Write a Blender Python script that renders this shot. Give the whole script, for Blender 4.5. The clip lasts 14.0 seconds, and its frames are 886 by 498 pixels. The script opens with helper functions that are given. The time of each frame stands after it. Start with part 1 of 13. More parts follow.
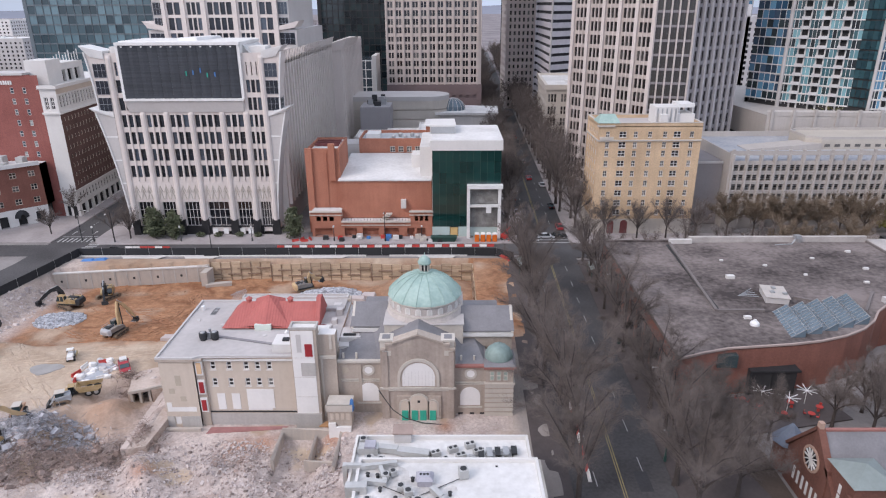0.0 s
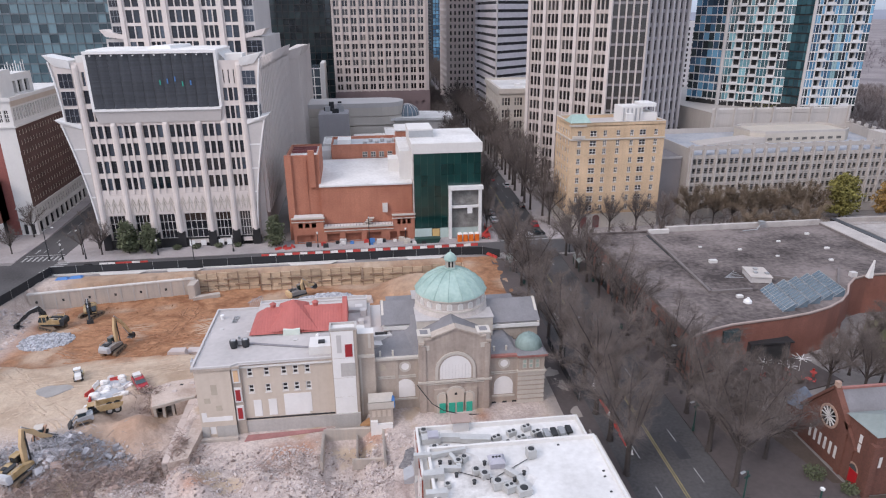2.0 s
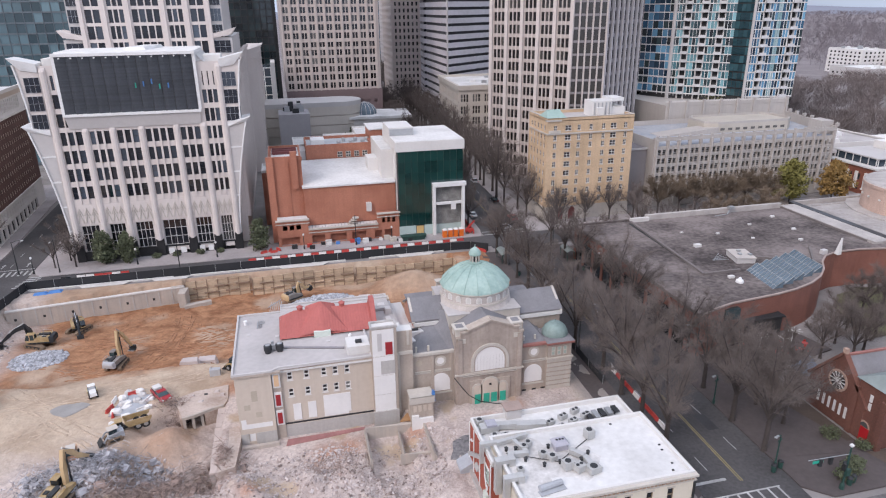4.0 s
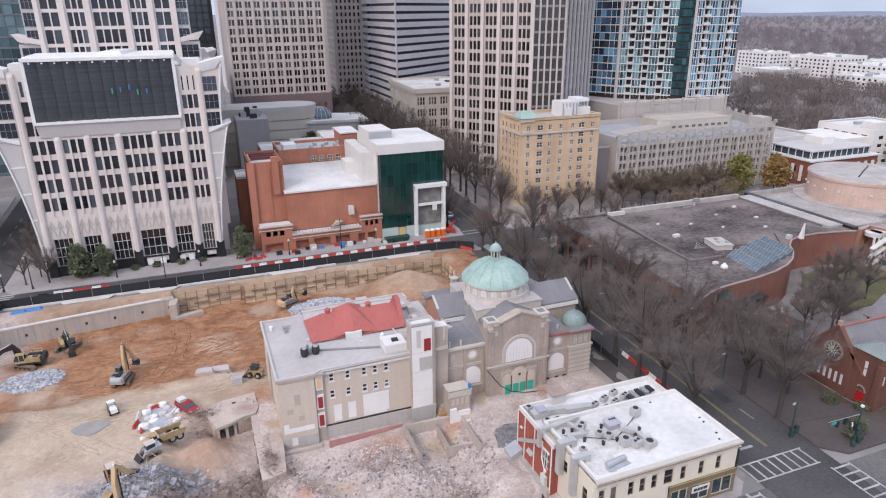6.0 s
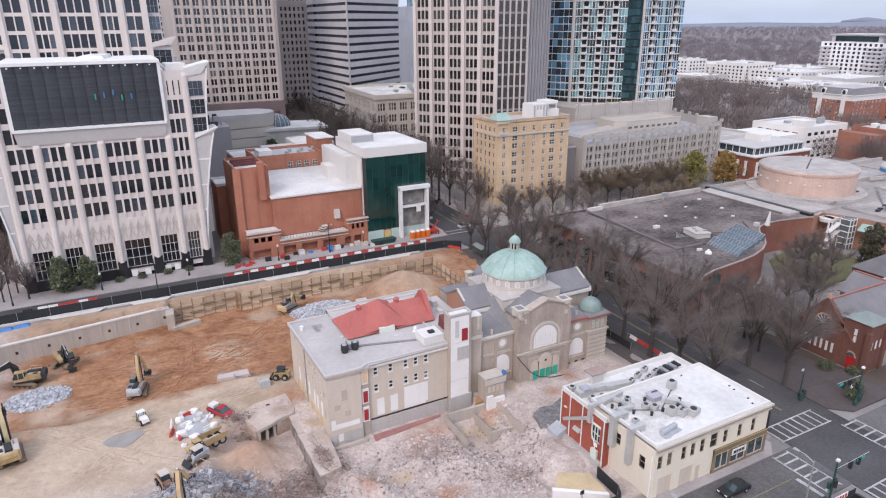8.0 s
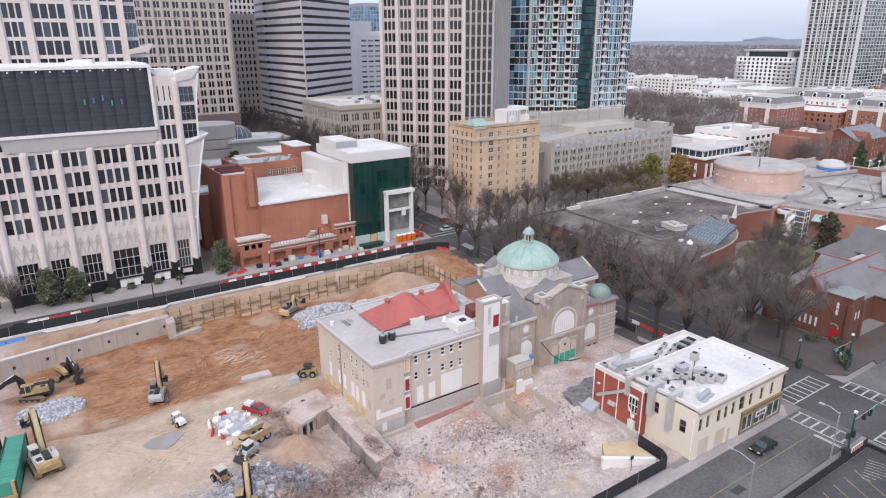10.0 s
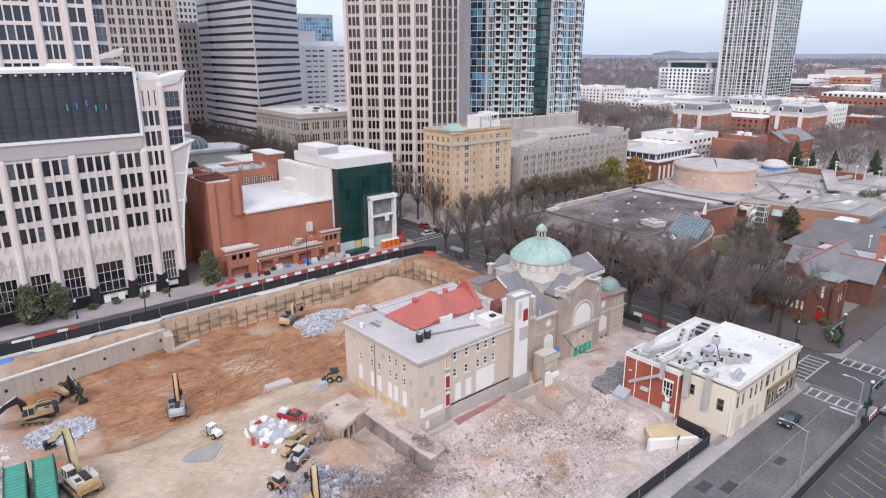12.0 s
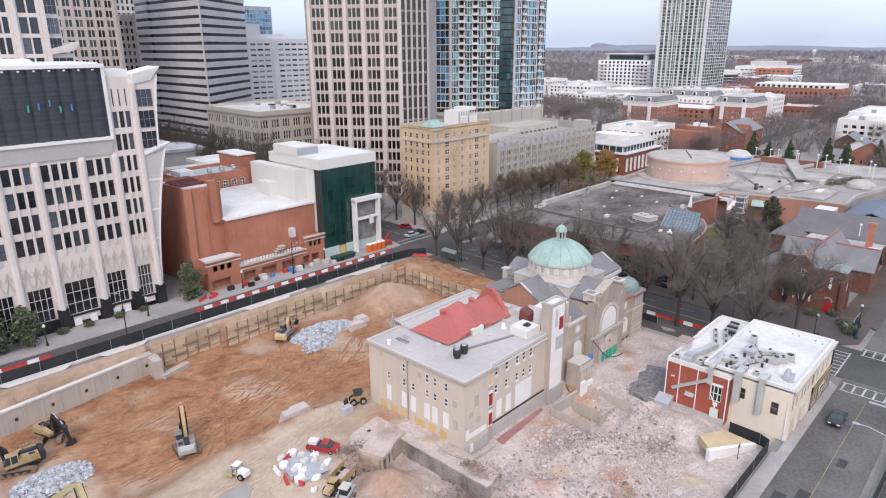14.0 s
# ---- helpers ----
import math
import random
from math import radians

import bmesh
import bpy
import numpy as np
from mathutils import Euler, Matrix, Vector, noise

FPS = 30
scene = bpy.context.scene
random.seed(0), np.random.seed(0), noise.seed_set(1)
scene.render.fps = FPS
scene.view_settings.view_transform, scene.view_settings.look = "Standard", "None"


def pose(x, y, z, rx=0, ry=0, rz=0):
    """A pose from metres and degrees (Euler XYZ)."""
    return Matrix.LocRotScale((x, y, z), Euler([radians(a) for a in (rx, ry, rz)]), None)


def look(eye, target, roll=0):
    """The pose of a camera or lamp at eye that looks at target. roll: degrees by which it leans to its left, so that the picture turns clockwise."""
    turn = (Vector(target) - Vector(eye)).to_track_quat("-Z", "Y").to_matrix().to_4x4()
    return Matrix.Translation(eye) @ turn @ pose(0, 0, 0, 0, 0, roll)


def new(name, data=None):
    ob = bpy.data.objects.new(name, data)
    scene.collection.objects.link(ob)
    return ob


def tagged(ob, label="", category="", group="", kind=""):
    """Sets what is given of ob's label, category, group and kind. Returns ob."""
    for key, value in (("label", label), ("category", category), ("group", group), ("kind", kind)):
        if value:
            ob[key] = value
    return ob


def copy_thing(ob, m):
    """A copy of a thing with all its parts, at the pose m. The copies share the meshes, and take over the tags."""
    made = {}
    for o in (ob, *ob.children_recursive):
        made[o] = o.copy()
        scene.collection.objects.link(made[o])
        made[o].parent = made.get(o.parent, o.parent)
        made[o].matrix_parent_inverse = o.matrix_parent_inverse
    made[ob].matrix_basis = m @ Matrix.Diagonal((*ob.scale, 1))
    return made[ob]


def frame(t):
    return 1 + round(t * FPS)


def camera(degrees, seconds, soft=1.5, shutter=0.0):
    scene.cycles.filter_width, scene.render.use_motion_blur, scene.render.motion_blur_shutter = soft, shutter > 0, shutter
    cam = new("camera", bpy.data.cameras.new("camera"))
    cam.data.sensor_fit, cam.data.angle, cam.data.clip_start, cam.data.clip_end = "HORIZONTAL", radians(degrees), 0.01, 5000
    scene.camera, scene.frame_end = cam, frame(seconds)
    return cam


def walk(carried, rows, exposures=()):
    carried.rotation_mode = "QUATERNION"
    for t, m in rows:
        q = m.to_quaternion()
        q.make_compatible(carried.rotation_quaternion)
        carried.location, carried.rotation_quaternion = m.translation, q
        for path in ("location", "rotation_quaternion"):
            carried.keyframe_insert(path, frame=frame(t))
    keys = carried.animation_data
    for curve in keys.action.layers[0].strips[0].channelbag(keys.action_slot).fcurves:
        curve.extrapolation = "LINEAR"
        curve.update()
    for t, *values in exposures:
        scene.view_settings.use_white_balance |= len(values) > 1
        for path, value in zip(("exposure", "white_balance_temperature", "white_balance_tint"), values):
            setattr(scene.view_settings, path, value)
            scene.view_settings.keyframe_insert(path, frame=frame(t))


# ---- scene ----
cam = camera(68.6, 14.0, 1.15)
PATH = [
    (0, (0.983, -1.456, 59.801), (0.969, 0.414, 59.094), -0.3),
    (0.5, (-3.424, -2.478, 59.647), (-3.374, -0.605, 58.948), -0.3),
    (1, (-7.535, -3.31, 59.549), (-7.429, -1.437, 58.856), -0.4),
    (1.5, (-11.662, -3.953, 59.476), (-11.498, -2.082, 58.786), -0.5),
    (2, (-15.787, -4.257, 59.48), (-15.566, -2.392, 58.792), -0.5),
    (2.5, (-19.954, -4.552, 59.656), (-19.678, -2.694, 58.969), -0.5),
    (3, (-24.046, -4.36, 59.842), (-23.716, -2.511, 59.153), -0.6),
    (5.3, (-43.515, -2.432, 60.702), (-42.927, -0.653, 60.002), -0.5),
    (5.5, (-45.3, -2.259, 60.609), (-44.689, -0.486, 59.915), -0.5),
    (6, (-49.583, -1.327, 60.465), (-48.915, 0.427, 59.774), -0.4),
    (6.5, (-53.768, -0.369, 60.242), (-53.047, 1.365, 59.554), -0.4),
    (7, (-58.033, 0.553, 59.964), (-57.259, 2.267, 59.282), -0.4),
    (7.5, (-62.371, 1.397, 59.312), (-61.543, 3.09, 58.643), -0.3),
    (8, (-66.702, 2.238, 59.048), (-65.824, 3.907, 58.384), -0.3),
    (10.5, (-87.196, 8.094, 55.532), (-86.078, 9.639, 54.929), -0.2),
    (11, (-91.072, 10.074, 55.067), (-89.907, 11.588, 54.473), -0.2),
    (11.5, (-94.556, 12.649, 54.59), (-93.346, 14.13, 54.004), -0.1),
    (12, (-97.603, 15.788, 54.092), (-96.348, 17.233, 53.512), -0.1),
    (12.5, (-100.077, 19.451, 53.746), (-98.781, 20.859, 53.165), -0.1),
    (13, (-101.539, 23.448, 53.473), (-100.208, 24.822, 52.891), -0.2),
    (13.5, (-102.496, 27.676, 53.652), (-101.132, 29.015, 53.064), -0.4),
    (14, (-103.051, 32.044, 54.044), (-101.658, 33.348, 53.445), -0.3),
]
walk(cam, [(t, look(eye, target, roll)) for t, eye, target, roll in PATH],
     [(0.0, 0.13, 6650, 20), (7.0, 0.2, 6650, 20), (10.5, 0.26, 6700, 19), (14.0, 0.31, 6700, 18)])

# ---- light ----
G = -1.0   # street level

world = bpy.data.worlds.new("sky")
scene.world = world
world.use_nodes = True
wn, wl = world.node_tree.nodes, world.node_tree.links
wn.clear()
w_out = wn.new("ShaderNodeOutputWorld")
w_bg = wn.new("ShaderNodeBackground")
w_sky = wn.new("ShaderNodeTexSky")
w_sky.sky_type, w_sky.sun_disc = "NISHITA", False
w_sky.sun_elevation, w_sky.sun_rotation = radians(38), radians(235)
w_sky.air_density, w_sky.dust_density = 1.0, 2.0
w_co = wn.new("ShaderNodeTexCoord")
w_map = wn.new("ShaderNodeMapping")
w_map.inputs["Scale"].default_value = (1.2, 1.2, 5.0)
w_noise = wn.new("ShaderNodeTexNoise")
w_noise.inputs["Scale"].default_value, w_noise.inputs["Detail"].default_value = 1.6, 4.0
w_ramp = wn.new("ShaderNodeMapRange")
w_ramp.inputs["From Min"].default_value, w_ramp.inputs["From Max"].default_value = 0.3, 0.7
w_ramp.inputs["To Min"].default_value, w_ramp.inputs["To Max"].default_value = 0.45, 0.95
w_mix = wn.new("ShaderNodeMix")
w_mix.data_type = "RGBA"
w_deck = wn.new("ShaderNodeMix")     # thin bluish haze low down, grey-white deck above
w_deck.data_type = "RGBA"
w_deck.inputs["A"].default_value, w_deck.inputs["B"].default_value = (5.9, 7.45, 9.6, 1), (6.2, 7.2, 8.35, 1)
w_low = wn.new("ShaderNodeMapRange")
w_low.inputs["From Min"].default_value, w_low.inputs["From Max"].default_value = 0.05, 0.3
wl.new(w_low.outputs["Result"], w_deck.inputs["Factor"])
wl.new(w_deck.outputs["Result"], w_mix.inputs["B"])
wl.new(w_co.outputs["Generated"], w_map.inputs["Vector"])
wl.new(w_map.outputs["Vector"], w_noise.inputs["Vector"])
wl.new(w_noise.outputs["Fac"], w_ramp.inputs["Value"])
wl.new(w_ramp.outputs["Result"], w_mix.inputs["Factor"])
wl.new(w_sky.outputs["Color"], w_mix.inputs["A"])
# an overcast sky is brightest overhead
w_sep, w_rise, w_tone = wn.new("ShaderNodeSeparateXYZ"), wn.new("ShaderNodeMapRange"), wn.new("ShaderNodeVectorMath")
w_rise.inputs["From Min"].default_value, w_rise.inputs["From Max"].default_value = 0.0, 1.0
w_rise.inputs["To Min"].default_value, w_rise.inputs["To Max"].default_value = 0.74, 1.38
w_tone.operation = "SCALE"
wl.new(w_co.outputs["Generated"], w_sep.inputs["Vector"])
wl.new(w_sep.outputs["Z"], w_rise.inputs["Value"])
wl.new(w_sep.outputs["Z"], w_low.inputs["Value"])
wl.new(w_mix.outputs["Result"], w_tone.inputs["Vector"])
wl.new(w_rise.outputs["Result"], w_tone.inputs["Scale"])
wl.new(w_tone.outputs["Vector"], w_bg.inputs["Color"])
w_bg.inputs["Strength"].default_value = 0.15
wl.new(w_bg.outputs["Background"], w_out.inputs["Surface"])

sun = new("sun", bpy.data.lights.new("sun", "SUN"))
sun.data.energy, sun.data.angle, sun.data.color = 1.35, radians(24), (1.0, 0.95, 0.88)
sun.matrix_world = look((0, 0, 0), (0.62, 0.52, -0.66))


# ---- materials ----
def material(name, base, rough=0.85, var=0.18, big=0.12, fine=2.5, bump=0.15, metal=0.0, streak=0.0, tint=None, jitter=0.0, island=0.0, spec=0.5, sharp=0.2, along=(1, 1, 1)):
    """Surface with blotches at two scales, optional vertical streaks and per-piece variation."""
    m = bpy.data.materials.new(name)
    m.use_nodes = True
    n, l = m.node_tree.nodes, m.node_tree.links
    b = n["Principled BSDF"]
    b.inputs["Roughness"].default_value, b.inputs["Metallic"].default_value = rough, metal
    b.inputs["Specular IOR Level"].default_value = spec
    co = n.new("ShaderNodeTexCoord")
    geo = n.new("ShaderNodeNewGeometry")

    def noise_fac(scale, detail, vec):
        t = n.new("ShaderNodeTexNoise")
        t.inputs["Scale"].default_value, t.inputs["Detail"].default_value = scale, detail
        l.new(vec, t.inputs["Vector"])
        return t.outputs["Fac"]

    def math_node(op, a, bb):
        t = n.new("ShaderNodeMath")
        t.operation = op
        for k, v in enumerate((a, bb)):
            if not isinstance(v, (int, float)):
                l.new(v, t.inputs[k])
            else:
                t.inputs[k].default_value = v
        return t.outputs[0]

    pos = geo.outputs["Position"]
    at = pos
    if along != (1, 1, 1):
        turn = n.new("ShaderNodeMapping")
        turn.inputs["Scale"].default_value, turn.inputs["Rotation"].default_value = along, (0, 0, 0.1)
        l.new(pos, turn.inputs["Vector"])
        at = turn.outputs["Vector"]
    f_big, f_fine = noise_fac(big, 6.0, at), noise_fac(fine, 4.0, pos)
    total = math_node("ADD", math_node("MULTIPLY", f_big, 1.3), math_node("MULTIPLY", f_fine, 0.7))
    weight = 2.0
    if streak:
        mp = n.new("ShaderNodeMapping")
        mp.inputs["Scale"].default_value = (1.0, 1.0, 0.06)
        l.new(pos, mp.inputs["Vector"])
        total = math_node("ADD", total, math_node("MULTIPLY", noise_fac(1.3, 5.0, mp.outputs["Vector"]), streak))
        weight += streak
    if jitter:
        info = n.new("ShaderNodeObjectInfo")
        total = math_node("ADD", total, math_node("MULTIPLY", info.outputs["Random"], jitter))
        weight += jitter
    if island:
        total = math_node("ADD", total, math_node("MULTIPLY", geo.outputs["Random Per Island"], island))
        weight += island
    fac = math_node("DIVIDE", total, weight)
    spread = n.new("ShaderNodeMapRange")
    spread.inputs["From Min"].default_value, spread.inputs["From Max"].default_value = 0.5 - sharp, 0.5 + sharp
    l.new(fac, spread.inputs["Value"])
    mix = n.new("ShaderNodeMix")
    mix.data_type = "RGBA"
    other = tint or base
    mix.inputs["A"].default_value = tuple(c * (1 - var) for c in base) + (1,)
    mix.inputs["B"].default_value = tuple(min(1, c * (1 + var)) for c in other) + (1,)
    l.new(spread.outputs["Result"], mix.inputs["Factor"])
    l.new(mix.outputs["Result"], b.inputs["Base Color"])
    if bump:
        bp = n.new("ShaderNodeBump")
        bp.inputs["Strength"].default_value, bp.inputs["Distance"].default_value = bump, 0.05
        l.new(f_fine, bp.inputs["Height"])
        l.new(bp.outputs["Normal"], b.inputs["Normal"])
    return m


def glass_material(name, dark, light, rough=0.08, share=0.25):
    """Window pane seen from outside: a dark glossy sheet, some with blinds drawn behind; coloured glass has reflected
    sky in its pale tone.
    """
    m = bpy.data.materials.new(name)
    m.use_nodes = True
    n, l = m.node_tree.nodes, m.node_tree.links
    b = n["Principled BSDF"]
    b.inputs["Roughness"].default_value, b.inputs["Specular IOR Level"].default_value = rough, 0.8
    info, geo = n.new("ShaderNodeObjectInfo"), n.new("ShaderNodeNewGeometry")
    add = n.new("ShaderNodeMath")
    add.operation = "ADD"
    l.new(info.outputs["Random"], add.inputs[0])
    l.new(geo.outputs["Random Per Island"], add.inputs[1])
    fr = n.new("ShaderNodeMath")
    fr.operation = "FRACT"
    l.new(add.outputs[0], fr.inputs[0])
    ramp = n.new("ShaderNodeMapRange")
    ramp.inputs["From Min"].default_value, ramp.inputs["From Max"].default_value = 1 - 2 * share, 1.0
    l.new(fr.outputs[0], ramp.inputs["Value"])
    mix = n.new("ShaderNodeMix")
    mix.data_type = "RGBA"
    mix.inputs["A"].default_value, mix.inputs["B"].default_value = (*dark, 1), (*light, 1)
    l.new(ramp.outputs["Result"], mix.inputs["Factor"])
    l.new(mix.outputs["Result"], b.inputs["Base Color"])
    return m


def brick_material(name, a, c, mortar, scale=1.0, rough=0.9):
    """Brick courses at true size, with blotches over them."""
    m = material(name, a, rough, 0.2, 0.15, 3.0, 0.2, streak=0.5, tint=c)
    n, l = m.node_tree.nodes, m.node_tree.links
    b = n["Principled BSDF"]
    old = b.inputs["Base Color"].links[0].from_socket
    geo = n.new("ShaderNodeNewGeometry")
    sep, com = n.new("ShaderNodeSeparateXYZ"), n.new("ShaderNodeCombineXYZ")
    add = n.new("ShaderNodeMath")
    l.new(geo.outputs["Position"], sep.inputs[0])
    l.new(sep.outputs["X"], add.inputs[0])
    l.new(sep.outputs["Y"], add.inputs[1])
    l.new(add.outputs[0], com.inputs["X"])
    l.new(sep.outputs["Z"], com.inputs["Y"])
    t = n.new("ShaderNodeTexBrick")
    t.inputs["Scale"].default_value = 1.0
    t.inputs["Brick Width"].default_value, t.inputs["Row Height"].default_value = 0.215 * scale, 0.075 * scale
    t.inputs["Mortar Size"].default_value = 0.008 * scale
    t.inputs["Color1"].default_value, t.inputs["Color2"].default_value = (0.85, 0.85, 0.85, 1), (1.1, 1.05, 1.0, 1)
    t.inputs["Mortar"].default_value = (*mortar, 1)
    l.new(com.outputs[0], t.inputs["Vector"])
    mul = n.new("ShaderNodeMix")
    mul.data_type, mul.blend_type = "RGBA", "MULTIPLY"
    mul.inputs["Factor"].default_value = 1.0
    l.new(old, mul.inputs["A"])
    l.new(t.outputs["Color"], mul.inputs["B"])
    l.new(mul.outputs["Result"], b.inputs["Base Color"])
    return m


CONCRETE = material("concrete", (0.42, 0.40, 0.38), 0.9, 0.2, 0.2, 3, 0.2, streak=0.8)
PALE_CONCRETE = material("pale_concrete", (0.56, 0.535, 0.51), 0.9, 0.16, 0.15, 2, 0.15, streak=0.8)
ASPHALT = material("asphalt", (0.046, 0.043, 0.045), 0.92, 0.32, 0.07, 2.0, 0.25, tint=(0.08, 0.077, 0.078))
WORN_ASPHALT = material("worn_asphalt", (0.075, 0.071, 0.072), 0.92, 0.35, 0.09, 2.2, 0.25, tint=(0.13, 0.124, 0.122))
PAVING = material("paving", (0.34, 0.31, 0.305), 0.9, 0.22, 0.15, 1.5, 0.2)
DARK_PAVING = material("dark_brick_paving", (0.086, 0.071, 0.069), 0.9, 0.25, 0.15, 1.5, 0.2)
WHITE_MARK = material("road_white", (0.38, 0.38, 0.375), 0.85, 0.45, 0.5, 6, 0.1)
YELLOW_MARK = material("road_yellow", (0.27, 0.22, 0.10), 0.85, 0.4, 0.5, 6, 0.1)
CREAM_PRECAST = material("cream_precast", (0.615, 0.56, 0.53), 0.85, 0.1, 0.08, 1.5, 0.1, streak=0.5)
PALE_GREY = material("pale_grey_panel", (0.50, 0.48, 0.47), 0.7, 0.1, 0.1, 1.5, 0.08)
LIGHT_STONE = material("light_stone", (0.58, 0.555, 0.56), 0.8, 0.12, 0.08, 1.5, 0.1, streak=0.4)
DARK_GRANITE = material("dark_granite", (0.018, 0.018, 0.02), 0.4, 0.3, 0.3, 3, 0.05)
WHITE_ROOF = material("white_roof_membrane", (0.56, 0.55, 0.535), 0.8, 0.14, 0.12, 1.2, 0.08, tint=(0.65, 0.645, 0.635))
WHITE_PAINT = material("white_paint", (0.64, 0.625, 0.605), 0.7, 0.08, 0.2, 2, 0.08, streak=0.4)
GREY_ROOF = material("grey_roof_membrane", (0.43, 0.405, 0.395), 0.85, 0.16, 0.12, 1.2, 0.1)
SLATE = material("slate", (0.185, 0.18, 0.188), 0.75, 0.25, 0.3, 4, 0.3, streak=0.4)
COPPER = material("verdigris_copper", (0.235, 0.365, 0.325), 0.6, 0.16, 0.3, 2, 0.1, streak=0.8, tint=(0.34, 0.45, 0.41))
COPPER_DULL = material("dull_blue_copper", (0.15, 0.215, 0.205), 0.6, 0.2, 0.4, 2, 0.1, streak=0.8, tint=(0.21, 0.28, 0.26))
TAN_STUCCO = material("tan_stucco", (0.55, 0.465, 0.385), 0.9, 0.14, 0.16, 1.6, 0.14, streak=0.9, tint=(0.52, 0.45, 0.385))
TAN_STONE = material("tan_stone", (0.40, 0.34, 0.29), 0.9, 0.25, 0.25, 3, 0.25, streak=1.2)
STONE_TRIM = material("stone_trim", (0.50, 0.46, 0.41), 0.85, 0.15, 0.3, 3, 0.12, streak=0.4)
DIRTY_WHITE = material("dirty_white_board", (0.72, 0.705, 0.69), 0.8, 0.07, 0.3, 2, 0.08, streak=0.4)
PLYWOOD = material("plywood", (0.58, 0.40, 0.17), 0.8, 0.12, 0.4, 3, 0.08)
RED_DOOR = material("red_door", (0.30, 0.02, 0.025), 0.6, 0.12, 0.5, 3, 0.05)
GREEN_BOARD = material("green_board", (0.02, 0.36, 0.26), 0.7, 0.12, 0.5, 3, 0.05)
# near-black puts the shade of insides and recesses into the colour
DARK_VOID = material("interior_shade", (0.03, 0.03, 0.032), 0.8, 0.3, 0.3, 1, 0.0)
RED_BRICK = brick_material("red_brick", (0.40, 0.13, 0.075), (0.45, 0.165, 0.10), (0.8, 0.75, 0.7))
ORANGE_BRICK = brick_material("orange_brick", (0.37, 0.145, 0.095), (0.42, 0.185, 0.125), (0.95, 0.9, 0.85))
BROWN_BRICK = brick_material("brown_brick", (0.22, 0.075, 0.05), (0.27, 0.10, 0.065), (0.8, 0.75, 0.7))
COURT_BRICK = brick_material("court_brick", (0.34, 0.175, 0.125), (0.39, 0.21, 0.155), (0.9, 0.85, 0.8))
TAN_BRICK = brick_material("tan_brick", (0.54, 0.395, 0.26), (0.60, 0.45, 0.31), (0.95, 0.92, 0.85))
DARK_BRICK = brick_material("dark_brick", (0.10, 0.055, 0.05), (0.13, 0.075, 0.065), (0.8, 0.75, 0.7))
BROWN_TAR = material("brown_gravel_roof", (0.062, 0.048, 0.046), 0.95, 0.3, 0.085, 1.1, 0.2, tint=(0.165, 0.138, 0.13), sharp=0.12, along=(0.8, 1.1, 1))
GLASS = glass_material("window_glass", (0.016, 0.018, 0.023), (0.16, 0.155, 0.15), share=0.15)
GLASS_LIT = glass_material("bright_glass", (0.04, 0.06, 0.08), (0.42, 0.44, 0.42), share=0.35)
# pale tone of teal and blue panes is painted sky reflection
TEAL_GLASS = glass_material("teal_glass", (0.015, 0.08, 0.105), (0.22, 0.45, 0.50), 0.06, 0.55)
BLUE_GLASS = glass_material("blue_glass", (0.02, 0.08, 0.15), (0.17, 0.40, 0.58), 0.06, 0.5)
GREEN_GLASS = glass_material("green_glass", (0.006, 0.032, 0.030), (0.012, 0.055, 0.05), 0.08, 0.4)
DARK_GLASS = glass_material("dark_curtain_glass", (0.012, 0.02, 0.026), (0.035, 0.06, 0.065), 0.06, 0.4)
METAL = material("grey_metal", (0.42, 0.43, 0.44), 0.45, 0.12, 0.5, 4, 0.05, metal=0.6)
DARK_METAL = material("dark_metal", (0.035, 0.037, 0.04), 0.55, 0.2, 0.5, 4, 0.05, metal=0.3)
WHITE_METAL = material("white_metal", (0.72, 0.72, 0.71), 0.5, 0.08, 0.5, 4, 0.04)
BARK = material("grey_brown_bark", (0.058, 0.048, 0.045), 0.95, 0.25, 0.8, 6, 0.3, jitter=0.8)
TWIG = material("bare_twigs", (0.143, 0.117, 0.106), 0.95, 0.25, 0.6, 5, 0.0, jitter=1.0, island=0.6)
WOOD_TIMBER = material("shoring_timber", (0.50, 0.385, 0.275), 0.9, 0.3, 0.4, 4, 0.2, jitter=0.8, island=1.2)
CLAY = material("clay", (0.40, 0.225, 0.11), 0.95, 0.22, 0.15, 1.6, 0.4)
RUBBER = material("rubber", (0.02, 0.02, 0.02), 0.85, 0.2, 1, 5, 0.1)
CAT_YELLOW = material("machine_yellow", (0.42, 0.265, 0.085), 0.65, 0.35, 0.9, 5, 0.05, tint=(0.37, 0.28, 0.17))
PLASTIC_ORANGE = material("orange_plastic", (0.72, 0.16, 0.02), 0.5, 0.08, 1, 5, 0.03)
PLASTIC_RED = material("red_plastic", (0.46, 0.05, 0.04), 0.5, 0.12, 1, 5, 0.03)
PLASTIC_WHITE = material("white_plastic", (0.72, 0.70, 0.68), 0.5, 0.1, 1, 5, 0.03)
RED_PAINT = material("red_car_paint", (0.35, 0.02, 0.03), 0.3, 0.1, 1, 5, 0.0)
WHITE_CAR = material("white_car_paint", (0.75, 0.75, 0.75), 0.3, 0.06, 1, 5, 0.0)
BLACK_CAR = material("black_car_paint", (0.02, 0.022, 0.025), 0.25, 0.1, 1, 5, 0.0)
BLACK_SCREEN = material("black_windscreen_fabric", (0.022, 0.024, 0.028), 0.9, 0.25, 0.3, 2, 0.1)
STREET_GREEN = material("dark_green_paint", (0.02, 0.06, 0.05), 0.5, 0.15, 1, 5, 0.03)
BLUE_TARP = material("blue_tarp", (0.06, 0.20, 0.48), 0.6, 0.15, 0.8, 4, 0.1)
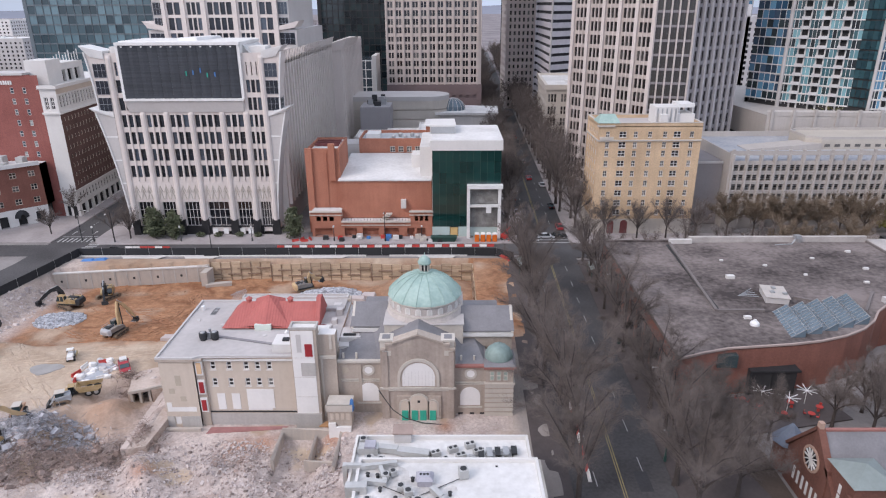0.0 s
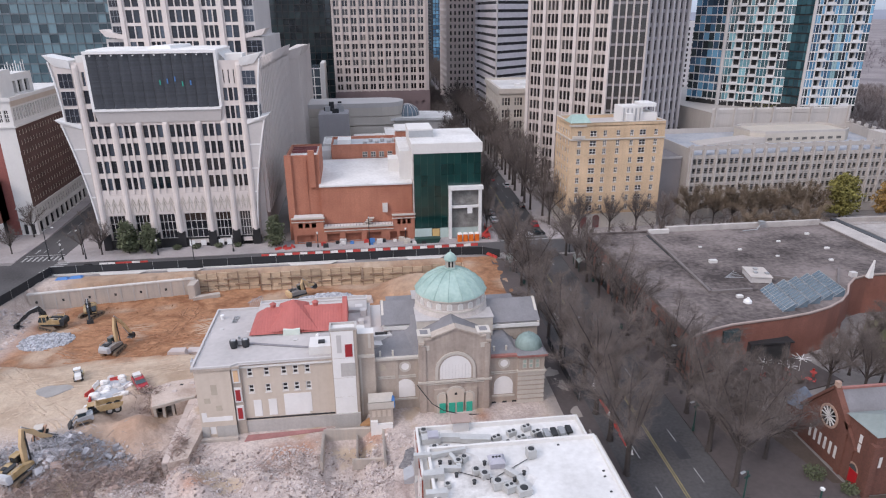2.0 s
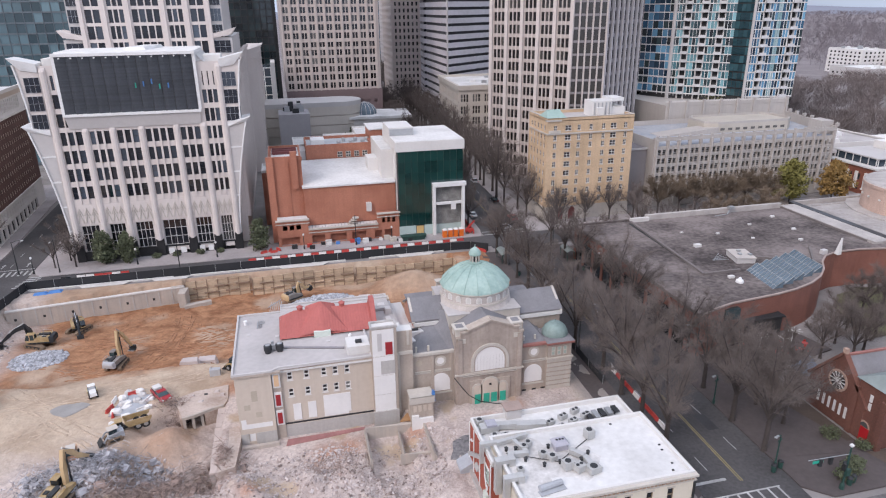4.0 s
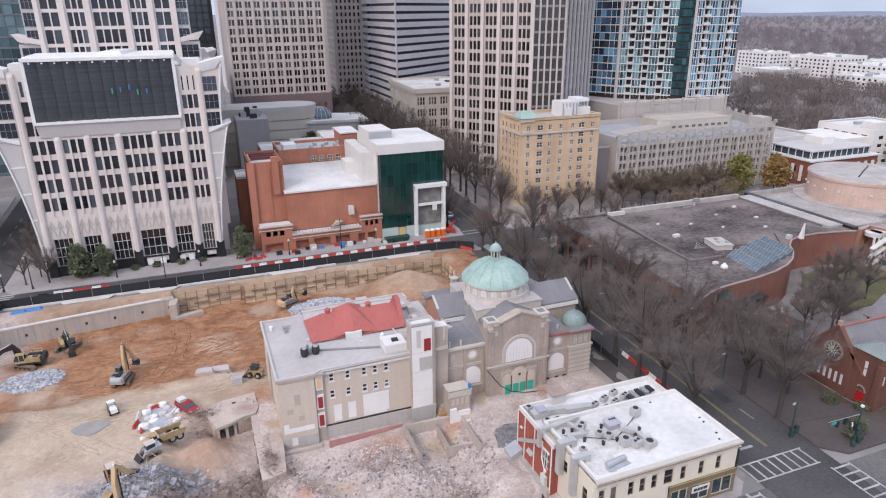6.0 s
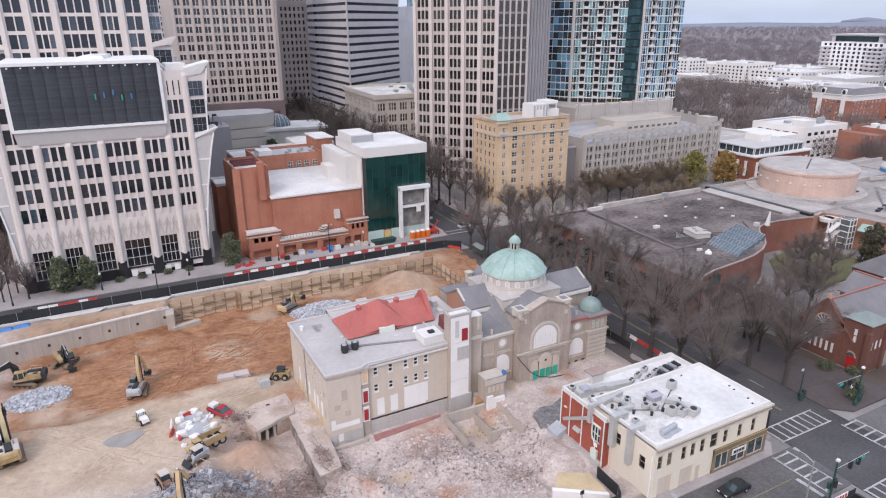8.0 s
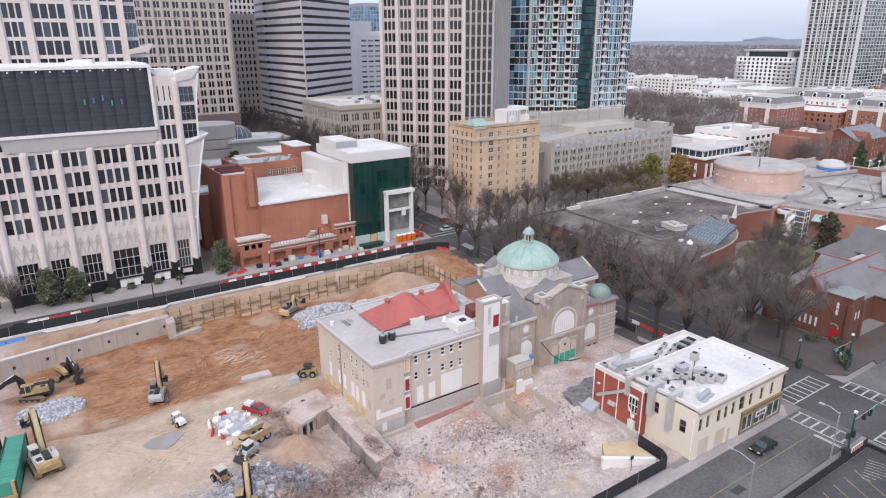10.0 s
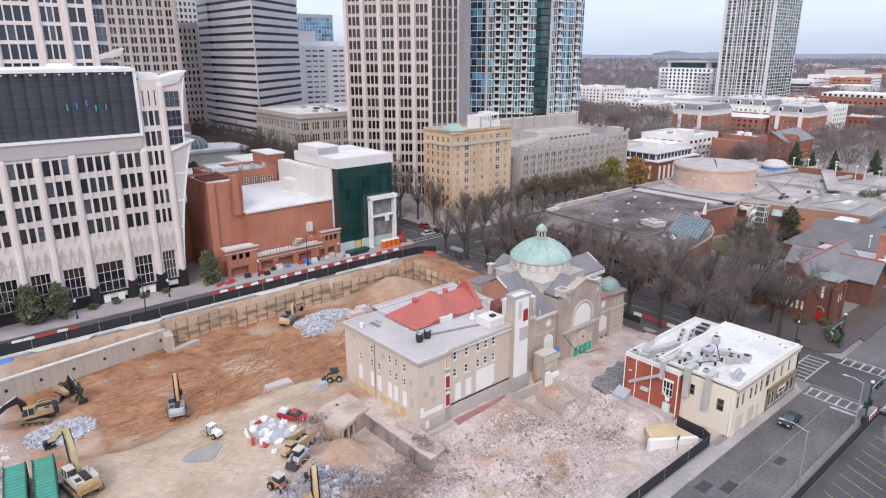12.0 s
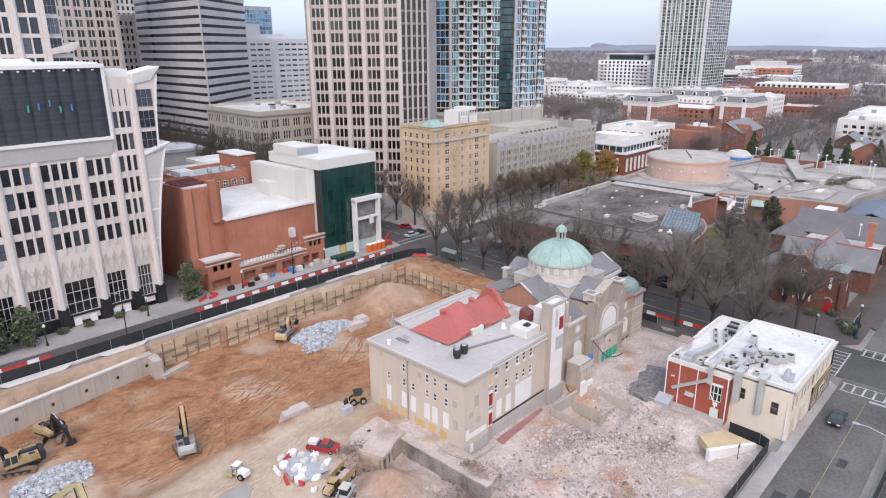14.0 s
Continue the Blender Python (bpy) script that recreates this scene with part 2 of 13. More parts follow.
RUBBLE = material("rubble_chunks", (0.43, 0.365, 0.345), 0.95, 0.14, 0.3, 4, 0.3, island=2.0, tint=(0.50, 0.44, 0.42))
GREY_RUBBLE = material("grey_concrete_chunks", (0.33, 0.34, 0.36), 0.95, 0.2, 0.3, 4, 0.3, island=3.0, tint=(0.41, 0.42, 0.45))
RUSTY = material("rusty_rebar", (0.30, 0.225, 0.195), 0.9, 0.35, 0.5, 4, 0.2, island=2.5)
DUST_HEAP = material("pale_dust", (0.47, 0.39, 0.35), 0.95, 0.14, 0.4, 3, 0.3)
EVERGREEN = material("evergreen_leaves", (0.10, 0.115, 0.065), 0.9, 0.4, 0.5, 4, 0.0, island=1.5)
OLIVE_LEAF = material("olive_leaves", (0.13, 0.13, 0.05), 0.9, 0.3, 0.5, 4, 0.0, island=1.5)
YELLOW_LEAF = material("yellow_green_leaves", (0.19, 0.175, 0.05), 0.9, 0.3, 0.5, 4, 0.0, island=1.5)
ORANGE_LEAF = material("orange_brown_leaves", (0.29, 0.18, 0.06), 0.9, 0.3, 0.5, 4, 0.0, island=1.5)
LAWN = material("winter_lawn", (0.12, 0.12, 0.055), 0.95, 0.3, 0.2, 3, 0.3)
MULCH = material("leaf_mulch", (0.085, 0.063, 0.05), 0.95, 0.3, 0.2, 3, 0.3)


# ---- mesh helpers ----
class Mesh:
    """Collects faces, with a material slot for each."""

    def __init__(self):
        self.v, self.f, self.s = [], [], []

    def face(self, pts, s=0):
        k = len(self.v)
        self.v += [tuple(p) for p in pts]
        self.f.append(tuple(range(k, k + len(pts))))
        self.s.append(s)
        return self

    def box(self, x0, x1, y0, y1, z0, z1, s=0, skip=""):
        k = len(self.v)
        self.v += [(x, y, z) for z in (z0, z1) for x, y in ((x0, y0), (x1, y0), (x1, y1), (x0, y1))]
        for n, q in (("b", (3, 2, 1, 0)), ("t", (4, 5, 6, 7)), ("s", (0, 1, 5, 4)), ("e", (1, 2, 6, 5)), ("n", (2, 3, 7, 6)), ("w", (3, 0, 4, 7))):
            if n not in skip:
                self.f.append(tuple(k + i for i in q))
                self.s.append(s)
        return self

    def prism(self, poly, z0, z1, s=0, top=True, bottom=False, sides=True, st=None):
        """Polygon, counter-clockwise from above, drawn up from z0 to z1."""
        n, k = len(poly), len(self.v)
        self.v += [(x, y, z0) for x, y in poly] + [(x, y, z1) for x, y in poly]
        if sides:
            for i in range(n):
                j = (i + 1) % n
                self.f.append((k + i, k + j, k + n + j, k + n + i))
                self.s.append(s)
        if top:
            self.f.append(tuple(range(k + n, k + 2 * n)))
            self.s.append(s if st is None else st)
        if bottom:
            self.f.append(tuple(range(k + n - 1, k - 1, -1)))
            self.s.append(s)
        return self

    def rings(self, rings, s=0, cap=True, close=True):
        """Skin over rings of points of equal count."""
        n, k = len(rings[0]), len(self.v)
        for r in rings:
            self.v += [tuple(p) for p in r]
        for a in range(len(rings) - 1):
            for i in range(n if close else n - 1):
                j = (i + 1) % n
                self.f.append((k + a * n + i, k + a * n + j, k + (a + 1) * n + j, k + (a + 1) * n + i))
                self.s.append(s)
        if cap:
            self.f.append(tuple(range(k + (len(rings) - 1) * n, k + len(rings) * n)))
            self.s.append(s)
            self.f.append(tuple(range(k + n - 1, k - 1, -1)))
            self.s.append(s)
        return self

    def lathe(self, cx, cy, profile, n=24, s=0, cap=True, a0=0.0):
        """Turned shape: profile of (radius, z) from bottom to top."""
        return self.rings([[(cx + r * math.cos(a0 + 2 * math.pi * i / n), cy + r * math.sin(a0 + 2 * math.pi * i / n), z) for i in range(n)] for r, z in profile], s, cap)

    def tube(self, p, q, r0, r1=None, n=6, s=0, cap=True):
        p, q = Vector(p), Vector(q)
        r1 = r0 if r1 is None else r1
        d = (q - p).normalized()
        a = d.cross((0, 0, 1)) if abs(d.z) < 0.95 else d.cross((1, 0, 0))
        a.normalize()
        b = a.cross(d)
        ring = lambda c, r: [c + r * (math.cos(2 * math.pi * i / n) * a + math.sin(2 * math.pi * i / n) * b) for i in range(n)]
        return self.rings([ring(q, r1), ring(p, r0)], s, cap)

    def beam(self, p, q, w, h, s=0):
        """Rectangular bar from p to q, w wide (level) and h deep."""
        p, q = Vector(p), Vector(q)
        d = (q - p).normalized()
        a = d.cross((0, 0, 1)) if abs(d.z) < 0.98 else Vector((1, 0, 0))
        a.normalize()
        b = a.cross(d)
        ring = lambda c: [c + x * w / 2 * a + y * h / 2 * b for x, y in ((-1, -1), (1, -1), (1, 1), (-1, 1))]
        return self.rings([ring(q), ring(p)], s)

    def add(self, other, m=None):
        k = len(self.v)
        self.v += [tuple(m @ Vector(p)) for p in other.v] if m else other.v
        self.f += [tuple(k + i for i in q) for q in other.f]
        self.s += other.s
        return self

    def data(self, name, mats, smooth=False):
        me = bpy.data.meshes.new(name)
        me.from_pydata(self.v, [], self.f)
        for m in mats if isinstance(mats, (list, tuple)) else [mats]:
            me.materials.append(m)
        me.polygons.foreach_set("material_index", self.s)
        if smooth:
            me.polygons.foreach_set("use_smooth", [True] * len(self.f))
        me.update()
        return me


def part(name, mesh, mats, parent=None, label="", m=None, smooth=False, kind=""):
    """One mesh object under its thing. mesh: a Mesh, or mesh data to share."""
    ob = new(name, mesh.data(name, mats, smooth) if isinstance(mesh, Mesh) else mesh)
    if parent:
        ob.parent = parent
    if m:
        ob.matrix_basis = m
    return tagged(ob, label, kind=kind)


def thing(name, label, category, group="", kind="", m=None):
    ob = new(name)
    ob.empty_display_size = 0.5
    if m:
        ob.matrix_basis = m
    return tagged(ob, label, category, group, kind)


def solid(name, mesh, mats, label, category="", group="", kind="", smooth=False, m=None):
    return tagged(part(name, mesh, mats, None, label, m, smooth), category=category, group=group, kind=kind)


def wall_face(mesh, p, q, z0, z1, holes=(), depth=0.25, s=0, sr=None):
    """Outer face of a wall from p to q (plan; outside on the right of the way), with holes (u0, u1, z0, z1) and their reveals."""
    p, q = Vector(p), Vector(q)
    d = (q - p).normalized()
    n = Vector((d.y, -d.x))
    at = lambda u, z, back=0.0: (p.x + d.x * u - n.x * back, p.y + d.y * u - n.y * back, z)
    us = sorted({0.0, round((q - p).length, 4)} | {round(h[k], 4) for h in holes for k in (0, 1)})
    zs = sorted({z0, z1} | {round(h[k], 4) for h in holes for k in (2, 3)})
    ui, zi = {u: i for i, u in enumerate(us)}, {z: i for i, z in enumerate(zs)}
    taken = set()
    for h in holes:
        for i in range(ui[round(h[0], 4)], ui[round(h[1], 4)]):
            for j in range(zi[round(h[2], 4)], zi[round(h[3], 4)]):
                taken.add((i, j))
    for j in range(len(zs) - 1):
        i = 0
        while i < len(us) - 1:
            if (i, j) in taken:
                i += 1
                continue
            k = i
            while k < len(us) - 1 and (k, j) not in taken:
                k += 1
            mesh.face([at(us[i], zs[j]), at(us[k], zs[j]), at(us[k], zs[j + 1]), at(us[i], zs[j + 1])], s)
            i = k
    sr = s if sr is None else sr
    for u0, u1, a, b in holes:
        o, i = [at(u0, a), at(u1, a), at(u1, b), at(u0, b)], [at(u0, a, depth), at(u1, a, depth), at(u1, b, depth), at(u0, b, depth)]
        for k in range(4):
            mesh.face([o[k], o[(k + 1) % 4], i[(k + 1) % 4], i[k]], sr)
    return mesh


PANES = {}


def pane_mesh(w, h, nx, ny, frame_w, mats):
    """Window with its frame, bars and glass; lower left corner at the origin, looking along -y."""
    key = (round(w, 2), round(h, 2), nx, ny, frame_w, mats[0].name, mats[1].name)
    if key not in PANES:
        m = Mesh()
        f = frame_w / 2

        us = [0.0] + [v for i in range(nx) for v in (i * w / nx + f * (1.6 if i == 0 else 1), (i + 1) * w / nx - f * (1.6 if i == nx - 1 else 1))] + [w]
        zs = [0.0] + [v for i in range(ny) for v in (i * h / ny + f * (1.6 if i == 0 else 1), (i + 1) * h / ny - f * (1.6 if i == ny - 1 else 1))] + [h]
        m.v = [(u, -0.03, z) for z in zs for u in us]
        k = len(us)
        for j in range(len(zs) - 1):
            for i in range(k - 1):
                q = (j * k + i, j * k + i + 1, (j + 1) * k + i + 1, (j + 1) * k + i)
                if i % 2 and j % 2:
                    e = len(m.v)
                    m.v += [(m.v[c][0], 0.05, m.v[c][2]) for c in q]
                    for c in range(4):
                        d = (c + 1) % 4
                        m.f.append((q[c], q[d], e + d, e + c))
                        m.s.append(0)
                    m.f.append((e, e + 1, e + 2, e + 3))
                    m.s.append(1)
                else:
                    m.f.append(q)
                    m.s.append(0)
        PANES[key] = m.data("window", mats)
    return PANES[key]


def windows(parent, p, q, holes, nx=2, ny=2, frame_w=0.1, mats=None, back=0.2, name="window", most=300, label=""):
    """A window in each hole of the wall from p to q; past `most` the farthest are one joined part."""
    mats = mats or (WHITE_METAL, GLASS)
    p, q = Vector(p), Vector(q)
    d = (q - p).normalized()
    n = Vector((d.y, -d.x))
    turn = math.atan2(d.y, d.x)
    rest = Mesh()
    for k, (u0, u1, a, b) in enumerate(sorted(holes, key=lambda h: h[2])):
        x, y = p.x + d.x * u0 - n.x * back, p.y + d.y * u0 - n.y * back
        place = Matrix.Translation((x, y, a)) @ Matrix.Rotation(turn, 4, "Z")
        data = pane_mesh(u1 - u0, b - a, nx, ny, frame_w, mats)
        if k < most:
            part(name, data, None, parent, label, place)
        else:
            rest.face([place @ Vector(c) for c in ((0, 0.05, 0), (u1 - u0, 0.05, 0), (u1 - u0, 0.05, b - a), (0, 0.05, b - a))], 1)
            for i in range(nx + 1):
                x = i * (u1 - u0) / nx
                rest.face([place @ Vector(c) for c in ((max(0, x - frame_w / 2), -0.02, 0), (min(u1 - u0, x + frame_w / 2), -0.02, 0), (min(u1 - u0, x + frame_w / 2), -0.02, b - a), (max(0, x - frame_w / 2), -0.02, b - a))], 0)
    if rest.f:
        part("upper_window", rest, mats, parent, kind="stuff")


def grid_holes(us, w, zs, h):
    return [(u - w / 2, u + w / 2, z, z + h) for z in zs for u in us]


def arch_shape(cx, hw, z0, zs, y, n=12):
    """Outline of a round-headed opening in a wall along x at y."""
    return [(cx - hw, y, z0), (cx + hw, y, z0)] + [(cx + hw * math.cos(math.pi * i / n), y, zs + hw * math.sin(math.pi * i / n)) for i in range(n + 1)]


def slab_of(mesh, outline, dy, s=0):
    """Gives a flat outline in a plane y = const a thickness dy away from the viewer's side."""
    a, b = [Vector(p) for p in outline], [Vector(p) + Vector((0, dy, 0)) for p in outline]
    mesh.face(a, s)
    for i in range(len(a)):
        j = (i + 1) % len(a)
        mesh.face([a[j], a[i], b[i], b[j]], s)
    return mesh


def parapet(mesh, poly, z0, z1, t=0.35, s=0):
    """Low wall round the inside of a convex roof outline, counter-clockwise."""
    cx, cy = sum(p[0] for p in poly) / len(poly), sum(p[1] for p in poly) / len(poly)
    inner = []
    n = len(poly)
    for i in range(n):
        a, b, c = Vector(poly[i - 1]), Vector(poly[i]), Vector(poly[(i + 1) % n])
        d1, d2 = (b - a).normalized(), (c - b).normalized()
        n1, n2 = Vector((-d1.y, d1.x)), Vector((-d2.y, d2.x))
        k = (n1 + n2) / max(0.2, 1 + n1.dot(n2))
        inner.append((b.x + k.x * t, b.y + k.y * t))
    for i in range(n):
        j = (i + 1) % n
        o0, o1, i0, i1 = poly[i], poly[j], inner[i], inner[j]
        mesh.face([(*o0, z0), (*o1, z0), (*o1, z1), (*o0, z1)], s)
        mesh.face([(*o0, z1), (*o1, z1), (*i1, z1), (*i0, z1)], s)
        mesh.face([(*i1, z0), (*i0, z0), (*i0, z1), (*i1, z1)], s)
    return mesh


# ---- ground, roads and pavements ----
def smooth(a, b, v):
    t = min(1.0, max(0.0, (v - a) / (b - a)))
    return t * t * (3 - 2 * t)


def bumpy(x, y, s, seed=0.0):
    return noise.fractal((x * s, y * s, seed), 1.0, 2.0, 4)


def road_x(y):
    """Middle of the avenue that runs away from the camera."""
    return 24.8 + (y - 81) * 0.0284


def pit_edge(x):
    """The north side of the excavation."""
    return 145 + (x + 97) * 0.132 if x < -59 else 151.3


def in_site(x, y):
    return max(-101.5, -101.5 + (y - 118) * 0.19) < x < 16.6 and 53 < y < 153


def ground_z(x, y):
    """Height of the ground, with the excavation, the haul road, the cellars and the heaps."""
    if not in_site(x, y):
        far = math.hypot(x - 100, y - 200)
        return G - 0.12 if far < 600 else G - 0.12 + 6 * smooth(600, 2500, far) * bumpy(x, y, 0.0012, 5.0)
    z = G + 0.15 + 0.12 * bumpy(x, y, 0.12)
    south = 107.5 + 1.6 * bumpy(x, y, 0.07, 2.0) if x < -46 else 105.5
    reach = 7.5 if x < -46 else 3.5
    dig = smooth(south, south + reach, y) * smooth(-99.5, -93, x)
    dig *= 1.0 if x < 7.4 else 0.0
    dig *= 1.0 if y < pit_edge(x) + 0.7 else 0.0
    floor = -4.3 - 1.7 * smooth(116, 148, y) + 0.35 * bumpy(x, y, 0.11, 3.0) + 0.12 * bumpy(x, y, 0.5, 9.0)
    floor += 4.8 * math.exp(-((x + 5) / 9) ** 2 - ((y - 143.5) / 5.5) ** 2)
    floor += 1.5 * math.exp(-((x + 26) / 7) ** 2 - ((y - 139) / 5) ** 2)
    z = z * (1 - dig) + floor * dig
    # cellars and trenches of the torn-down buildings
    cellar = smooth(-61, -57, x) * (1 - smooth(-46.7, -46.1, x)) * smooth(74, 79, y) * (1 - smooth(94.4, 95.2, y))
    z -= cellar * (2.6 + 0.6 * bumpy(x, y, 0.2, 4.0))
    hole = smooth(-24.6, -23.8, x) * (1 - smooth(-15.6, -14.8, x)) * smooth(71.5, 74, y) * (1 - smooth(81.2, 81.9, y))
    z -= hole * 1.3
    # the lower floor left by the torn-down wing
    edge = 87.0 if x < -18 else 83.9
    late = smooth(75, 80, y)
    low = ((1 - late) * smooth(-58, -47, x) + late * smooth(-45.5, -43.0, x)) * (1 - smooth(-19, -16.5, x)) * smooth(55, 63, y) * (1 - smooth(edge, edge + 0.7, y))
    z -= 1.6 * low
    # broken masonry south of the hall
    rough = smooth(-60, -50, x) * (1 - smooth(-14, -9, x)) * (1 - smooth(80, 84, y)) * smooth(53, 56, y)
    rough = max(rough, (1 - smooth(-52, -45, x)) * smooth(-90, -80, x) * (1 - smooth(84, 90, y)))
    rough *= 1 - 0.85 * low * smooth(77, 82.5, y)
    z += rough * (-0.5 + 0.9 * bumpy(x, y, 0.13, 6.0) + 0.4 * bumpy(x, y, 0.55, 7.0) + 0.18 * bumpy(x, y, 1.5, 3.0))
    for cx, cy, h, r in ((-55.0, 87.6, 3.3, 4.8), (-43.0, 74.0, 2.9, 3.4), (-62, 80, 2.0, 6.5), (-47, 69, 1.6, 5), (-33.4, 73.5, 2.4, 2.6), (-40.4, 70.0, 2.2, 3.0), (-28, 73, 1.0, 4), (-34, 66, 1.0, 6), (-70, 78, 1.3, 5), (-22, 62, 0.8, 5), (-78, 70, 1.6, 6), (-97, 116, 1.0, 5)):
        d = math.hypot(x - cx, y - cy) / r
        if d < 2.2:
            z += h * math.exp(-1.6 * d * d)
    return z


def ground_kind(x, y):
    """Shares of clay, pale haul soil, pinkish masonry dust and winter woods."""
    if not in_site(x, y):
        far = math.hypot(x - 60, y - 150)
        return 0.0, 0.0, 0.0, smooth(330, 520, far + 60 * bumpy(x, y, 0.01)), 0.0
    south = 108 + 3 * bumpy(x, y, 0.08, 1.0)
    clay = smooth(south - 4, south + 8, y + 4 * bumpy(x, y, 0.22, 3.3)) * smooth(-101, -93, x + 3 * bumpy(x, y, 0.2))
    clay = max(clay, 0.4 * smooth(5, 7, x) * smooth(104, 107, y)) * (1.0 - 0.7 * smooth(0.05, 0.7, bumpy(x, y, 0.09, 8.0)))
    dust = smooth(-66, -52, x + 5 * bumpy(x, y, 0.1, 2.0)) * (1 - smooth(95, 99, y))
    dust = max(dust, (1 - smooth(82, 92, y + 4 * bumpy(x, y, 0.1, 5.0))) * (1 - smooth(-60, -50, x)))
    dust *= 1.0 - smooth(0.25, 0.5, bumpy(x, y, 0.16, 12.0))
    clay *= 1 - 0.72 * math.exp(-((x + 5) / 11) ** 2 - ((y - 142.5) / 6.5) ** 2)
    if y > pit_edge(x) + 0.6 and x < 6:
        clay *= 0.3
    dust = max(dust, 0.75 * (1 - smooth(-93, -85, x + 3 * bumpy(x, y, 0.15, 4.0))) * smooth(101, 108, y))
    clay *= 1 - 0.8 * (1 - smooth(-97, -89, x))
    brick = 0.0
    for cx, cy, r in ((-30.0, 78.9, 2.6), (-27.0, 80.2, 2.0), (-16.7, 80.9, 1.7), (-32.2, 66.3, 2.2), (-5.0, 79.0, 1.3), (-45, 99, 2.6), (-41.5, 71.5, 1.6), (0.5, 82.0, 1.2)):
        brick = max(brick, 0.85 * math.exp(-(((x - cx) ** 2 + (y - cy) ** 2) / r ** 2) * (1.0 + 0.5 * bumpy(x, y, 0.7, 2.0))))
    spoil = math.exp(-((x + 55.0) ** 2 + (y - 87.6) ** 2) / 34)
    side = 1.0 - 0.85 * smooth(9.5, 12.5, x + 1.5 * bumpy(x, y, 0.2, 6.0)) * (1 - smooth(108, 114, y))
    return clay, side, dust * (1 - spoil) * side, 0.0, max(brick, 0.45 * spoil)


def ground_material():
    m = bpy.data.materials.new("ground_soils")
    m.use_nodes = True
    n, l = m.node_tree.nodes, m.node_tree.links
    b = n["Principled BSDF"]
    b.inputs["Roughness"].default_value, b.inputs["Specular IOR Level"].default_value = 0.95, 0.2
    geo = n.new("ShaderNodeNewGeometry")

    def tone(a, c, scale, stretch=1.0, swirl=0.3):
        t, r, x = n.new("ShaderNodeTexNoise"), n.new("ShaderNodeMapRange"), n.new("ShaderNodeMix")
        t.inputs["Scale"].default_value, t.inputs["Detail"].default_value, t.inputs["Roughness"].default_value = scale, 8.0, 0.65
        t.inputs["Distortion"].default_value = swirl
        mp = n.new("ShaderNodeMapping")
        mp.inputs["Scale"].default_value, mp.inputs["Rotation"].default_value = (1.0, stretch, 1.0), (0, 0, 0.12)
        l.new(geo.outputs["Position"], mp.inputs["Vector"])
        l.new(mp.outputs["Vector"], t.inputs["Vector"])
        r.inputs["From Min"].default_value, r.inputs["From Max"].default_value = 0.36, 0.64
        l.new(t.outputs["Fac"], r.inputs["Value"])
        x.data_type = "RGBA"
        x.inputs["A"].default_value, x.inputs["B"].default_value = (*a, 1), (*c, 1)
        l.new(r.outputs["Result"], x.inputs["Factor"])
        return x.outputs["Result"]

    colour = tone((0.20, 0.185, 0.18), (0.30, 0.28, 0.27), 0.06)
    for name, a, c, scale in (("haul", (0.35, 0.262, 0.192), (0.535, 0.432, 0.335), 0.09), ("clay", (0.235, 0.108, 0.058), (0.42, 0.225, 0.127), 0.2),
                              ("dust", (0.41, 0.34, 0.31), (0.58, 0.50, 0.46), 0.22), ("brick", (0.33, 0.15, 0.085), (0.46, 0.26, 0.18), 0.7), ("woods", (0.17, 0.15, 0.155), (0.27, 0.24, 0.24), 0.02)):
        at, x = n.new("ShaderNodeAttribute"), n.new("ShaderNodeMix")
        at.attribute_name = name
        x.data_type = "RGBA"
        l.new(at.outputs["Fac"], x.inputs["Factor"])
        l.new(colour, x.inputs["A"])
        made = tone(a, c, scale, 1.3 if name == "clay" else 1.0, 0.8 if name == "clay" else 0.3)
        # loose grain over the soils
        v, r, mul = n.new("ShaderNodeTexNoise"), n.new("ShaderNodeMapRange"), n.new("ShaderNodeVectorMath")
        v.inputs["Scale"].default_value, v.inputs["Detail"].default_value, v.inputs["Roughness"].default_value = 2.2 if name in ("dust", "brick") else 0.8, 9.0, 0.72
        v.inputs["Distortion"].default_value = 0.6
        l.new(geo.outputs["Position"], v.inputs["Vector"])
        low = {"clay": 0.74, "haul": 0.9, "dust": 0.72, "brick": 0.7, "woods": 0.9}[name]
        r.inputs["From Min"].default_value, r.inputs["From Max"].default_value = 0.35, 0.65
        r.inputs["To Min"].default_value, r.inputs["To Max"].default_value = low, 1.0 + (1.0 - low) * 0.6
        l.new(v.outputs["Fac"], r.inputs["Value"])
        mul.operation = "SCALE"
        l.new(made, mul.inputs["Vector"])
        l.new(r.outputs["Result"], mul.inputs["Scale"])
        l.new(mul.outputs["Vector"], x.inputs["B"])
        colour = x.outputs["Result"]
    l.new(colour, b.inputs["Base Color"])
    t, bp = n.new("ShaderNodeTexNoise"), n.new("ShaderNodeBump")
    t.inputs["Scale"].default_value, t.inputs["Detail"].default_value = 0.7, 9.0
    l.new(geo.outputs["Position"], t.inputs["Vector"])
    bp.inputs["Strength"].default_value, bp.inputs["Distance"].default_value = 0.75, 0.5
    l.new(t.outputs["Fac"], bp.inputs["Height"])
    l.new(bp.outputs["Normal"], b.inputs["Normal"])
    return m


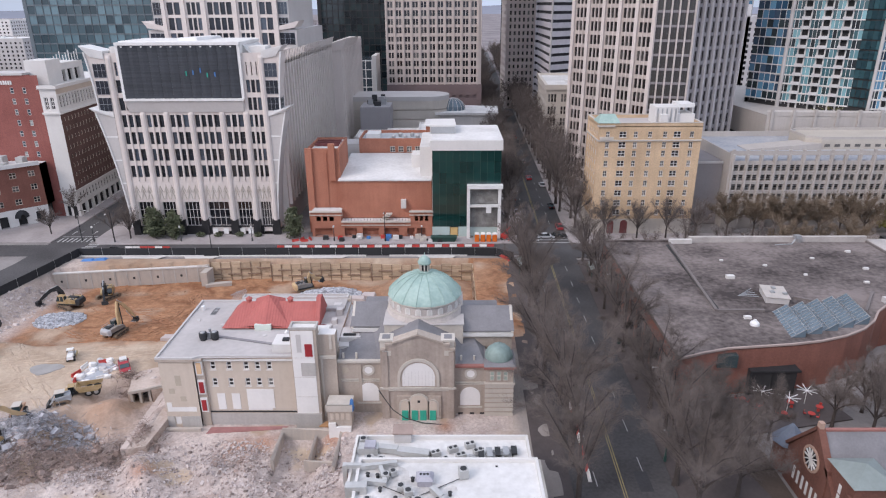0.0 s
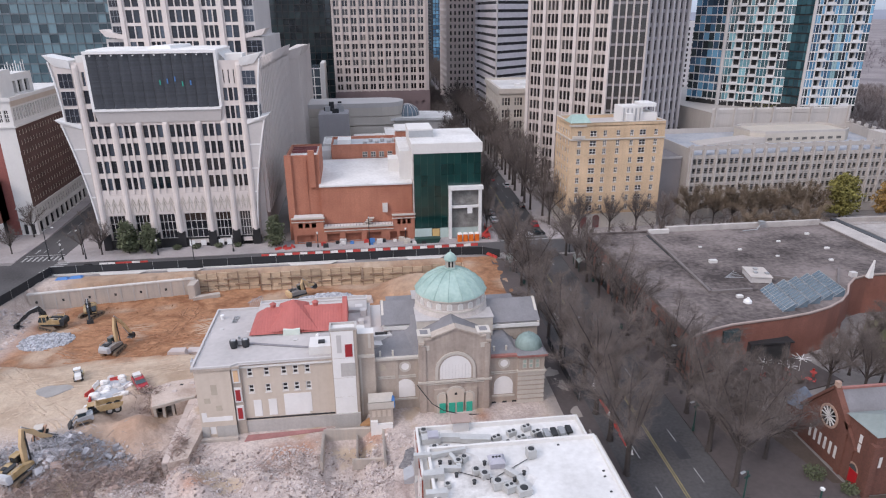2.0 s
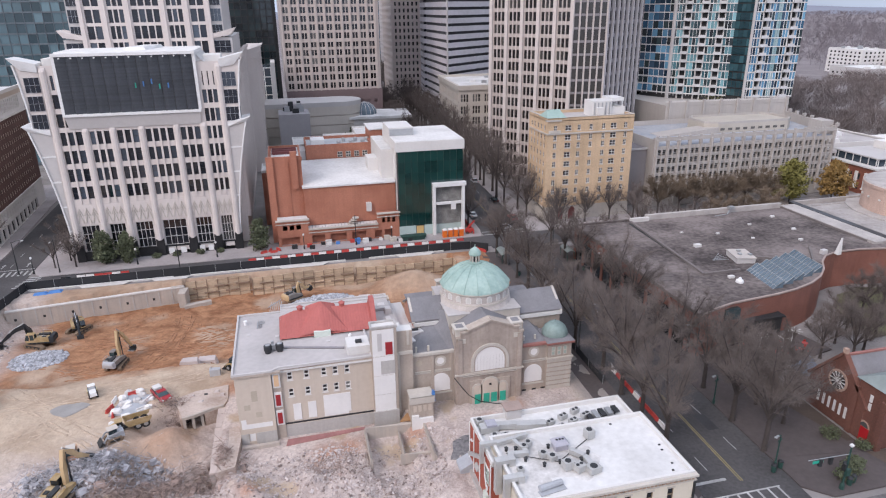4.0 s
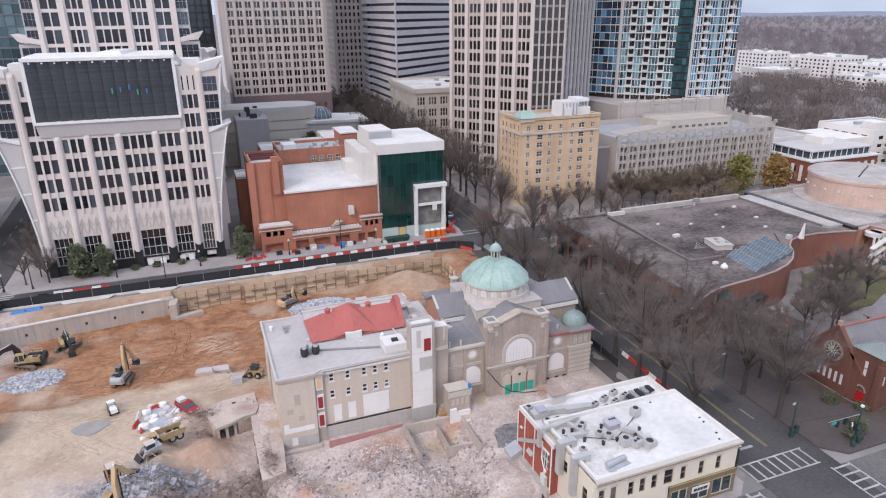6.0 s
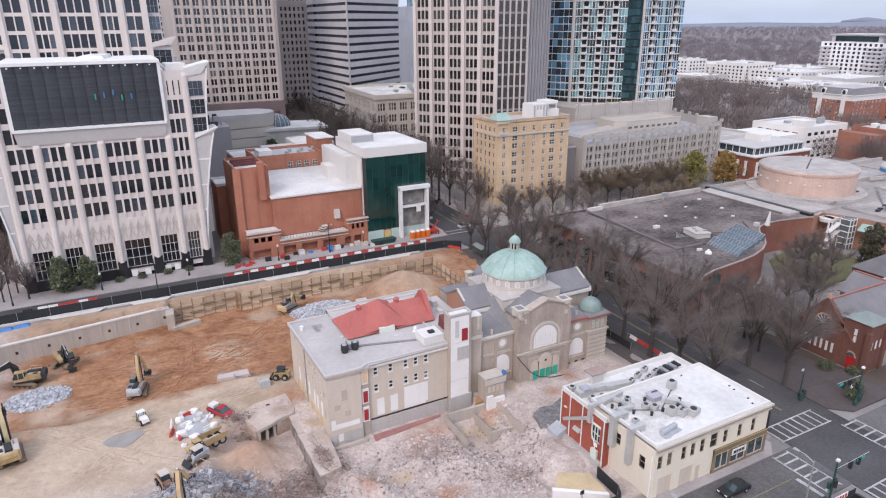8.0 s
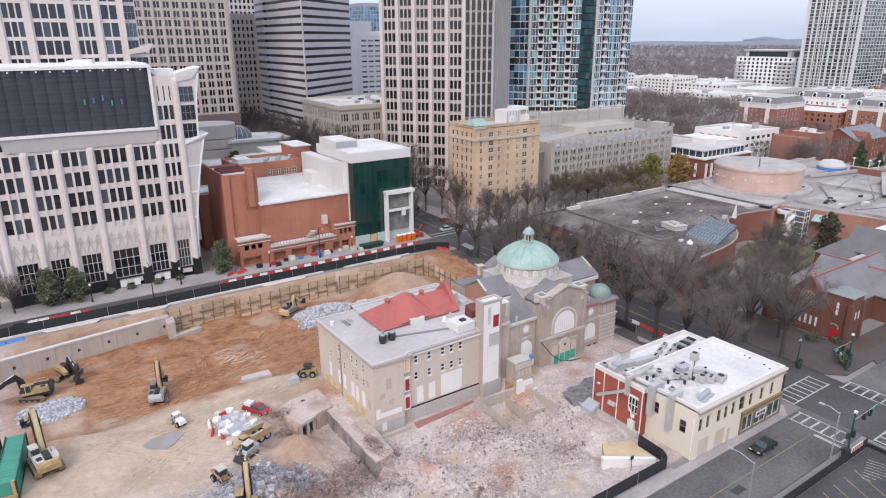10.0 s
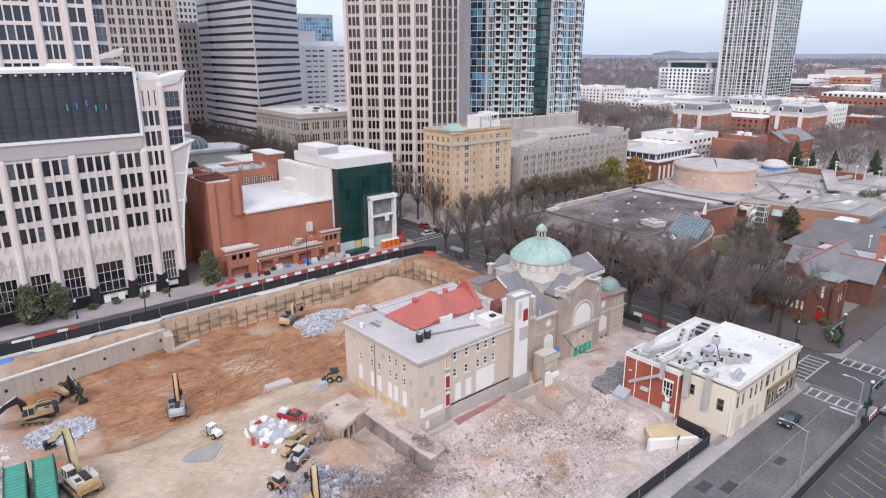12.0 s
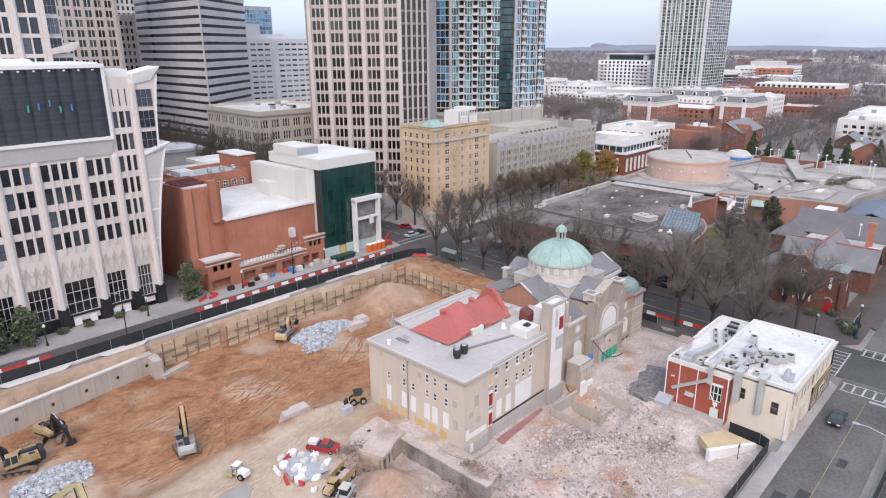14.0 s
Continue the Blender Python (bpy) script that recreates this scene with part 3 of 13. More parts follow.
def make_ground():
    xs = [-4700, -3500, -2500, -1700, -1100, -700, -450, -280, -180, -130] + list(np.arange(-108, 18.1, 0.6)) + [24, 40, 70, 110, 170, 260, 400, 600, 900, 1300, 1900, 2700, 3600, 4700]
    ys = [-1500, -600, -200, 0, 30] + list(np.arange(50.4, 155.3, 0.6)) + [170, 210, 260, 330, 430, 560, 750, 1000, 1400, 1900, 2600, 3500, 4700]
    xs += [7.39, 7.41]
    xs.sort()
    v = [(x, y, ground_z(x, y)) for y in ys for x in xs]
    w = len(xs)
    f = [(j * w + i, j * w + i + 1, (j + 1) * w + i + 1, (j + 1) * w + i) for j in range(len(ys) - 1) for i in range(w - 1)]
    me = bpy.data.meshes.new("ground")
    me.from_pydata(v, [], f)
    shares = [ground_kind(p[0], p[1]) for p in v]
    for k, name in enumerate(("clay", "haul", "dust", "woods", "brick")):
        me.attributes.new(name, "FLOAT", "POINT").data.foreach_set("value", [s[k] for s in shares])
    me.polygons.foreach_set("use_smooth", [True] * len(f))
    me.materials.append(ground_material())
    tagged(new("ground", me), "bare clay and dusty soil of a dug-out building site in a city", "ground", kind="structure")


make_ground()


def strip(mesh, pts, z0, z1, s=0):
    """Flat slab over a plan outline, counter-clockwise."""
    return mesh.prism(pts, z0, z1, s)


def make_roads():
    rd = tagged(part("road", strip(Mesh(), [(road_x(-300) - 6.9, -300), (road_x(-300) + 6.9, -300), (road_x(900) + 6.9, 900), (road_x(900) - 6.9, 900)], G - 0.1, G), ASPHALT,
                     None, "dark grey asphalt avenue with a double yellow line"), category="road", kind="structure")
    for dx in (-0.16, 0.16):
        for y0, y1 in ((57, 148), (172, 420)):
            part("yellow_line", strip(Mesh(), [(road_x(y0) + dx - 0.07, y0), (road_x(y0) + dx + 0.07, y0), (road_x(y1) + dx + 0.07, y1), (road_x(y1) + dx - 0.07, y1)], G, G + 0.012), YELLOW_MARK, rd)
    dash = Mesh()
    for side in (-3.4, 3.4):
        for k in range(28):
            y = 60 + k * 9 + (3 if side > 0 else 0)
            if 146 < y < 172:
                continue
            dash.box(road_x(y) + side - 0.06, road_x(y) + side + 0.06, y, y + 3, G + 0.002, G + 0.012)
    part("lane_dashes", dash, WHITE_MARK, rd, kind="stuff")

    cross = tagged(part("road", Mesh().box(-400, 15.7, 40.9, 50.1, G - 0.1, G - 0.004).box(15.7, 32, 40.9, 50.1, G - 0.1, G - 0.006).box(32, 420, 40.9, 50.1, G - 0.1, G - 0.004), WORN_ASPHALT, None, "patched asphalt cross street with faded markings"), category="road", kind="structure")
    for x0, x1 in ((-120, 10.5), (40, 200)):
        part("yellow_line", Mesh().box(x0, x1, 45.355, 45.445, G, G + 0.012), YELLOW_MARK, cross)
    part("stop_bar", Mesh().box(10.6, 11.2, 41.2, 45.1, G, G + 0.014), WHITE_MARK, cross)
    part("stop_bar", Mesh().box(17.2, 22.2, 57.6, 58.1, G + 0.001, G + 0.014), WHITE_MARK, cross)
    # ladder crossings over the four arms
    for x0, x1, y0, y1, along in ((16.6, 28.4, 51.3, 55.0, "x"), (28.7, 32.2, 41.6, 50.0, "y"), (12.0, 15.4, 41.4, 49.8, "y"), (16.6, 28.4, 36.0, 39.4, "x")):
        c = Mesh()
        if along == "x":
            c.box(x0, x1, y0, y0 + 0.25, G + 0.003, G + 0.014).box(x0, x1, y1 - 0.25, y1, G + 0.003, G + 0.014)
            for k in range(8):
                x = x0 + 0.4 + k * (x1 - x0 - 0.8) / 7
                c.box(x - 0.15, x + 0.15, y0 + 0.25, y1 - 0.25, G + 0.003, G + 0.014)
        else:
            c.box(x0, x0 + 0.25, y0, y1, G + 0.003, G + 0.014).box(x1 - 0.25, x1, y0, y1, G + 0.003, G + 0.014)
            for k in range(6):
                y = y0 + 0.4 + k * (y1 - y0 - 0.8) / 5
                c.box(x0 + 0.25, x1 - 0.25, y - 0.15, y + 0.15, G + 0.003, G + 0.014)
        part("crossing", c, WHITE_MARK, cross)

    back = tagged(part("road", Mesh().box(-400, 19.6, 155.0, 163.2, G - 0.1, G - 0.004).box(19.6, 35, 153.0, 163.2, G - 0.1, G - 0.006).box(35, 420, 153.0, 163.2, G - 0.1, G - 0.004), ASPHALT, None, "asphalt street along the back of the excavation"), category="road", kind="structure")
    for x0, x1, y0, y1 in ((-107, -97.2, 169.6, 170.0), (20.5, 34, 163.8, 164.2), (20.5, 34, 166.2, 166.6), (-80, 5, 159.0, 159.12)):
        part("white_line", Mesh().box(x0, x1, y0, y1, G, G + 0.012), WHITE_MARK, back)
    for k in range(8):
        part("crossing_bar", Mesh().box(-106.4 + k * 1.3, -105.9 + k * 1.3, 165.4, 168.6, G + 0.004, G + 0.014), WHITE_MARK, back)
    for k in range(6):
        part("crossing_bar", Mesh().box(-98.4 + k * 0.42, -95.2 + k * 0.42, 157.0 + k * 1.2, 157.5 + k * 1.2, G + 0.004, G + 0.014), WHITE_MARK, back)
    for x in (-99.6, -105.4):
        arrow = [(x - 0.12, 171.6), (x + 0.12, 171.6), (x + 0.12, 173.6), (x + 0.5, 173.6), (x, 174.8), (x - 0.5, 173.6), (x - 0.12, 173.6)]
        part("turn_arrow", Mesh().prism(arrow, G + 0.004, G + 0.014), WHITE_MARK, back)
    side = tagged(part("road", strip(Mesh(), [(-115, 60), (-104.5, 60), (-102.2, 118), (-97.2, 150), (-96.8, 180), (-104, 420), (-114.6, 420), (-107.4, 180), (-108, 150), (-113, 118)], G - 0.1, G + 0.002), ASPHALT, None, "asphalt side street with turn arrows"), category="road", kind="structure")
    for k in range(8):
        y = 172 + k * 8
        part("lane_dash", Mesh().box(-103.6 - k * 0.12, -103.45 - k * 0.12, y, y + 3, G + 0.003, G + 0.014), WHITE_MARK, side)
    # raised pavements with kerbs
    def walk_way(pts, label, mat=PAVING, top=0.16):
        m = strip(Mesh(), pts, G - 0.1, G + top)
        return tagged(part("pavement", m, mat, None, label), category="pavement", kind="structure")
    L, R = lambda y: road_x(y) - 6.9, lambda y: road_x(y) + 6.9
    walk_way([(L(57) - 4.5, 53), (L(57), 56), (L(150), 150), (L(150) - 5.0, 150)], "dark worn pavement beside the avenue", DARK_PAVING)
    walk_way([(R(54), 54), (R(54) + 3, 51.2), (46, 51.2), (46, 54.5), (R(150) + 5.5, 86), (R(150) + 6, 151), (R(150), 151)], "brick-grey pavement under street trees", DARK_PAVING)
    walk_way([(-13.8, 50.1), (12.5, 50.1), (14.8, 52), (14.8, 69.5), (12.2, 69.5), (12.2, 51.6), (-13.8, 51.6)], "worn concrete pavement round a corner")
    walk_way([(-130, 50.1), (-13.8, 50.1), (-13.8, 52.2), (-130, 52.2)], "concrete pavement beside the site fence")
    walk_way([(-93.6, 163.2), (L(165) - 1, 163.2), (L(172), 168.5), (L(260), 260), (L(260) - 5, 260), (L(260) - 5, 171.5), (-96.6, 171.5), (-96.6, 168.0), (-95.6, 165.2)], "light concrete pavement before tall buildings")
    walk_way([(R(165) + 1, 163.2), (300, 163.2), (300, 171), (41, 171), (41, 260), (R(260), 260), (R(168), 166)], "concrete pavement beside a brick hotel")
    walk_way([(-96.6, 171.5), (-87.4, 171.5), (-87.4, 262), (-99.2, 262), (-96.6, 182)], "concrete pavement along the office flank")
    walk_way([(-140, 165), (-107.8, 165), (-107.6, 182), (-112.0, 262), (-140, 262)], "concrete pavement before a brick hotel")
    walk_way([(43, 50.1), (300, 50.1), (300, 53.5), (46, 53.5)], "concrete pavement beside a church lawn", DARK_PAVING, 0.168)
    walk_way([(R(38), 20), (300, 20), (300, 40.9), (R(38) + 3, 40.9), (R(38), 38)], "concrete pavement on the far corner", DARK_PAVING)


make_roads()


# ---- buildings behind the site ----
def office_building():
    """Cream precast office block with a dark louvre wall, flared corners and a tower behind."""
    b = thing("office_building", "cream precast office building with flared corners and dark louvre wall", "building")
    y0 = 171.5
    main = Mesh()
    x0, x1 = -87.2, -46.6
    # bays: pier lines and window groups
    piers = [-86.2, -79.6, -73.4, -66.8, -58.6, -52.2, -46.9]
    floors = [14.9, 19.45, 24.0, 28.55]
    holes = []
    bays = [(piers[i] + 0.72, piers[i + 1] - 0.72) for i in range(6)]
    counts = [3, 3, 3, 4, 3, 3]
    for (a, c), n in zip(bays, counts):
        w = (c - a) / n
        for k in range(n):
            for z in floors:
                holes.append((a + k * w + 0.14 - x0, a + (k + 1) * w - 0.14 - x0, z + 0.75, z + 4.0))
    outer = []
    for n_b, (a, c) in enumerate(bays):
        if n_b in (0, 5):
            w = (c - a) / 3
            for k in range(3):
                for z in (33.1, 37.65):
                    outer.append((a + k * w + 0.14 - x0, a + (k + 1) * w - 0.14 - x0, z + 0.6, z + 3.9))
                outer.append((a + k * w + 0.5 - x0, a + (k + 1) * w - 0.5 - x0, 42.6, 46.0))
    shop = []
    for (a, c), n in zip(bays, counts):
        shop.append((a + 0.5 - x0, c - 0.5 - x0, 1.6, 8.6))
    wall_face(main, (x0, y0), (x1, y0), 0, 48.3, holes + outer + shop, 0.6)
    main.box(x0, x1, y0 + 0.01, 260, 0, 47.4, 0, "s")
    part("wall", main, [CREAM_PRECAST], b)
    windows(b, (x0, y0), (x1, y0), holes + outer, 1, 2, 0.07, (DARK_METAL, BLUE_DARK), 0.45)
    windows(b, (x0, y0), (x1, y0), shop, 4, 3, 0.13, (PALE_GREY, GLASS), 0.5, name="shop_window")
    # black granite base
    base = Mesh()
    wall_face(base, (x0 + 0.3, y0 - 0.25), (x1 - 0.3, y0 - 0.25), G, 1.6, [(a + 0.6 - x0, c - 0.9 - x0, G + 0.3, 1.3) for a, c in bays[3:]], 0.8)
    base.box(x0 + 0.3, x1 - 0.3, y0 - 0.25, y0 + 0.3, 1.55, 1.65)
    for p in piers:
        base.box(p - 1.0, p + 1.0, y0 - 0.75, y0, G, 3.6)
    part("granite_base", base, DARK_GRANITE, b, "black polished granite base")
    for a, c in bays[3:5]:
        for k in (0.25, 0.7):
            part("vent_panel", Mesh().box(a + (c - a) * k - 0.7, a + (c - a) * k + 0.7, y0 - 0.35, y0 - 0.2, G + 0.3, G + 1.9), WHITE_METAL, b)
    # rounded piers with tops rising past the parapet of the middle
    for k, p in enumerate(piers):
        pm = Mesh()
        top = 33.4 if 0 < k < 6 else 47.8
        prof = [(-0.75, 0), (-0.66, -0.45), (-0.28, -0.75), (0.28, -0.75), (0.66, -0.45), (0.75, 0)]
        rings = [[(p + dx, y0 + dy * f, z) for dx, dy in prof] for z, f in ((3.4, 1.2), (12, 1.1), (14.4, 0.8), (top - 0.8, 0.8), (top, 0.35))]
        pm.rings(rings, 0, True)
        part("pier", pm, CREAM_PRECAST, b, smooth=False)
    for (a, c), n in zip(bays, counts):
        w = (c - a) / n
        for k in range(1, n):
            part("mullion_pier", Mesh().box(a + k * w - 0.23, a + k * w + 0.23, y0 - 0.3, y0 + 0.05, 14.6, 32.9), CREAM_PRECAST, b)
    # zig-zag relief panels over the shop windows
    for (a, c), n in zip(bays, counts):
        panel = part("relief_panel", Mesh().box(a, c, y0 - 0.12, y0 + 0.02, 9.0, 14.3), CREAM_PRECAST, b)
        w = (c - a) / n
        for k in range(n):
            for zt, zb in ((13.4, 11.4), (12.2, 9.4)):
                m0 = a + (k + 0.5) * w
                pts = [(m0 - w * 0.45, zb), (m0, zt), (m0 + w * 0.45, zb), (m0 + w * 0.3, zb), (m0, zt - 0.45), (m0 - w * 0.3, zb)]
                zig = Mesh()
                for half in (pts[:2] + pts[4:], pts[1:5]):
                    zig.rings([[(x, y0 - 0.28, z) for x, z in half], [(x, y0 - 0.1, z) for x, z in half]])
                part("chevron", zig, STONE_TRIM, panel)
    # sloping sill and dark fluted louvre wall
    part("sill", Mesh().rings([[(-82.9, y0 - 0.3, 33.3), (-52.6, y0 - 0.3, 33.3), (-52.6, y0 + 1.5, 33.3), (-82.9, y0 + 1.5, 33.3)],
                               [(-83.3, y0 - 0.9, 36.3), (-52.3, y0 - 0.9, 36.3), (-52.3, y0 + 1.5, 36.3), (-83.3, y0 + 1.5, 36.3)]]), PALE_GREY, b, "grey sloping sill")
    part("ledge", Mesh().box(-83.5, -52.1, y0 - 1.2, y0 + 1.4, 36.3, 36.9), WHITE_METAL, b)
    fins = 12
    for k in range(fins):
        a, c = -83.0 + k * 30.4 / fins, -83.0 + (k + 1) * 30.4 / fins
        f = Mesh()
        line = [(a, y0 - 0.75), (a + 0.9, y0 - 0.6), (c - 0.25, y0 - 0.2), (c, y0 - 0.75)]
        for (xa, ya), (xb, yb) in zip(line, line[1:]):
            f.face([(xa, ya, 36.9), (xb, yb, 36.9), (xb, yb, 50.2), (xa, ya, 50.2)])
        part("louvre_panel", f, LOUVRE, b)
        part("bracket_lamp", Mesh().box(a + 0.9, a + 1.2, y0 - 1.0, y0 - 0.5, 49.7, 50.0), WHITE_METAL, b)
    # coloured light glints in the louvres, put in as painted strips
    for x, z, mt in ((-66.4, 42.6, GREEN_BOARD), (-64.6, 42.9, BLUE_TARP), (-62.7, 43.4, BLUE_TARP), (-61.0, 42.2, GREEN_BOARD), (-59.0, 42.4, BLUE_TARP)):
        part("colour_strip", Mesh().box(x, x + 0.3, y0 - 0.86, y0 - 0.76, z, z + 1.2), mt, b, "small coloured strip painted for a light glint on the louvres")
    hood = Mesh()
    hood.box(-83.7, -51.9, y0 - 0.9, 190, 50.2, 50.9)
    hood.box(-83.7, -83.0, y0 - 0.7, y0 + 2, 36.9, 50.2).box(-52.6, -51.9, y0 - 0.7, y0 + 2, 36.9, 50.2)
    hood.box(-83.0, -52.6, y0 + 0.6, 190, 47, 50.2)
    part("roof_hood", hood, WHITE_METAL, b)
    for k in range(9):
        part("roof_rib", Mesh().box(-83.4, -52.2, y0 + 1.2 + k * 1.9, y0 + 1.6 + k * 1.9, 50.9, 51.2), WHITE_METAL, b)
    part("roof_hatch", Mesh().rings([[(-69, 173, 50.9), (-63, 173, 50.9), (-61, 187, 50.9), (-66, 187, 50.9)], [(-68, 174, 51.9), (-63.6, 174, 51.9), (-61.4, 186, 51.9), (-65.5, 186, 51.9)]]), WHITE_METAL, b)
    for k in range(7):
        y = 174 + k * 2.2
        part("roof_brace", Mesh().beam((-51.9, y, 50.2), (-49.6, y, 47.6), 0.35, 0.35).beam((-49.6, y, 47.6), (-51.9, y + 1.6, 49.9), 0.3, 0.3), WHITE_METAL, b)
    for xa, xb in ((-50.4, -46.2), (-86.8, -84)):
        part("roof_box", Mesh().box(xa, xb, 174.2, 180.6, 47.4, 49.7), WHITE_PAINT, b)
    # flared glazed corners
    for side in (1, -1):
        cx = x1 if side > 0 else x0
        for z0, z1, w0, w1 in ((1.2, 33.2, 0.3, 4.8), (33.2, 48.6, 3.6, 5.0)):
            f = Mesh()
            n = 10
            curve = [(cx + side * (w0 + (w1 - w0) * (k / n) ** 1.8), z0 + (z1 - z0) * k / n) for k in range(n + 1)]
            for (xa, za), (xb, zb) in zip(curve, curve[1:]):
                q = [(cx, y0 - 0.05, za), (xa, y0 - 0.05, za), (xb, y0 - 0.05, zb), (cx, y0 - 0.05, zb)]
                f.face(q if side > 0 else q[::-1])
                q = [(xa, y0 - 0.05, za), (xa, 177, za), (xb, 177, zb), (xb, y0 - 0.05, zb)]
                f.face(q if side > 0 else q[::-1])
            f.face([(cx, y0 - 0.05, z1), (curve[-1][0], y0 - 0.05, z1), (curve[-1][0], 177, z1), (cx, 177, z1)])
            part("flared_corner", f, [PALE_GREY if z0 < 20 else CREAM_PRECAST], b, "pale grey flared corner panels")
            for k in range(n + 1):
                if k % 2 == 0 and z0 < 20:
                    xa, za = curve[k]
                    part("panel_joint", Mesh().box(min(cx, xa), max(cx, xa), y0 - 0.16, y0 - 0.04, za - 0.18, za + 0.18), WHITE_METAL, b)
            part("corner_fin", Mesh().rings([[(xa - 0.17, y0 - 0.38, za), (xa + 0.17, y0 - 0.38, za), (xa + 0.17, y0 - 0.03, za), (xa - 0.17, y0 - 0.03, za)] for xa, za in curve]), WHITE_METAL, b)
            edge = Mesh()
            if z0 < 20:
                edge.rings([[(cx, y0 - 0.3, z1 - 1.2), (curve[-1][0], y0 - 0.3, z1), (curve[-1][0], 177, z1), (cx, 177, z1 - 1.2)], [(cx, y0 - 0.3, z1), (curve[-1][0] + side * 1.2, y0 - 0.9, z1 + 1.3), (curve[-1][0] + side * 1.2, 177, z1 + 1.3), (cx, 177, z1)]])
            else:
                edge.rings([[(cx, y0 - 0.3, z1 - 1.8), (curve[-1][0] - side * 1.4, y0 - 0.3, z1 - 1.2), (curve[-1][0] - side * 1.4, 177, z1 - 1.2), (cx, 177, z1 - 1.8)], [(cx, y0 - 0.6, z1 + 0.2), (curve[-1][0] + side * 0.8, y0 - 0.9, z1 + 1.6), (curve[-1][0] + side * 0.8, 177, z1 + 1.6), (cx, 177, z1 + 0.2)]])
            part("corner_crest", edge, WHITE_METAL, b)
            if z0 > 20:
                for z in (33.6, 37.9, 42.2):
                    wa, wb = (cx + 0.3, cx + 3.3) if side > 0 else (cx - 3.3, cx - 0.3)
                    part("corner_window", pane_mesh(3.3, 3.5, 3, 2, 0.06, (METAL, BLUE_DARK)), None, b, "", Matrix.Translation((wa, y0 - 0.16, z)))
                    place = Matrix.Translation((cx + side * (3.75 if side > 0 else 3.75), y0 + 0.6 if side > 0 else y0 + 4.0, z)) @ Matrix.Rotation(radians(90 * side), 4, "Z")
                    part("corner_window", pane_mesh(3.4, 3.5, 3, 2, 0.06, (METAL, BLUE_DARK)), None, b, "", place)
    # long flank with vertical fins and flared eaves
    flank = Mesh()
    flank.box(x1, x1 + 2.2, 177, 262, G, 46.5).box(x1 + 1, x1 + 6.5, 262, 322, G, 45.4).box(x0 - 2.2, x0, 177, 262, G, 46.5)
    part("flank_wall", flank, CREAM_PRECAST, b)
    for k in range(24):
        y = 178 + k * 3.5
        fin = Mesh().box(x1 + 2.2, x1 + 3.1, y, y + 1.1, 6, 46.6)
        fin.rings([[(x1 + 2.2, y, 44.5), (x1 + 3.1, y, 44.5), (x1 + 3.1, y + 1.1, 44.5), (x1 + 2.2, y + 1.1, 44.5)], [(x1 + 2.2, y, 47.6), (x1 + 4.2, y, 48.2), (x1 + 4.2, y + 1.1, 48.2), (x1 + 2.2, y + 1.1, 47.6)]])
        part("fin", fin, CREAM_PRECAST, b)
        if k < 23:
            part("fin", Mesh().box(x1 + 2.2, x1 + 2.6, y + 2.0, y + 2.5, 6, 46.2), CREAM_PRECAST, b)
    panes = Mesh()
    for k in range(23):
        for z in (13, 17.5, 22, 26.5, 31, 35.5, 40):
            for dy in (1.15, 2.55):
                y = 178 + k * 3.5 + dy
                panes.box(x1 + 2.21, x1 + 2.26, y, y + 0.75, z, z + 2.9)
    part("flank_window", panes, GLASS_LIT, b, kind="stuff")
    for k in range(14):
        y = 263 + k * 4.2
        part("fin", Mesh().box(x1 + 6.5, x1 + 7.2, y, y + 1.3, 4, 45.4), CREAM_PRECAST, b)
    part("flank_cornice", Mesh().rings([[(x1 + 2, 261.8, 42.5), (x1 + 6.8, 261.6, 43), (x1 + 6.8, 300, 43), (x1 + 2, 300, 42.5)], [(x1 + 2, 261.6, 45.4), (x1 + 8.6, 261.2, 47.4), (x1 + 8.6, 300, 46.6), (x1 + 2, 300, 45.4)]]), CREAM_PRECAST, b)
    # tower rising behind
    tx0, tx1, ty = -84.5, -50.2, 206
    tower = Mesh()
    tp = [-84.2, -78.2, -72.0, -62.6, -56.4, -50.5]
    th = []
    for (a, c), n in zip([(tp[i] + 0.9, tp[i + 1] - 0.9) for i in range(5)], (2, 3, 4, 3, 2)):
        w = (c - a) / n
        for k in range(n):
            for z in range(14):
                th.append((a + k * w + 0.16 - tx0, a + (k + 1) * w - 0.16 - tx0, 48.2 + z * 4.4, 51.7 + z * 4.4))
    wall_face(tower, (tx0, ty), (tx1, ty), 44, 112, th, 0.5)
    tower.box(tx0, tx1, ty + 0.01, 246, 44, 112, 0, "s")
    part("tower_wall", tower, [CREAM_PRECAST], b)
    windows(b, (tx0, ty), (tx1, ty), th, 1, 2, 0.07, (DARK_METAL, BLUE_DARK), 0.4)
    for p in tp:
        part("tower_pier", Mesh().box(p - 0.55, p + 0.55, ty - 0.6, ty, 44, 112), CREAM_PRECAST, b)
    for side, cx in ((1, tx1), (-1, tx0)):
        wing = Mesh().box(min(cx, cx + side * 3.4), max(cx, cx + side * 3.4), ty + 0.8, 244, 52.6, 112).box(min(cx, cx + side * 5.4), max(cx, cx + side * 5.4), ty + 0.4, 250, 40, 52.6)
        part("tower_wing", wing, PALE_GREY, b)
        wing = Mesh()
        wing.rings([[(cx, ty - 0.4, 52.4), (cx + side * 5.2, ty - 0.4, 53.2), (cx + side * 5.2, ty + 8, 53.2), (cx, ty + 8, 52.4)], [(cx, ty - 0.4, 53.6), (cx + side * 6.6, ty - 0.6, 55.2), (cx + side * 6.6, ty + 8, 55.2), (cx, ty + 8, 53.6)]])
        part("wing_cornice", wing, CREAM_PRECAST, b)
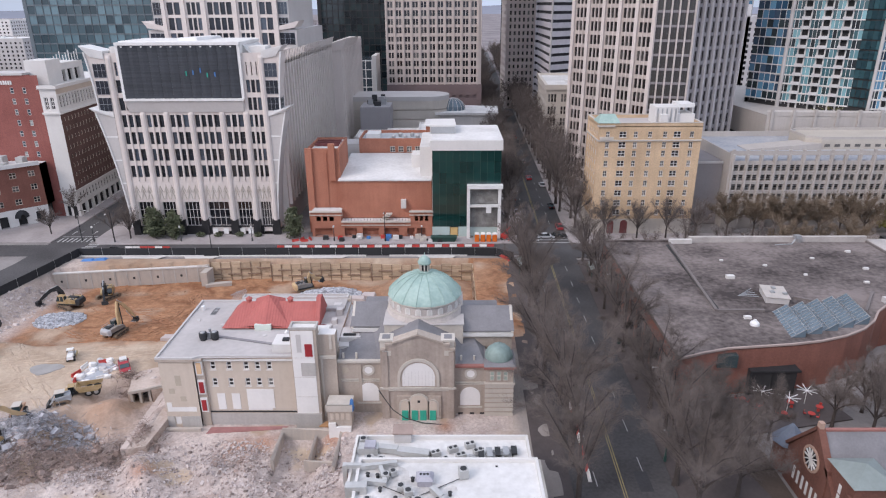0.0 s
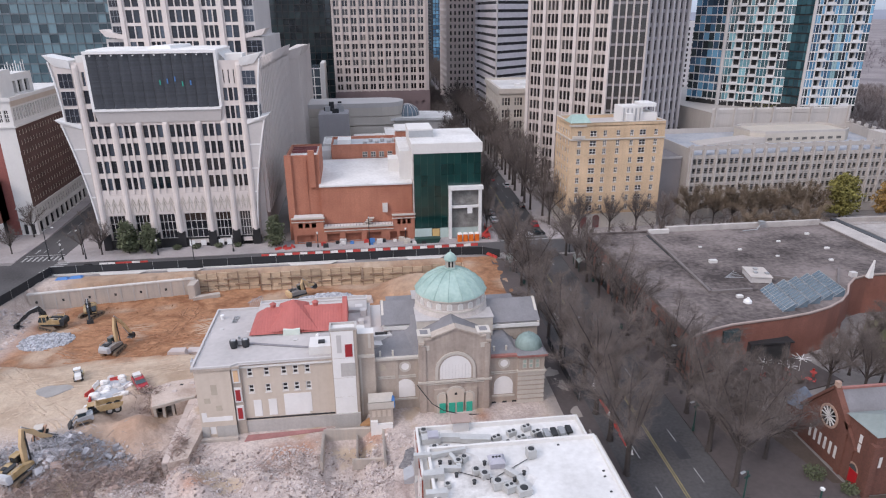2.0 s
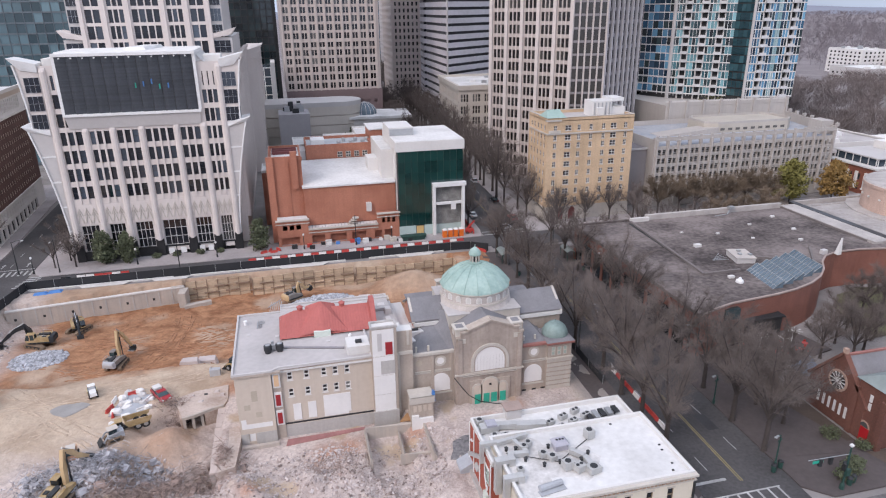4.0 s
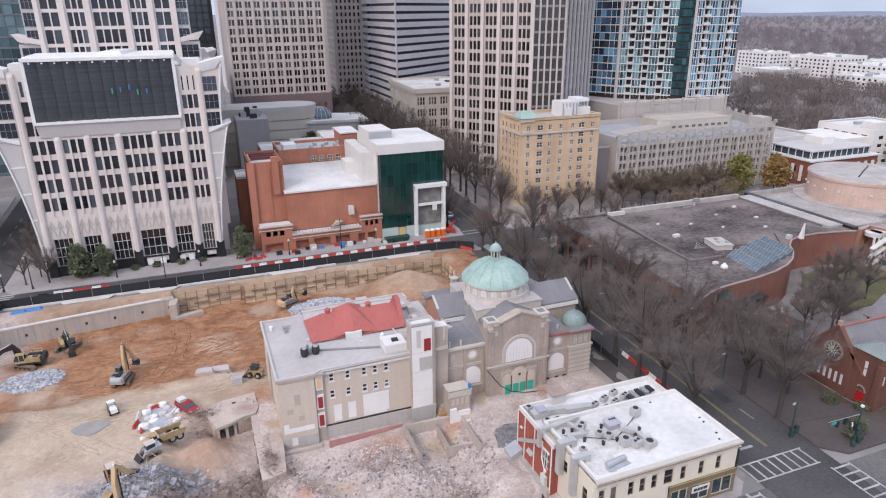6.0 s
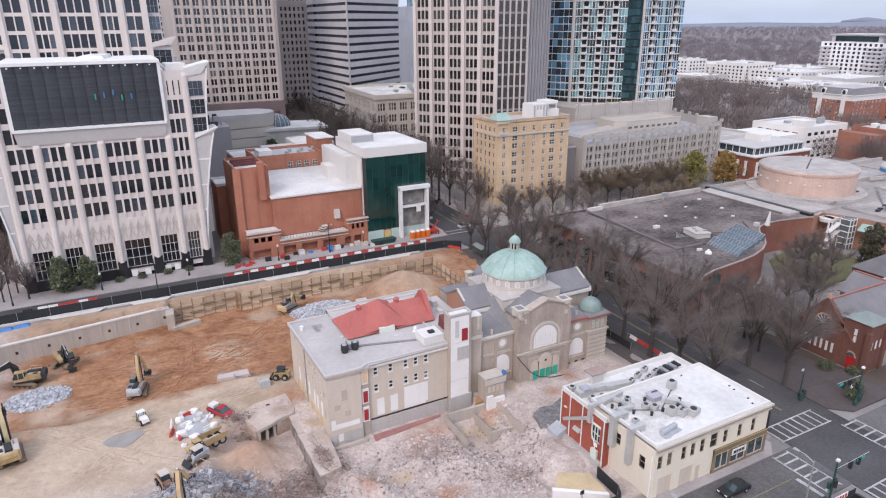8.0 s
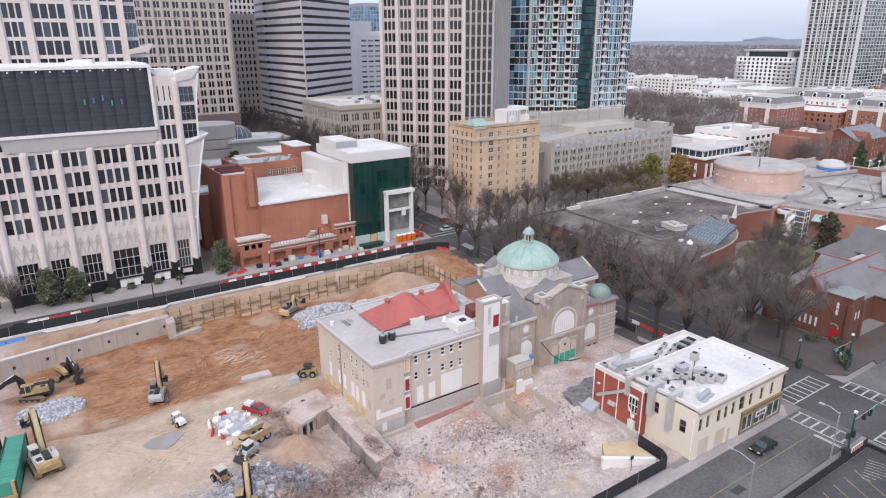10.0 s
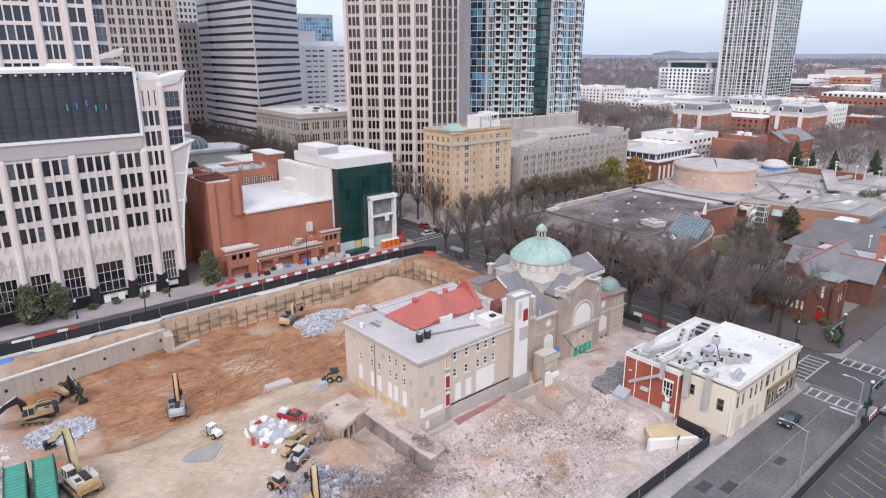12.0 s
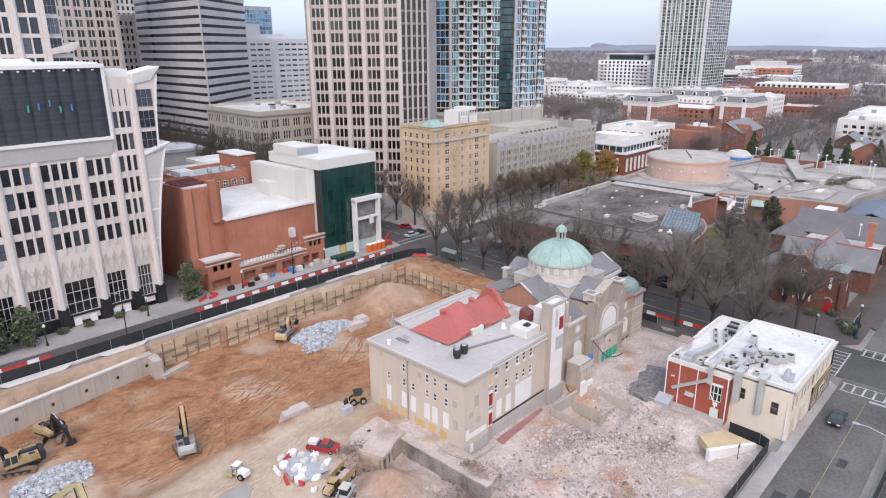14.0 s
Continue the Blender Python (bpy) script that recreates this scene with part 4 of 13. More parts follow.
        for z in range(14):
            zz = 48.2 + z * 4.4
            w = 4.6 if z == 0 else 2.8
            part("corner_window", pane_mesh(w, 3.5, 3, 2, 0.06, (METAL, BLUE_DARK)), None, b, "", Matrix.Translation((cx + 0.3 if side > 0 else cx - 0.3 - w, ty + (0.3 if z == 0 else 0.7), zz)))


BLUE_DARK = glass_material("blue_black_glass", (0.014, 0.019, 0.03), (0.10, 0.13, 0.17), 0.06, 0.2)
LOUVRE = material("dark_louvre", (0.06, 0.066, 0.076), 0.45, 0.35, 0.5, 3.0, 0.1, metal=0.2, along=(0.15, 0.15, 4.0))
office_building()


def theatre():
    """Brick theatre with white roofs, and the glass lobby beside it."""
    b = thing("theatre_building", "orange-brick theatre with white roofs and a new glass lobby", "building")
    m = Mesh()
    # low arcade front
    front = [(1.2, 3.0, 2.6, 4.6), (3.6, 5.4, 2.6, 4.6), (26.0, 27.2, 2.8, 4.8), (28.0, 29.2, 2.8, 4.8), (30.0, 31.2, 2.8, 4.8)]
    doors = [(0.8, 5.6, G + 0.2, 1.6), (9, 12.5, G + 0.2, 1.7), (14, 18.5, G + 0.2, 1.7), (20, 24, G + 0.2, 1.7), (26.4, 28.4, G + 0.2, 1.6), (29.2, 31.4, G + 0.2, 1.6)]
    wall_face(m, (-36.6, 169.0), (-3.2, 169.0), G, 3.3, [h for h in doors] + [], 0.8)
    wall_face(m, (-36.6, 169.0), (-28.4, 169.0), 3.3, 6.2, [(1.4, 2.6, 3.6, 5.0), (3.2, 4.4, 3.6, 5.0), (5.0, 6.2, 3.6, 5.0)], 0.5)
    wall_face(m, (-9.2, 169.0), (-3.2, 169.0), 3.3, 6.2, [(1.2, 2.1, 3.6, 5.4), (2.6, 3.5, 3.6, 5.4), (4.0, 4.9, 3.6, 5.4)], 0.5)
    m.box(-36.6, -28.4, 169.01, 173.5, 3.3, 6.2, 0, "s").box(-9.2, -3.2, 169.01, 172, 3.3, 6.2, 0, "s").box(-36.6, -3.2, 170.5, 175, G, 3.3, 0)
    part("front_wall", m, [ORANGE_BRICK], b)
    for x0, x1, z in ((-37.0, -28.0, 6.2), (-9.5, -2.9, 6.2), (-28.4, -9.2, 3.3)):
        part("stone_coping", Mesh().box(x0, x1, 168.6, 169.5, z, z + 0.35).box(x0, x1, 168.75, 169.2, z - 0.9, z - 0.7), STONE_TRIM, b)
    part("terrace_roof", Mesh().box(-36.5, -28.4, 169.3, 173.2, 6.2, 6.3).box(-28.4, -9.2, 169.3, 172.6, 3.3, 3.4), WHITE_ROOF, b)
    for k in range(22):
        part("terrace_rail", Mesh().box(-28.2 + k * 0.88, -28.14 + k * 0.88, 169.1, 169.16, 3.65, 4.6), DARK_METAL, b)
    part("terrace_rail", Mesh().box(-28.2, -9.4, 169.1, 169.16, 4.55, 4.63), DARK_METAL, b)
    for k in range(4):
        part("roof_step", Mesh().box(-17.6 + k * 0.5, -15.9 + k * 0.5, 170.2, 171.6, 3.4 + k * 0.55, 3.65 + k * 0.55), STONE_TRIM, b)
    part("vent_box", Mesh().box(-11.9, -10.5, 171.2, 172.4, 6.6, 9.0), PALE_CONCRETE, b)
    # brick auditorium with a white sloping roof
    h = Mesh().box(-28.7, -3.4, 172.4, 200, G, 14.2)
    part("auditorium_wall", h, ORANGE_BRICK, b)
    part("auditorium_roof", Mesh().rings([[(-29.1, 172.0, 14.2), (-3.4, 172.0, 14.2), (-3.4, 199, 15.6), (-29.1, 199, 15.6)], [(-29.1, 172.0, 14.6), (-3.4, 172.0, 14.6), (-3.4, 199, 16.2), (-29.1, 199, 16.2)]]), WHITE_ROOF, b)
    # stage tower
    t = Mesh().box(-37.4, -28.7, 174.0, 190, G, 22.2)
    part("stage_tower", t, ORANGE_BRICK, b)
    part("tower_buttress", Mesh().box(-38.0, -36.2, 173.3, 174.2, G, 23.0).box(-32.6, -32.2, 173.8, 174.1, 6, 21.5).box(-37.6, -28.5, 173.9, 174.3, 21.6, 22.6), ORANGE_BRICK, b)
    part("tower_roof", Mesh().box(-36.6, -29.2, 174.6, 189.6, 22.2, 22.3), WHITE_ROOF, b)
    part("tower_parapet", parapet(Mesh(), [(-37.4, 174), (-28.7, 174), (-28.7, 190), (-37.4, 190)], 22.2, 22.9, 0.4), ORANGE_BRICK, b)
    for k in range(3):
        part("roof_beam", Mesh().box(-36.4, -29.6, 180 + k * 2.6, 180.5 + k * 2.6, 22.3, 23.1), MAROON, b)
    # brick blocks at the back with grey plant
    part("rear_block", Mesh().box(-26.5, -6, 199.5, 214, G, 19.6), ORANGE_BRICK, b)
    part("rear_stair", Mesh().box(-5.8, -0.4, 205, 216, G, 23.4), ORANGE_BRICK, b)
    part("rear_parapet", parapet(Mesh(), [(-26.5, 199.5), (-6, 199.5), (-6, 214), (-26.5, 214)], 19.6, 20.6, 0.4), ORANGE_BRICK, b)
    part("stair_cap", Mesh().box(-6.2, 0, 204.6, 216.4, 23.4, 23.8), WHITE_ROOF, b)
    for x0, x1, y0, y1, z in ((-30, -20, 214.2, 228, 17.5), (-19.6, -9, 214.2, 224, 18.8), (-40, -31, 190.4, 200, 15.0), (-8.8, 4, 216.6, 232, 19.5)):
        part("rear_wing", Mesh().box(x0, x1, y0, y1, G, z), ORANGE_BRICK if x1 < -15 else PALE_GREY, b)
        part("wing_roof", Mesh().box(x0 + 0.3, x1 - 0.3, y0 + 0.3, y1 - 0.3, z, z + 0.1), WHITE_ROOF, b)
        part("wing_parapet", parapet(Mesh(), [(x0, y0), (x1, y0), (x1, y1), (x0, y1)], z, z + 0.7, 0.35), WHITE_PAINT, b)
    part("rear_roof", Mesh().box(-26.1, -6.4, 199.9, 213.6, 19.6, 19.75), ROOF_BLUE, b)
    part("plant_screen", Mesh().box(-32.5, -26.6, 200.2, 208, G, 18.8), PALE_GREY, b)
    part("roof_tank", Mesh().box(-24.6, -20.4, 203, 209, 19.75, 21.4), WHITE_METAL, b)
    for k in range(6):
        part("roof_fan", Mesh().lathe(-16 + k * 1.9, 203 + (k % 2) * 4, [(0.6, 19.75), (0.7, 20.7), (0.5, 21.0)], 12), METAL, b)
    part("tower_chimney", Mesh().box(-31.6, -29.9, 173.2, 174.6, 14, 24.2), ORANGE_BRICK, b)
    windows(b, (-26.5, 199.5), (-6, 199.5), [(9.6, 11.2, 16.4, 18.2), (12.2, 13.8, 16.4, 18.2), (14.8, 16.4, 16.4, 18.2), (17.4, 19.0, 16.4, 18.2)], 2, 2, 0.2, (STONE_TRIM, GLASS), -0.12)
    # white box and glass lobby
    wb = Mesh().box(-6.6, -3.2, 175.4, 197, 10, 22.9).box(-9.4, -6.6, 183.5, 190, 14, 18.9).box(-3.2, 15.4, 172, 191, G, 25.6, 0, "")
    part("white_wall", wb, WHITE_PAINT, b)
    part("roof_slab", Mesh().box(-3.6, 15.8, 168.8, 192, 23.3, 26.0), WHITE_PAINT, b)
    part("roof_sheet", Mesh().box(-3.2, 15.4, 169.3, 191.6, 26.0, 26.08).box(-6.4, -3.6, 175.6, 196.8, 22.9, 23.0), WHITE_ROOF, b)
    part("penthouse", Mesh().box(-3.8, 3.2, 178, 189, 26.0, 28.4), WHITE_PAINT, b)
    part("penthouse_louvre", Mesh().box(-3.6, 3.1, 177.9, 177.98, 26.2, 28.0), METAL, b)
    for i in range(10):
        for j in range(7):
            x, z = -3.0 + i * 1.84, 2.0 + j * 3.04
            if i >= 5 and j < 4:
                continue
            part("glass_panel", Mesh().box(x + 0.03, x + 1.81, 169.05, 169.15, z + 0.03, z + 3.01), GREEN_GLASS, b)
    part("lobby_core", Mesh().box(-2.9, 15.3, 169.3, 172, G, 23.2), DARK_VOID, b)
    mull = Mesh()
    for i in range(11):
        mull.box(-3.05 + i * 1.84, -2.97 + i * 1.84, 168.95, 169.06, 2.0 if i < 6 else 14, 23.3)
    part("mullions", mull, STREET_GREEN, b)
    part("hoarding", Mesh().box(-3.2, 1.6, 168.85, 169.0, G, 2.0).box(4.0, 15.3, 168.85, 169.0, G, 2.0), HOARDING, b, "pale blue-green hoarding panels")
    part("entry_door", Mesh().box(1.8, 3.8, 168.9, 169.05, G, 1.8), PLYWOOD, b)
    fr = Mesh().box(6.3, 7.1, 167.2, 168.6, G, 13.6).box(14.7, 15.5, 167.2, 168.6, G, 13.6).box(6.3, 15.9, 167.0, 168.8, 13.2, 14.2).box(7.1, 14.7, 167.4, 168.4, 8.0, 8.6).box(11.5, 12.9, 167.3, 167.5, 6.4, 8.8)
    part("portal_frame", fr, WHITE_METAL, b, "white steel portal frame with bare floors")
    part("site_netting", Mesh().box(7.2, 14.6, 168.7, 168.95, 2.0, 8.0).box(7.2, 14.6, 168.7, 168.95, 8.6, 13.2), NETTING, b)
    return b


ROOF_BLUE = material("blue_grey_membrane", (0.42, 0.45, 0.47), 0.8, 0.15, 0.2, 1.5, 0.08)
MAROON = material("maroon_steel", (0.16, 0.045, 0.045), 0.7, 0.2, 0.5, 3, 0.05)
HOARDING = material("pale_hoarding", (0.42, 0.52, 0.50), 0.8, 0.12, 0.4, 3, 0.05)
NETTING = material("grey_netting", (0.14, 0.13, 0.125), 0.9, 0.4, 0.6, 4, 0.1, tint=(0.22, 0.22, 0.21))
theatre()


def brick_hotel():
    b = thing("hotel_building", "tan-brick hotel of ten storeys with a stone cornice", "building")
    x0, x1, y0, y1 = 41.2, 68.6, 171.0, 185.5
    cols = [1.6, 5.6, 9.0, 12.8, 16.8, 20.0, 23.9]
    rows = [4.6, 7.35, 10.1, 12.85, 15.6, 18.35, 21.1, 23.4, 26.2]
    holes = []
    for k, z in enumerate(rows):
        for i, u in enumerate(cols):
            w = 1.9 if i in (1, 5) else 1.05
            holes.append((u - w / 2 + 0.9, u + w / 2 + 0.9, z, z + 1.55))
    low = [(4.6, 6.0, G + 0.3, 2.4), (8.2, 9.8, G + 0.3, 2.4)]
    m = Mesh()
    wall_face(m, (x0, y0), (x1, y0), 3.4, 29.2, holes, 0.25)
    left = grid_holes([2.2, 4.6, 7.3, 9.8, 12.3], 1.05, rows, 1.55)
    wall_face(m, (x0, y1), (x0, y0), 3.4, 29.2, left, 0.25)
    m.box(x0 + 0.01, x1, y0 + 0.01, y1, 3.4, 29.0, 0, "sw")
    part("wall", m, [TAN_BRICK], b)
    windows(b, (x0, y0), (x1, y0), holes, 2, 2, 0.12, (WHITE_PAINT, GLASS), 0.15)
    windows(b, (x0, y1), (x0, y0), left, 1, 2, 0.12, (WHITE_PAINT, GLASS), 0.15)
    for u0, u1, z, _ in holes:
        part("sill", Mesh().box(x0 + u0 - 0.1, x0 + u1 + 0.1, y0 - 0.12, y0, z - 0.18, z), STONE_TRIM, b)
    base = Mesh()
    wall_face(base, (x0 - 0.1, y0 - 0.15), (x1 + 0.1, y0 - 0.15), G, 3.4, low, 0.5)
    base.box(x0 - 0.1, x1 + 0.1, y0 - 0.14, y1, 3.3, 3.5).box(x0 - 0.1, x1, y0, y1, G, 3.3, 0, "s")
    part("stone_base", base, [STONE_TRIM], b)
    for u0, u1, a, c in low:
        part("arched_door", slab_of(Mesh(), arch_shape(x0 + (u0 + u1) / 2 - 0.1, (u1 - u0) / 2 + 0.2, a, c - 0.2, y0 - 0.2), 0.1), MAROON, b)
    part("string_course", Mesh().box(x0 - 0.25, x1 + 0.25, y0 - 0.3, y1, 25.2, 25.6), STONE_TRIM, b)
    part("parapet", parapet(Mesh(), [(x0, y0), (x1, y0), (x1, y1), (x0, y1)], 29.0, 30.0, 0.4), TAN_BRICK, b)
    part("coping", parapet(Mesh(), [(x0 - 0.1, y0 - 0.1), (x1 + 0.1, y0 - 0.1), (x1 + 0.1, y1 + 0.1), (x0 - 0.1, y1 + 0.1)], 30.0, 30.15, 0.6), STONE_TRIM, b)
    part("roof", Mesh().box(x0 + 0.4, x1 - 0.4, y0 + 0.4, y1 - 0.4, 29.0, 29.1), GREY_ROOF, b)
    part("loggia", Mesh().box(x0 - 0.3, x0 + 4.2, y0 - 0.35, y0 + 1, 29.0, 29.5).box(x0 + 0.4, x0 + 4.0, y0 - 0.4, y0 + 0.3, 25.6, 26.4), STONE_TRIM, b)
    part("gable_roof", Mesh().rings([[(x0 - 0.3, y0 - 0.3, 30.0), (x0 + 5.6, y0 - 0.3, 30.0), (x0 + 5.6, y0 + 6, 30.0), (x0 - 0.3, y0 + 6, 30.0)], [(x0 + 0.8, y0 + 2.6, 32.0), (x0 + 4.6, y0 + 2.6, 32.0), (x0 + 4.6, y0 + 3, 32.0), (x0 + 0.8, y0 + 3, 32.0)]]), COPPER, b, "verdigris copper hipped cap")
    ph = Mesh().box(57.0, 63.0, 175, 181, 29, 33.6).box(63, 68, 176, 183, 29, 31.6).box(58, 60, 173.5, 175, 29, 31.8)
    part("penthouse", ph, WHITE_PAINT, b)
    tank = Mesh().box(63.6, 67.8, 176.5, 182.5, 33.2, 34.2)
    for x in (63.8, 67.4):
        for y in (176.8, 182):
            tank.box(x, x + 0.25, y, y + 0.25, 31.6, 33.2)
    part("water_tank", tank, WHITE_METAL, b)
    for k in range(5):
        part("penthouse_pipe", Mesh().box(57.4 + k * 1.2, 57.7 + k * 1.2, 174.8, 175.0, 29.2, 33.2), METAL, b)
    link = Mesh().box(x1, 79.3, 180, 196, G, 17.5)
    part("link_block", link, LINK_GREY, b, "plain grey link block")
    part("link_coping", Mesh().box(x1, 79.3, 179.7, 180, 17.0, 17.6).box(69, 72, 182, 190, 17.5, 21.5), PALE_GREY, b)


LINK_GREY = material("grey_stucco", (0.26, 0.24, 0.245), 0.85, 0.1, 0.2, 2, 0.1, streak=0.5)
brick_hotel()


def parking_deck():
    b = thing("parking_deck", "beige-grey concrete parking deck with tall fins and open bays", "parking deck")
    x0, x1, y0, y1, zt = 79.4, 147.0, 176.0, 212.0, 21.2
    n, lev = 17, [1.2 + 2.75 * k for k in range(6)]
    w = (x1 - x0 - 1.6) / n
    m = Mesh()
    holes = []
    for k in range(n):
        u = 0.8 + k * w
        for z in lev:
            holes += [(u + 0.42, u + w / 2 - 0.13, z + 0.75, z + 2.45), (u + w / 2 + 0.13, u + w - 0.42, z + 0.75, z + 2.45)]
        holes.append((u + 0.42, u + w - 0.42, 18.5, 20.1))
    wall_face(m, (x0, y0), (x1, y0), G, zt, holes, 0.55)
    east = grid_holes([3.4 + 5.0 * k for k in range(7)], 4.0, [z + 0.7 for z in lev + [17.7]], 1.6)
    wall_face(m, (x1, y0), (x1 + 9.0, y1), G, zt + 0.4, east, 0.5)
    wall_face(m, (x0, y1), (x0, y0), G, zt - 0.6, [], 0.5)
    wall_face(m, (x1 + 9.0, y1), (x0, y1), G, zt - 1.0, [], 0.5)
    part("concrete_wall", m, [DECK_CONCRETE], b)
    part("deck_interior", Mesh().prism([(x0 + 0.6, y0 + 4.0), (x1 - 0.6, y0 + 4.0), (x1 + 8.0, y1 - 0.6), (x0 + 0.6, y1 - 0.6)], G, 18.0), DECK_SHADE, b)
    slab = Mesh()
    for z in lev + [17.7]:
        slab.box(x0 + 0.5, x1 - 0.5, y0 + 0.5, y0 + 4.2, z + 0.1, z + 0.5)
    part("slab_edge", slab, CONCRETE, b, kind="stuff")
    rail = Mesh()
    for z in lev:
        rail.box(x0 + 0.8, x1 - 0.8, y0 + 0.32, y0 + 0.4, z + 1.25, z + 1.38).box(x0 + 0.8, x1 - 0.8, y0 + 0.32, y0 + 0.4, z + 1.85, z + 1.95)
    part("guard_rail", rail, METAL, b, kind="stuff")
    for k in range(n + 1):
        x = x0 + 0.8 + k * w
        part("fin", Mesh().box(x - 0.27, x + 0.27, y0 - 0.55, y0, G + 1.2, 20.5), DECK_CONCRETE, b)
        part("cap_block", Mesh().box(x - 0.4, x + 0.4, y0 - 0.1, y0 + 0.45, zt + 0.003, zt + 0.55), DECK_CONCRETE, b)
        if k < n:
            part("bay_mullion", Mesh().box(x + w / 2 - 0.12, x + w / 2 + 0.12, y0 - 0.22, y0, 1.6, 18.2), DECK_CONCRETE, b)
    for z in lev:
        part("spandrel_band", Mesh().box(x0 + 0.6, x1 - 0.6, y0 - 0.16, y0, z + 0.45, z + 0.7), DECK_CONCRETE, b)
    part("roof_deck", Mesh().prism([(x0 + 0.5, y0 + 0.6), (x1 - 0.5, y0 + 0.6), (x1 + 8.4, y1 - 0.5), (x0 + 0.5, y1 - 0.5)], 18.2, 18.55), DECK_BLUE, b, "blue-grey sealed roof deck")
    part("roof_beam", Mesh().box(x0, x1, y0 + 0.56, y0 + 1.0, 20.2, zt - 0.01), DECK_CONCRETE, b)
    part("roof_parapet", Mesh().box(x0 + 0.01, x0 + 0.4, y0 + 0.6, y1, 18.4, zt - 0.6).box(x0, x1 + 8.6, y1 - 0.4, y1 - 0.01, 18.4, zt - 1.0), DECK_CONCRETE, b)
    for k in range(8):
        f = k / 7
        x, y = x1 + 9.0 * f, y0 + (y1 - y0) * f
        part("ramp_post", Mesh().box(x - 0.8, x + 0.12, y - 0.5, y + 0.5, zt + 0.4, zt + 1.5), DECK_CONCRETE, b)
    part("east_parapet", Mesh().beam((x1 - 0.4, y0 + 0.6, 19.9), (x1 + 8.4, y1, 19.9), 0.35, 3.2), DECK_CONCRETE, b)
    # helix head with curved ends and a ramp running up to it
    part("ramp", Mesh().rings([[(90, 190, 18.5), (112, 190, 18.5), (112, 197, 18.5), (90, 197, 18.5)], [(90, 190, 18.7), (112, 190, 20.6), (112, 197, 20.6), (90, 197, 18.7)]]), DECK_CONCRETE, b)
    head = [(112 + 3.5 * math.cos(a), 194 + 3.5 * math.sin(a)) for a in np.linspace(1.5 * math.pi, math.pi / 2, 9)][::-1]
    ring = [(112, 190.5), (140, 190.5), (143, 193), (143, 203), (140, 206), (112, 206), (108.5, 203), (108.5, 193.5)]
    part("ramp_head", Mesh().prism(ring, 18.5, 21.6), DECK_TAN, b, "tan rounded ramp head")
    part("ramp_head_wall", parapet(Mesh(), ring, 21.6, 22.3, 0.35), DECK_CONCRETE, b)
    for k in range(9):
        # slots are dark bars on the wall, their inner shade in the colour
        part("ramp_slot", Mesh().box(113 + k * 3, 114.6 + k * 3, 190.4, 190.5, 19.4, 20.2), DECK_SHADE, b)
    part("stair_house", Mesh().box(x1 - 3.6, x1 + 1.0, y0 + 3, y0 + 9, 18.5, 23.0), DECK_CONCRETE, b)
    stripes = Mesh()
    for k in range(24):
        stripes.box(83 + k * 2.6, 83.14 + k * 2.6, y0 + 3, y0 + 8, 18.55, 18.57).box(83 + k * 2.6, 83.14 + k * 2.6, y0 + 10, y0 + 14, 18.55, 18.57)
    part("bay_line", stripes, WHITE_MARK, b, kind="stuff")


DECK_CONCRETE = material("beige_grey_concrete", (0.43, 0.40, 0.375), 0.9, 0.12, 0.12, 2, 0.15, streak=1.0)
DECK_TAN = material("tan_concrete", (0.47, 0.43, 0.375), 0.9, 0.12, 0.12, 2, 0.15)
# inside darkness of the deck, put into a darker concrete colour
DECK_SHADE = material("deck_inside_shade", (0.13, 0.125, 0.12), 0.9, 0.3, 0.3, 2, 0.1)
DECK_BLUE = material("sealed_deck", (0.26, 0.31, 0.385), 0.75, 0.15, 0.1, 1.2, 0.05, tint=(0.40, 0.40, 0.41))
parking_deck()


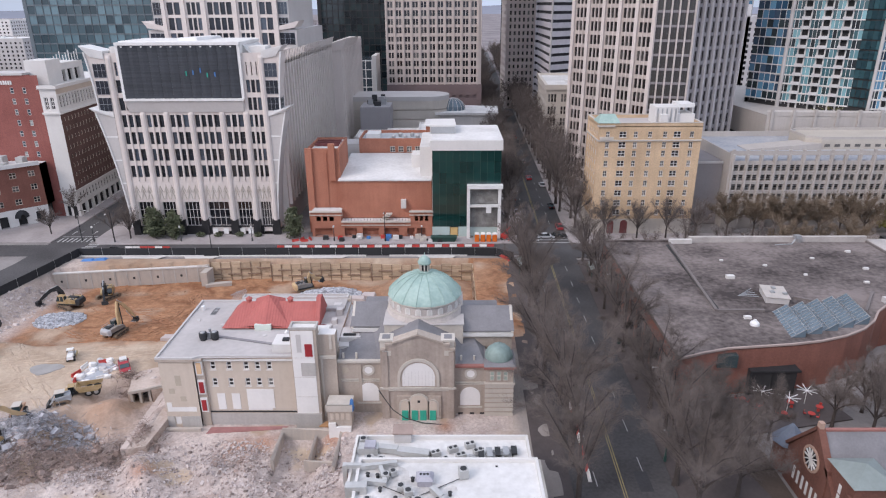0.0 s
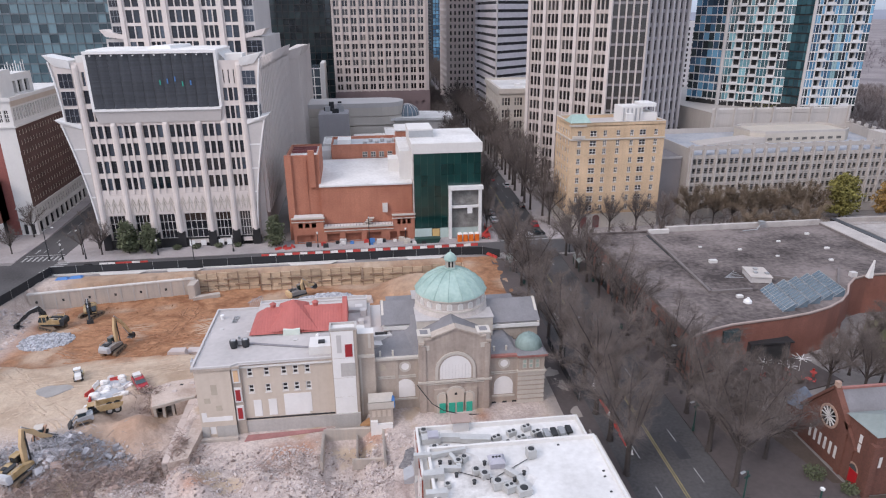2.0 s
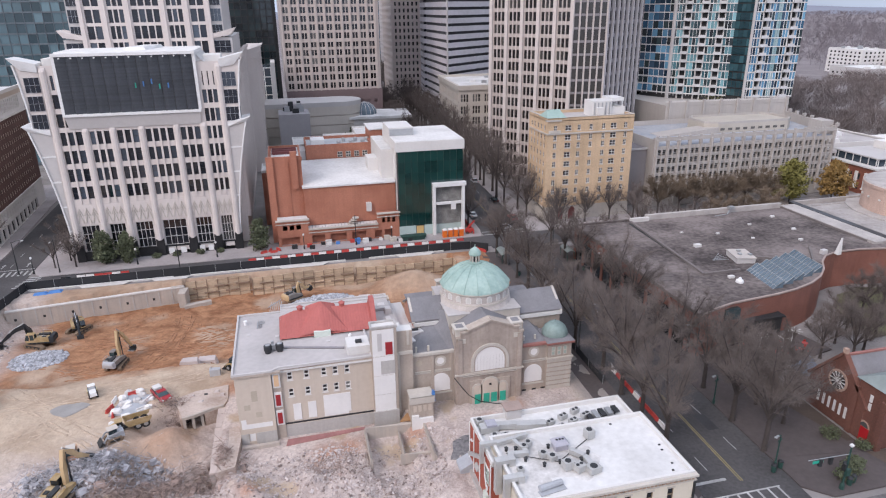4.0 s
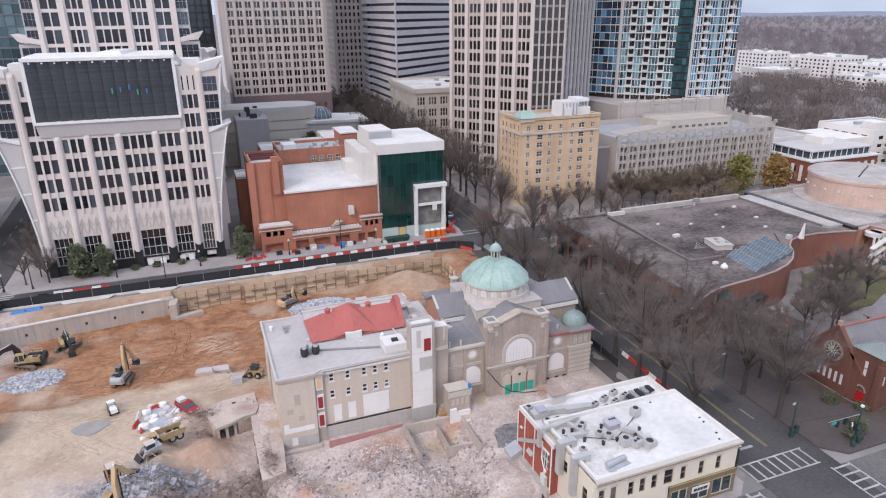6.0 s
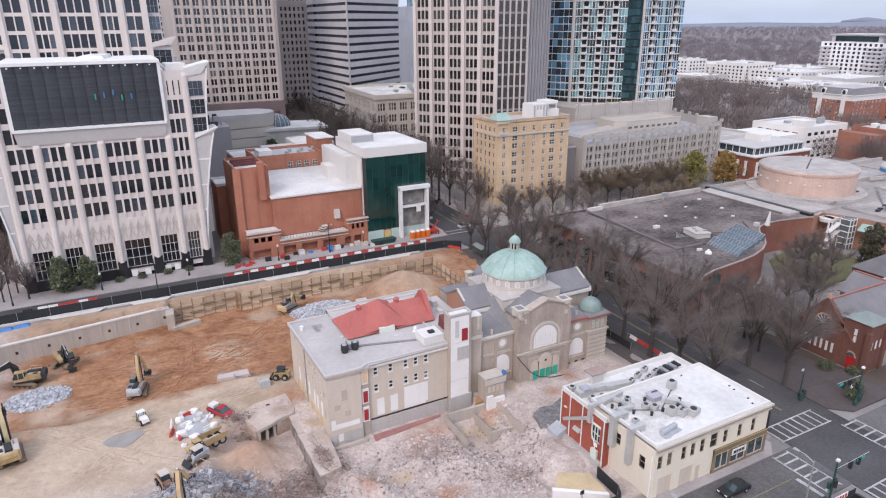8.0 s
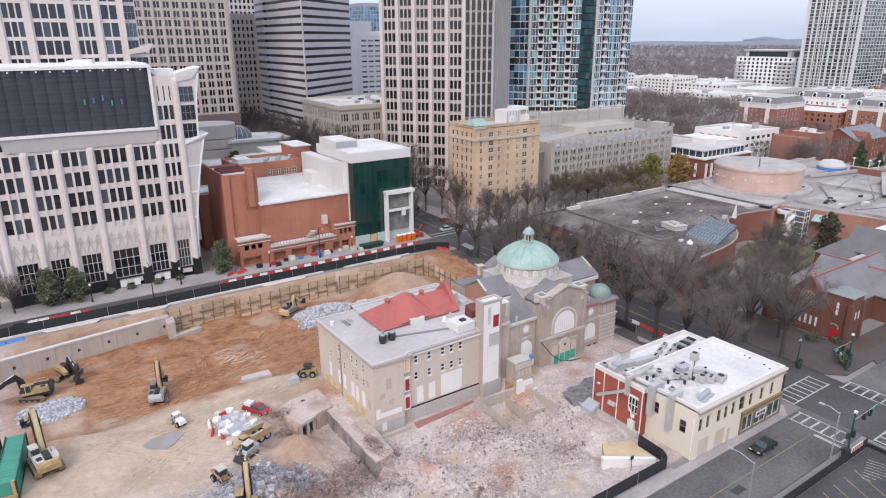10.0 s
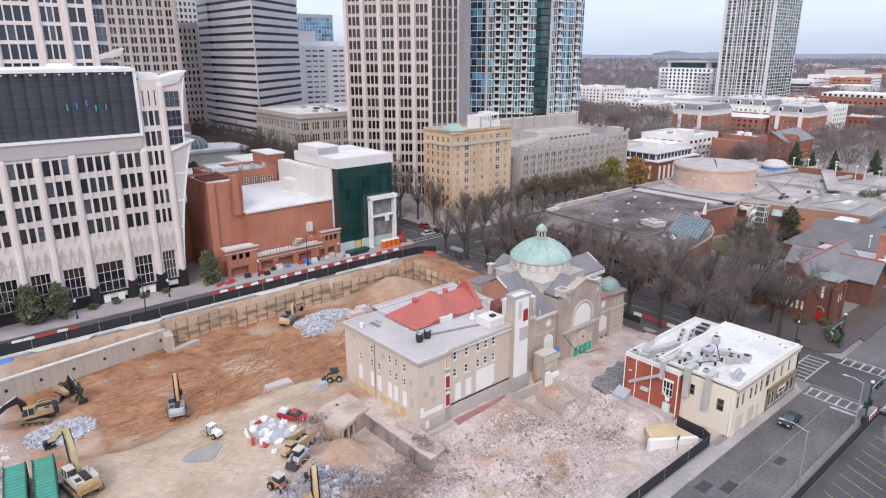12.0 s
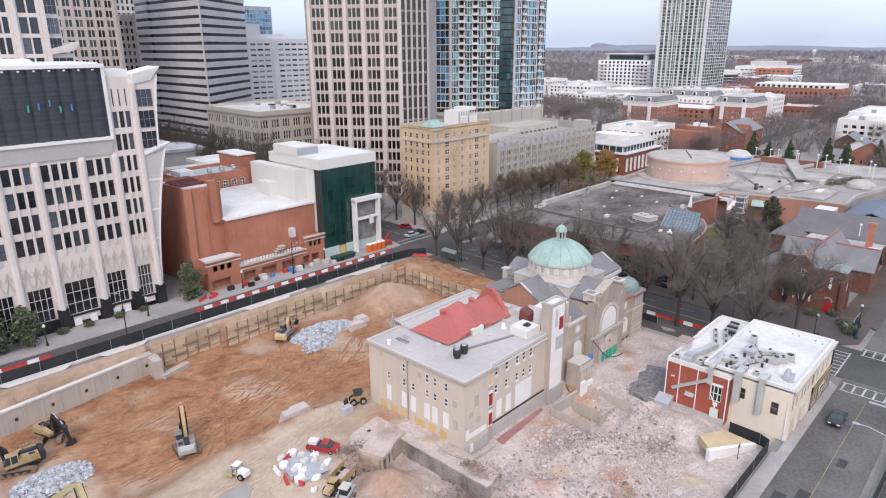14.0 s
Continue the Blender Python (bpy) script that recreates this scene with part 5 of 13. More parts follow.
# ---- the domed church and its hall ----
def church_hall():
    """Flat-roofed tan hall left standing on the site, with its red roof and lift tower."""
    b = thing("church_hall", "tan stucco hall with boarded openings and a grey flat roof", "building")
    xw, xm, xe, yf, yb = -43.0, -36.3, -22.4, 84.3, 104.4
    zb, zt = -2.6, 9.7
    # west wall
    ys = [100.0, 96.6, 94.6, 91.7, 90.1, 87.9]
    us = [yb - y for y in ys]
    west = [(u - 0.38, u + 0.38, 7.0, 8.4) for u in (us[1], us[3], us[4], us[5])] + [(u - 0.38, u + 0.38, 4.6, 5.9) for u in us]
    panels = [(u - 0.6, u + 0.6, 1.0, 3.7) for u in us]
    ply = [(u - 0.75, u + 0.75, -1.6, 0.5) for u in (3.1, 5.6, 7.8, 13.6, 16.0)] + [(10.0, 12.2, -1.7, 0.4)]
    ww = Mesh()
    wall_face(ww, (xw, yb), (xw, yf), zb, zt, west + panels + ply, 0.22)
    part("west_wall", ww, [TAN_STUCCO], b)
    windows(b, (xw, yb), (xw, yf), west, 1, 2, 0.17, (WHITE_PAINT, GLASS), 0.1)
    for hs, mt, nm in ((panels, DIRTY_WHITE, "white_board"), (ply, PLYWOOD, "plywood_board")):
        for u0, u1, a, c in hs:
            part(nm, Mesh().box(xw + 0.08, xw + 0.16, yb - u1, yb - u0, a, c), mt, b)
    for y in (95.6,):
        part("drain_pipe", Mesh().tube((xw - 0.12, y, -1), (xw - 0.12, y, 9.4), 0.09), METAL, b)
    # scars of lost windows
    for y, z, h in ((101.5, 8.0, 0.7), (93.2, 7.3, 0.9), (86.2, 5.2, 1.0), (86.0, 1.6, 1.6)):
        part("patched_opening", Mesh().box(xw - 0.03, xw, y - 0.4, y + 0.4, z, z + h), STUCCO_PATCH, b)
    # front of the west bay
    fw = Mesh()
    wall_face(fw, (xw, yf), (-37.7, yf), zb, zt, [(1.2, 2.1, -2.0, -0.6)], 0.2)
    part("bay_wall", fw, [TAN_STUCCO], b)
    part("white_board", Mesh().box(-41.8, -40.9, yf + 0.1, yf + 0.18, -2.0, -0.6), DIRTY_WHITE, b)
    part("paint_patch", Mesh().box(xw + 0.25, -38.2, yf - 0.04, yf, 0.35, 1.15).box(xw + 0.25, xw + 1.0, yf - 0.045, yf, 1.15, 2.0), DIRTY_WHITE, b)
    for x, z, h in ((-40.4, 5.0, 1.8), (-41.6, 3.6, 0.9), (-40.0, 2.2, 0.9)):
        part("patched_opening", Mesh().box(x - 0.45, x + 0.45, yf - 0.03, yf, z, z + h), STUCCO_PATCH, b)
    # recess where a wing was cut off
    for xa, xb_ in ((xw, xw + 1.1), (xw + 2.2, -37.7)):
        part("plinth", Mesh().box(xa, xb_, yf - 0.07, yf - 0.004, zb, -0.55), CONCRETE, b)
    part("cut_wall", Mesh().box(-37.7, xm, yf + 0.35, yf + 1.2, zb, zt), TAN_STONE, b)
    for z, mt, nm in ((7.0, PLYWOOD_PALE, "plywood_board"), (3.6, RED_DOOR, "red_door"), (0.4, RED_DOOR, "red_door")):
        part("door_surround", Mesh().box(-37.55, -36.45, yf + 0.2, yf + 0.36, z - 0.3, z + 2.3), DIRTY_WHITE, b)
        part(nm, Mesh().box(-37.35, -36.65, yf + 0.1, yf + 0.22, z, z + 1.9), mt, b)
    # long front
    y2 = yf + 0.7
    cols = [-35.0, -32.5, -29.9, -28.15, -26.35]
    wins = [(x - 0.42 - xm, x + 0.42 - xm, z, z + 1.4) for z in (7.45, 4.55) for x in cols]
    lf = Mesh()
    wall_face(lf, (xm, y2), (xe, y2), -0.2, zt, wins, 0.2)
    lf.box(xm, xe, y2 - 0.16, y2 + 0.2, zb, -0.2)
    part("front_wall", lf, [TAN_STUCCO], b)
    part("plinth", Mesh().box(xm, xe, y2 - 0.22, y2 - 0.16, zb, -0.35), CONCRETE, b)
    windows(b, (xm, y2), (xe, y2), wins, 1, 2, 0.17, (WHITE_PAINT, GLASS), 0.1)
    for u0, u1, z, _ in wins:
        part("window_sill", Mesh().box(xm + u0 - 0.08, xm + u1 + 0.08, y2 - 0.1, y2, z - 0.14, z), WHITE_PAINT, b)
    for x0, x1, z0, z1 in ((-34.95, -33.75, 0.3, 3.2), (-32.7, -31.45, 0.35, 3.2), (-30.3, -26.1, 0.5, 3.95), (-30.3, -26.5, 0.15, 0.5), (-23.9, -22.9, -1.6, 0.0)):
        part("white_board", Mesh().box(x0, x1, y2 - 0.07, y2, z0, z1), DIRTY_WHITE, b)
    part("dark_band", Mesh().box(xm, xe, y2 - 0.19, y2 - 0.01, -0.2, 0.0), DARK_VOID, b)
    part("eave_cornice", Mesh().box(xm - 0.2, xe, y2 - 0.35, y2, 9.1, 9.4), WHITE_PAINT, b)
    part("fascia", Mesh().box(xw - 0.3, -37.5, yf - 0.3, yf, 9.35, 9.745).box(xw - 0.3, xw, yf, yb + 0.3, 9.35, 9.745).box(xm - 0.3, xe, y2 - 0.3, y2, 9.4, 9.745).box(-37.5, xm, yf - 0.3, yf + 0.4, 9.4, 9.745), TAN_STONE, b)
    part("rear_wall", Mesh().box(xw + 0.02, xe, yb - 0.3, yb - 0.005, zb, zt - 0.02).box(-36, -16.5, yb, 106.0, zb, 10.2), TAN_STUCCO, b)
    part("flat_roof", Mesh().prism([(xw + 0.02, yf + 0.02), (xe, yf + 0.42), (xe, yb), (xw + 0.02, yb)], 9.705, 9.75), GREY_ROOF, b, "grey membrane flat roof")
    part("rear_roof", Mesh().box(-36, -17.0, 100.5, 106.0, 9.75, 10.25), GREY_ROOF, b)
    part("roof_edge", parapet(Mesh(), [(xw - 0.3, yf - 0.3), (-37.5, yf - 0.3), (xm - 0.2, y2 - 0.3), (xe, y2 - 0.3), (xe, yb + 0.2), (xw - 0.3, yb + 0.2)], 9.75, 10.05, 0.3), PALE_GREY, b)
    part("roof_edge", parapet(Mesh(), [(-36, 104.6), (-16.9, 104.6), (-16.9, 106.2), (-36, 106.2)], 10.2, 10.5, 0.25), PALE_GREY, b)
    # red hipped roof with a middle gablet
    x0, x1, y0, y1, zr, ze = -36.2, -20.4, 93.6, 102.2, 12.9, 10.0
    red = Mesh()
    ym = (y0 + y1) / 2
    red.face([(x0, y0, ze), (x1, y0, ze), (x1 - 0.2, ym, zr), (x0 + 2.6, ym, zr)])
    red.face([(x1, y1, ze), (x0, y1, ze), (x0 + 2.6, ym, zr), (x1 - 0.2, ym, zr)])
    red.face([(x0, y1, ze), (x0, y0, ze), (x0 + 2.6, ym, zr)])
    red.face([(x1, y0, ze), (x1, y1, ze), (x1 - 0.2, ym, zr)])
    part("red_roof", red, RED_SEAM, b, "faded red metal hipped roof")
    g = Mesh()
    gx = -29.2
    g.face([(gx - 4.2, y0 + 0.2, ze + 0.1), (gx, y0 - 0.1, ze + 0.7), (gx, ym, 14.1)])
    g.face([(gx, y0 - 0.1, ze + 0.7), (gx + 4.2, y0 + 0.2, ze + 0.1), (gx, ym, 14.1)])
    g.face([(gx + 4.2, y0 + 0.2, ze + 0.1), (gx + 2.4, ym + 1.5, 12.8), (gx, ym, 14.1)])
    g.face([(gx - 2.4, ym + 1.5, 12.8), (gx - 4.2, y0 + 0.2, ze + 0.1), (gx, ym, 14.1)])
    part("red_gablet", g, RED_SEAM, b)
    part("gablet_wall", Mesh().box(-30.7, -28.0, y0 - 0.25, y0 + 0.3, 9.75, 10.75), PALE_MINT, b)
    part("red_end_gable", Mesh().rings([[(-21.0, y0 + 0.2, 9.8), (-20.2, y0 + 0.2, 9.8), (-20.2, y1, 9.8), (-21.0, y1, 9.8)], [(-21.0, ym - 0.6, 13.9), (-20.2, ym - 0.6, 13.9), (-20.2, ym + 0.6, 13.9), (-21.0, ym + 0.6, 13.9)]]), RED_SEAM, b)
    for x, y in ((-32.6, ym + 0.2), (-25.6, ym + 0.2)):
        part("ridge_vent", Mesh().lathe(x, y, [(0.45, 12.6), (0.5, 13.3), (0.6, 13.35), (0.1, 13.7)], 10), RED_SEAM, b)
    # things on the flat roof
    for x, y in ((-38.0, 90.2), (-36.2, 90.4)):
        fan = part("roof_fan", Mesh().lathe(x, y, [(0.5, 9.75), (0.55, 10.1), (0.62, 10.2), (0.62, 11.0), (0.5, 11.1)], 14), DARK_METAL, b)
        part("fan_grille", Mesh().lathe(x, y, [(0.4, 11.1), (0.35, 11.16)], 12), METAL, fan)
    part("fan_duct", Mesh().box(-37.6, -36.6, 90.6, 91.1, 9.9, 10.7).tube((-37.3, 91.4, 9.75), (-37.3, 91.4, 11.1), 0.22, 0.22, 8), METAL, b)
    part("roof_plank", Mesh().beam((-36.0, 91.2, 9.85), (-26.3, 88.6, 9.85), 0.5, 0.12), DARK_GREY_MAT, b)
    part("roof_vent", Mesh().lathe(-25.0, 91.6, [(0.55, 9.75), (0.35, 10.1), (0.35, 10.4), (0.1, 10.7)], 10), WHITE_METAL, b)
    part("roof_vent", Mesh().lathe(-41.8, 101.0, [(0.3, 9.75), (0.34, 10.5), (0.1, 10.6)], 10), WHITE_METAL, b)
    for x, y in ((-41.2, 97.0), (-36.6, 95.4), (-28.6, 91.6), (-30, 104.0)):
        part("roof_drain", Mesh().box(x - 0.3, x + 0.3, y - 0.3, y + 0.3, 9.75, 9.85), PALE_GREY, b)
    for k in range(3):
        part("roof_ladder", Mesh().box(-39.9 + k * 0.3, -39.8 + k * 0.3, 99.0, 101.6, 9.8, 9.95).box(-39.4, -38.6, 99.5 + k * 0.5, 99.6 + k * 0.5, 10.3, 10.4), METAL, b)
    fire = Mesh()
    for k in range(6):
        fire.beam((-37.8 + k * 0.35, 104.6, 10.1), (-37.4 + k * 0.35, 106.4, 11.0), 0.08, 0.08)
    fire.beam((-38, 104.6, 10.9), (-35.8, 106.5, 11.3), 0.1, 0.1)
    part("fire_escape", fire, METAL, b, kind="stuff")
    part("roof_box", Mesh().box(-26.0, -22.5, 86.2, 89.6, 9.7, 11.0).box(-26.0, -22.5, 86.2, 89.6, 11.0, 11.1), WHITE_PAINT, b)
    part("box_skylight", Mesh().box(-24.6, -23.6, 87.2, 88.0, 11.1, 11.4), DARK_METAL, b)
    # link to the church, with its small roof boxes
    part("link_wall", Mesh().box(xe + 0.02, -16.4, 88.45, 104.4, zb, 9.55), TAN_STUCCO, b)
    part("link_roof", Mesh().box(xe + 0.02, -16.4, 88.45, 104.4, 9.55, 9.7), GREY_ROOF, b)
    for x, y, w_b, h_b in ((-18.6, 93.4, 1.2, 0.9), (-18.0, 96.2, 0.9, 0.7), (-17.6, 99.4, 1.0, 1.1), (-18.4, 102.2, 1.3, 0.6)):
        part("link_box", Mesh().box(x - w_b / 2, x + w_b / 2, y - 0.6, y + 0.6, 9.7, 9.7 + h_b), PALE_GREY, b)
    # lift tower
    tx0, tx1, tx2, ty = -22.5, -18.6, -16.0, 84.0
    part("tower_wall", Mesh().box(tx0, tx1, ty, 86.0, zb, 14.8).box(tx1, tx2, ty + 1.0, 87.0, zb, 13.4).box(tx0, tx2, 86.0, 88.4, zb, 9.7), TAN_STONE, b)
    for z0, z1, s in ((10.2, 14.5, 0), (6.8, 9.9, 0), (3.4, 6.5, 0), (0.4, 3.1, 0)):
        part("white_panel", Mesh().box(tx0 + 0.12, tx1 - 0.45, ty - 0.06, ty, z0 - 0.12, z1 + 0.12), DIRTY_WHITE, b)
    part("stucco_panel", Mesh().box(-21.2, -19.0, ty - 0.1, ty - 0.05, 6.9, 9.2), CONCRETE, b)
    part("stucco_panel", Mesh().box(-21.6, -20.9, ty - 0.1, ty - 0.05, 11.0, 14.0), PALE_GREY, b)
    part("red_door", Mesh().box(-20.4, -19.3, ty - 0.14, ty - 0.05, 10.3, 12.4), RED_DOOR, b)
    part("tower_cap", parapet(Mesh(), [(tx0 - 0.1, ty - 0.12), (tx1 + 0.1, ty - 0.12), (tx1 + 0.1, 86.1), (tx0 - 0.1, 86.1)], 14.8, 15.15, 0.3), CONCRETE, b)
    part("tower_roof", Mesh().box(tx0 + 0.2, tx1 - 0.2, ty + 0.2, 85.8, 14.8, 14.86).box(tx1 + 0.1, tx2, ty + 1.1, 86.9, 13.4, 13.46), WHITE_PAINT, b)
    part("stair_hood", Mesh().rings([[(-20.6, 89.8, 9.75), (-18.4, 89.8, 9.75), (-18.4, 91.8, 9.75), (-20.6, 91.8, 9.75)], [(-20.5, 89.9, 11.0), (-18.5, 89.9, 11.0), (-18.5, 91.7, 11.7), (-20.5, 91.7, 11.7)]]), MAROON, b, "maroon sloping stair hood")
    part("base_rubble_wall", Mesh().box(tx0 - 0.2, tx1, ty - 0.3, ty, zb, 0.3), CONCRETE, b)
    part("tower_strip", Mesh().box(tx1 + 0.2, tx1 + 0.5, ty + 0.9, ty + 1.0, -1, 9.6).box(tx2 - 0.9, tx2 - 0.5, ty + 0.9, ty + 1.0, 11, 13.4).box(tx1, tx2, ty + 0.75, ty + 1, 9.4, 9.9), STONE_TRIM, b)
    part("boiler_house", Mesh().box(-20.2, -17.4, 87.1, 89.1, 9.7, 12.9).box(-17.4, -16.4, 87.6, 89.6, 9.7, 11.6), WHITE_PAINT, b)
    # low porch in front of the link
    part("porch_wall", Mesh().box(-17.2, -13.6, 81.4, 84.0, zb, 3.3), TAN_STONE, b)
    part("porch_band", Mesh().box(-17.4, -13.4, 81.2, 81.4, 2.4, 3.5).box(-17.3, -13.5, 81.25, 84.0, 3.3, 3.5), STONE_TRIM, b)
    part("white_hoarding", Mesh().box(-17.1, -13.7, 80.9, 81.35, -2.2, -0.2).box(-17.1, -16.0, 80.9, 81.35, -0.2, 0.4), DIRTY_WHITE, b)
    for k in range(4):
        part("porch_niche", Mesh().box(-16.8 + k * 0.8, -16.3 + k * 0.8, 81.33, 81.41, 0.9, 2.0), TAN_STUCCO, b)
    part("blue_tarp", Mesh().rings([[(-13.9, 81.3, 2.6), (-13.3, 81.2, 2.4), (-13.2, 82.2, 2.4), (-13.8, 82.4, 2.7)], [(-13.7, 81.5, 4.3), (-13.3, 81.5, 4.1), (-13.3, 82.0, 4.0), (-13.6, 82.1, 4.2)]]), BLUE_TARP, b)


STUCCO_PATCH = material("pale_stucco_patch", (0.44, 0.38, 0.31), 0.9, 0.1, 0.3, 3, 0.1)
PLYWOOD_PALE = material("pale_plywood", (0.66, 0.44, 0.27), 0.8, 0.1, 0.4, 3, 0.05)
PALE_MINT = material("pale_mint_board", (0.56, 0.62, 0.56), 0.7, 0.08, 0.5, 3, 0.05)
DARK_GREY_MAT = material("dark_walk_mat", (0.22, 0.21, 0.22), 0.9, 0.2, 0.5, 3, 0.1)


def seam_material():
    """Red sheet metal with standing seams down the slope."""
    m = material("red_seamed_roof", (0.40, 0.11, 0.095), 0.7, 0.16, 0.35, 2.5, 0.05, streak=0.3)
    n, l = m.node_tree.nodes, m.node_tree.links
    geo, wave, bp = n.new("ShaderNodeNewGeometry"), n.new("ShaderNodeTexWave"), n.new("ShaderNodeBump")
    wave.bands_direction = "X"
    wave.inputs["Scale"].default_value = 0.7
    l.new(geo.outputs["Position"], wave.inputs["Vector"])
    l.new(wave.outputs["Fac"], bp.inputs["Height"])
    bp.inputs["Strength"].default_value, bp.inputs["Distance"].default_value = 0.5, 0.06
    l.new(bp.outputs["Normal"], n["Principled BSDF"].inputs["Normal"])
    return m


RED_SEAM = seam_material()
church_hall()


def gable_roof(mesh, x0, x1, y0, y1, ze, zr, along="x", over=0.3, t=0.25, s=0):
    """Two slopes with thickness; ridge along x or y."""
    x0, x1, y0, y1 = x0 - over, x1 + over, y0 - over, y1 + over
    if along == "x":
        ym = (y0 + y1) / 2
        a, b, c = [(x0, y0), (x0, ym), (x0, y1)], [(x1, y0), (x1, ym), (x1, y1)], (ze, zr, ze)
    else:
        xm = (x0 + x1) / 2
        a, b, c = [(x1, y0), (xm, y0), (x0, y0)], [(x1, y1), (xm, y1), (x0, y1)], (ze, zr, ze)
    for i in range(2):
        lo = [(*a[i], c[i]), (*b[i], c[i]), (*b[i + 1], c[i + 1]), (*a[i + 1], c[i + 1])]
        hi = [(x, y, z + t) for x, y, z in lo]
        mesh.rings([lo, hi], s)
    return mesh


def domed_church():
    b = thing("domed_church", "brown stone church with a verdigris copper dome and boarded arches", "church")
    yf = 84.2
    z0 = -1.4
    cx = -3.5
    # walls of the lower ranges
    part("range_wall", Mesh().box(-16.2, -9.0, 85.9, 96, z0, 8.4), TAN_STONE, b)
    part("range_wall", Mesh().box(2.0, 6.8, 85.3, 96, z0, 7.9), TAN_STONE, b)
    part("range_wall", Mesh().box(6.8, 11.0, 84.8, 89.6, z0, 7.9), TAN_STONE, b)
    part("range_cornice", Mesh().box(-16.3, -9.0, 85.5, 86.1, 8.2, 8.6), STONE_TRIM, b)
    part("range_cornice", Mesh().box(2.0, 6.8, 84.9, 85.5, 7.7, 8.1), RED_EDGE, b)
    for z in (5.1, 4.8):
        part("string_course", Mesh().box(-16.2, -9.0, 85.75, 85.92, z, z + 0.16), STONE_TRIM, b)
        part("string_course", Mesh().box(2.0, 6.8, 85.15, 85.32, z - 0.2, z - 0.04), STONE_TRIM, b)
    for xa in (-16.1, -12.9, -9.6):
        part("pilaster", Mesh().box(xa, xa + 0.5, 85.72, 85.95, z0, 8.2), TAN_STONE, b)
    for x, y, z in ((-11.3, 85.9, 6.8), (4.5, 85.3, 6.5)):
        ring = Mesh()
        for r0, r1, dy in ((0.95, 0.62, 0.12),):
            n = 24
            o = [(x + r0 * math.cos(2 * math.pi * i / n), y - dy, z + r0 * math.sin(2 * math.pi * i / n)) for i in range(n)]
            i_ = [(x + r1 * math.cos(2 * math.pi * i / n), y - dy, z + r1 * math.sin(2 * math.pi * i / n)) for i in range(n)]
            ob = [(p[0], y, p[2]) for p in o]
            ib = [(p[0], y, p[2]) for p in i_]
            for k in range(n):
                j = (k + 1) % n
                ring.face([o[k], o[j], i_[j], i_[k]]).face([o[j], o[k], ob[k], ob[j]]).face([i_[k], i_[j], ib[j], ib[k]])
        part("round_surround", ring, STONE_TRIM, b)
        part("round_board", slab_of(Mesh(), [(x + 0.64 * math.cos(2 * math.pi * i / 20), y - 0.05, z + 0.64 * math.sin(2 * math.pi * i / 20)) for i in range(20)], 0.05), DIRTY_WHITE, b)
    part("ghost_window", slab_of(Mesh(), [(-14.9 + 0.55 * math.cos(2 * math.pi * i / 20), 85.84, 6.8 + 0.55 * math.sin(2 * math.pi * i / 20)) for i in range(20)], 0.05), STUCCO_PATCH, b)
    for x, y, za, zs in ((-11.35, 85.9, 1.3, 3.0), (4.45, 85.3, 0.9, 2.6)):
        part("arch_surround", slab_of(Mesh(), arch_shape(x, 1.85, za - 0.2, zs, y - 0.1), 0.1), TAN_STONE, b)
        part("arch_board", slab_of(Mesh(), arch_shape(x, 1.55, za, zs, y - 0.16), 0.06), DIRTY_WHITE, b)
        part("arch_sill", Mesh().box(x - 1.9, x + 1.9, y - 0.25, y, za - 0.5, za - 0.2), STONE_TRIM, b)
    for x in (2.6, 4.4, 6.0):
        part("cellar_window", Mesh().box(x, x + 0.7, 85.22, 85.3, z0 + 0.35, z0 + 0.85), DARK_VOID, b)
    # projecting middle with a stepped gable
    prof = [(-9.2, z0), (2.1, z0), (2.1, 11.3), (1.3, 11.3), (1.3, 12.2), (0.3, 12.2), (0.3, 12.45), (cx, 13.85), (-7.3, 12.45), (-7.3, 12.2), (-8.4, 12.2), (-8.4, 11.3), (-9.2, 11.3)]
    mid = Mesh()
    front, back = [(x, yf, z) for x, z in prof], [(x, yf + 1.2, z) for x, z in prof]
    mid.face(front)
    mid.face(back[::-1])
    for i in range(len(prof)):
        j = (i + 1) % len(prof)
        mid.face([front[j], front[i], back[i], back[j]])
    mid.box(-9.0, 1.9, yf + 1.2, 91, z0, 10.6)
    part("gable_wall", mid, STONE_BROWN, b)
    for (xa, za), (xb, zb) in zip(prof[2:], prof[3:]):
        part("coping_stone", Mesh().beam((xa, yf + 0.5, za + 0.12), (xb, yf + 0.5, zb + 0.12), 1.7, 0.26), TAN_STONE, b)
    for x in (-8.3, 1.0):
        part("turret", Mesh().box(x - 0.9, x + 0.9, yf + 0.2, yf + 2.2, 11.3, 12.6).box(x - 1.05, x + 1.05, yf + 0.05, yf + 2.35, 12.6, 12.85), STONE_TRIM, b)
        part("turret_cap", Mesh().box(x - 0.6, x + 0.6, yf + 0.6, yf + 1.9, 12.85, 12.9), SLATE, b)
        part("stone_patch", Mesh().box(x - 0.55, x + 0.75, yf - 0.06, yf, 10.3, 11.1), STONE_TRIM, b)
    for x in (-8.9, 1.1):
        part("pilaster", Mesh().box(x, x + 0.8, yf - 0.18, yf, z0, 11.0), STONE_BROWN, b)
    n = 20
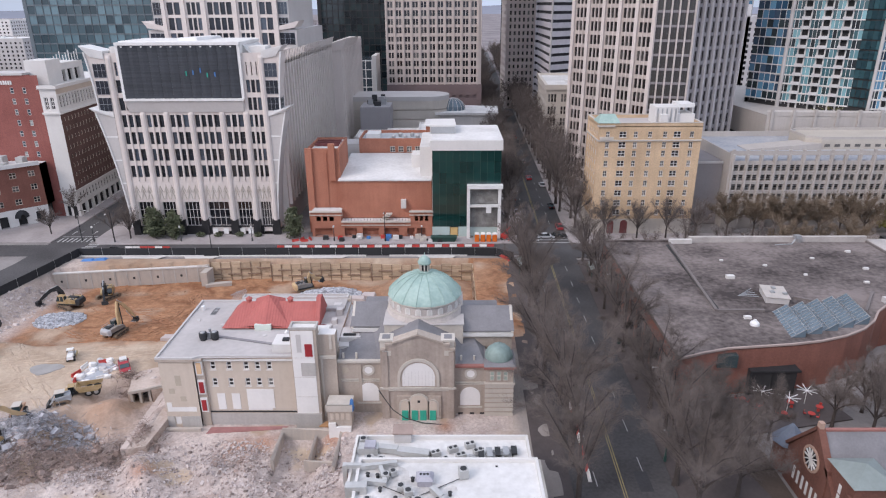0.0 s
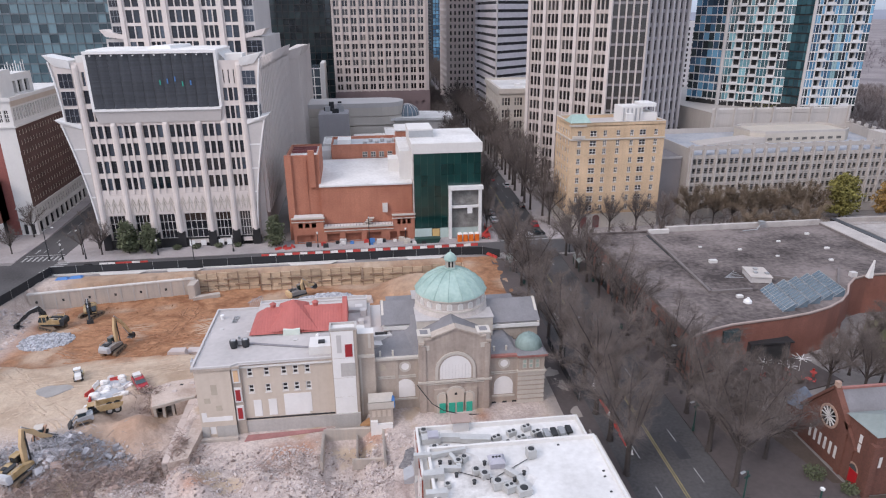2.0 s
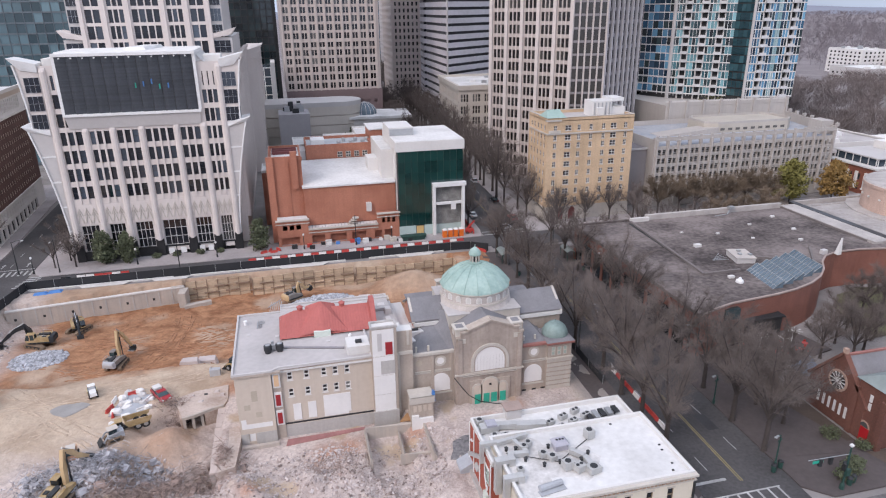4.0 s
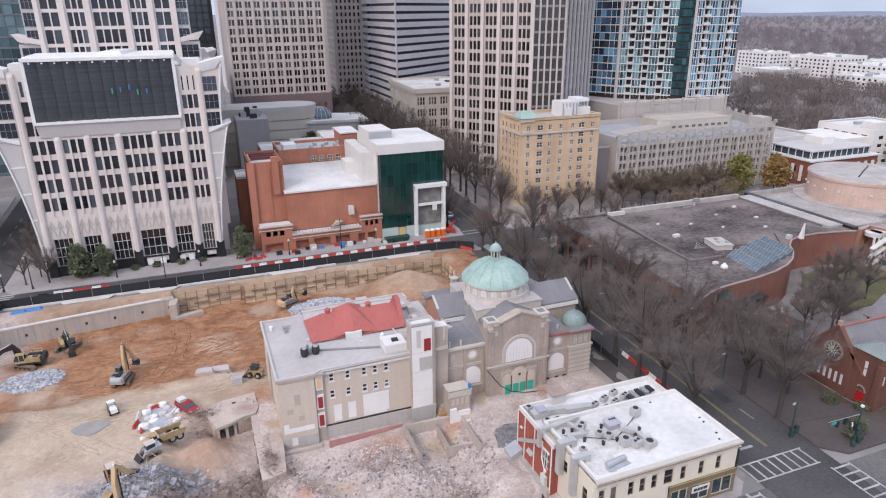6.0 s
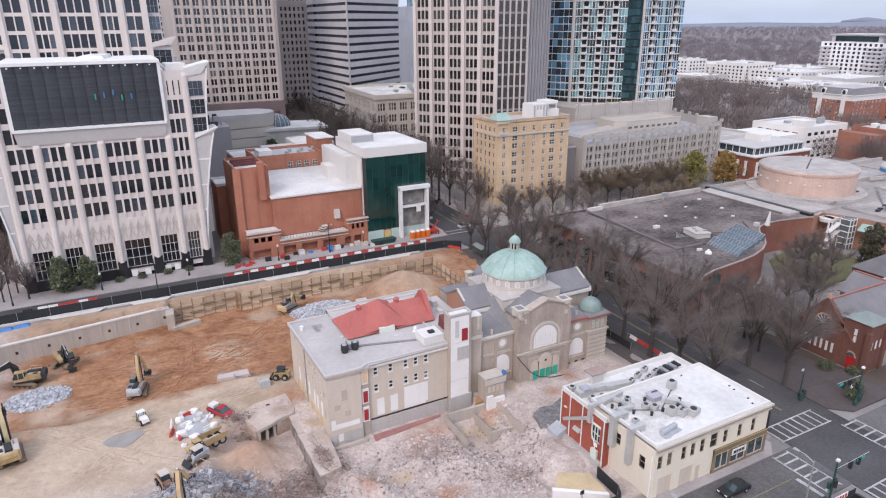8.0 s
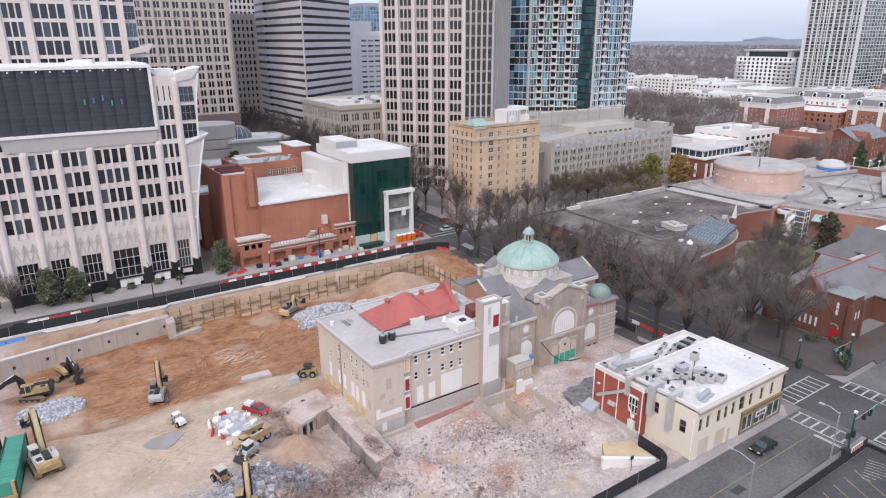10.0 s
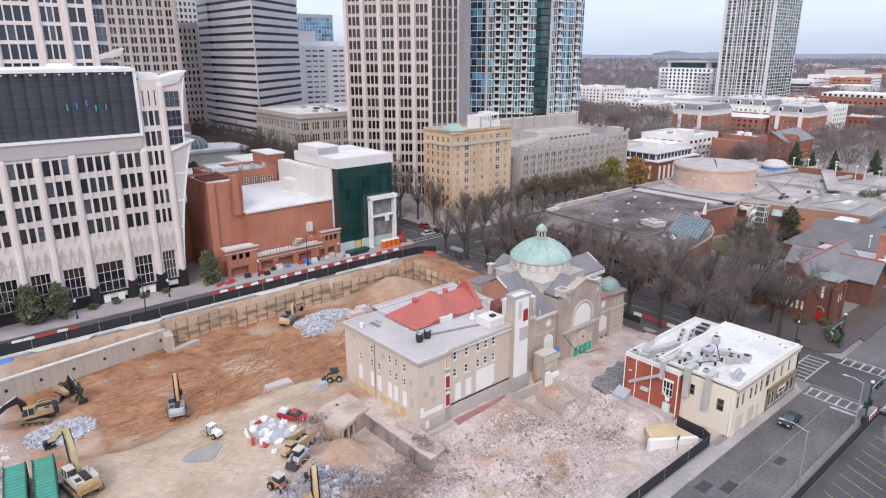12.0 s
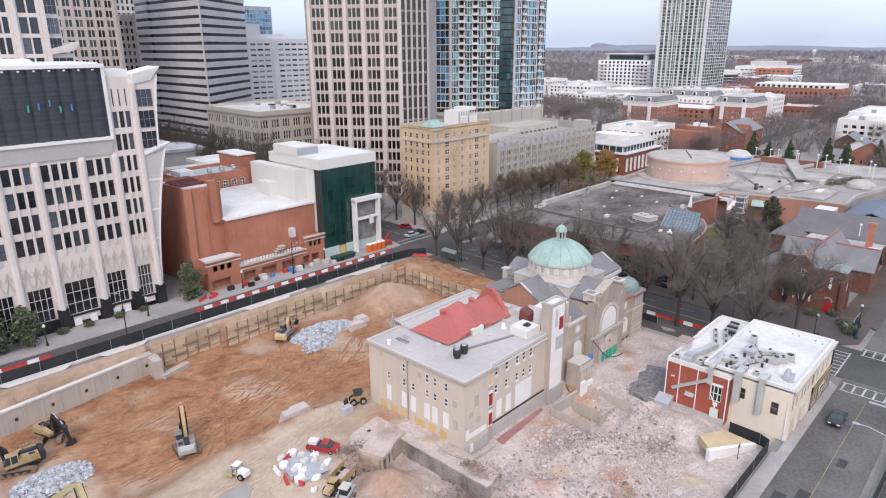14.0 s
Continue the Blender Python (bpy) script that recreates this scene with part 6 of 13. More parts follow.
    for r0, r1, dy, mt in ((3.2, 2.75, 0.22, STONE_TRIM), (2.72, 2.5, 0.1, TAN_STONE)):
        arch = Mesh()
        pts = lambda r, y: [(cx - r, y, 5.0)] + [(cx - r * math.cos(math.pi * i / n), y, 6.6 + r * math.sin(math.pi * i / n)) for i in range(n + 1)] + [(cx + r, y, 5.0)]
        o, i_, ob, ib = pts(r0, yf - dy), pts(r1, yf - dy), pts(r0, yf), pts(r1, yf)
        for k in range(len(o) - 1):
            arch.face([o[k], o[k + 1], i_[k + 1], i_[k]][::-1]).face([o[k + 1], o[k], ob[k], ob[k + 1]][::-1]).face([i_[k], i_[k + 1], ib[k + 1], ib[k]][::-1])
        part("arch_moulding", arch, mt, b)
    part("great_arch_board", slab_of(Mesh(), arch_shape(cx, 2.6, 5.0, 6.6, yf - 0.06, 20), 0.06), DIRTY_WHITE, b, "white boarded great arch window")
    for k in range(9):
        part("board_joint", Mesh().box(cx - 2.1 + k * 0.525, cx - 2.07 + k * 0.525, yf - 0.075, yf - 0.06, 5.1, 7.6), PALE_GREY, b)
    part("string_course", Mesh().box(-9.4, 2.3, yf - 0.3, yf, 4.5, 4.8).box(-8.1, 1.1, yf - 0.24, yf, 4.2, 4.35), STONE_TRIM, b)
    # triple doorway
    part("porch_screen", Mesh().box(-6.9, -0.1, yf - 0.3, yf, z0, 3.3), TAN_STONE, b)
    for x, hw, zs in ((-6.0 + 0.35, 0.62, 1.9), (cx, 1.35, 2.2), (-1.35, 0.62, 1.9)):
        part("door_arch", slab_of(Mesh(), arch_shape(x, hw + 0.28, z0, zs, yf - 0.42), 0.14), STONE_TRIM, b)
        part("door_tympanum", slab_of(Mesh(), arch_shape(x, hw, z0, zs, yf - 0.48), 0.08), TAN_STUCCO, b)
    for x in (-5.65, -4.15, -2.85, -1.35):
        part("green_board", Mesh().box(x - 0.5, x + 0.5, yf - 0.6, yf - 0.5, z0 + 0.3, z0 + 2.3), GREEN_BOARD, b)
    part("small_opening", Mesh().box(cx - 0.2, cx + 0.2, yf - 0.52, yf - 0.47, 2.3, 2.7), DARK_VOID, b)
    part("door_step", Mesh().box(-7.2, 0.2, yf - 1.6, yf - 0.2, z0 - 0.2, z0 + 0.25), CONCRETE, b)
    # hanging cable
    cable = Mesh()
    pts = [(-9.6, yf - 0.5, 4.6), (-8.6, yf - 1.0, 3.2), (-7.4, yf - 1.4, 1.6), (-5.6, yf - 1.6, 0.3), (-3, yf - 1.7, -0.5), (0, yf - 1.6, -0.9), (4, yf - 1.4, -1.1), (8.5, yf - 1.2, -0.9)]
    for a, c in zip(pts, pts[1:]):
        cable.tube(a, c, 0.08, 0.08, 5)
    part("hanging_cable", cable, DARK_METAL, b)
    # roofs
    r = Mesh()
    gable_roof(r, -8.6, 1.5, yf + 1.2, 92, 10.9, 13.5, "y", 0.05)
    part("gable_roof", r, SLATE, b)
    for x0, x1, ze in ((-16.2, -9.0, 8.5), (2.0, 7.0, 8.0)):
        m = Mesh()
        hi = 12.6
        west = x0 < -9
        inner, outer = (x1, x0) if west else (x0, x1)
        edge = [(outer, 85.6 if west else 85.0, ze), (inner, 85.6 if west else 85.0, ze), (inner, 92.5, hi), (inner + (-2.2 if west else 2.0), 94.6, hi - 1.2), (outer, 94.6, ze + 0.6)]
        m.rings([[(x, y, z - 0.25) for x, y, z in edge], edge])
        part("aisle_roof", m, SLATE, b)
        for k in range(2):
            part("roof_post", Mesh().box(x0 + 0.9 + k * 2.0, x0 + 1.2 + k * 2.0, 86.3, 86.6, ze, ze + 1.0), STONE_TRIM, b)
    # gabled arms of the cross round the drum
    for x0, x1, yc, wall_m, nm in ((2.0, 11.2, 94.6, TAN_STONE, "east"), (-14.4, -8.0, 96.2, COURT_BRICK, "west")):
        ya, yb = yc - 4.0, yc + 4.0
        w = Mesh().box(x0, x1, ya, yb, z0, 10.9)
        xe, inward = (x1, -0.5) if nm == "east" else (x0, 0.5)
        tri = [(xe, ya, 10.9), (xe, yb, 10.9), (xe, yc, 13.3)]
        w.rings([tri, [(x + inward, y, z) for x, y, z in tri]])
        part("transept_wall", w, wall_m, b)
        part("transept_roof", gable_roof(Mesh(), x0, x1, ya, yb, 11.0, 13.4, "x", 0.3), SLATE, b)
        part("transept_eave", Mesh().box(x0, x1 + 0.2, ya - 0.5, ya - 0.01, 10.3, 10.9), WHITE_PAINT, b)
        for y_e in (ya - 0.4, yb + 0.4):
            part("raking_cornice", Mesh().beam((xe, y_e, 10.95), (xe, yc, 13.6), 0.4, 0.28), STONE_TRIM, b)
        for k in range(3):
            part("snow_guard", Mesh().box(x0 + 1.2 + k * 1.8, x0 + 1.4 + k * 1.8, ya + 0.4, ya + 0.6, 11.2, 11.6), METAL, b)
    north = Mesh().box(-6.6, 1.4, 99, 105.6, z0, 10.9)
    tri = [(1.4, 105.6, 10.9), (-6.6, 105.6, 10.9), (-2.6, 105.6, 13.3)]
    north.rings([tri, [(x, y - 0.5, z) for x, y, z in tri]])
    part("transept_wall", north, TAN_STONE, b)
    part("transept_roof", gable_roof(Mesh(), -6.6, 1.4, 99, 105.6, 11.0, 13.4, "y", 0.3), SLATE, b)
    part("corner_pier", Mesh().box(-7.4, -6.4, 104.6, 105.6, z0, 12.2).box(-7.6, -6.2, 104.4, 105.8, 12.2, 12.5), STONE_TRIM, b)
    for xa, xb, ya, yb, zt, mt in ((-13.4, -6.6, 100.2, 105.0, 10.2, SLATE), (1.4, 9.6, 98.6, 104.6, 9.6, SLATE), (-17.0, -14.45, 92.4, 104.6, 8.8, PALE_GREY)):
        part("range_wall", Mesh().box(xa, xb, ya, yb, z0, zt), TAN_STONE, b)
        part("range_roof", Mesh().box(xa - 0.15, xb + 0.15, ya - 0.15, yb + 0.15, zt, zt + 0.2), mt, b)
    # low flat roofs beside the hall
    part("valley_roof", Mesh().box(-16.6, -12.0, 89, 94.6, 7.8, 9.2).box(-16.2, -13.0, 90.5, 94.0, 9.2, 10.0), PALE_GREY, b)
    part("valley_hatch", Mesh().box(-15.8, -13.8, 91.0, 91.4, 9.9, 10.3), DARK_VOID, b)
    # square base, drum, dome, lantern
    dcx, dcy = -2.75, 95.6
    part("drum_base", Mesh().box(-9.0, 3.4, 89.5, 101.6, 8, 12.7), STONE_TRIM, b)
    part("drum_base_roof", Mesh().prism([(-9.15, 89.35), (3.55, 89.35), (3.55, 101.75), (-9.15, 101.75)], 12.7, 12.85), GREY_ROOF, b)
    part("drum_skirt", Mesh().lathe(dcx, dcy, [(6.3, 12.8), (6.0, 13.62)], 48), DRUM_STONE, b)
    part("drum_wall", Mesh().lathe(dcx, dcy, [(5.95, 13.6), (5.95, 13.9), (5.65, 14.0), (5.65, 15.25), (5.85, 15.4), (5.85, 15.65)], 48), DRUM_STONE, b)
    part("drum_ring", Mesh().lathe(dcx, dcy, [(6.05, 13.6), (6.05, 13.85)], 48), STONE_TRIM, b)
    part("drum_cornice", Mesh().lathe(dcx, dcy, [(5.8, 15.3), (5.98, 15.45), (5.98, 15.68)], 48), STONE_TRIM, b)
    for k in range(20):
        a = 2 * math.pi * (k + 0.5) / 20
        place = Matrix.Translation((dcx, dcy, 0)) @ Matrix.Rotation(a + math.pi / 2, 4, "Z")
        sur = slab_of(Mesh(), arch_shape(0, 0.45, 14.05, 14.75, -5.74, 8), 0.12)
        part("drum_window_surround", sur, WHITE_PAINT, b, m=place)
        part("drum_window", slab_of(Mesh(), arch_shape(0, 0.3, 14.15, 14.75, -5.78, 8), 0.05), DRUM_PANE, b, m=place)
    segs = 16
    prof = [(6.08, 15.68), (5.95, 15.95), (5.3, 16.75), (4.4, 17.6), (3.3, 18.35), (2.1, 18.9), (1.05, 19.2), (0.85, 19.25)]
    part("dome", Mesh().lathe(dcx, dcy, prof, segs, a0=math.pi / segs), COPPER, b, "ribbed verdigris copper dome")
    for k in range(segs):
        a = math.pi / segs + 2 * math.pi * k / segs
        rib = Mesh()
        pts = [(dcx + r * math.cos(a), dcy + r * math.sin(a), z + 0.03) for r, z in prof]
        for p, q in zip(pts, pts[1:]):
            rib.tube(p, q, 0.07, 0.07, 4)
        part("dome_rib", rib, COPPER, b)
    part("lantern_base", Mesh().lathe(dcx, dcy, [(1.1, 19.0), (1.1, 19.4), (0.85, 19.5)], 16), COPPER, b)
    for k in range(8):
        a = 2 * math.pi * k / 8
        part("lantern_post", Mesh().box(dcx + 0.75 * math.cos(a) - 0.1, dcx + 0.75 * math.cos(a) + 0.1, dcy + 0.75 * math.sin(a) - 0.1, dcy + 0.75 * math.sin(a) + 0.1, 19.4, 20.7), STONE_TRIM, b)
    part("lantern_core", Mesh().lathe(dcx, dcy, [(0.5, 19.4), (0.5, 20.7)], 12), DARK_VOID, b)
    part("lantern_cap", Mesh().lathe(dcx, dcy, [(1.05, 20.7), (1.1, 20.9), (0.95, 21.3), (0.65, 21.7), (0.25, 22.0), (0.08, 22.1), (0.06, 22.5)], 16), COPPER, b)
    # corner turret with its small dome
    tcx, tcy = 8.9, 87.2
    for k in range(7):
        part("stone_band", Mesh().box(6.7, 11.1, 84.68, 84.8, z0 + 0.6 + k * 0.85, z0 + 1.2 + k * 0.85), STONE_TRIM, b)
        part("stone_band", Mesh().box(11.0, 11.12, 84.7, 89.6, z0 + 0.6 + k * 0.85, z0 + 1.2 + k * 0.85), STONE_TRIM, b)
    part("turret_cornice", Mesh().box(6.5, 11.4, 84.4, 89.8, 7.7, 8.1), RED_EDGE, b)
    part("turret_cornice", Mesh().box(6.6, 11.3, 84.5, 89.7, 4.9, 5.2), STONE_TRIM, b)
    for k in range(3):
        place = Matrix.Translation((7.4 + k * 1.05, 84.74, 5.6))
        part("turret_window", pane_mesh(0.7, 1.6, 1, 2, 0.14, (STONE_TRIM, GLASS_MINT)), None, b, m=place)
        place = Matrix.Translation((11.08, 85.4 + k * 1.2, 5.6)) @ Matrix.Rotation(radians(90), 4, "Z")
        part("turret_window", pane_mesh(0.7, 1.6, 1, 2, 0.14, (STONE_TRIM, GLASS_MINT)), None, b, m=place)
    part("turret_roof", Mesh().rings([[(6.5, 84.4, 8.1), (11.4, 84.4, 8.1), (11.4, 89.8, 8.1), (6.5, 89.8, 8.1)], [(7, 84.9, 8.5), (10.9, 84.9, 8.5), (10.9, 89.3, 8.5), (7, 89.3, 8.5)]]), SLATE, b)
    part("turret_dome", Mesh().lathe(tcx, tcy, [(2.2, 8.4), (2.2, 8.6), (2.1, 9.1), (1.8, 9.7), (1.15, 10.3), (0.4, 10.6), (0.1, 10.65), (0.08, 11.0)], 24), COPPER_DULL, b, smooth=True)


RED_EDGE = material("red_tile_edge", (0.30, 0.13, 0.11), 0.8, 0.2, 0.5, 3, 0.1)
STONE_BROWN = material("brown_ashlar", (0.33, 0.272, 0.235), 0.9, 0.26, 0.25, 2.5, 0.3, streak=1.2, tint=(0.39, 0.33, 0.285))
DRUM_STONE = material("drum_stone", (0.46, 0.415, 0.385), 0.9, 0.25, 0.6, 5, 0.2)
DRUM_PANE = material("drum_pane", (0.55, 0.53, 0.50), 0.6, 0.1, 0.6, 5, 0.05)
GLASS_MINT = material("mint_pane", (0.33, 0.42, 0.37), 0.4, 0.1, 0.6, 5, 0.0)
domed_church()


# ---- white corner building ----
def condenser(parent, x, y, z, w=1.1, d=1.1, h=0.9, fans=1, turn=0.0, name="air_conditioner"):
    place = pose(x, y, z, 0, 0, turn)
    ac = part(name, Mesh().box(-w / 2, w / 2, -d / 2, d / 2, 0.12, h).box(-w / 2 + 0.1, w / 2 - 0.1, -d / 2 + 0.1, d / 2 - 0.1, 0, 0.12), AC_GREY, parent, m=place)
    for k in range(fans):
        fx = (k - (fans - 1) / 2) * w / fans
        part("fan", Mesh().lathe(fx, 0, [(0.36 * min(d, w / fans), h), (0.36 * min(d, w / fans), h + 0.06), (0.08, h + 0.08)], 14), DARK_METAL, ac)
    return ac


AC_GREY = material("air_conditioner_grey", (0.40, 0.40, 0.39), 0.6, 0.14, 0.8, 4, 0.05)
CREAM_STUCCO = material("cream_stucco", (0.67, 0.605, 0.50), 0.85, 0.08, 0.2, 3, 0.1, streak=0.5)
SHOP_WOOD = material("brown_shopfront", (0.20, 0.15, 0.10), 0.6, 0.2, 0.5, 3, 0.05)
ALU_DUCT = material("galvanised_duct", (0.50, 0.50, 0.49), 0.5, 0.12, 0.6, 4, 0.05, metal=0.4)


def corner_building():
    b = thing("corner_building", "two-storey cream corner shop building with a white roof", "building")
    x0, x1, ys, ym, yn = -10.0, 12.0, 51.5, 64.3, 69.6
    zt = 7.5
    wins = [(u - 0.42, u + 0.42, 3.5, 5.6) for u in (1.0, 2.7, 5.3, 7.0, 8.8, 13.3, 16.2, 19.0)] + [(10.3, 11.7, 3.5, 5.8)]
    doors = [(1.0, 3.6, G, 2.0), (5.0, 7.4, G, 2.0), (8.0, 8.9, G, 1.4)]
    s = Mesh()
    wall_face(s, (x0, ys), (x1, ys), G, 7.0, wins + doors, 0.22)
    wall_face(s, (x1, ys), (x1, ym), G, 7.0, [(u - 0.45, u + 0.45, 3.5, 5.6) for u in (2, 4.6, 7.2, 10)], 0.22)
    wall_face(s, (x1, ym), (x0, ym), 6.2, 7.0, [], 0.2)
    west = [(4.6 - 1.0, 4.6, 3.0, 4.9), (1.3, 2.3, 2.6, 4.6)]
    wall_face(s, (x0, ym), (x0, 59.8), 6.2, 7.0, [], 0.2)
    wall_face(s, (x0, 59.8), (x0, ys), G, 7.0, [(1.0, 2.0, 3.4, 5.2), (5.6, 6.7, 2.6, 4.6)], 0.22)
    part("cream_wall", s, [CREAM_STUCCO], b)
    windows(b, (x0, ys), (x1, ys), wins, 1, 2, 0.12, (SHOP_WOOD, GLASS), 0.14)
    windows(b, (x0, 59.8), (x0, ys), [(1.0, 2.0, 3.4, 5.2), (5.6, 6.7, 2.6, 4.6)], 1, 2, 0.12, (SHOP_WOOD, GLASS), 0.14)
    windows(b, (x1, ys), (x1, ym), [(u - 0.45, u + 0.45, 3.5, 5.6) for u in (2, 4.6, 7.2, 10)], 1, 2, 0.12, (SHOP_WOOD, GLASS), 0.14)
    for u0, u1, a, c in doors:
        part("shutter", Mesh().box(x0 + u0, x0 + u1, ys + 0.14, ys + 0.2, a, c), TAN_STUCCO, b)
    for u0, u1, a, c in wins:
        part("window_head", Mesh().box(x0 + u0 - 0.12, x0 + u1 + 0.12, ys - 0.07, ys, c, c + 0.22), STONE_TRIM, b)
    # cornice with dentils
    part("cornice", Mesh().box(x0 - 0.1, x1 + 0.35, ys - 0.45, ys, 6.9, 7.2).box(x0 - 0.1, x1 + 0.25, ys - 0.3, ys, 6.3, 6.45).box(x1, x1 + 0.35, ys, ym, 6.9, 7.2), STONE_TRIM, b)
    for k in range(44):
        part("dentil", Mesh().box(x0 + 0.1 + k * 0.5, x0 + 0.38 + k * 0.5, ys - 0.28, ys, 6.5, 6.85), DENTIL, b)
    # dark shopfront with three bays
    part("shopfront", Mesh().box(1.2, 12.1, ys - 0.2, ys - 0.02, 2.1, 3.0).box(1.2, 12.1, ys - 0.2, ys - 0.02, G, -0.5), SHOP_WOOD, b, "dark brown panelled shopfront")
    for x in (1.2, 4.3, 7.9, 11.7):
        part("shop_pillar", Mesh().box(x, x + 0.4, ys - 0.25, ys - 0.02, G, 3.0), SHOP_WOOD, b)
    for x, w, mt in ((1.65, 2.6, DARK_VOID), (4.75, 3.1, DARK_VOID), (8.35, 3.3, SHOP_WOOD)):
        part("shop_window", pane_mesh(w, 2.5, 2, 1, 0.14, (STONE_TRIM, DARK_GLASS)), None, b, m=Matrix.Translation((x, ys - 0.12, -0.45)))
    sign = part("sign_board", Mesh().box(4.9, 7.8, ys - 0.32, ys - 0.25, 0.9, 1.9), WHITE_PAINT, b, "white sign board with dark bars")
    for k, (u, w) in enumerate(((5.2, 0.5), (5.8, 0.35), (6.25, 0.45), (6.8, 0.6))):
        part("sign_bar", Mesh().box(u, u + w, ys - 0.34, ys - 0.32, 1.15, 1.6), DARK_METAL, sign)
    part("trim_line", Mesh().box(1.2, 12.1, ys - 0.27, ys - 0.2, 2.95, 3.05).box(1.2, 12.1, ys - 0.27, ys - 0.2, 2.1, 2.18), YELLOW_TRIM, b)
    part("corner_banner", Mesh().box(12.05, 12.25, ys - 0.2, ys + 0.5, 2.6, 5.8), DARK_METAL, b)
    # brick rear with white downpipes
    r = Mesh()
    xb = -11.0
    wall_face(r, (xb, yn), (xb, 59.8), G - 0.4, 6.2, [(7.0, 8.8, 2.0, 4.6), (7.6, 8.8, G + 0.4, 0.9)], 0.25)
    wall_face(r, (11.4, yn), (xb, yn), G - 0.4, 6.2, [], 0.2)
    wall_face(r, (xb, 59.8), (x0, 59.8), G - 0.4, 6.2, [], 0.2)
    wall_face(r, (11.4, ym), (11.4, yn), G, 6.2, [], 0.2)
    part("brick_wall", r, [BROWN_BRICK_L], b, "red brick rear wall with white downpipes")
    windows(b, (xb, yn), (xb, 59.8), [(7.0, 8.8, 2.0, 4.6)], 3, 2, 0.14, (PALE_MINT, GLASS), 0.12)
    part("window_arch", Mesh().box(xb - 0.06, xb + 0.1, 60.7, 62.9, 4.6, 5.0), DIRTY_WHITE, b)
    part("electric_box", Mesh().box(xb - 0.4, xb, 60.9, 62.1, G + 0.2, 0.9), PALE_MINT, b)
    part("sign_plate", Mesh().box(xb - 0.06, xb, 61.2, 61.9, 1.3, 1.9), WHITE_METAL, b)
    for y in (69.5, 67.4, 64.6, 60.0):
        part("downpipe", Mesh().tube((xb - 0.1, y, G), (xb - 0.1, y, 6.4), 0.09, 0.09, 6), WHITE_METAL, b)
    part("downpipe", Mesh().tube((xb - 0.1, 62.4, 3.0), (xb - 0.12, 62.4, 5.8), 0.09).tube((xb - 0.1, 62.4, 3.0), (xb - 0.1, 61.6, 1.6), 0.09).tube((xb - 0.1, 61.6, 1.6), (xb - 0.1, 61.6, G), 0.09), WHITE_METAL, b)
    part("downpipe", Mesh().tube((x0 - 0.1, 51.9, G), (x0 - 0.1, 51.9, 5.6), 0.09), WHITE_METAL, b)
    part("downpipe", Mesh().tube((x0 - 0.1, 56.4, 1.5), (x0 - 0.1, 56.4, 6.6), 0.08), WHITE_METAL, b)
    for y in (68.5, 68.2):
        part("wall_lamp", Mesh().box(xb - 0.25, xb, y, y + 0.18, 3.9, 4.1), WHITE_METAL, b)
    part("brick_ledge", Mesh().box(xb - 0.5, xb, 60, yn, G - 0.4, G + 0.5), CONCRETE, b)
    part("vent_hood", Mesh().rings([[(xb - 0.5, 64.8, 1.6), (xb, 64.8, 1.6), (xb, 66.2, 1.6), (xb - 0.5, 66.2, 1.6)], [(xb - 0.15, 64.8, 2.1), (xb, 64.8, 2.1), (xb, 66.2, 2.1), (xb - 0.15, 66.2, 2.1)]]), AC_GREY, b)
    # roofs and parapets
    part("roof", Mesh().prism([(x0, ys), (x1, ys), (x1, ym), (x0, ym)], 6.8, 7.0), WHITE_ROOF, b, "white membrane roof, grubby round the plant")
    part("roof", Mesh().prism([(xb, ym - 4.5), (x0, ym - 4.5), (x0, ym), (11.38, ym), (11.38, yn - 0.02), (xb + 0.02, yn - 0.02)], 6.0, 6.25), WHITE_ROOF, b)
    part("parapet", parapet(Mesh(), [(x0, ys), (x1, ys), (x1, ym), (x0, ym)], 7.0, zt, 0.35), WHITE_PAINT, b)
    part("parapet", Mesh().box(xb, 11.4, yn - 0.3, yn, 6.2, 6.9).box(xb, xb + 0.3, 59.8, yn - 0.3, 6.2, 6.9).box(11.1, 11.4, ym, yn - 0.3, 6.2, 6.9), WHITE_PAINT, b)
    part("roof_step", Mesh().box(2.0, 11.4, yn, yn + 0.5, 5.8, 6.5), WHITE_PAINT, b)
    for cx, cy, rx, ry, k in ((-6.2, 59.4, 3.5, 4.2, 0), (-1.6, 57.4, 4.2, 3.2, 1), (-7.4, 54.6, 2.2, 2.2, 2)):
        rim = [(cx + rx * (1 + 0.3 * bumpy(2 * math.cos(a), 2 * math.sin(a), 0.9, k)) * math.cos(a), cy + ry * (1 + 0.3 * bumpy(2 * math.sin(a), 2 * math.cos(a), 0.9, k + 5)) * math.sin(a)) for a in np.linspace(0, 2 * math.pi, 36, endpoint=False)]
        rim = [(max(x0 + 0.4, px), min(ym - 0.4, max(ys + 0.4, py))) for px, py in rim]
        part("roof_stain", Mesh().prism(rim, 7.0, 7.006 + 0.004 * k), GRUBBY, b)
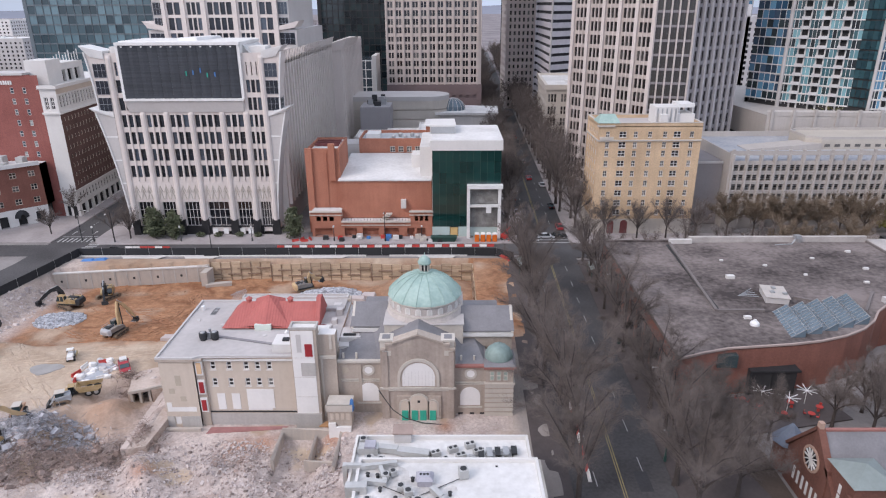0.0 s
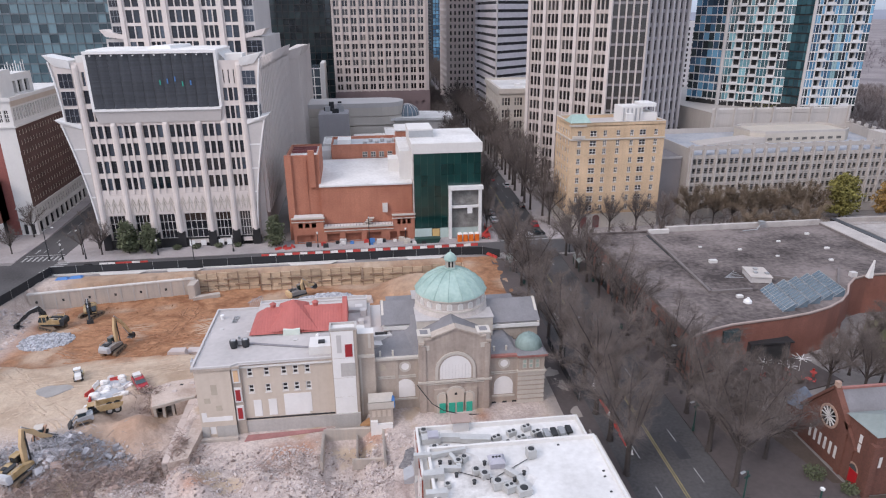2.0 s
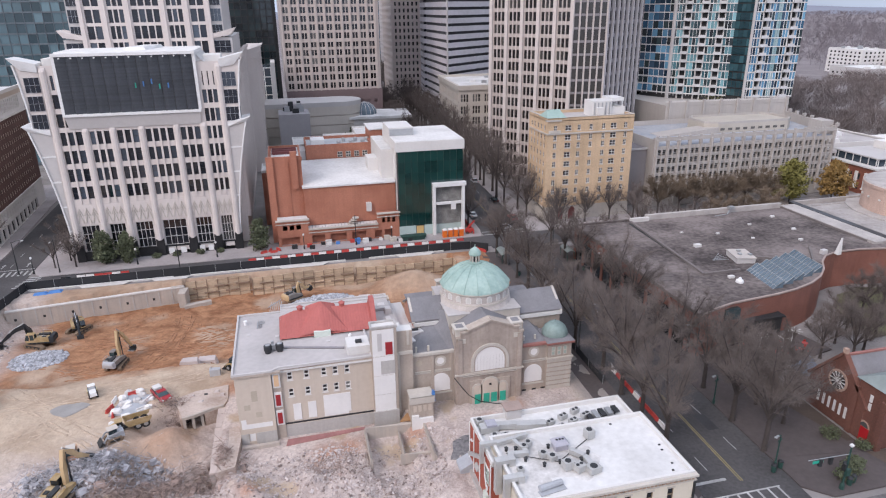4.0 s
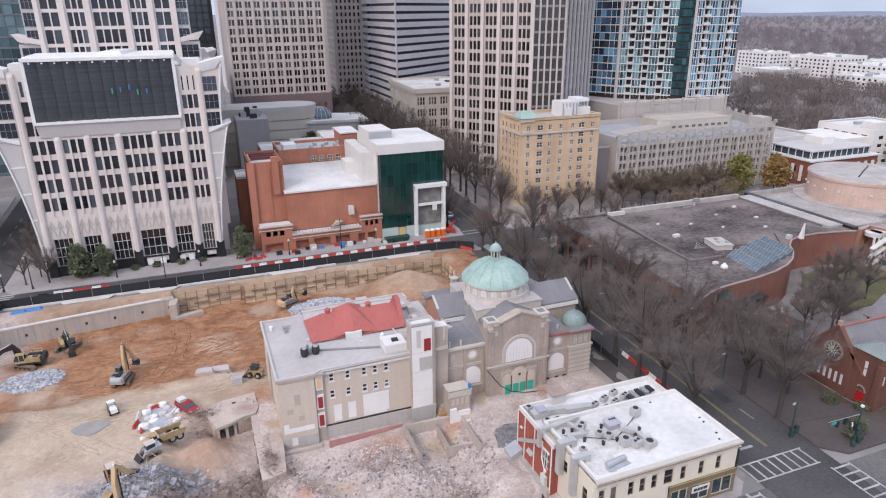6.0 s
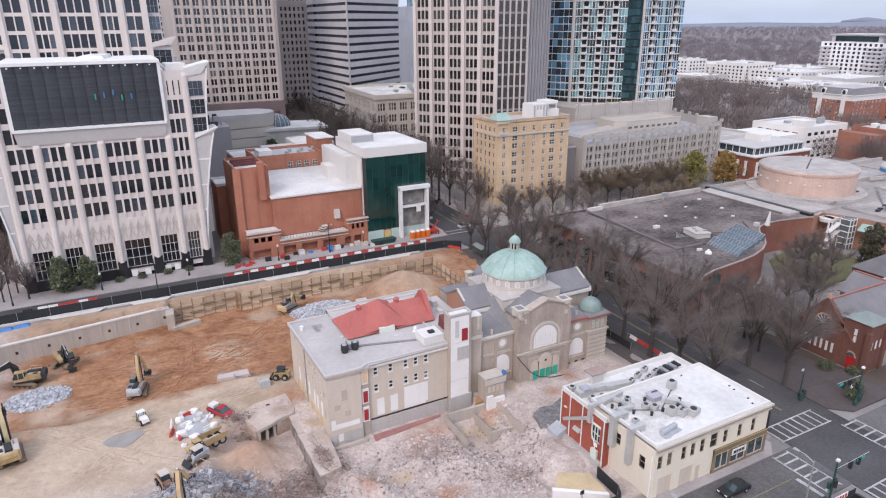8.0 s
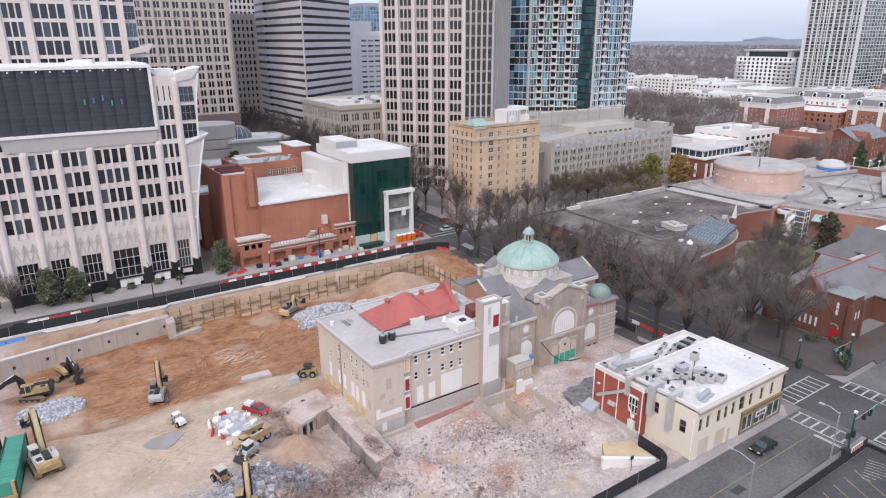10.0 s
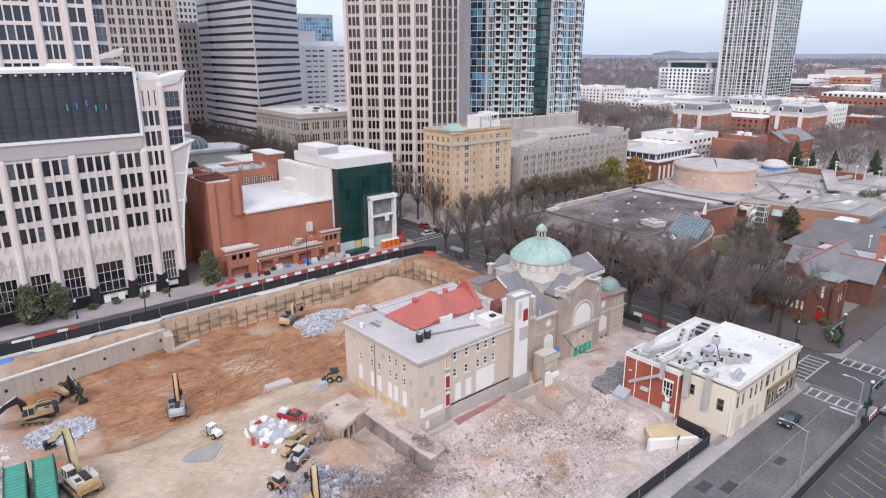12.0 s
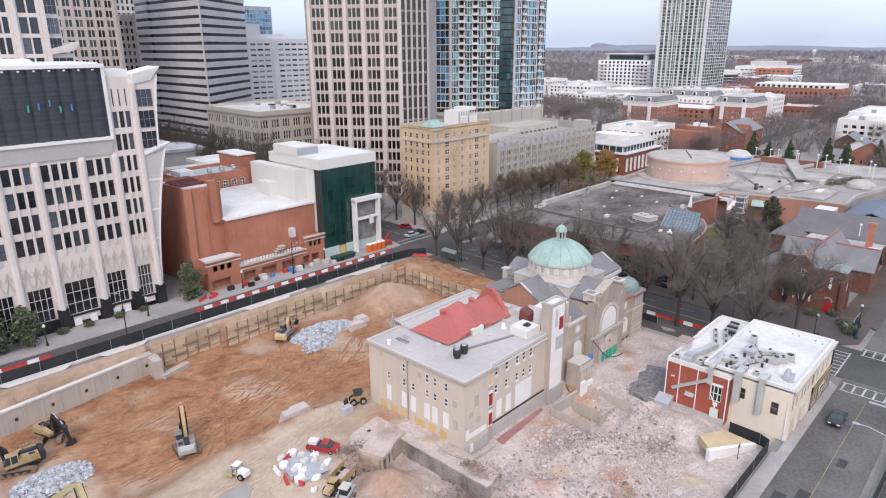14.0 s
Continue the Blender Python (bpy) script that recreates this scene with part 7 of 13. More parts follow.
    # plant on the upper roof: small condensers, split ducts, a tarpaulin roll
    for x, y, w, d, h, f, t in ((-4.5, 59.1, 0.9, 0.9, 0.8, 1, 5), (-3.6, 58.3, 0.95, 0.95, 0.8, 1, 15), (2.8, 61.3, 1.1, 1.1, 1.3, 1, 10), (-2.4, 56.3, 1.3, 1.1, 1.2, 1, 8), (-1.2, 55.6, 1.2, 1.2, 1.0, 2, 20), (0.4, 55.0, 1.6, 1.3, 0.9, 1, 12), (-6.4, 60.9, 0.8, 0.8, 0.9, 1, 0), (-5.6, 61.6, 0.8, 0.8, 0.8, 1, 30), (-8.2, 57.2, 0.8, 0.7, 0.6, 1, 0)):
        condenser(b, x, y, 7.0, w, d, h, f, t)
    part("lid_box", Mesh().box(-2.6, -0.9, 59.6, 61.0, 7.0, 7.9).rings([[(-2.8, 59.4, 7.9), (-0.7, 59.4, 7.9), (-0.7, 61.2, 7.9), (-2.8, 61.2, 7.9)], [(-2.4, 59.8, 8.3), (-1.1, 59.8, 8.3), (-1.1, 60.8, 8.3), (-2.4, 60.8, 8.3)]]), LILAC_GREY, b)
    for x in (-2.2, -1.8, -1.4):
        part("lid_fan", Mesh().lathe(x, 60.3, [(0.16, 8.3), (0.16, 8.36)], 10), DARK_METAL, b)
    duct = lambda q0, q1, w, h: part("duct", Mesh().beam(q0, q1, w, h), ALU_DUCT, b)
    duct((-0.9, 58.9, 7.5), (0.3, 57.4, 7.5), 0.7, 0.6)
    duct((0.3, 57.4, 7.45), (0.5, 55.6, 7.45), 0.7, 0.55)
    duct((-8.8, 60.2, 7.4), (-6.2, 59.8, 7.4), 0.6, 0.6)
    duct((-7.2, 62.6, 7.5), (-6.4, 60.0, 7.5), 0.5, 0.5)
    duct((-9.6, 62.4, 7.6), (-5.2, 63.2, 7.6), 0.5, 0.5)
    for x, y in ((-8.6, 61.4), (-7.4, 61.2), (-6.9, 58.9), (-3.2, 60.6), (-2.9, 57.4), (-0.2, 57.2), (1.2, 58.2), (-5.0, 57.4)):
        part("small_vent", Mesh().lathe(x, y, [(0.2, 7.0), (0.2, 7.45), (0.28, 7.5), (0.05, 7.7)], 8), DARK_METAL, b)
    part("conduit", Mesh().tube((-8.8, 60.8, 7.15), (-3.0, 57.6, 7.15), 0.06, n=4).tube((-3.0, 57.6, 7.15), (2.4, 60.9, 7.15), 0.06, n=4), DARK_METAL, b)
    for y, w, z0 in ((55.6, 0.8, 2.2), (58.9, 1.0, 3.0)):
        part("duct", Mesh().box(x0 - 0.9, -8.8, y - w / 2, y + w / 2, 7.4, 8.0).box(x0 - 0.88, x0 - 0.1, y - w / 2 + 0.03, y + w / 2 - 0.03, z0, 7.42), ALU_DUCT, b)
        part("duct_elbow", Mesh().box(-9.2, -8.4, y - w / 2 - 0.05, y + w / 2 + 0.05, 7.0, 8.05), ALU_DUCT, b)
    part("duct", Mesh().beam((xb - 0.5, 68.2, 2.2), (xb - 0.5, 62.6, 5.6), 0.45, 0.45).box(xb - 0.75, xb - 0.25, 62.3, 62.9, 4.9, 7.9).box(xb - 0.27, -9.4, 62.33, 62.87, 7.4, 7.9), ALU_DUCT, b, "long slanting galvanised duct")
    part("tarp", Mesh().tube((-7.2, 53.4, 7.35), (-4.2, 53.9, 7.4), 0.42, 0.36, 8).beam((-7.4, 52.9, 7.06), (-4.0, 53.4, 7.06), 0.9, 0.1), TARP_BLUE, b)
    for x, y in ((10.5, 54.0), (10.7, 56.6), (10.9, 57.6), (9.9, 52.8), (6.9, 63.2)):
        part("roof_drain", Mesh().box(x - 0.14, x + 0.14, y - 0.1, y + 0.1, 7.0, 7.1), DARK_METAL, b)
    # plant on the lower roof: three pairs of condensers, racks of pipe, long insulated ducts
    for k in range(3):
        for j in range(2):
            condenser(b, -0.6 + k * 2.2 + j * 1.0, 66.1 + k * 0.85 - j * 1.3, 6.25, 1.25, 0.75, 0.75, 2, 22)
    for k in range(5):
        part("pipe_rack", Mesh().box(4.8 + k * 1.05, 5.5 + k * 1.05, 65.0 + k * 0.2, 66.9 + k * 0.1, 6.7, 6.95).box(4.9 + k * 1.05, 5.0 + k * 1.05, 65.2 + k * 0.2, 66.7 + k * 0.1, 6.25, 6.7), (DARK_METAL, METAL)[k % 2], b, m=pose(0, 0, 0, 0, 0, 0))
    for k in range(4):
        part("pipe", Mesh().tube((3.6, 65.0 + k * 0.3, 6.6), (9.6, 66.4 + k * 0.35, 6.6), 0.06, n=5), METAL, b)
    for x, y, w, d, h in ((-8.9, 65.2, 1.1, 0.8, 0.7), (-7.4, 64.9, 1.1, 0.8, 0.7), (-10.0, 68.6, 0.9, 0.9, 0.9)):
        condenser(b, x, y, 6.25, w, d, h, 1, 10)
    duct((-10.4, 66.9, 6.8), (-7.9, 66.9, 6.8), 1.3, 0.9)
    duct((-7.9, 67.0, 6.85), (-5.4, 66.6, 6.85), 0.9, 0.75)
    duct((-5.4, 66.5, 6.8), (-1.4, 65.8, 6.8), 1.1, 0.7)
    part("roof_box", Mesh().box(-9.6, -8.2, 66.2, 67.6, 7.25, 7.6), LILAC_GREY, b)
    part("stair_house", Mesh().box(-6.0, -3.8, 68.7, 70.4, 5.6, 7.7), PALE_GREY, b)
    part("stair_cap", Mesh().box(-6.2, -3.6, 68.5, 70.6, 7.7, 7.85), RUSTY, b)
    # lean-to and slate apron behind
    part("lean_to", Mesh().rings([[(-12.8, 68.0, G - 0.4), (xb, 68.0, G - 0.4), (xb, 70.4, G - 0.4), (-12.8, 70.4, G - 0.4)], [(-12.8, 68.0, -0.4), (xb, 68.0, 0.5), (xb, 70.4, 0.5), (-12.8, 70.4, -0.4)]]), TARP_BLUE, b)
    apron = Mesh().prism([(-13.4, 71.3), (-12.0, 70.5), (-9.6, 70.5), (-0.9, 70.5), (-0.8, 74.4), (-1.7, 77.0), (-3.6, 76.3), (-5.4, 76.7), (-7.9, 75.6), (-10.2, 76.0), (-12.2, 74.9), (-12.6, 73.0)], G - 0.6, G + 0.27)
    solid("slate_yard", apron, SLATE_BROKEN, "dark broken slate paving beside a brick wall", "yard", kind="structure")


BROWN_BRICK_L = brick_material("painted_red_brick", (0.30, 0.07, 0.045), (0.34, 0.09, 0.06), (0.85, 0.8, 0.75))
DENTIL = material("tan_dentil", (0.42, 0.30, 0.22), 0.8, 0.15, 0.5, 3, 0.05)
YELLOW_TRIM = material("gold_trim", (0.42, 0.33, 0.14), 0.6, 0.15, 0.5, 3, 0.05)
GRUBBY = material("grubby_roof", (0.47, 0.45, 0.43), 0.85, 0.2, 0.5, 2.5, 0.1, tint=(0.6, 0.585, 0.57))
LILAC_GREY = material("lilac_grey_metal", (0.36, 0.355, 0.40), 0.5, 0.15, 0.6, 4, 0.05)
TARP_BLUE = material("blue_grey_tarp", (0.36, 0.375, 0.40), 0.6, 0.15, 0.6, 3, 0.1)
SLATE_BROKEN = material("broken_slate", (0.10, 0.10, 0.11), 0.85, 0.5, 1.2, 6, 0.3, tint=(0.2, 0.19, 0.19))
corner_building()


# ---- brown-roofed museum ----
def museum():
    b = thing("museum_building", "brown-roofed brick museum with a waving wall and sawtooth skylights", "building")
    wave = [(37.4, 87.8), (42, 89.7), (46.3, 91.0), (52, 91.7), (57, 92.3), (62.5, 93.4), (67.7, 95.2), (72, 97.6), (75.5, 100.6), (78.4, 104.2), (81.8, 107.0), (86, 108.4), (92, 108.4), (98, 107.4), (103, 106.3)]
    wave = [tuple(Vector(wave[i]).lerp(Vector(wave[i + 1]), k / 3)) for i in range(len(wave) - 1) for k in range(3)] + [wave[-1]]
    outline = wave + [(103, 141.2), (37.4, 141.2)]
    w = Mesh().prism(outline, G - 0.2, 7.3, 0, False)
    part("brick_wall", w, MUSEUM_BRICK, b)
    part("roof", Mesh().prism(outline, 7.2, 7.6), BROWN_TAR, b, "stained brown gravel roof")
    rim = Mesh()
    for (xa, ya), (xb, yb) in zip(wave, wave[1:]):
        rim.beam((xa, ya, 7.6), (xb, yb, 7.6), 0.34, 0.3)
    part("wave_coping", rim, PINK_STONE, b)
    part("roof_kerb", Mesh().box(37.2, 37.9, 88, 141, 7.3, 7.95).box(37.4, 57, 140.8, 141.4, 7.3, 8.0), BROWN_TAR, b)
    part("roof_kerb", Mesh().box(57, 98, 140.4, 141.4, 7.3, 8.9), TERRACE_LINE, b)
    part("roof_kerb", Mesh().box(52.2, 57.4, 139.6, 140.4, 7.6, 8.6), PALE_CONCRETE, b)
    for p, q in (((52.2, 140), (49.4, 104.4)), ((49.4, 104.4), (58.0, 104.4)), ((98, 141), (98, 112)), ((66, 110), (76, 104)), ((76, 104), (82, 112))):
        part("roof_upstand", Mesh().beam((*p, 7.8), (*q, 7.8), 0.5, 0.5), BROWN_TAR_L, b)
    # shadow line along the upstand, laid on the roof as a black strip
    part("roof_gutter", Mesh().beam((51.6, 139, 7.62), (49.9, 105.4, 7.62), 0.9, 0.06), DARK_VOID, b)
    part("raised_strip", Mesh().box(98, 102.6, 110, 141, 7.4, 8.2), TERRACE_LINE, b)
    part("dark_edge", Mesh().box(102.6, 104.3, 107, 143, 7.0, 8.3), DARK_GRANITE, b)
    hp = [(59.9, 108.0), (63.8, 107.1), (65.0, 112.4), (61.1, 113.3)]
    part("plant_hut", Mesh().prism(hp, 7.6, 8.7), PALE_GREY, b)
    part("hut_roof", Mesh().prism([(62.45 + (x - 62.45) * 1.07, 110.2 + (y - 110.2) * 1.07) for x, y in hp], 8.7, 8.88), GRUBBY_ROOF, b)
    for x, y in ((61.4, 109.4), (62.4, 111.2), (63.4, 108.6)):
        part("hut_vent", Mesh().box(x, x + 0.7, y, y + 0.7, 8.88, 9.2), METAL, b)
    for k in range(5):
        part("roof_pipe", Mesh().tube((56.0 + k * 0.5, 111 + k * 0.4, 7.7), (59.8, 110.5 + k * 0.9, 7.7), 0.07), METAL, b)
    for x, y, s in ((58.0, 119.5, 0.8), (53.8, 101.6, 0.6), (68, 126, 0.4), (74, 121, 0.35), (80, 130, 0.4), (88, 124, 0.5), (90, 134, 0.5), (60, 129, 0.35), (84, 117, 0.45)):
        part("roof_vent", Mesh().box(x - s, x + s, y - s * 0.6, y + s * 0.6, 7.6, 7.6 + s * 0.8), WHITE_PAINT, b)
    part("roof_dish", Mesh().lathe(54.0, 99.2, [(0.8, 7.6), (0.75, 8.0), (0.3, 8.4), (0.25, 8.6)], 12), WHITE_METAL, b)
    part("roof_gantry", Mesh().tube((76, 138.5, 7.7), (80, 138.8, 7.8), 0.1).tube((80, 138.8, 7.8), (81.5, 139.5, 9.6), 0.15).box(80.6, 82, 138.8, 140, 9.0, 9.7), METAL, b)
    part("roof_obelisk", Mesh().rings([[(84.6, 106.6, 7.6), (85.6, 106.6, 7.6), (85.6, 107.6, 7.6), (84.6, 107.6, 7.6)], [(85.4, 107.0, 11.4), (85.6, 107.0, 11.4), (85.6, 107.2, 11.4), (85.4, 107.2, 11.4)]]), WHITE_PAINT, b)
    part("roof_box", Mesh().box(81.6, 82.8, 107.6, 108.6, 7.6, 8.6), PALE_GREY, b)
    # five sawtooth skylights with glazing bars
    for i in range(5):
        xa, ya = 57.2 + i * 3.3, 94.6 + i * 1.15
        lo, hi = 7.0, 9.1
        sky = part("skylight", Mesh().rings([[(xa, ya, 6.6), (xa + 3.2, ya, 6.6), (xa + 4.6, ya + 9.6, 6.6), (xa + 1.4, ya + 9.6, 6.6)], [(xa, ya, lo), (xa + 3.2, ya, hi), (xa + 4.6, ya + 9.6, hi), (xa + 1.4, ya + 9.6, lo)]]), SKY_PANE, b, "blue-grey glazed sawtooth skylight")
        for k in range(11):
            f = k / 10
            part("glazing_bar", Mesh().beam((xa + 1.4 * f, ya + 9.6 * f, lo + 0.05), (xa + 3.2 + 1.4 * f, ya + 9.6 * f, hi + 0.05), 0.07, 0.1), METAL, sky)
        for f in (0.02, 0.5, 0.98):
            part("glazing_bar", Mesh().beam((xa + 3.2 * f, ya, lo + (hi - lo) * f + 0.05), (xa + 3.2 * f + 1.4, ya + 9.6, lo + (hi - lo) * f + 0.05), 0.07, 0.1), METAL, sky)
    # entrance under the wave
    # near-black block stands in for the shaded entrance recess
    part("entrance_glass", Mesh().box(50.4, 58.0, 90.8, 92.8, G, 3.4), DARK_VOID, b)
    part("entrance_frame", Mesh().box(50.2, 58.4, 90.4, 92.9, 3.4, 3.7).box(50.2, 50.6, 90.5, 92, G, 3.4).box(54, 54.3, 90.7, 90.8, G, 3.4), DARK_METAL, b)
    # overhang shadow on the west wall, put in as a dark glass sheet
    part("west_glazing", Mesh().box(37.2, 37.39, 90, 140.4, G + 0.1, 4.9), DARK_GLASS, b, "dark panel for the shaded loggia under the roof edge")
    for k in range(11):
        part("loggia_pier", Mesh().box(36.95, 37.2, 90.4 + k * 4.9, 91.2 + k * 4.9, G + 0.1, 4.9), MUSEUM_BRICK, b)
    part("entrance_glass", Mesh().box(44.4, 47.6, 90.0, 91.6, 4.6, 6.8), DARK_GLASS, b)
    # round hall
    part("round_hall", Mesh().lathe(132, 128.7, [(14.1, 6), (14.1, 14.0), (14.4, 14.0), (14.4, 14.8)], 56), PINK_BRICK, b, "pale pink brick drum hall")
    part("round_roof", Mesh().lathe(132, 128.7, [(14.3, 14.75), (13.9, 15.1), (5, 15.5), (0.5, 15.6)], 56), TERRACE_LINE, b)
    part("roof_rail", Mesh().beam((124, 124, 15.6), (138, 132, 15.7), 0.3, 0.3), DARK_METAL, b)
    for k in range(7):
        a = math.pi + (k - 3) * 0.28
        part("wall_lamp", Mesh().box(132 + 14.2 * math.cos(a) - 0.25, 132 + 14.2 * math.cos(a) + 0.25, 128.7 + 14.2 * math.sin(a) - 0.25, 128.7 + 14.2 * math.sin(a) + 0.25, 11.2, 11.6), WHITE_PAINT, b)
    # terraces
    EDGE = [(104.4, 106.6), (109.6, 108.0), (112.6, 100.4), (116.8, 84.0), (118.0, 73.4)]
    part("terrace", Mesh().prism(EDGE + [(133, 74), (200, 60), (200, 150), (104.4, 143)], G, 7.0), TERRACE, b, "pale grey roof terrace")
    part("terrace_edge", Mesh().box(104.4, 200, 143, 143.6, 7, 8.2), TERRACE_LINE, b)
    tw = Mesh()
    pts = [(118.0, 73.4), (133, 74), (160, 68.4), (200, 60)]
    for p, q in zip(pts, pts[1:]):
        tw.beam((*p, 7.5), (*q, 7.5), 0.6, 1.2)
    part("terrace_wall", tw, TERRACE_LINE, b)
    for p, q in zip(EDGE, EDGE[1:]):
        part("court_wall", Mesh().beam((*p, 3.3), (*q, 3.3), 0.7, 8.6), COURT_BRICK, b)
        part("court_coping", Mesh().beam((*p, 7.7), (*q, 7.7), 0.9, 0.25), PINK_STONE, b)
    # flat roofs, kerbs and joints of the terrace
    for x0, x1, y0, y1, z in ((106, 118, 109, 140, 7.5), (120, 150, 96, 109, 7.35), (152, 170, 88, 118, 7.6), (121, 140, 80, 92, 7.5), (150, 178, 126, 141, 7.9), (172, 198, 70, 92, 7.4)):
        part("terrace_roof", Mesh().box(x0, x1, y0, y1, 7.0, z), TERRACE_B, b)
        part("terrace_kerb", parapet(Mesh(), [(x0, y0), (x1, y0), (x1, y1), (x0, y1)], z, z + 0.22, 0.4), TERRACE_B, b)
    part("hall_apron", Mesh().lathe(132, 128.7, [(17.4, 7.0), (17.4, 7.75), (17.0, 7.75)], 48), TERRACE_LINE, b)
    for p, q in (((118, 112), (148, 118)), ((126, 100), (150, 116)), ((140, 94), (176, 112)), ((122, 92), (146, 84)), ((150, 110), (182, 118))):
        part("roof_joint", Mesh().beam((*p, 7.66), (*q, 7.66), 0.45, 0.12), DARK_GREY_MAT, b)
    for x, y in ((124, 101), (126.3, 101.7), (128, 100.6), (131, 103), (137.5, 117), (139.6, 116.4), (142, 99)):
        part("roof_unit", Mesh().box(x, x + 1.3, y, y + 0.8, 7.3, 8.0), DARK_METAL, b)
    part("dome_light", Mesh().lathe(153, 76.5, [(4.6, 7.2), (4.2, 8.4), (2.4, 9.5), (0.3, 9.9)], 20), TERRACE_LINE, b)
    part("slab_light", Mesh().box(131, 137, 83.6, 85.4, 7.5, 8.0), WHITE_PAINT, b)
    part("long_kerb", Mesh().beam((160, 124.6, 8.0), (200, 116, 8.0), 0.6, 1.2).beam((160, 106, 8.0), (196, 96, 8.0), 0.6, 1.2), TERRACE_LINE, b)
    # stair and lift tower in the court
    st = part("stair_tower", Mesh().box(107.4, 111.2, 103.4, 106.4, 6.2, 7.1).lathe(107.4, 104.9, [(2.0, 6.2), (2.0, 7.1)], 20), PALE_CONCRETE, b)
    for k in range(4):
        part("stair_post", Mesh().box(105.8 + k * 1.6, 106.2 + k * 1.6, 103.2, 103.6, G, 6.2), WHITE_PAINT, st)
    for k in range(3):
        part("stair_flight", Mesh().beam((104.6, 102.6, G + k * 2.3), (109.4, 102.6, G + 2.3 + k * 2.3), 1.2, 0.4), WHITE_PAINT, st)
    lift = part("lift_shaft", Mesh().box(109.4, 112.2, 99.6, 102.4, G, 7.6), GLASS_LIT, b)
    for z in (0.4, 2.1, 3.8, 5.5, 7.2):
        part("lift_bar", Mesh().box(109.3, 112.3, 99.5, 102.5, z, z + 0.25), WHITE_METAL, lift)
    for x in (109.3, 110.7, 112.1):
        for y in (99.5, 102.3):
            part("lift_post", Mesh().box(x, x + 0.2, y, y + 0.2, G, 7.7), WHITE_METAL, lift)
    part("green_awning", Mesh().rings([[(110.4, 92.6, 5.0), (113.6, 93.4, 5.2), (112.6, 98.4, 5.2), (109.4, 97.6, 5.0)], [(110.4, 92.6, 5.2), (113.8, 93.4, 6.4), (112.8, 98.4, 6.4), (109.4, 97.6, 5.2)]]), COPPER, b)
    # walkway roof, skylight and plant on the terrace
    part("walkway_roof", Mesh().rings([[(150, 92, 8.0), (178, 104, 9.0), (176, 108, 9.0), (148, 95.5, 8.0)], [(150, 92, 8.5), (178, 104, 10.4), (176, 108, 10.4), (148, 95.5, 8.5)]]), TERRACE_B, b)
    for k in range(4):
        part("red_post", Mesh().box(160 + k * 4, 160.8 + k * 4, 97 + k * 1.8, 97.8 + k * 1.8, 7, 9), PLASTIC_RED, b)
    part("service_shed", Mesh().lathe(180, 127, [(5, 7), (5, 9.6), (3.4, 11.2), (0.6, 11.8)], 20), PALE_GREY, b)
    part("shed_skirt", Mesh().lathe(180, 127, [(5.05, 7.4), (5.05, 9.0)], 20), BLUE_TARP, b)
    part("long_wall", Mesh().box(184, 185.4, 96, 122, 7, 9.2), MUSEUM_BRICK, b)
    for k in range(5):
        part("terrace_box", Mesh().box(123 + k * 9, 125.6 + k * 9, 96 - k * 3, 97.6 - k * 3, 7, 8.2), PALE_GREY, b)


MUSEUM_BRICK = brick_material("museum_brick", (0.215, 0.088, 0.066), (0.255, 0.11, 0.085), (0.9, 0.85, 0.8))
TERRACE_B = material("worn_terrace_roof", (0.30, 0.275, 0.26), 0.9, 0.3, 0.12, 1.4, 0.1, tint=(0.36, 0.335, 0.32))
TERRACE_LINE = material("terrace_kerb_concrete", (0.40, 0.37, 0.35), 0.9, 0.25, 0.3, 3, 0.1)
PINK_STONE = material("pink_stone", (0.36, 0.28, 0.25), 0.85, 0.12, 0.3, 3, 0.1)
PINK_BRICK = brick_material("pink_brick", (0.52, 0.38, 0.32), (0.56, 0.42, 0.36), (0.95, 0.92, 0.9))
GRUBBY_ROOF = material("grubby_white_roof", (0.50, 0.47, 0.44), 0.9, 0.25, 0.5, 3, 0.1, tint=(0.40, 0.36, 0.33))
BROWN_TAR_L = material("pale_tar_kerb", (0.165, 0.145, 0.14), 0.95, 0.2, 0.3, 2, 0.1)
SKY_PANE = material("skylight_pane", (0.12, 0.165, 0.20), 0.25, 0.2, 0.3, 1.5, 0.0)
TERRACE = material("terrace_paving", (0.285, 0.262, 0.25), 0.9, 0.28, 0.08, 1.0, 0.1)
museum()


def terrace_lamp(x, y):
    t = thing("terrace_lamp", "slim white terrace lamp post", "lamp post", "terrace lamp posts", m=pose(x, y, 7.0))
    part("post", Mesh().tube((0, 0, 0), (0, 0, 5.2), 0.16, 0.12, 6), WHITE_PAINT, t)
    part("head", Mesh().box(-0.6, 0.6, -0.3, 0.3, 5.1, 5.5), WHITE_METAL, t)
    return t


lamp0 = terrace_lamp(186, 122)
for k in range(13):
    copy_thing(lamp0, pose(185 - 1.5 * k + (k % 3) * 3, 116 - k * 4.6 + (k % 2) * 2, 7.0))


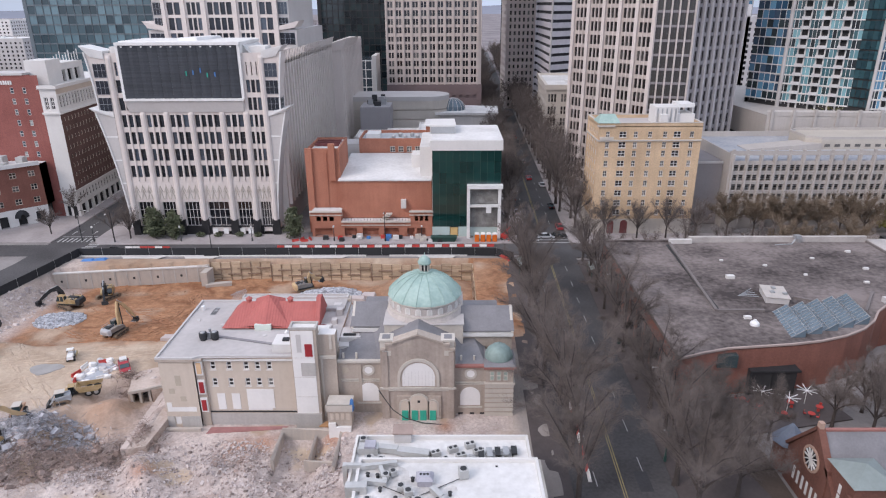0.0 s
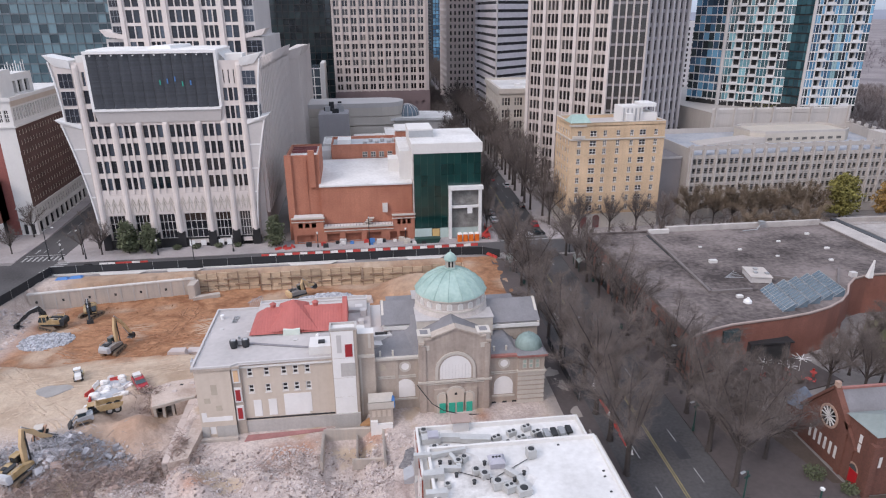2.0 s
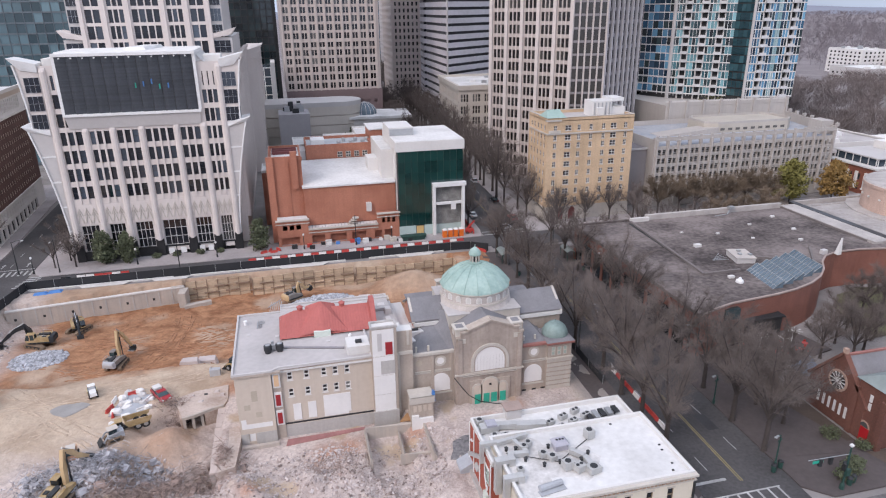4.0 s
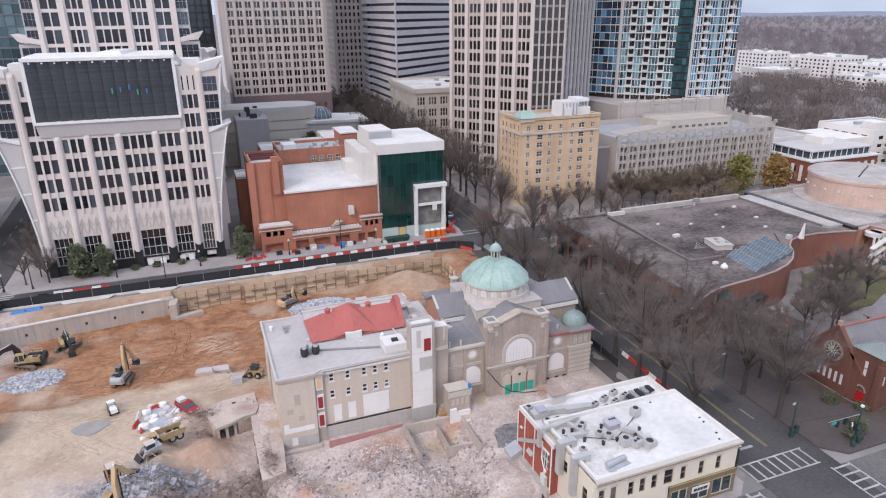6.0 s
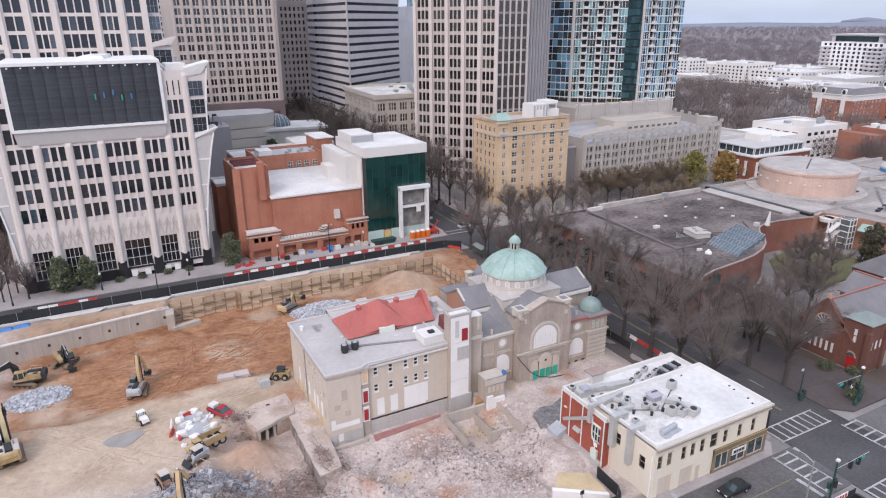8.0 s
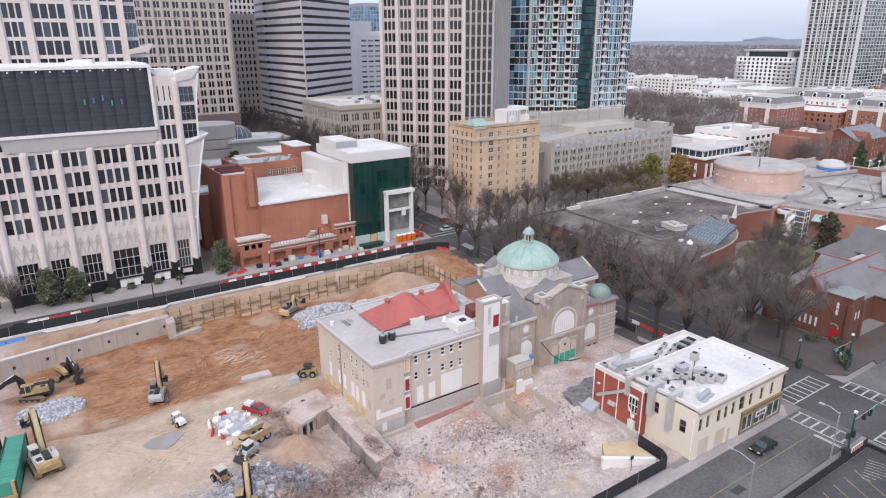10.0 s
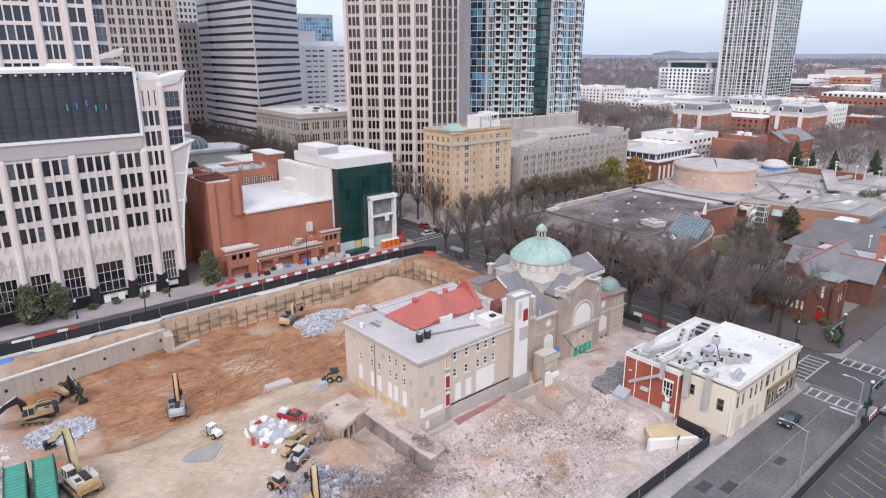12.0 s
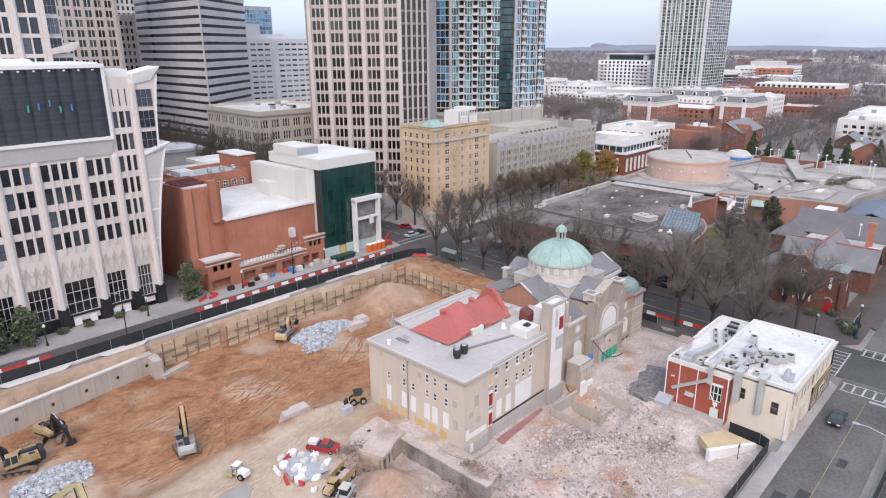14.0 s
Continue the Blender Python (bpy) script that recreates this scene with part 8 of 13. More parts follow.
# ---- red-brown brick church across the avenue ----
def brick_church():
    b = thing("brick_church", "red-brown brick church with a rose window and slate roofs", "church")
    zg = G
    x0, yc, hw = 46.8, 66.0, 5.2
    ze, zr = 4.2, 10.0
    w = Mesh()
    front = [(x0, yc + hw, zg), (x0, yc - hw, zg), (x0, yc - hw, ze), (x0, yc, zr + 0.3), (x0, yc + hw, ze)]
    w.rings([[(x0 + 0.6, y, z) for x, y, z in front], front])
    w.box(x0 + 0.6, 76.4, yc - hw, yc + hw, zg, ze)
    part("nave_wall", w, CHURCH_BRICK, b)
    part("nave_roof", gable_roof(Mesh(), x0 + 0.5, 76.2, yc - hw, yc + hw, ze, zr, "x", 0.2), SLATE, b)
    for s in (1, -1):
        part("gable_coping", Mesh().beam((x0 + 0.2, yc + s * (hw + 0.4), ze), (x0 + 0.2, yc, zr + 0.6), 0.9, 0.4), CHURCH_BRICK, b)
    part("ridge_tile", Mesh().beam((x0 + 0.8, yc, zr + 0.3), (76.4, yc, zr + 0.3), 0.4, 0.3), RED_EDGE, b)
    part("finial", Mesh().box(x0 - 0.1, x0 + 0.5, yc - 0.3, yc + 0.3, zr + 0.5, zr + 1.4), CHURCH_STONE, b)
    # rose window
    n, zc = 24, 5.9
    ring = Mesh()
    circ = lambda r, x: [(x, yc + r * math.cos(2 * math.pi * i / n), zc + r * math.sin(2 * math.pi * i / n)) for i in range(n)]
    o, i_ = circ(1.75, x0 - 0.15), circ(1.4, x0 - 0.15)
    ob = circ(1.75, x0)
    for k in range(n):
        j = (k + 1) % n
        ring.face([o[j], o[k], i_[k], i_[j]]).face([o[k], o[j], ob[j], ob[k]])
    part("rose_rim", ring, CHURCH_STONE, b)
    part("rose_glass", Mesh().face(circ(1.42, x0 - 0.06)[::-1]), GLASS, b)
    for k in range(12):
        a = 2 * math.pi * k / 12
        part("rose_spoke", Mesh().beam((x0 - 0.12, yc + 0.35 * math.cos(a), zc + 0.35 * math.sin(a)), (x0 - 0.12, yc + 1.42 * math.cos(a), zc + 1.42 * math.sin(a)), 0.16, 0.12), WHITE_PAINT, b)
    part("rose_hub", Mesh().face([(x0 - 0.18, yc + 0.4 * math.cos(-2 * math.pi * i / 12), zc + 0.4 * math.sin(-2 * math.pi * i / 12)) for i in range(12)]), WHITE_PAINT, b)
    for k in range(6):
        y = yc + 2.9 - k * 1.05
        part("lancet", Mesh().box(x0 - 0.06, x0, y - 0.22, y + 0.22, 0.6, 2.5), WHITE_PAINT, b)
    # corner tower with a low copper roof
    tx0, tx1, ty0, ty1, tz = 47.0, 51.8, 57.8, 62.6, 8.4
    part("tower_wall", Mesh().box(tx0, tx1, ty0, ty1, zg, tz), CHURCH_BRICK, b)
    part("tower_roof", Mesh().rings([[(tx0 - 0.4, ty0 - 0.4, tz), (tx1 + 0.4, ty0 - 0.4, tz), (tx1 + 0.4, ty1 + 0.4, tz), (tx0 - 0.4, ty1 + 0.4, tz)], [(49.3, 60.1, tz + 1.4), (49.5, 60.1, tz + 1.4), (49.5, 60.3, tz + 1.4), (49.3, 60.3, tz + 1.4)]]), COPPER_GREY, b)
    for x, y in ((tx0, ty0), (tx0, ty1), (tx1, ty0)):
        part("buttress", Mesh().box(x - 0.45, x + 0.45, y - 0.45, y + 0.45, zg, tz - 1.4), CHURCH_BRICK, b)
    part("red_door", Mesh().box(tx0 - 0.12, tx0, 59.4, 61.0, zg, 1.4), RED_BRIGHT, b)
    da = [(tx0 - 0.18, 60.2 - 1.0 * math.cos(math.pi * i / 10), 1.4 + 1.1 * math.sin(math.pi * i / 10)) for i in range(11)]
    part("door_arch", Mesh().face(da[::-1]), CHURCH_STONE, b)
    part("door_light", Mesh().face([(tx0 - 0.2, 60.2 - 0.7 * math.cos(math.pi * i / 10), 1.45 + 0.75 * math.sin(math.pi * i / 10)) for i in range(11)][::-1]), GLASS, b)
    for y, z in ((60.2, 4.2), (60.2, 5.6)):
        part("tower_lancet", Mesh().box(tx0 - 0.05, tx0, y - 0.25, y + 0.25, z, z + 1.2), WHITE_PAINT, b)
    for x in (48.2, 49.5, 50.8):
        part("tower_lancet", Mesh().box(x - 0.2, x + 0.2, ty0 - 0.05, ty0, 3.4, 5.0), WHITE_PAINT, b)
    # slate-capped stair turret on the other side
    part("turret_wall", Mesh().lathe(48.2, 73.4, [(2.0, zg), (2.0, 3.2)], 8), CHURCH_BRICK, b)
    part("turret_roof", Mesh().lathe(48.2, 73.4, [(2.4, 3.2), (0.2, 5.8)], 8), SLATE_BLUE, b)
    # transepts, link and long hall behind
    part("wing_wall", Mesh().box(64.4, 72.6, 55.8, yc - hw, zg, 4.3), CHURCH_BRICK, b)
    part("wing_roof", gable_roof(Mesh(), 64.2, 72.8, 55.6, 66, 4.2, 8.5, "y", 0.3), SLATE, b)
    part("wing_wall", Mesh().box(68.4, 76.6, yc + hw, 76, zg, 4.0), CHURCH_BRICK, b)
    part("wing_roof", gable_roof(Mesh(), 68.2, 76.8, 66, 76.2, 3.9, 7.5, "y", 0.3), SLATE, b)
    for xm, y, ze2, zr2 in ((68.5, 55.9, 4.2, 8.4), (72.5, 75.8, 3.9, 7.4)):
        g = [(xm - 4.1, y, ze2), (xm + 4.1, y, ze2), (xm, y, zr2)]
        part("wing_gable", Mesh().rings([g, [(x, y + 0.3 * (1 if y < 60 else -1), z) for x, y, z in g]]), CHURCH_BRICK, b)
        part("ridge_tile", Mesh().beam((xm, y - 0.3 if y < 60 else 66, zr2 + 0.35), (xm, 66 if y < 60 else y + 0.3, zr2 + 0.35), 0.4, 0.3), RED_EDGE, b)
    back_gable = [(76.0, yc - hw, ze), (76.0, yc + hw, ze), (76.0, yc, zr)]
    part("end_gable", Mesh().rings([back_gable, [(76.4, y, z) for x, y, z in back_gable]]), CHURCH_BRICK, b)
    part("link_wall", Mesh().box(76.7, 91.2, 58, 75, zg, 4.2), CHURCH_BRICK, b)
    part("link_roof", Mesh().box(76.6, 91.2, 57.8, 75.2, 4.2, 4.5), GREY_ROOF, b)
    part("hall_wall", Mesh().box(91.2, 104, 50, 79.6, zg, 4.6), CHURCH_BRICK, b)
    part("hall_roof", gable_roof(Mesh(), 90.9, 104.2, 49.8, 80, 4.5, 9.6, "y", 0.3), SLATE_GREY, b)
    part("bay_wall", Mesh().box(85.4, 97, 76.2, 83.8, zg, 3.8), CHURCH_BRICK, b)
    part("bay_roof", Mesh().rings([[(85, 75.8, 3.8), (98, 75.8, 3.8), (98, 84.2, 3.8), (85, 84.2, 3.8)], [(89.6, 79.9, 7.1), (97.6, 79.9, 7.1), (97.6, 80.1, 7.1), (89.6, 80.1, 7.1)]]), SLATE_GREY, b)
    for x, y in ((91.1, 73.6), (91.1, 66.0), (91.1, 62.4)):
        part("dormer_window", pane_mesh(2.0, 1.3, 2, 1, 0.14, (WHITE_PAINT, GLASS_LIT)), None, b, m=Matrix.Translation((x - 0.1, y + 1.0, 3.0)) @ Matrix.Rotation(radians(-90), 4, "Z"))
    part("chimney", Mesh().box(83.8, 85.2, 59.8, 61.2, 4, 11.2).box(83.6, 85.4, 59.6, 61.4, 10.6, 11.0), ORANGE_BRICK, b)
    part("flat_roof", Mesh().box(78.5, 83, 57.6, 60.2, 5.0, 5.4), WHITE_ROOF, b)
    part("vent_pipe", Mesh().tube((81.6, 62.5, 8.0), (81.6, 62.5, 11.0), 0.12).box(81.3, 81.9, 62.2, 62.8, 10.8, 11.1), WHITE_METAL, b)
    part("north_hall", Mesh().box(101, 130, 50, 72, zg, 6.0), CHURCH_BRICK, b)
    part("north_roof", gable_roof(Mesh(), 103, 130, 56, 72, 6.0, 9.4, "x", 0.4), SLATE_BLUE, b)
    part("north_skylight", Mesh().box(101.5, 112, 74, 79, 7.0, 7.9), WHITE_ROOF, b)


CHURCH_BRICK = brick_material("church_brick", (0.125, 0.054, 0.042), (0.175, 0.078, 0.058), (0.8, 0.75, 0.7))
CHURCH_STONE = material("church_stone", (0.40, 0.27, 0.21), 0.85, 0.15, 0.4, 3, 0.1)
COPPER_GREY = material("grey_green_copper", (0.20, 0.235, 0.225), 0.6, 0.15, 0.4, 2, 0.05)
SLATE_BLUE = material("blue_slate", (0.13, 0.155, 0.20), 0.7, 0.2, 0.4, 3, 0.2)
SLATE_GREY = material("grey_shingles", (0.145, 0.14, 0.145), 0.9, 0.16, 0.3, 3, 0.2)
RED_BRIGHT = material("bright_red_door", (0.42, 0.015, 0.02), 0.5, 0.08, 0.5, 3, 0.0)
brick_church()


# ---- towers of the city centre ----
def curtain(b, mesh, p, q, z0, z1, first, pitch, groups, w, h, floor, mats, pier=0.0, pier_m=None, depth=0.35, most=120, nx=1, ny=1, fw=0.12):
    """One face of a tower: windows in groups along p-q on every floor, with thick piers between the groups."""
    L = (Vector(q) - Vector(p)).length
    us, edges = [], [first]
    u = first
    for g in groups:
        for k in range(g):
            us.append(u + pitch * (k + 0.5))
        u += pitch * g + pier
        edges.append(u)
    us = [v for v in us if w / 2 + 0.05 < v < L - w / 2 - 0.05]
    zs = []
    z = z0 + 1.0
    while z + h < z1:
        zs.append(z)
        z += floor
    holes = grid_holes(us, w, zs, h)
    wall_face(mesh, p, q, z0, z1, holes, depth)
    windows(b, p, q, holes, nx, ny, fw, mats, depth - 0.1, most=most)
    d = (Vector(q) - Vector(p)).normalized()
    n = Vector((d.y, -d.x))
    if pier_m:
        for e in edges:
            c = Vector(p) + d * (e - pier / 2)
            a, o = d * (pier * 0.36), n * 0.7
            pts = [c - a, c + a, c + a + o, c - a + o]
            part("pier", Mesh().prism([(v.x, v.y) for v in (c - a + o, c + a + o, c + a, c - a)], z0, z1), pier_m, b)


def stone_tower():
    b = thing("office_tower", "pink-grey stone office tower with ranked windows and piers", "tower")
    P = [(44.8, 235.3), (64.6, 209.4), (75.7, 206.8), (98.4, 224.6), (92, 252), (62, 262)]
    core = Mesh().prism([(x * 0.97 + 2.2, y * 0.97 + 7.3) for x, y in P], G, 150)
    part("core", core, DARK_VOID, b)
    m = Mesh()
    curtain(b, m, P[0], P[1], G, 150, 0.7, 1.6, (3, 3, 3, 3, 3), 1.22, 3.0, 4.25, (PINK_DARK, TOWER_GLASS), 1.75, PINK_GREY, most=110, fw=0.06)
    for k in (3, 4):
        wall_face(m, P[k], P[(k + 1) % 5] if k == 3 else P[5], G, 150)
    wall_face(m, P[5], P[0], G, 150)
    part("wall", m, [PINK_DARK], b)
    e = Mesh()
    curtain(b, e, P[2], P[3], G, 150, 0.9, 1.4, (2,) * 7, 1.12, 3.1, 4.25, (GREY_STONE_D, TOWER_GLASS), 1.2, GREY_PIER, most=60, fw=0.06)
    part("side_wall", e, [GREY_STONE_D], b, "grey granite side with close piers")
    # slim stone strips dividing the windows of each group
    d = (Vector(P[1]) - Vector(P[0])).normalized()
    o = Vector((d.y, -d.x)) * 0.22
    for g in range(5):
        for k in (1, 2):
            c = Vector(P[0]) + d * (0.7 + g * 6.55 + k * 1.6)
            a = d * 0.12
            part("mullion_strip", Mesh().prism([(v.x, v.y) for v in (c - a + o, c + a + o, c + a, c - a)], G, 150), PINK_GREY, b)
    # glazed bow between the two faces
    p, q = Vector(P[1]), Vector(P[2])
    bow = Mesh().prism([tuple(p), tuple(q), tuple(q + Vector((1, 4))), tuple(p + Vector((2, 4)))], G, 150)
    part("bow_window", bow, TOWER_GLASS, b)
    for k in range(6):
        c = p.lerp(q, k / 5)
        part("bow_mullion", Mesh().box(c.x - 0.16, c.x + 0.16, c.y - 0.7, c.y + 0.2, G, 150), PINK_GREY, b)
    thin = Mesh()
    for k in range(5):
        for f in (0.34, 0.67):
            c = p.lerp(q, (k + f) / 5)
            thin.box(c.x - 0.05, c.x + 0.05, c.y - 0.14, c.y + 0.1, G, 150)
    part("bow_bar", thin, DARK_METAL, b, kind="stuff")
    for k in range(35):
        z = 2 + k * 4.25
        part("bow_spandrel", Mesh().beam((p.x, p.y - 0.06, z), (q.x, q.y - 0.06, z), 0.2, 0.75), GREY_STONE_D, b)
    part("plinth", Mesh().beam((44.4, 234.8, 4), (64.6, 208.9, 4), 0.8, 0.9), PINK_GREY, b)


PINK_GREY = material("pink_grey_granite", (0.585, 0.525, 0.495), 0.75, 0.08, 0.05, 1.2, 0.05, streak=0.3)
PINK_DARK = material("brown_pink_granite", (0.46, 0.40, 0.37), 0.75, 0.1, 0.05, 1.2, 0.05, streak=0.3)
GREY_PIER = material("pale_grey_granite", (0.46, 0.435, 0.44), 0.75, 0.08, 0.05, 1.2, 0.05)
TOWER_GLASS = glass_material("brown_black_glass", (0.012, 0.011, 0.012), (0.085, 0.08, 0.075), 0.12, share=0.12)
GREY_STONE_D = material("grey_granite", (0.25, 0.235, 0.24), 0.75, 0.08, 0.05, 1.2, 0.05)
stone_tower()


def beige_tower():
    b = thing("office_tower", "beige stone office tower with paired windows and dark pink base", "tower")
    x0, x1, y0 = -29.0, 18.0, 335.0
    m = Mesh()
    curtain(b, m, (x0, y0), (x1, y0), 21.5, 150, 0.8, 1.45, (2,) * 11, 1.15, 2.7, 3.95, (BEIGE_STONE, GLASS), 1.2, BEIGE_STONE, most=110, fw=0.06)
    curtain(b, m, (x1, y0), (x1 + 2, y0 + 40), 21.5, 150, 0.8, 1.45, (2,) * 9, 1.15, 2.7, 3.95, (BEIGE_STONE, GLASS), 1.2, None, most=40, fw=0.06)
    wall_face(m, (x0 - 1, y0 + 40), (x0, y0), 21.5, 150)
    part("wall", m, [BEIGE_STONE], b)
    part("core", Mesh().box(x0 + 0.8, x1 - 0.8, y0 + 0.8, y0 + 39, 20, 150), DARK_VOID, b)
    base = Mesh()
    wall_face(base, (x0 - 0.4, y0 - 0.5), (x1 + 0.4, y0 - 0.5), G, 21.5, [(u, u + 1.6, 14.5, 16.5) for u in (26, 29.5, 33, 36.5, 40, 43.5)], 0.5)
    base.box(x0 - 0.4, x1 + 0.4, y0 - 0.49, y0 + 40, 21.0, 21.6).box(x0, x1 + 0.4, y0 + 0.3, y0 + 40, G, 21)
    part("granite_base", base, [MAUVE_GRANITE], b, "mauve granite base")
    part("setback_cornice", Mesh().box(x0 - 0.3, x1 + 0.3, y0 - 0.4, y0, 44.6, 45.2), BEIGE_STONE, b)


BEIGE_STONE = material("beige_stone", (0.55, 0.48, 0.445), 0.8, 0.08, 0.05, 1.2, 0.05)
MAUVE_GRANITE = material("mauve_granite", (0.20, 0.145, 0.145), 0.6, 0.15, 0.1, 1.5, 0.05)
beige_tower()


def banded_tower():
    b = thing("office_tower", "silver and dark striped office tower with a sharp corner", "tower")
    poly = [(51.0, 327.0), (95.0, 362.0), (95.0, 408.0), (52.6, 400.5), (50.2, 380.0), (51.4, 379.0)]
    cx, cy = 70.0, 372.0
    inner = [(cx + (x - cx) * 0.985, cy + (y - cy) * 0.985) for x, y in poly]
    part("glass_core", Mesh().prism(inner, G, 146), STRIP_GLASS, b)
    for k in range(37):
        part("spandrel_band", Mesh().prism(poly, 1.6 + k * 3.9, 4.1 + k * 3.9, bottom=True), BAND_WHITE, b)
    bars = Mesh()
    for (p, q), n in (((poly[0], poly[1]), 24), ((poly[5], poly[0]), 22)):
        p, q = Vector(p), Vector(q)
        for k in range(1, n):
            c = p.lerp(q, k / n)
            c = Vector((cx + (c.x - cx) * 0.988, cy + (c.y - cy) * 0.988))
            bars.box(c.x - 0.07, c.x + 0.07, c.y - 0.07, c.y + 0.07, G, 146)
    part("window_bar", bars, DARK_METAL, b, kind="stuff")
    part("corner_strip", Mesh().prism([(50.7, 327.4), (51.0, 326.8), (51.6, 327.2), (51.2, 327.8)], G, 146), PALE_GREY, b)


BAND_WHITE = material("silver_aluminium_band", (0.57, 0.545, 0.575), 0.42, 0.2, 0.03, 0.6, 0.0, streak=0.3)
STRIP_GLASS = material("dark_strip_glass", (0.02, 0.02, 0.026), 0.3, 0.4, 0.2, 1.2, 0.0, spec=0.3)
banded_tower()


def arcade_block():
    b = thing("office_block", "cream stone office block of five storeys with arched top windows", "building")
    P = [(41.5, 270.0), (84.0, 270.0), (84.0, 318.0), (44.5, 318.0)]
    m = Mesh()
    hs = []
    for p, q, n in ((P[0], P[1], 8), (P[3], P[0], 7)):
        L = (Vector(q) - Vector(p)).length
        pitch = L / n
        holes = [(k * pitch + 0.9 + j * (pitch - 1.6) / 3, k * pitch + 0.9 + (j + 0.82) * (pitch - 1.6) / 3, z, z + 3.3) for k in range(n) for j in range(3) for z in (2.5, 7.2, 11.9, 16.6, 21.6)]
        wall_face(m, p, q, G, 28.0, holes, 0.4)
        windows(b, p, q, holes, 1, 2, 0.14, (CREAM_STONE, GLASS), 0.3)
    wall_face(m, P[1], P[2], G, 28)
    wall_face(m, P[2], P[3], G, 28)
    part("wall", m, [CREAM_STONE], b)
    part("cornice", parapet(Mesh(), [(40.9, 269.4), (84.6, 269.4), (84.6, 318.6), (43.9, 318.6)], 26.6, 28.6, 1.2), CREAM_STONE, b)
    part("roof", Mesh().prism(P, 27.2, 27.6), WHITE_ROOF, b)
    random.seed(4)
    for k in range(14):
        x, y = random.uniform(46, 80), random.uniform(274, 312)
        part("roof_plant", Mesh().box(x, x + random.uniform(1.5, 4), y, y + random.uniform(1.5, 4), 27.6, 27.6 + random.uniform(0.6, 1.8)), random.choice((DARK_METAL, WHITE_METAL, METAL)), b)


CREAM_STONE = material("cream_stone", (0.53, 0.487, 0.435), 0.8, 0.1, 0.1, 1.5, 0.05, streak=0.4)
arcade_block()


def teal_tower():
    b = thing("apartment_tower", "teal glass apartment tower with white balconies", "tower")
    P = [(112.5, 247.0), (118.8, 234.6), (135.2, 220.0), (138.2, 213.8), (157.5, 211.0), (170, 236), (140, 264)]
    part("core", Mesh().prism([(x * 0.96 + 5.5, y * 0.96 + 9.3) for x, y in P], 24, 150), DARK_VOID, b)
    rnd = random.Random(11)
    rest, bands, low = {}, Mesh(), 27.0
    # each face: a run of bays; g glass, w pale bay with balcony, d dark glass, c clear bright strip
    faces = ((P[0], P[1], "gg", BLUE_GLASS), (P[1], P[2], "gwgwgwg", TEAL_GLASS), (P[2], P[3], "dd", TEAL_GLASS), (P[3], P[4], "gwgcgwg", BLUE_GLASS))
    widths = {"g": 1.0, "w": 0.62, "d": 1.0, "c": 0.5}
    for p, q, run, tone in faces:
        p, q = Vector(p), Vector(q)
        d, L = (q - p).normalized(), (q - p).length
        n = Vector((d.y, -d.x))
        turn = math.atan2(d.y, d.x)
        unit, u = L / sum(widths[c] for c in run), 0.0
        for c in run:
            w = widths[c] * unit
            panes = 3 if c == "g" else 2
            for j in range(40):
                z = low + j * 3.05
                for k in range(panes):
                    pw = w / panes
                    if c == "g":
                        mt = rnd.choice((DARK_GLASS, TEAL_DARK, tone, tone)) if tone == TEAL_GLASS else rnd.choice((NAVY_GLASS, DARK_GLASS, tone, tone))
                    else:
                        mt = {"w": GLASS, "d": TEAL_DARK, "c": PALE_TEAL}[c]
                    at = p + d * (u + k * pw) - n * (0.9 if c == "w" else 0.0)
                    place = Matrix.Translation((at.x, at.y, z)) @ Matrix.Rotation(turn, 4, "Z")
                    if j < 3:
                        part("window", pane_mesh(pw, 2.6, 1, 1, 0.1, (WHITE_METAL if c != "d" else DARK_METAL, mt)), None, b, m=place)
                    else:
                        rest.setdefault(mt.name, (Mesh(), mt))[0].add(Mesh().box(0.05, pw - 0.05, 0.02, 0.1, 0.0, 2.6, 0, "nbt"), place)
                if c in "gc":
                    e0, e1 = p + d * u, p + d * (u + w)
                    bands.beam((e0.x, e0.y, z - 0.2), (e1.x, e1.y, z - 0.2), 0.34, 0.36)
                if c == "w":
                    e0, e1 = p + d * (u - 0.25), p + d * (u + w + 0.25)
                    o = n * 1.35
                    plan = lambda f0, f1: [(v.x, v.y) for v in (e0 + o * f1, e1 + o * f1, e1 + o * f0, e0 + o * f0)]
                    part("balcony", Mesh().prism(plan(-0.6, 1.0), z - 0.35, z - 0.1, bottom=True).prism(plan(0.92, 1.0), z - 0.1, z + 0.75), BALCONY_GREY, b)
            for uu in ((u, u + w) if c == "w" else ()):
                f0, f1 = p + d * (uu - 0.22), p + d * (uu + 0.22)
                part("white_pier", Mesh().prism([(v.x, v.y) for v in (f0 + n * 0.2, f1 + n * 0.2, f1 - n * 0.9, f0 - n * 0.9)], 24, 150), WHITE_PAINT, b)
            if c == "g":
                for k in range(1, 3):
                    c0 = p + d * (u + w * k / 3)
                    f0, f1 = c0 - d * 0.06, c0 + d * 0.06
                    part("mullion", Mesh().prism([(v.x, v.y) for v in (f0 + n * 0.12, f1 + n * 0.12, f1, f0)], 26, 149), WHITE_METAL, b)
            u += w
    part("floor_band", bands, WHITE_PAINT, b, kind="stuff")
    for c, wd in ((P[1], 1.2), (P[3], 0.9)):
        part("white_pier", Mesh().lathe(c[0], c[1], [(wd * 0.6, 22), (wd * 0.6, 150)], 8), PALE_GREY, b)
    for g, mt in rest.values():
        part("upper_window", g, mt, b, kind="stuff")
    back = Mesh()
    for k in (4, 5, 6):
        wall_face(back, P[k], P[(k + 1) % 7], 24, 150)
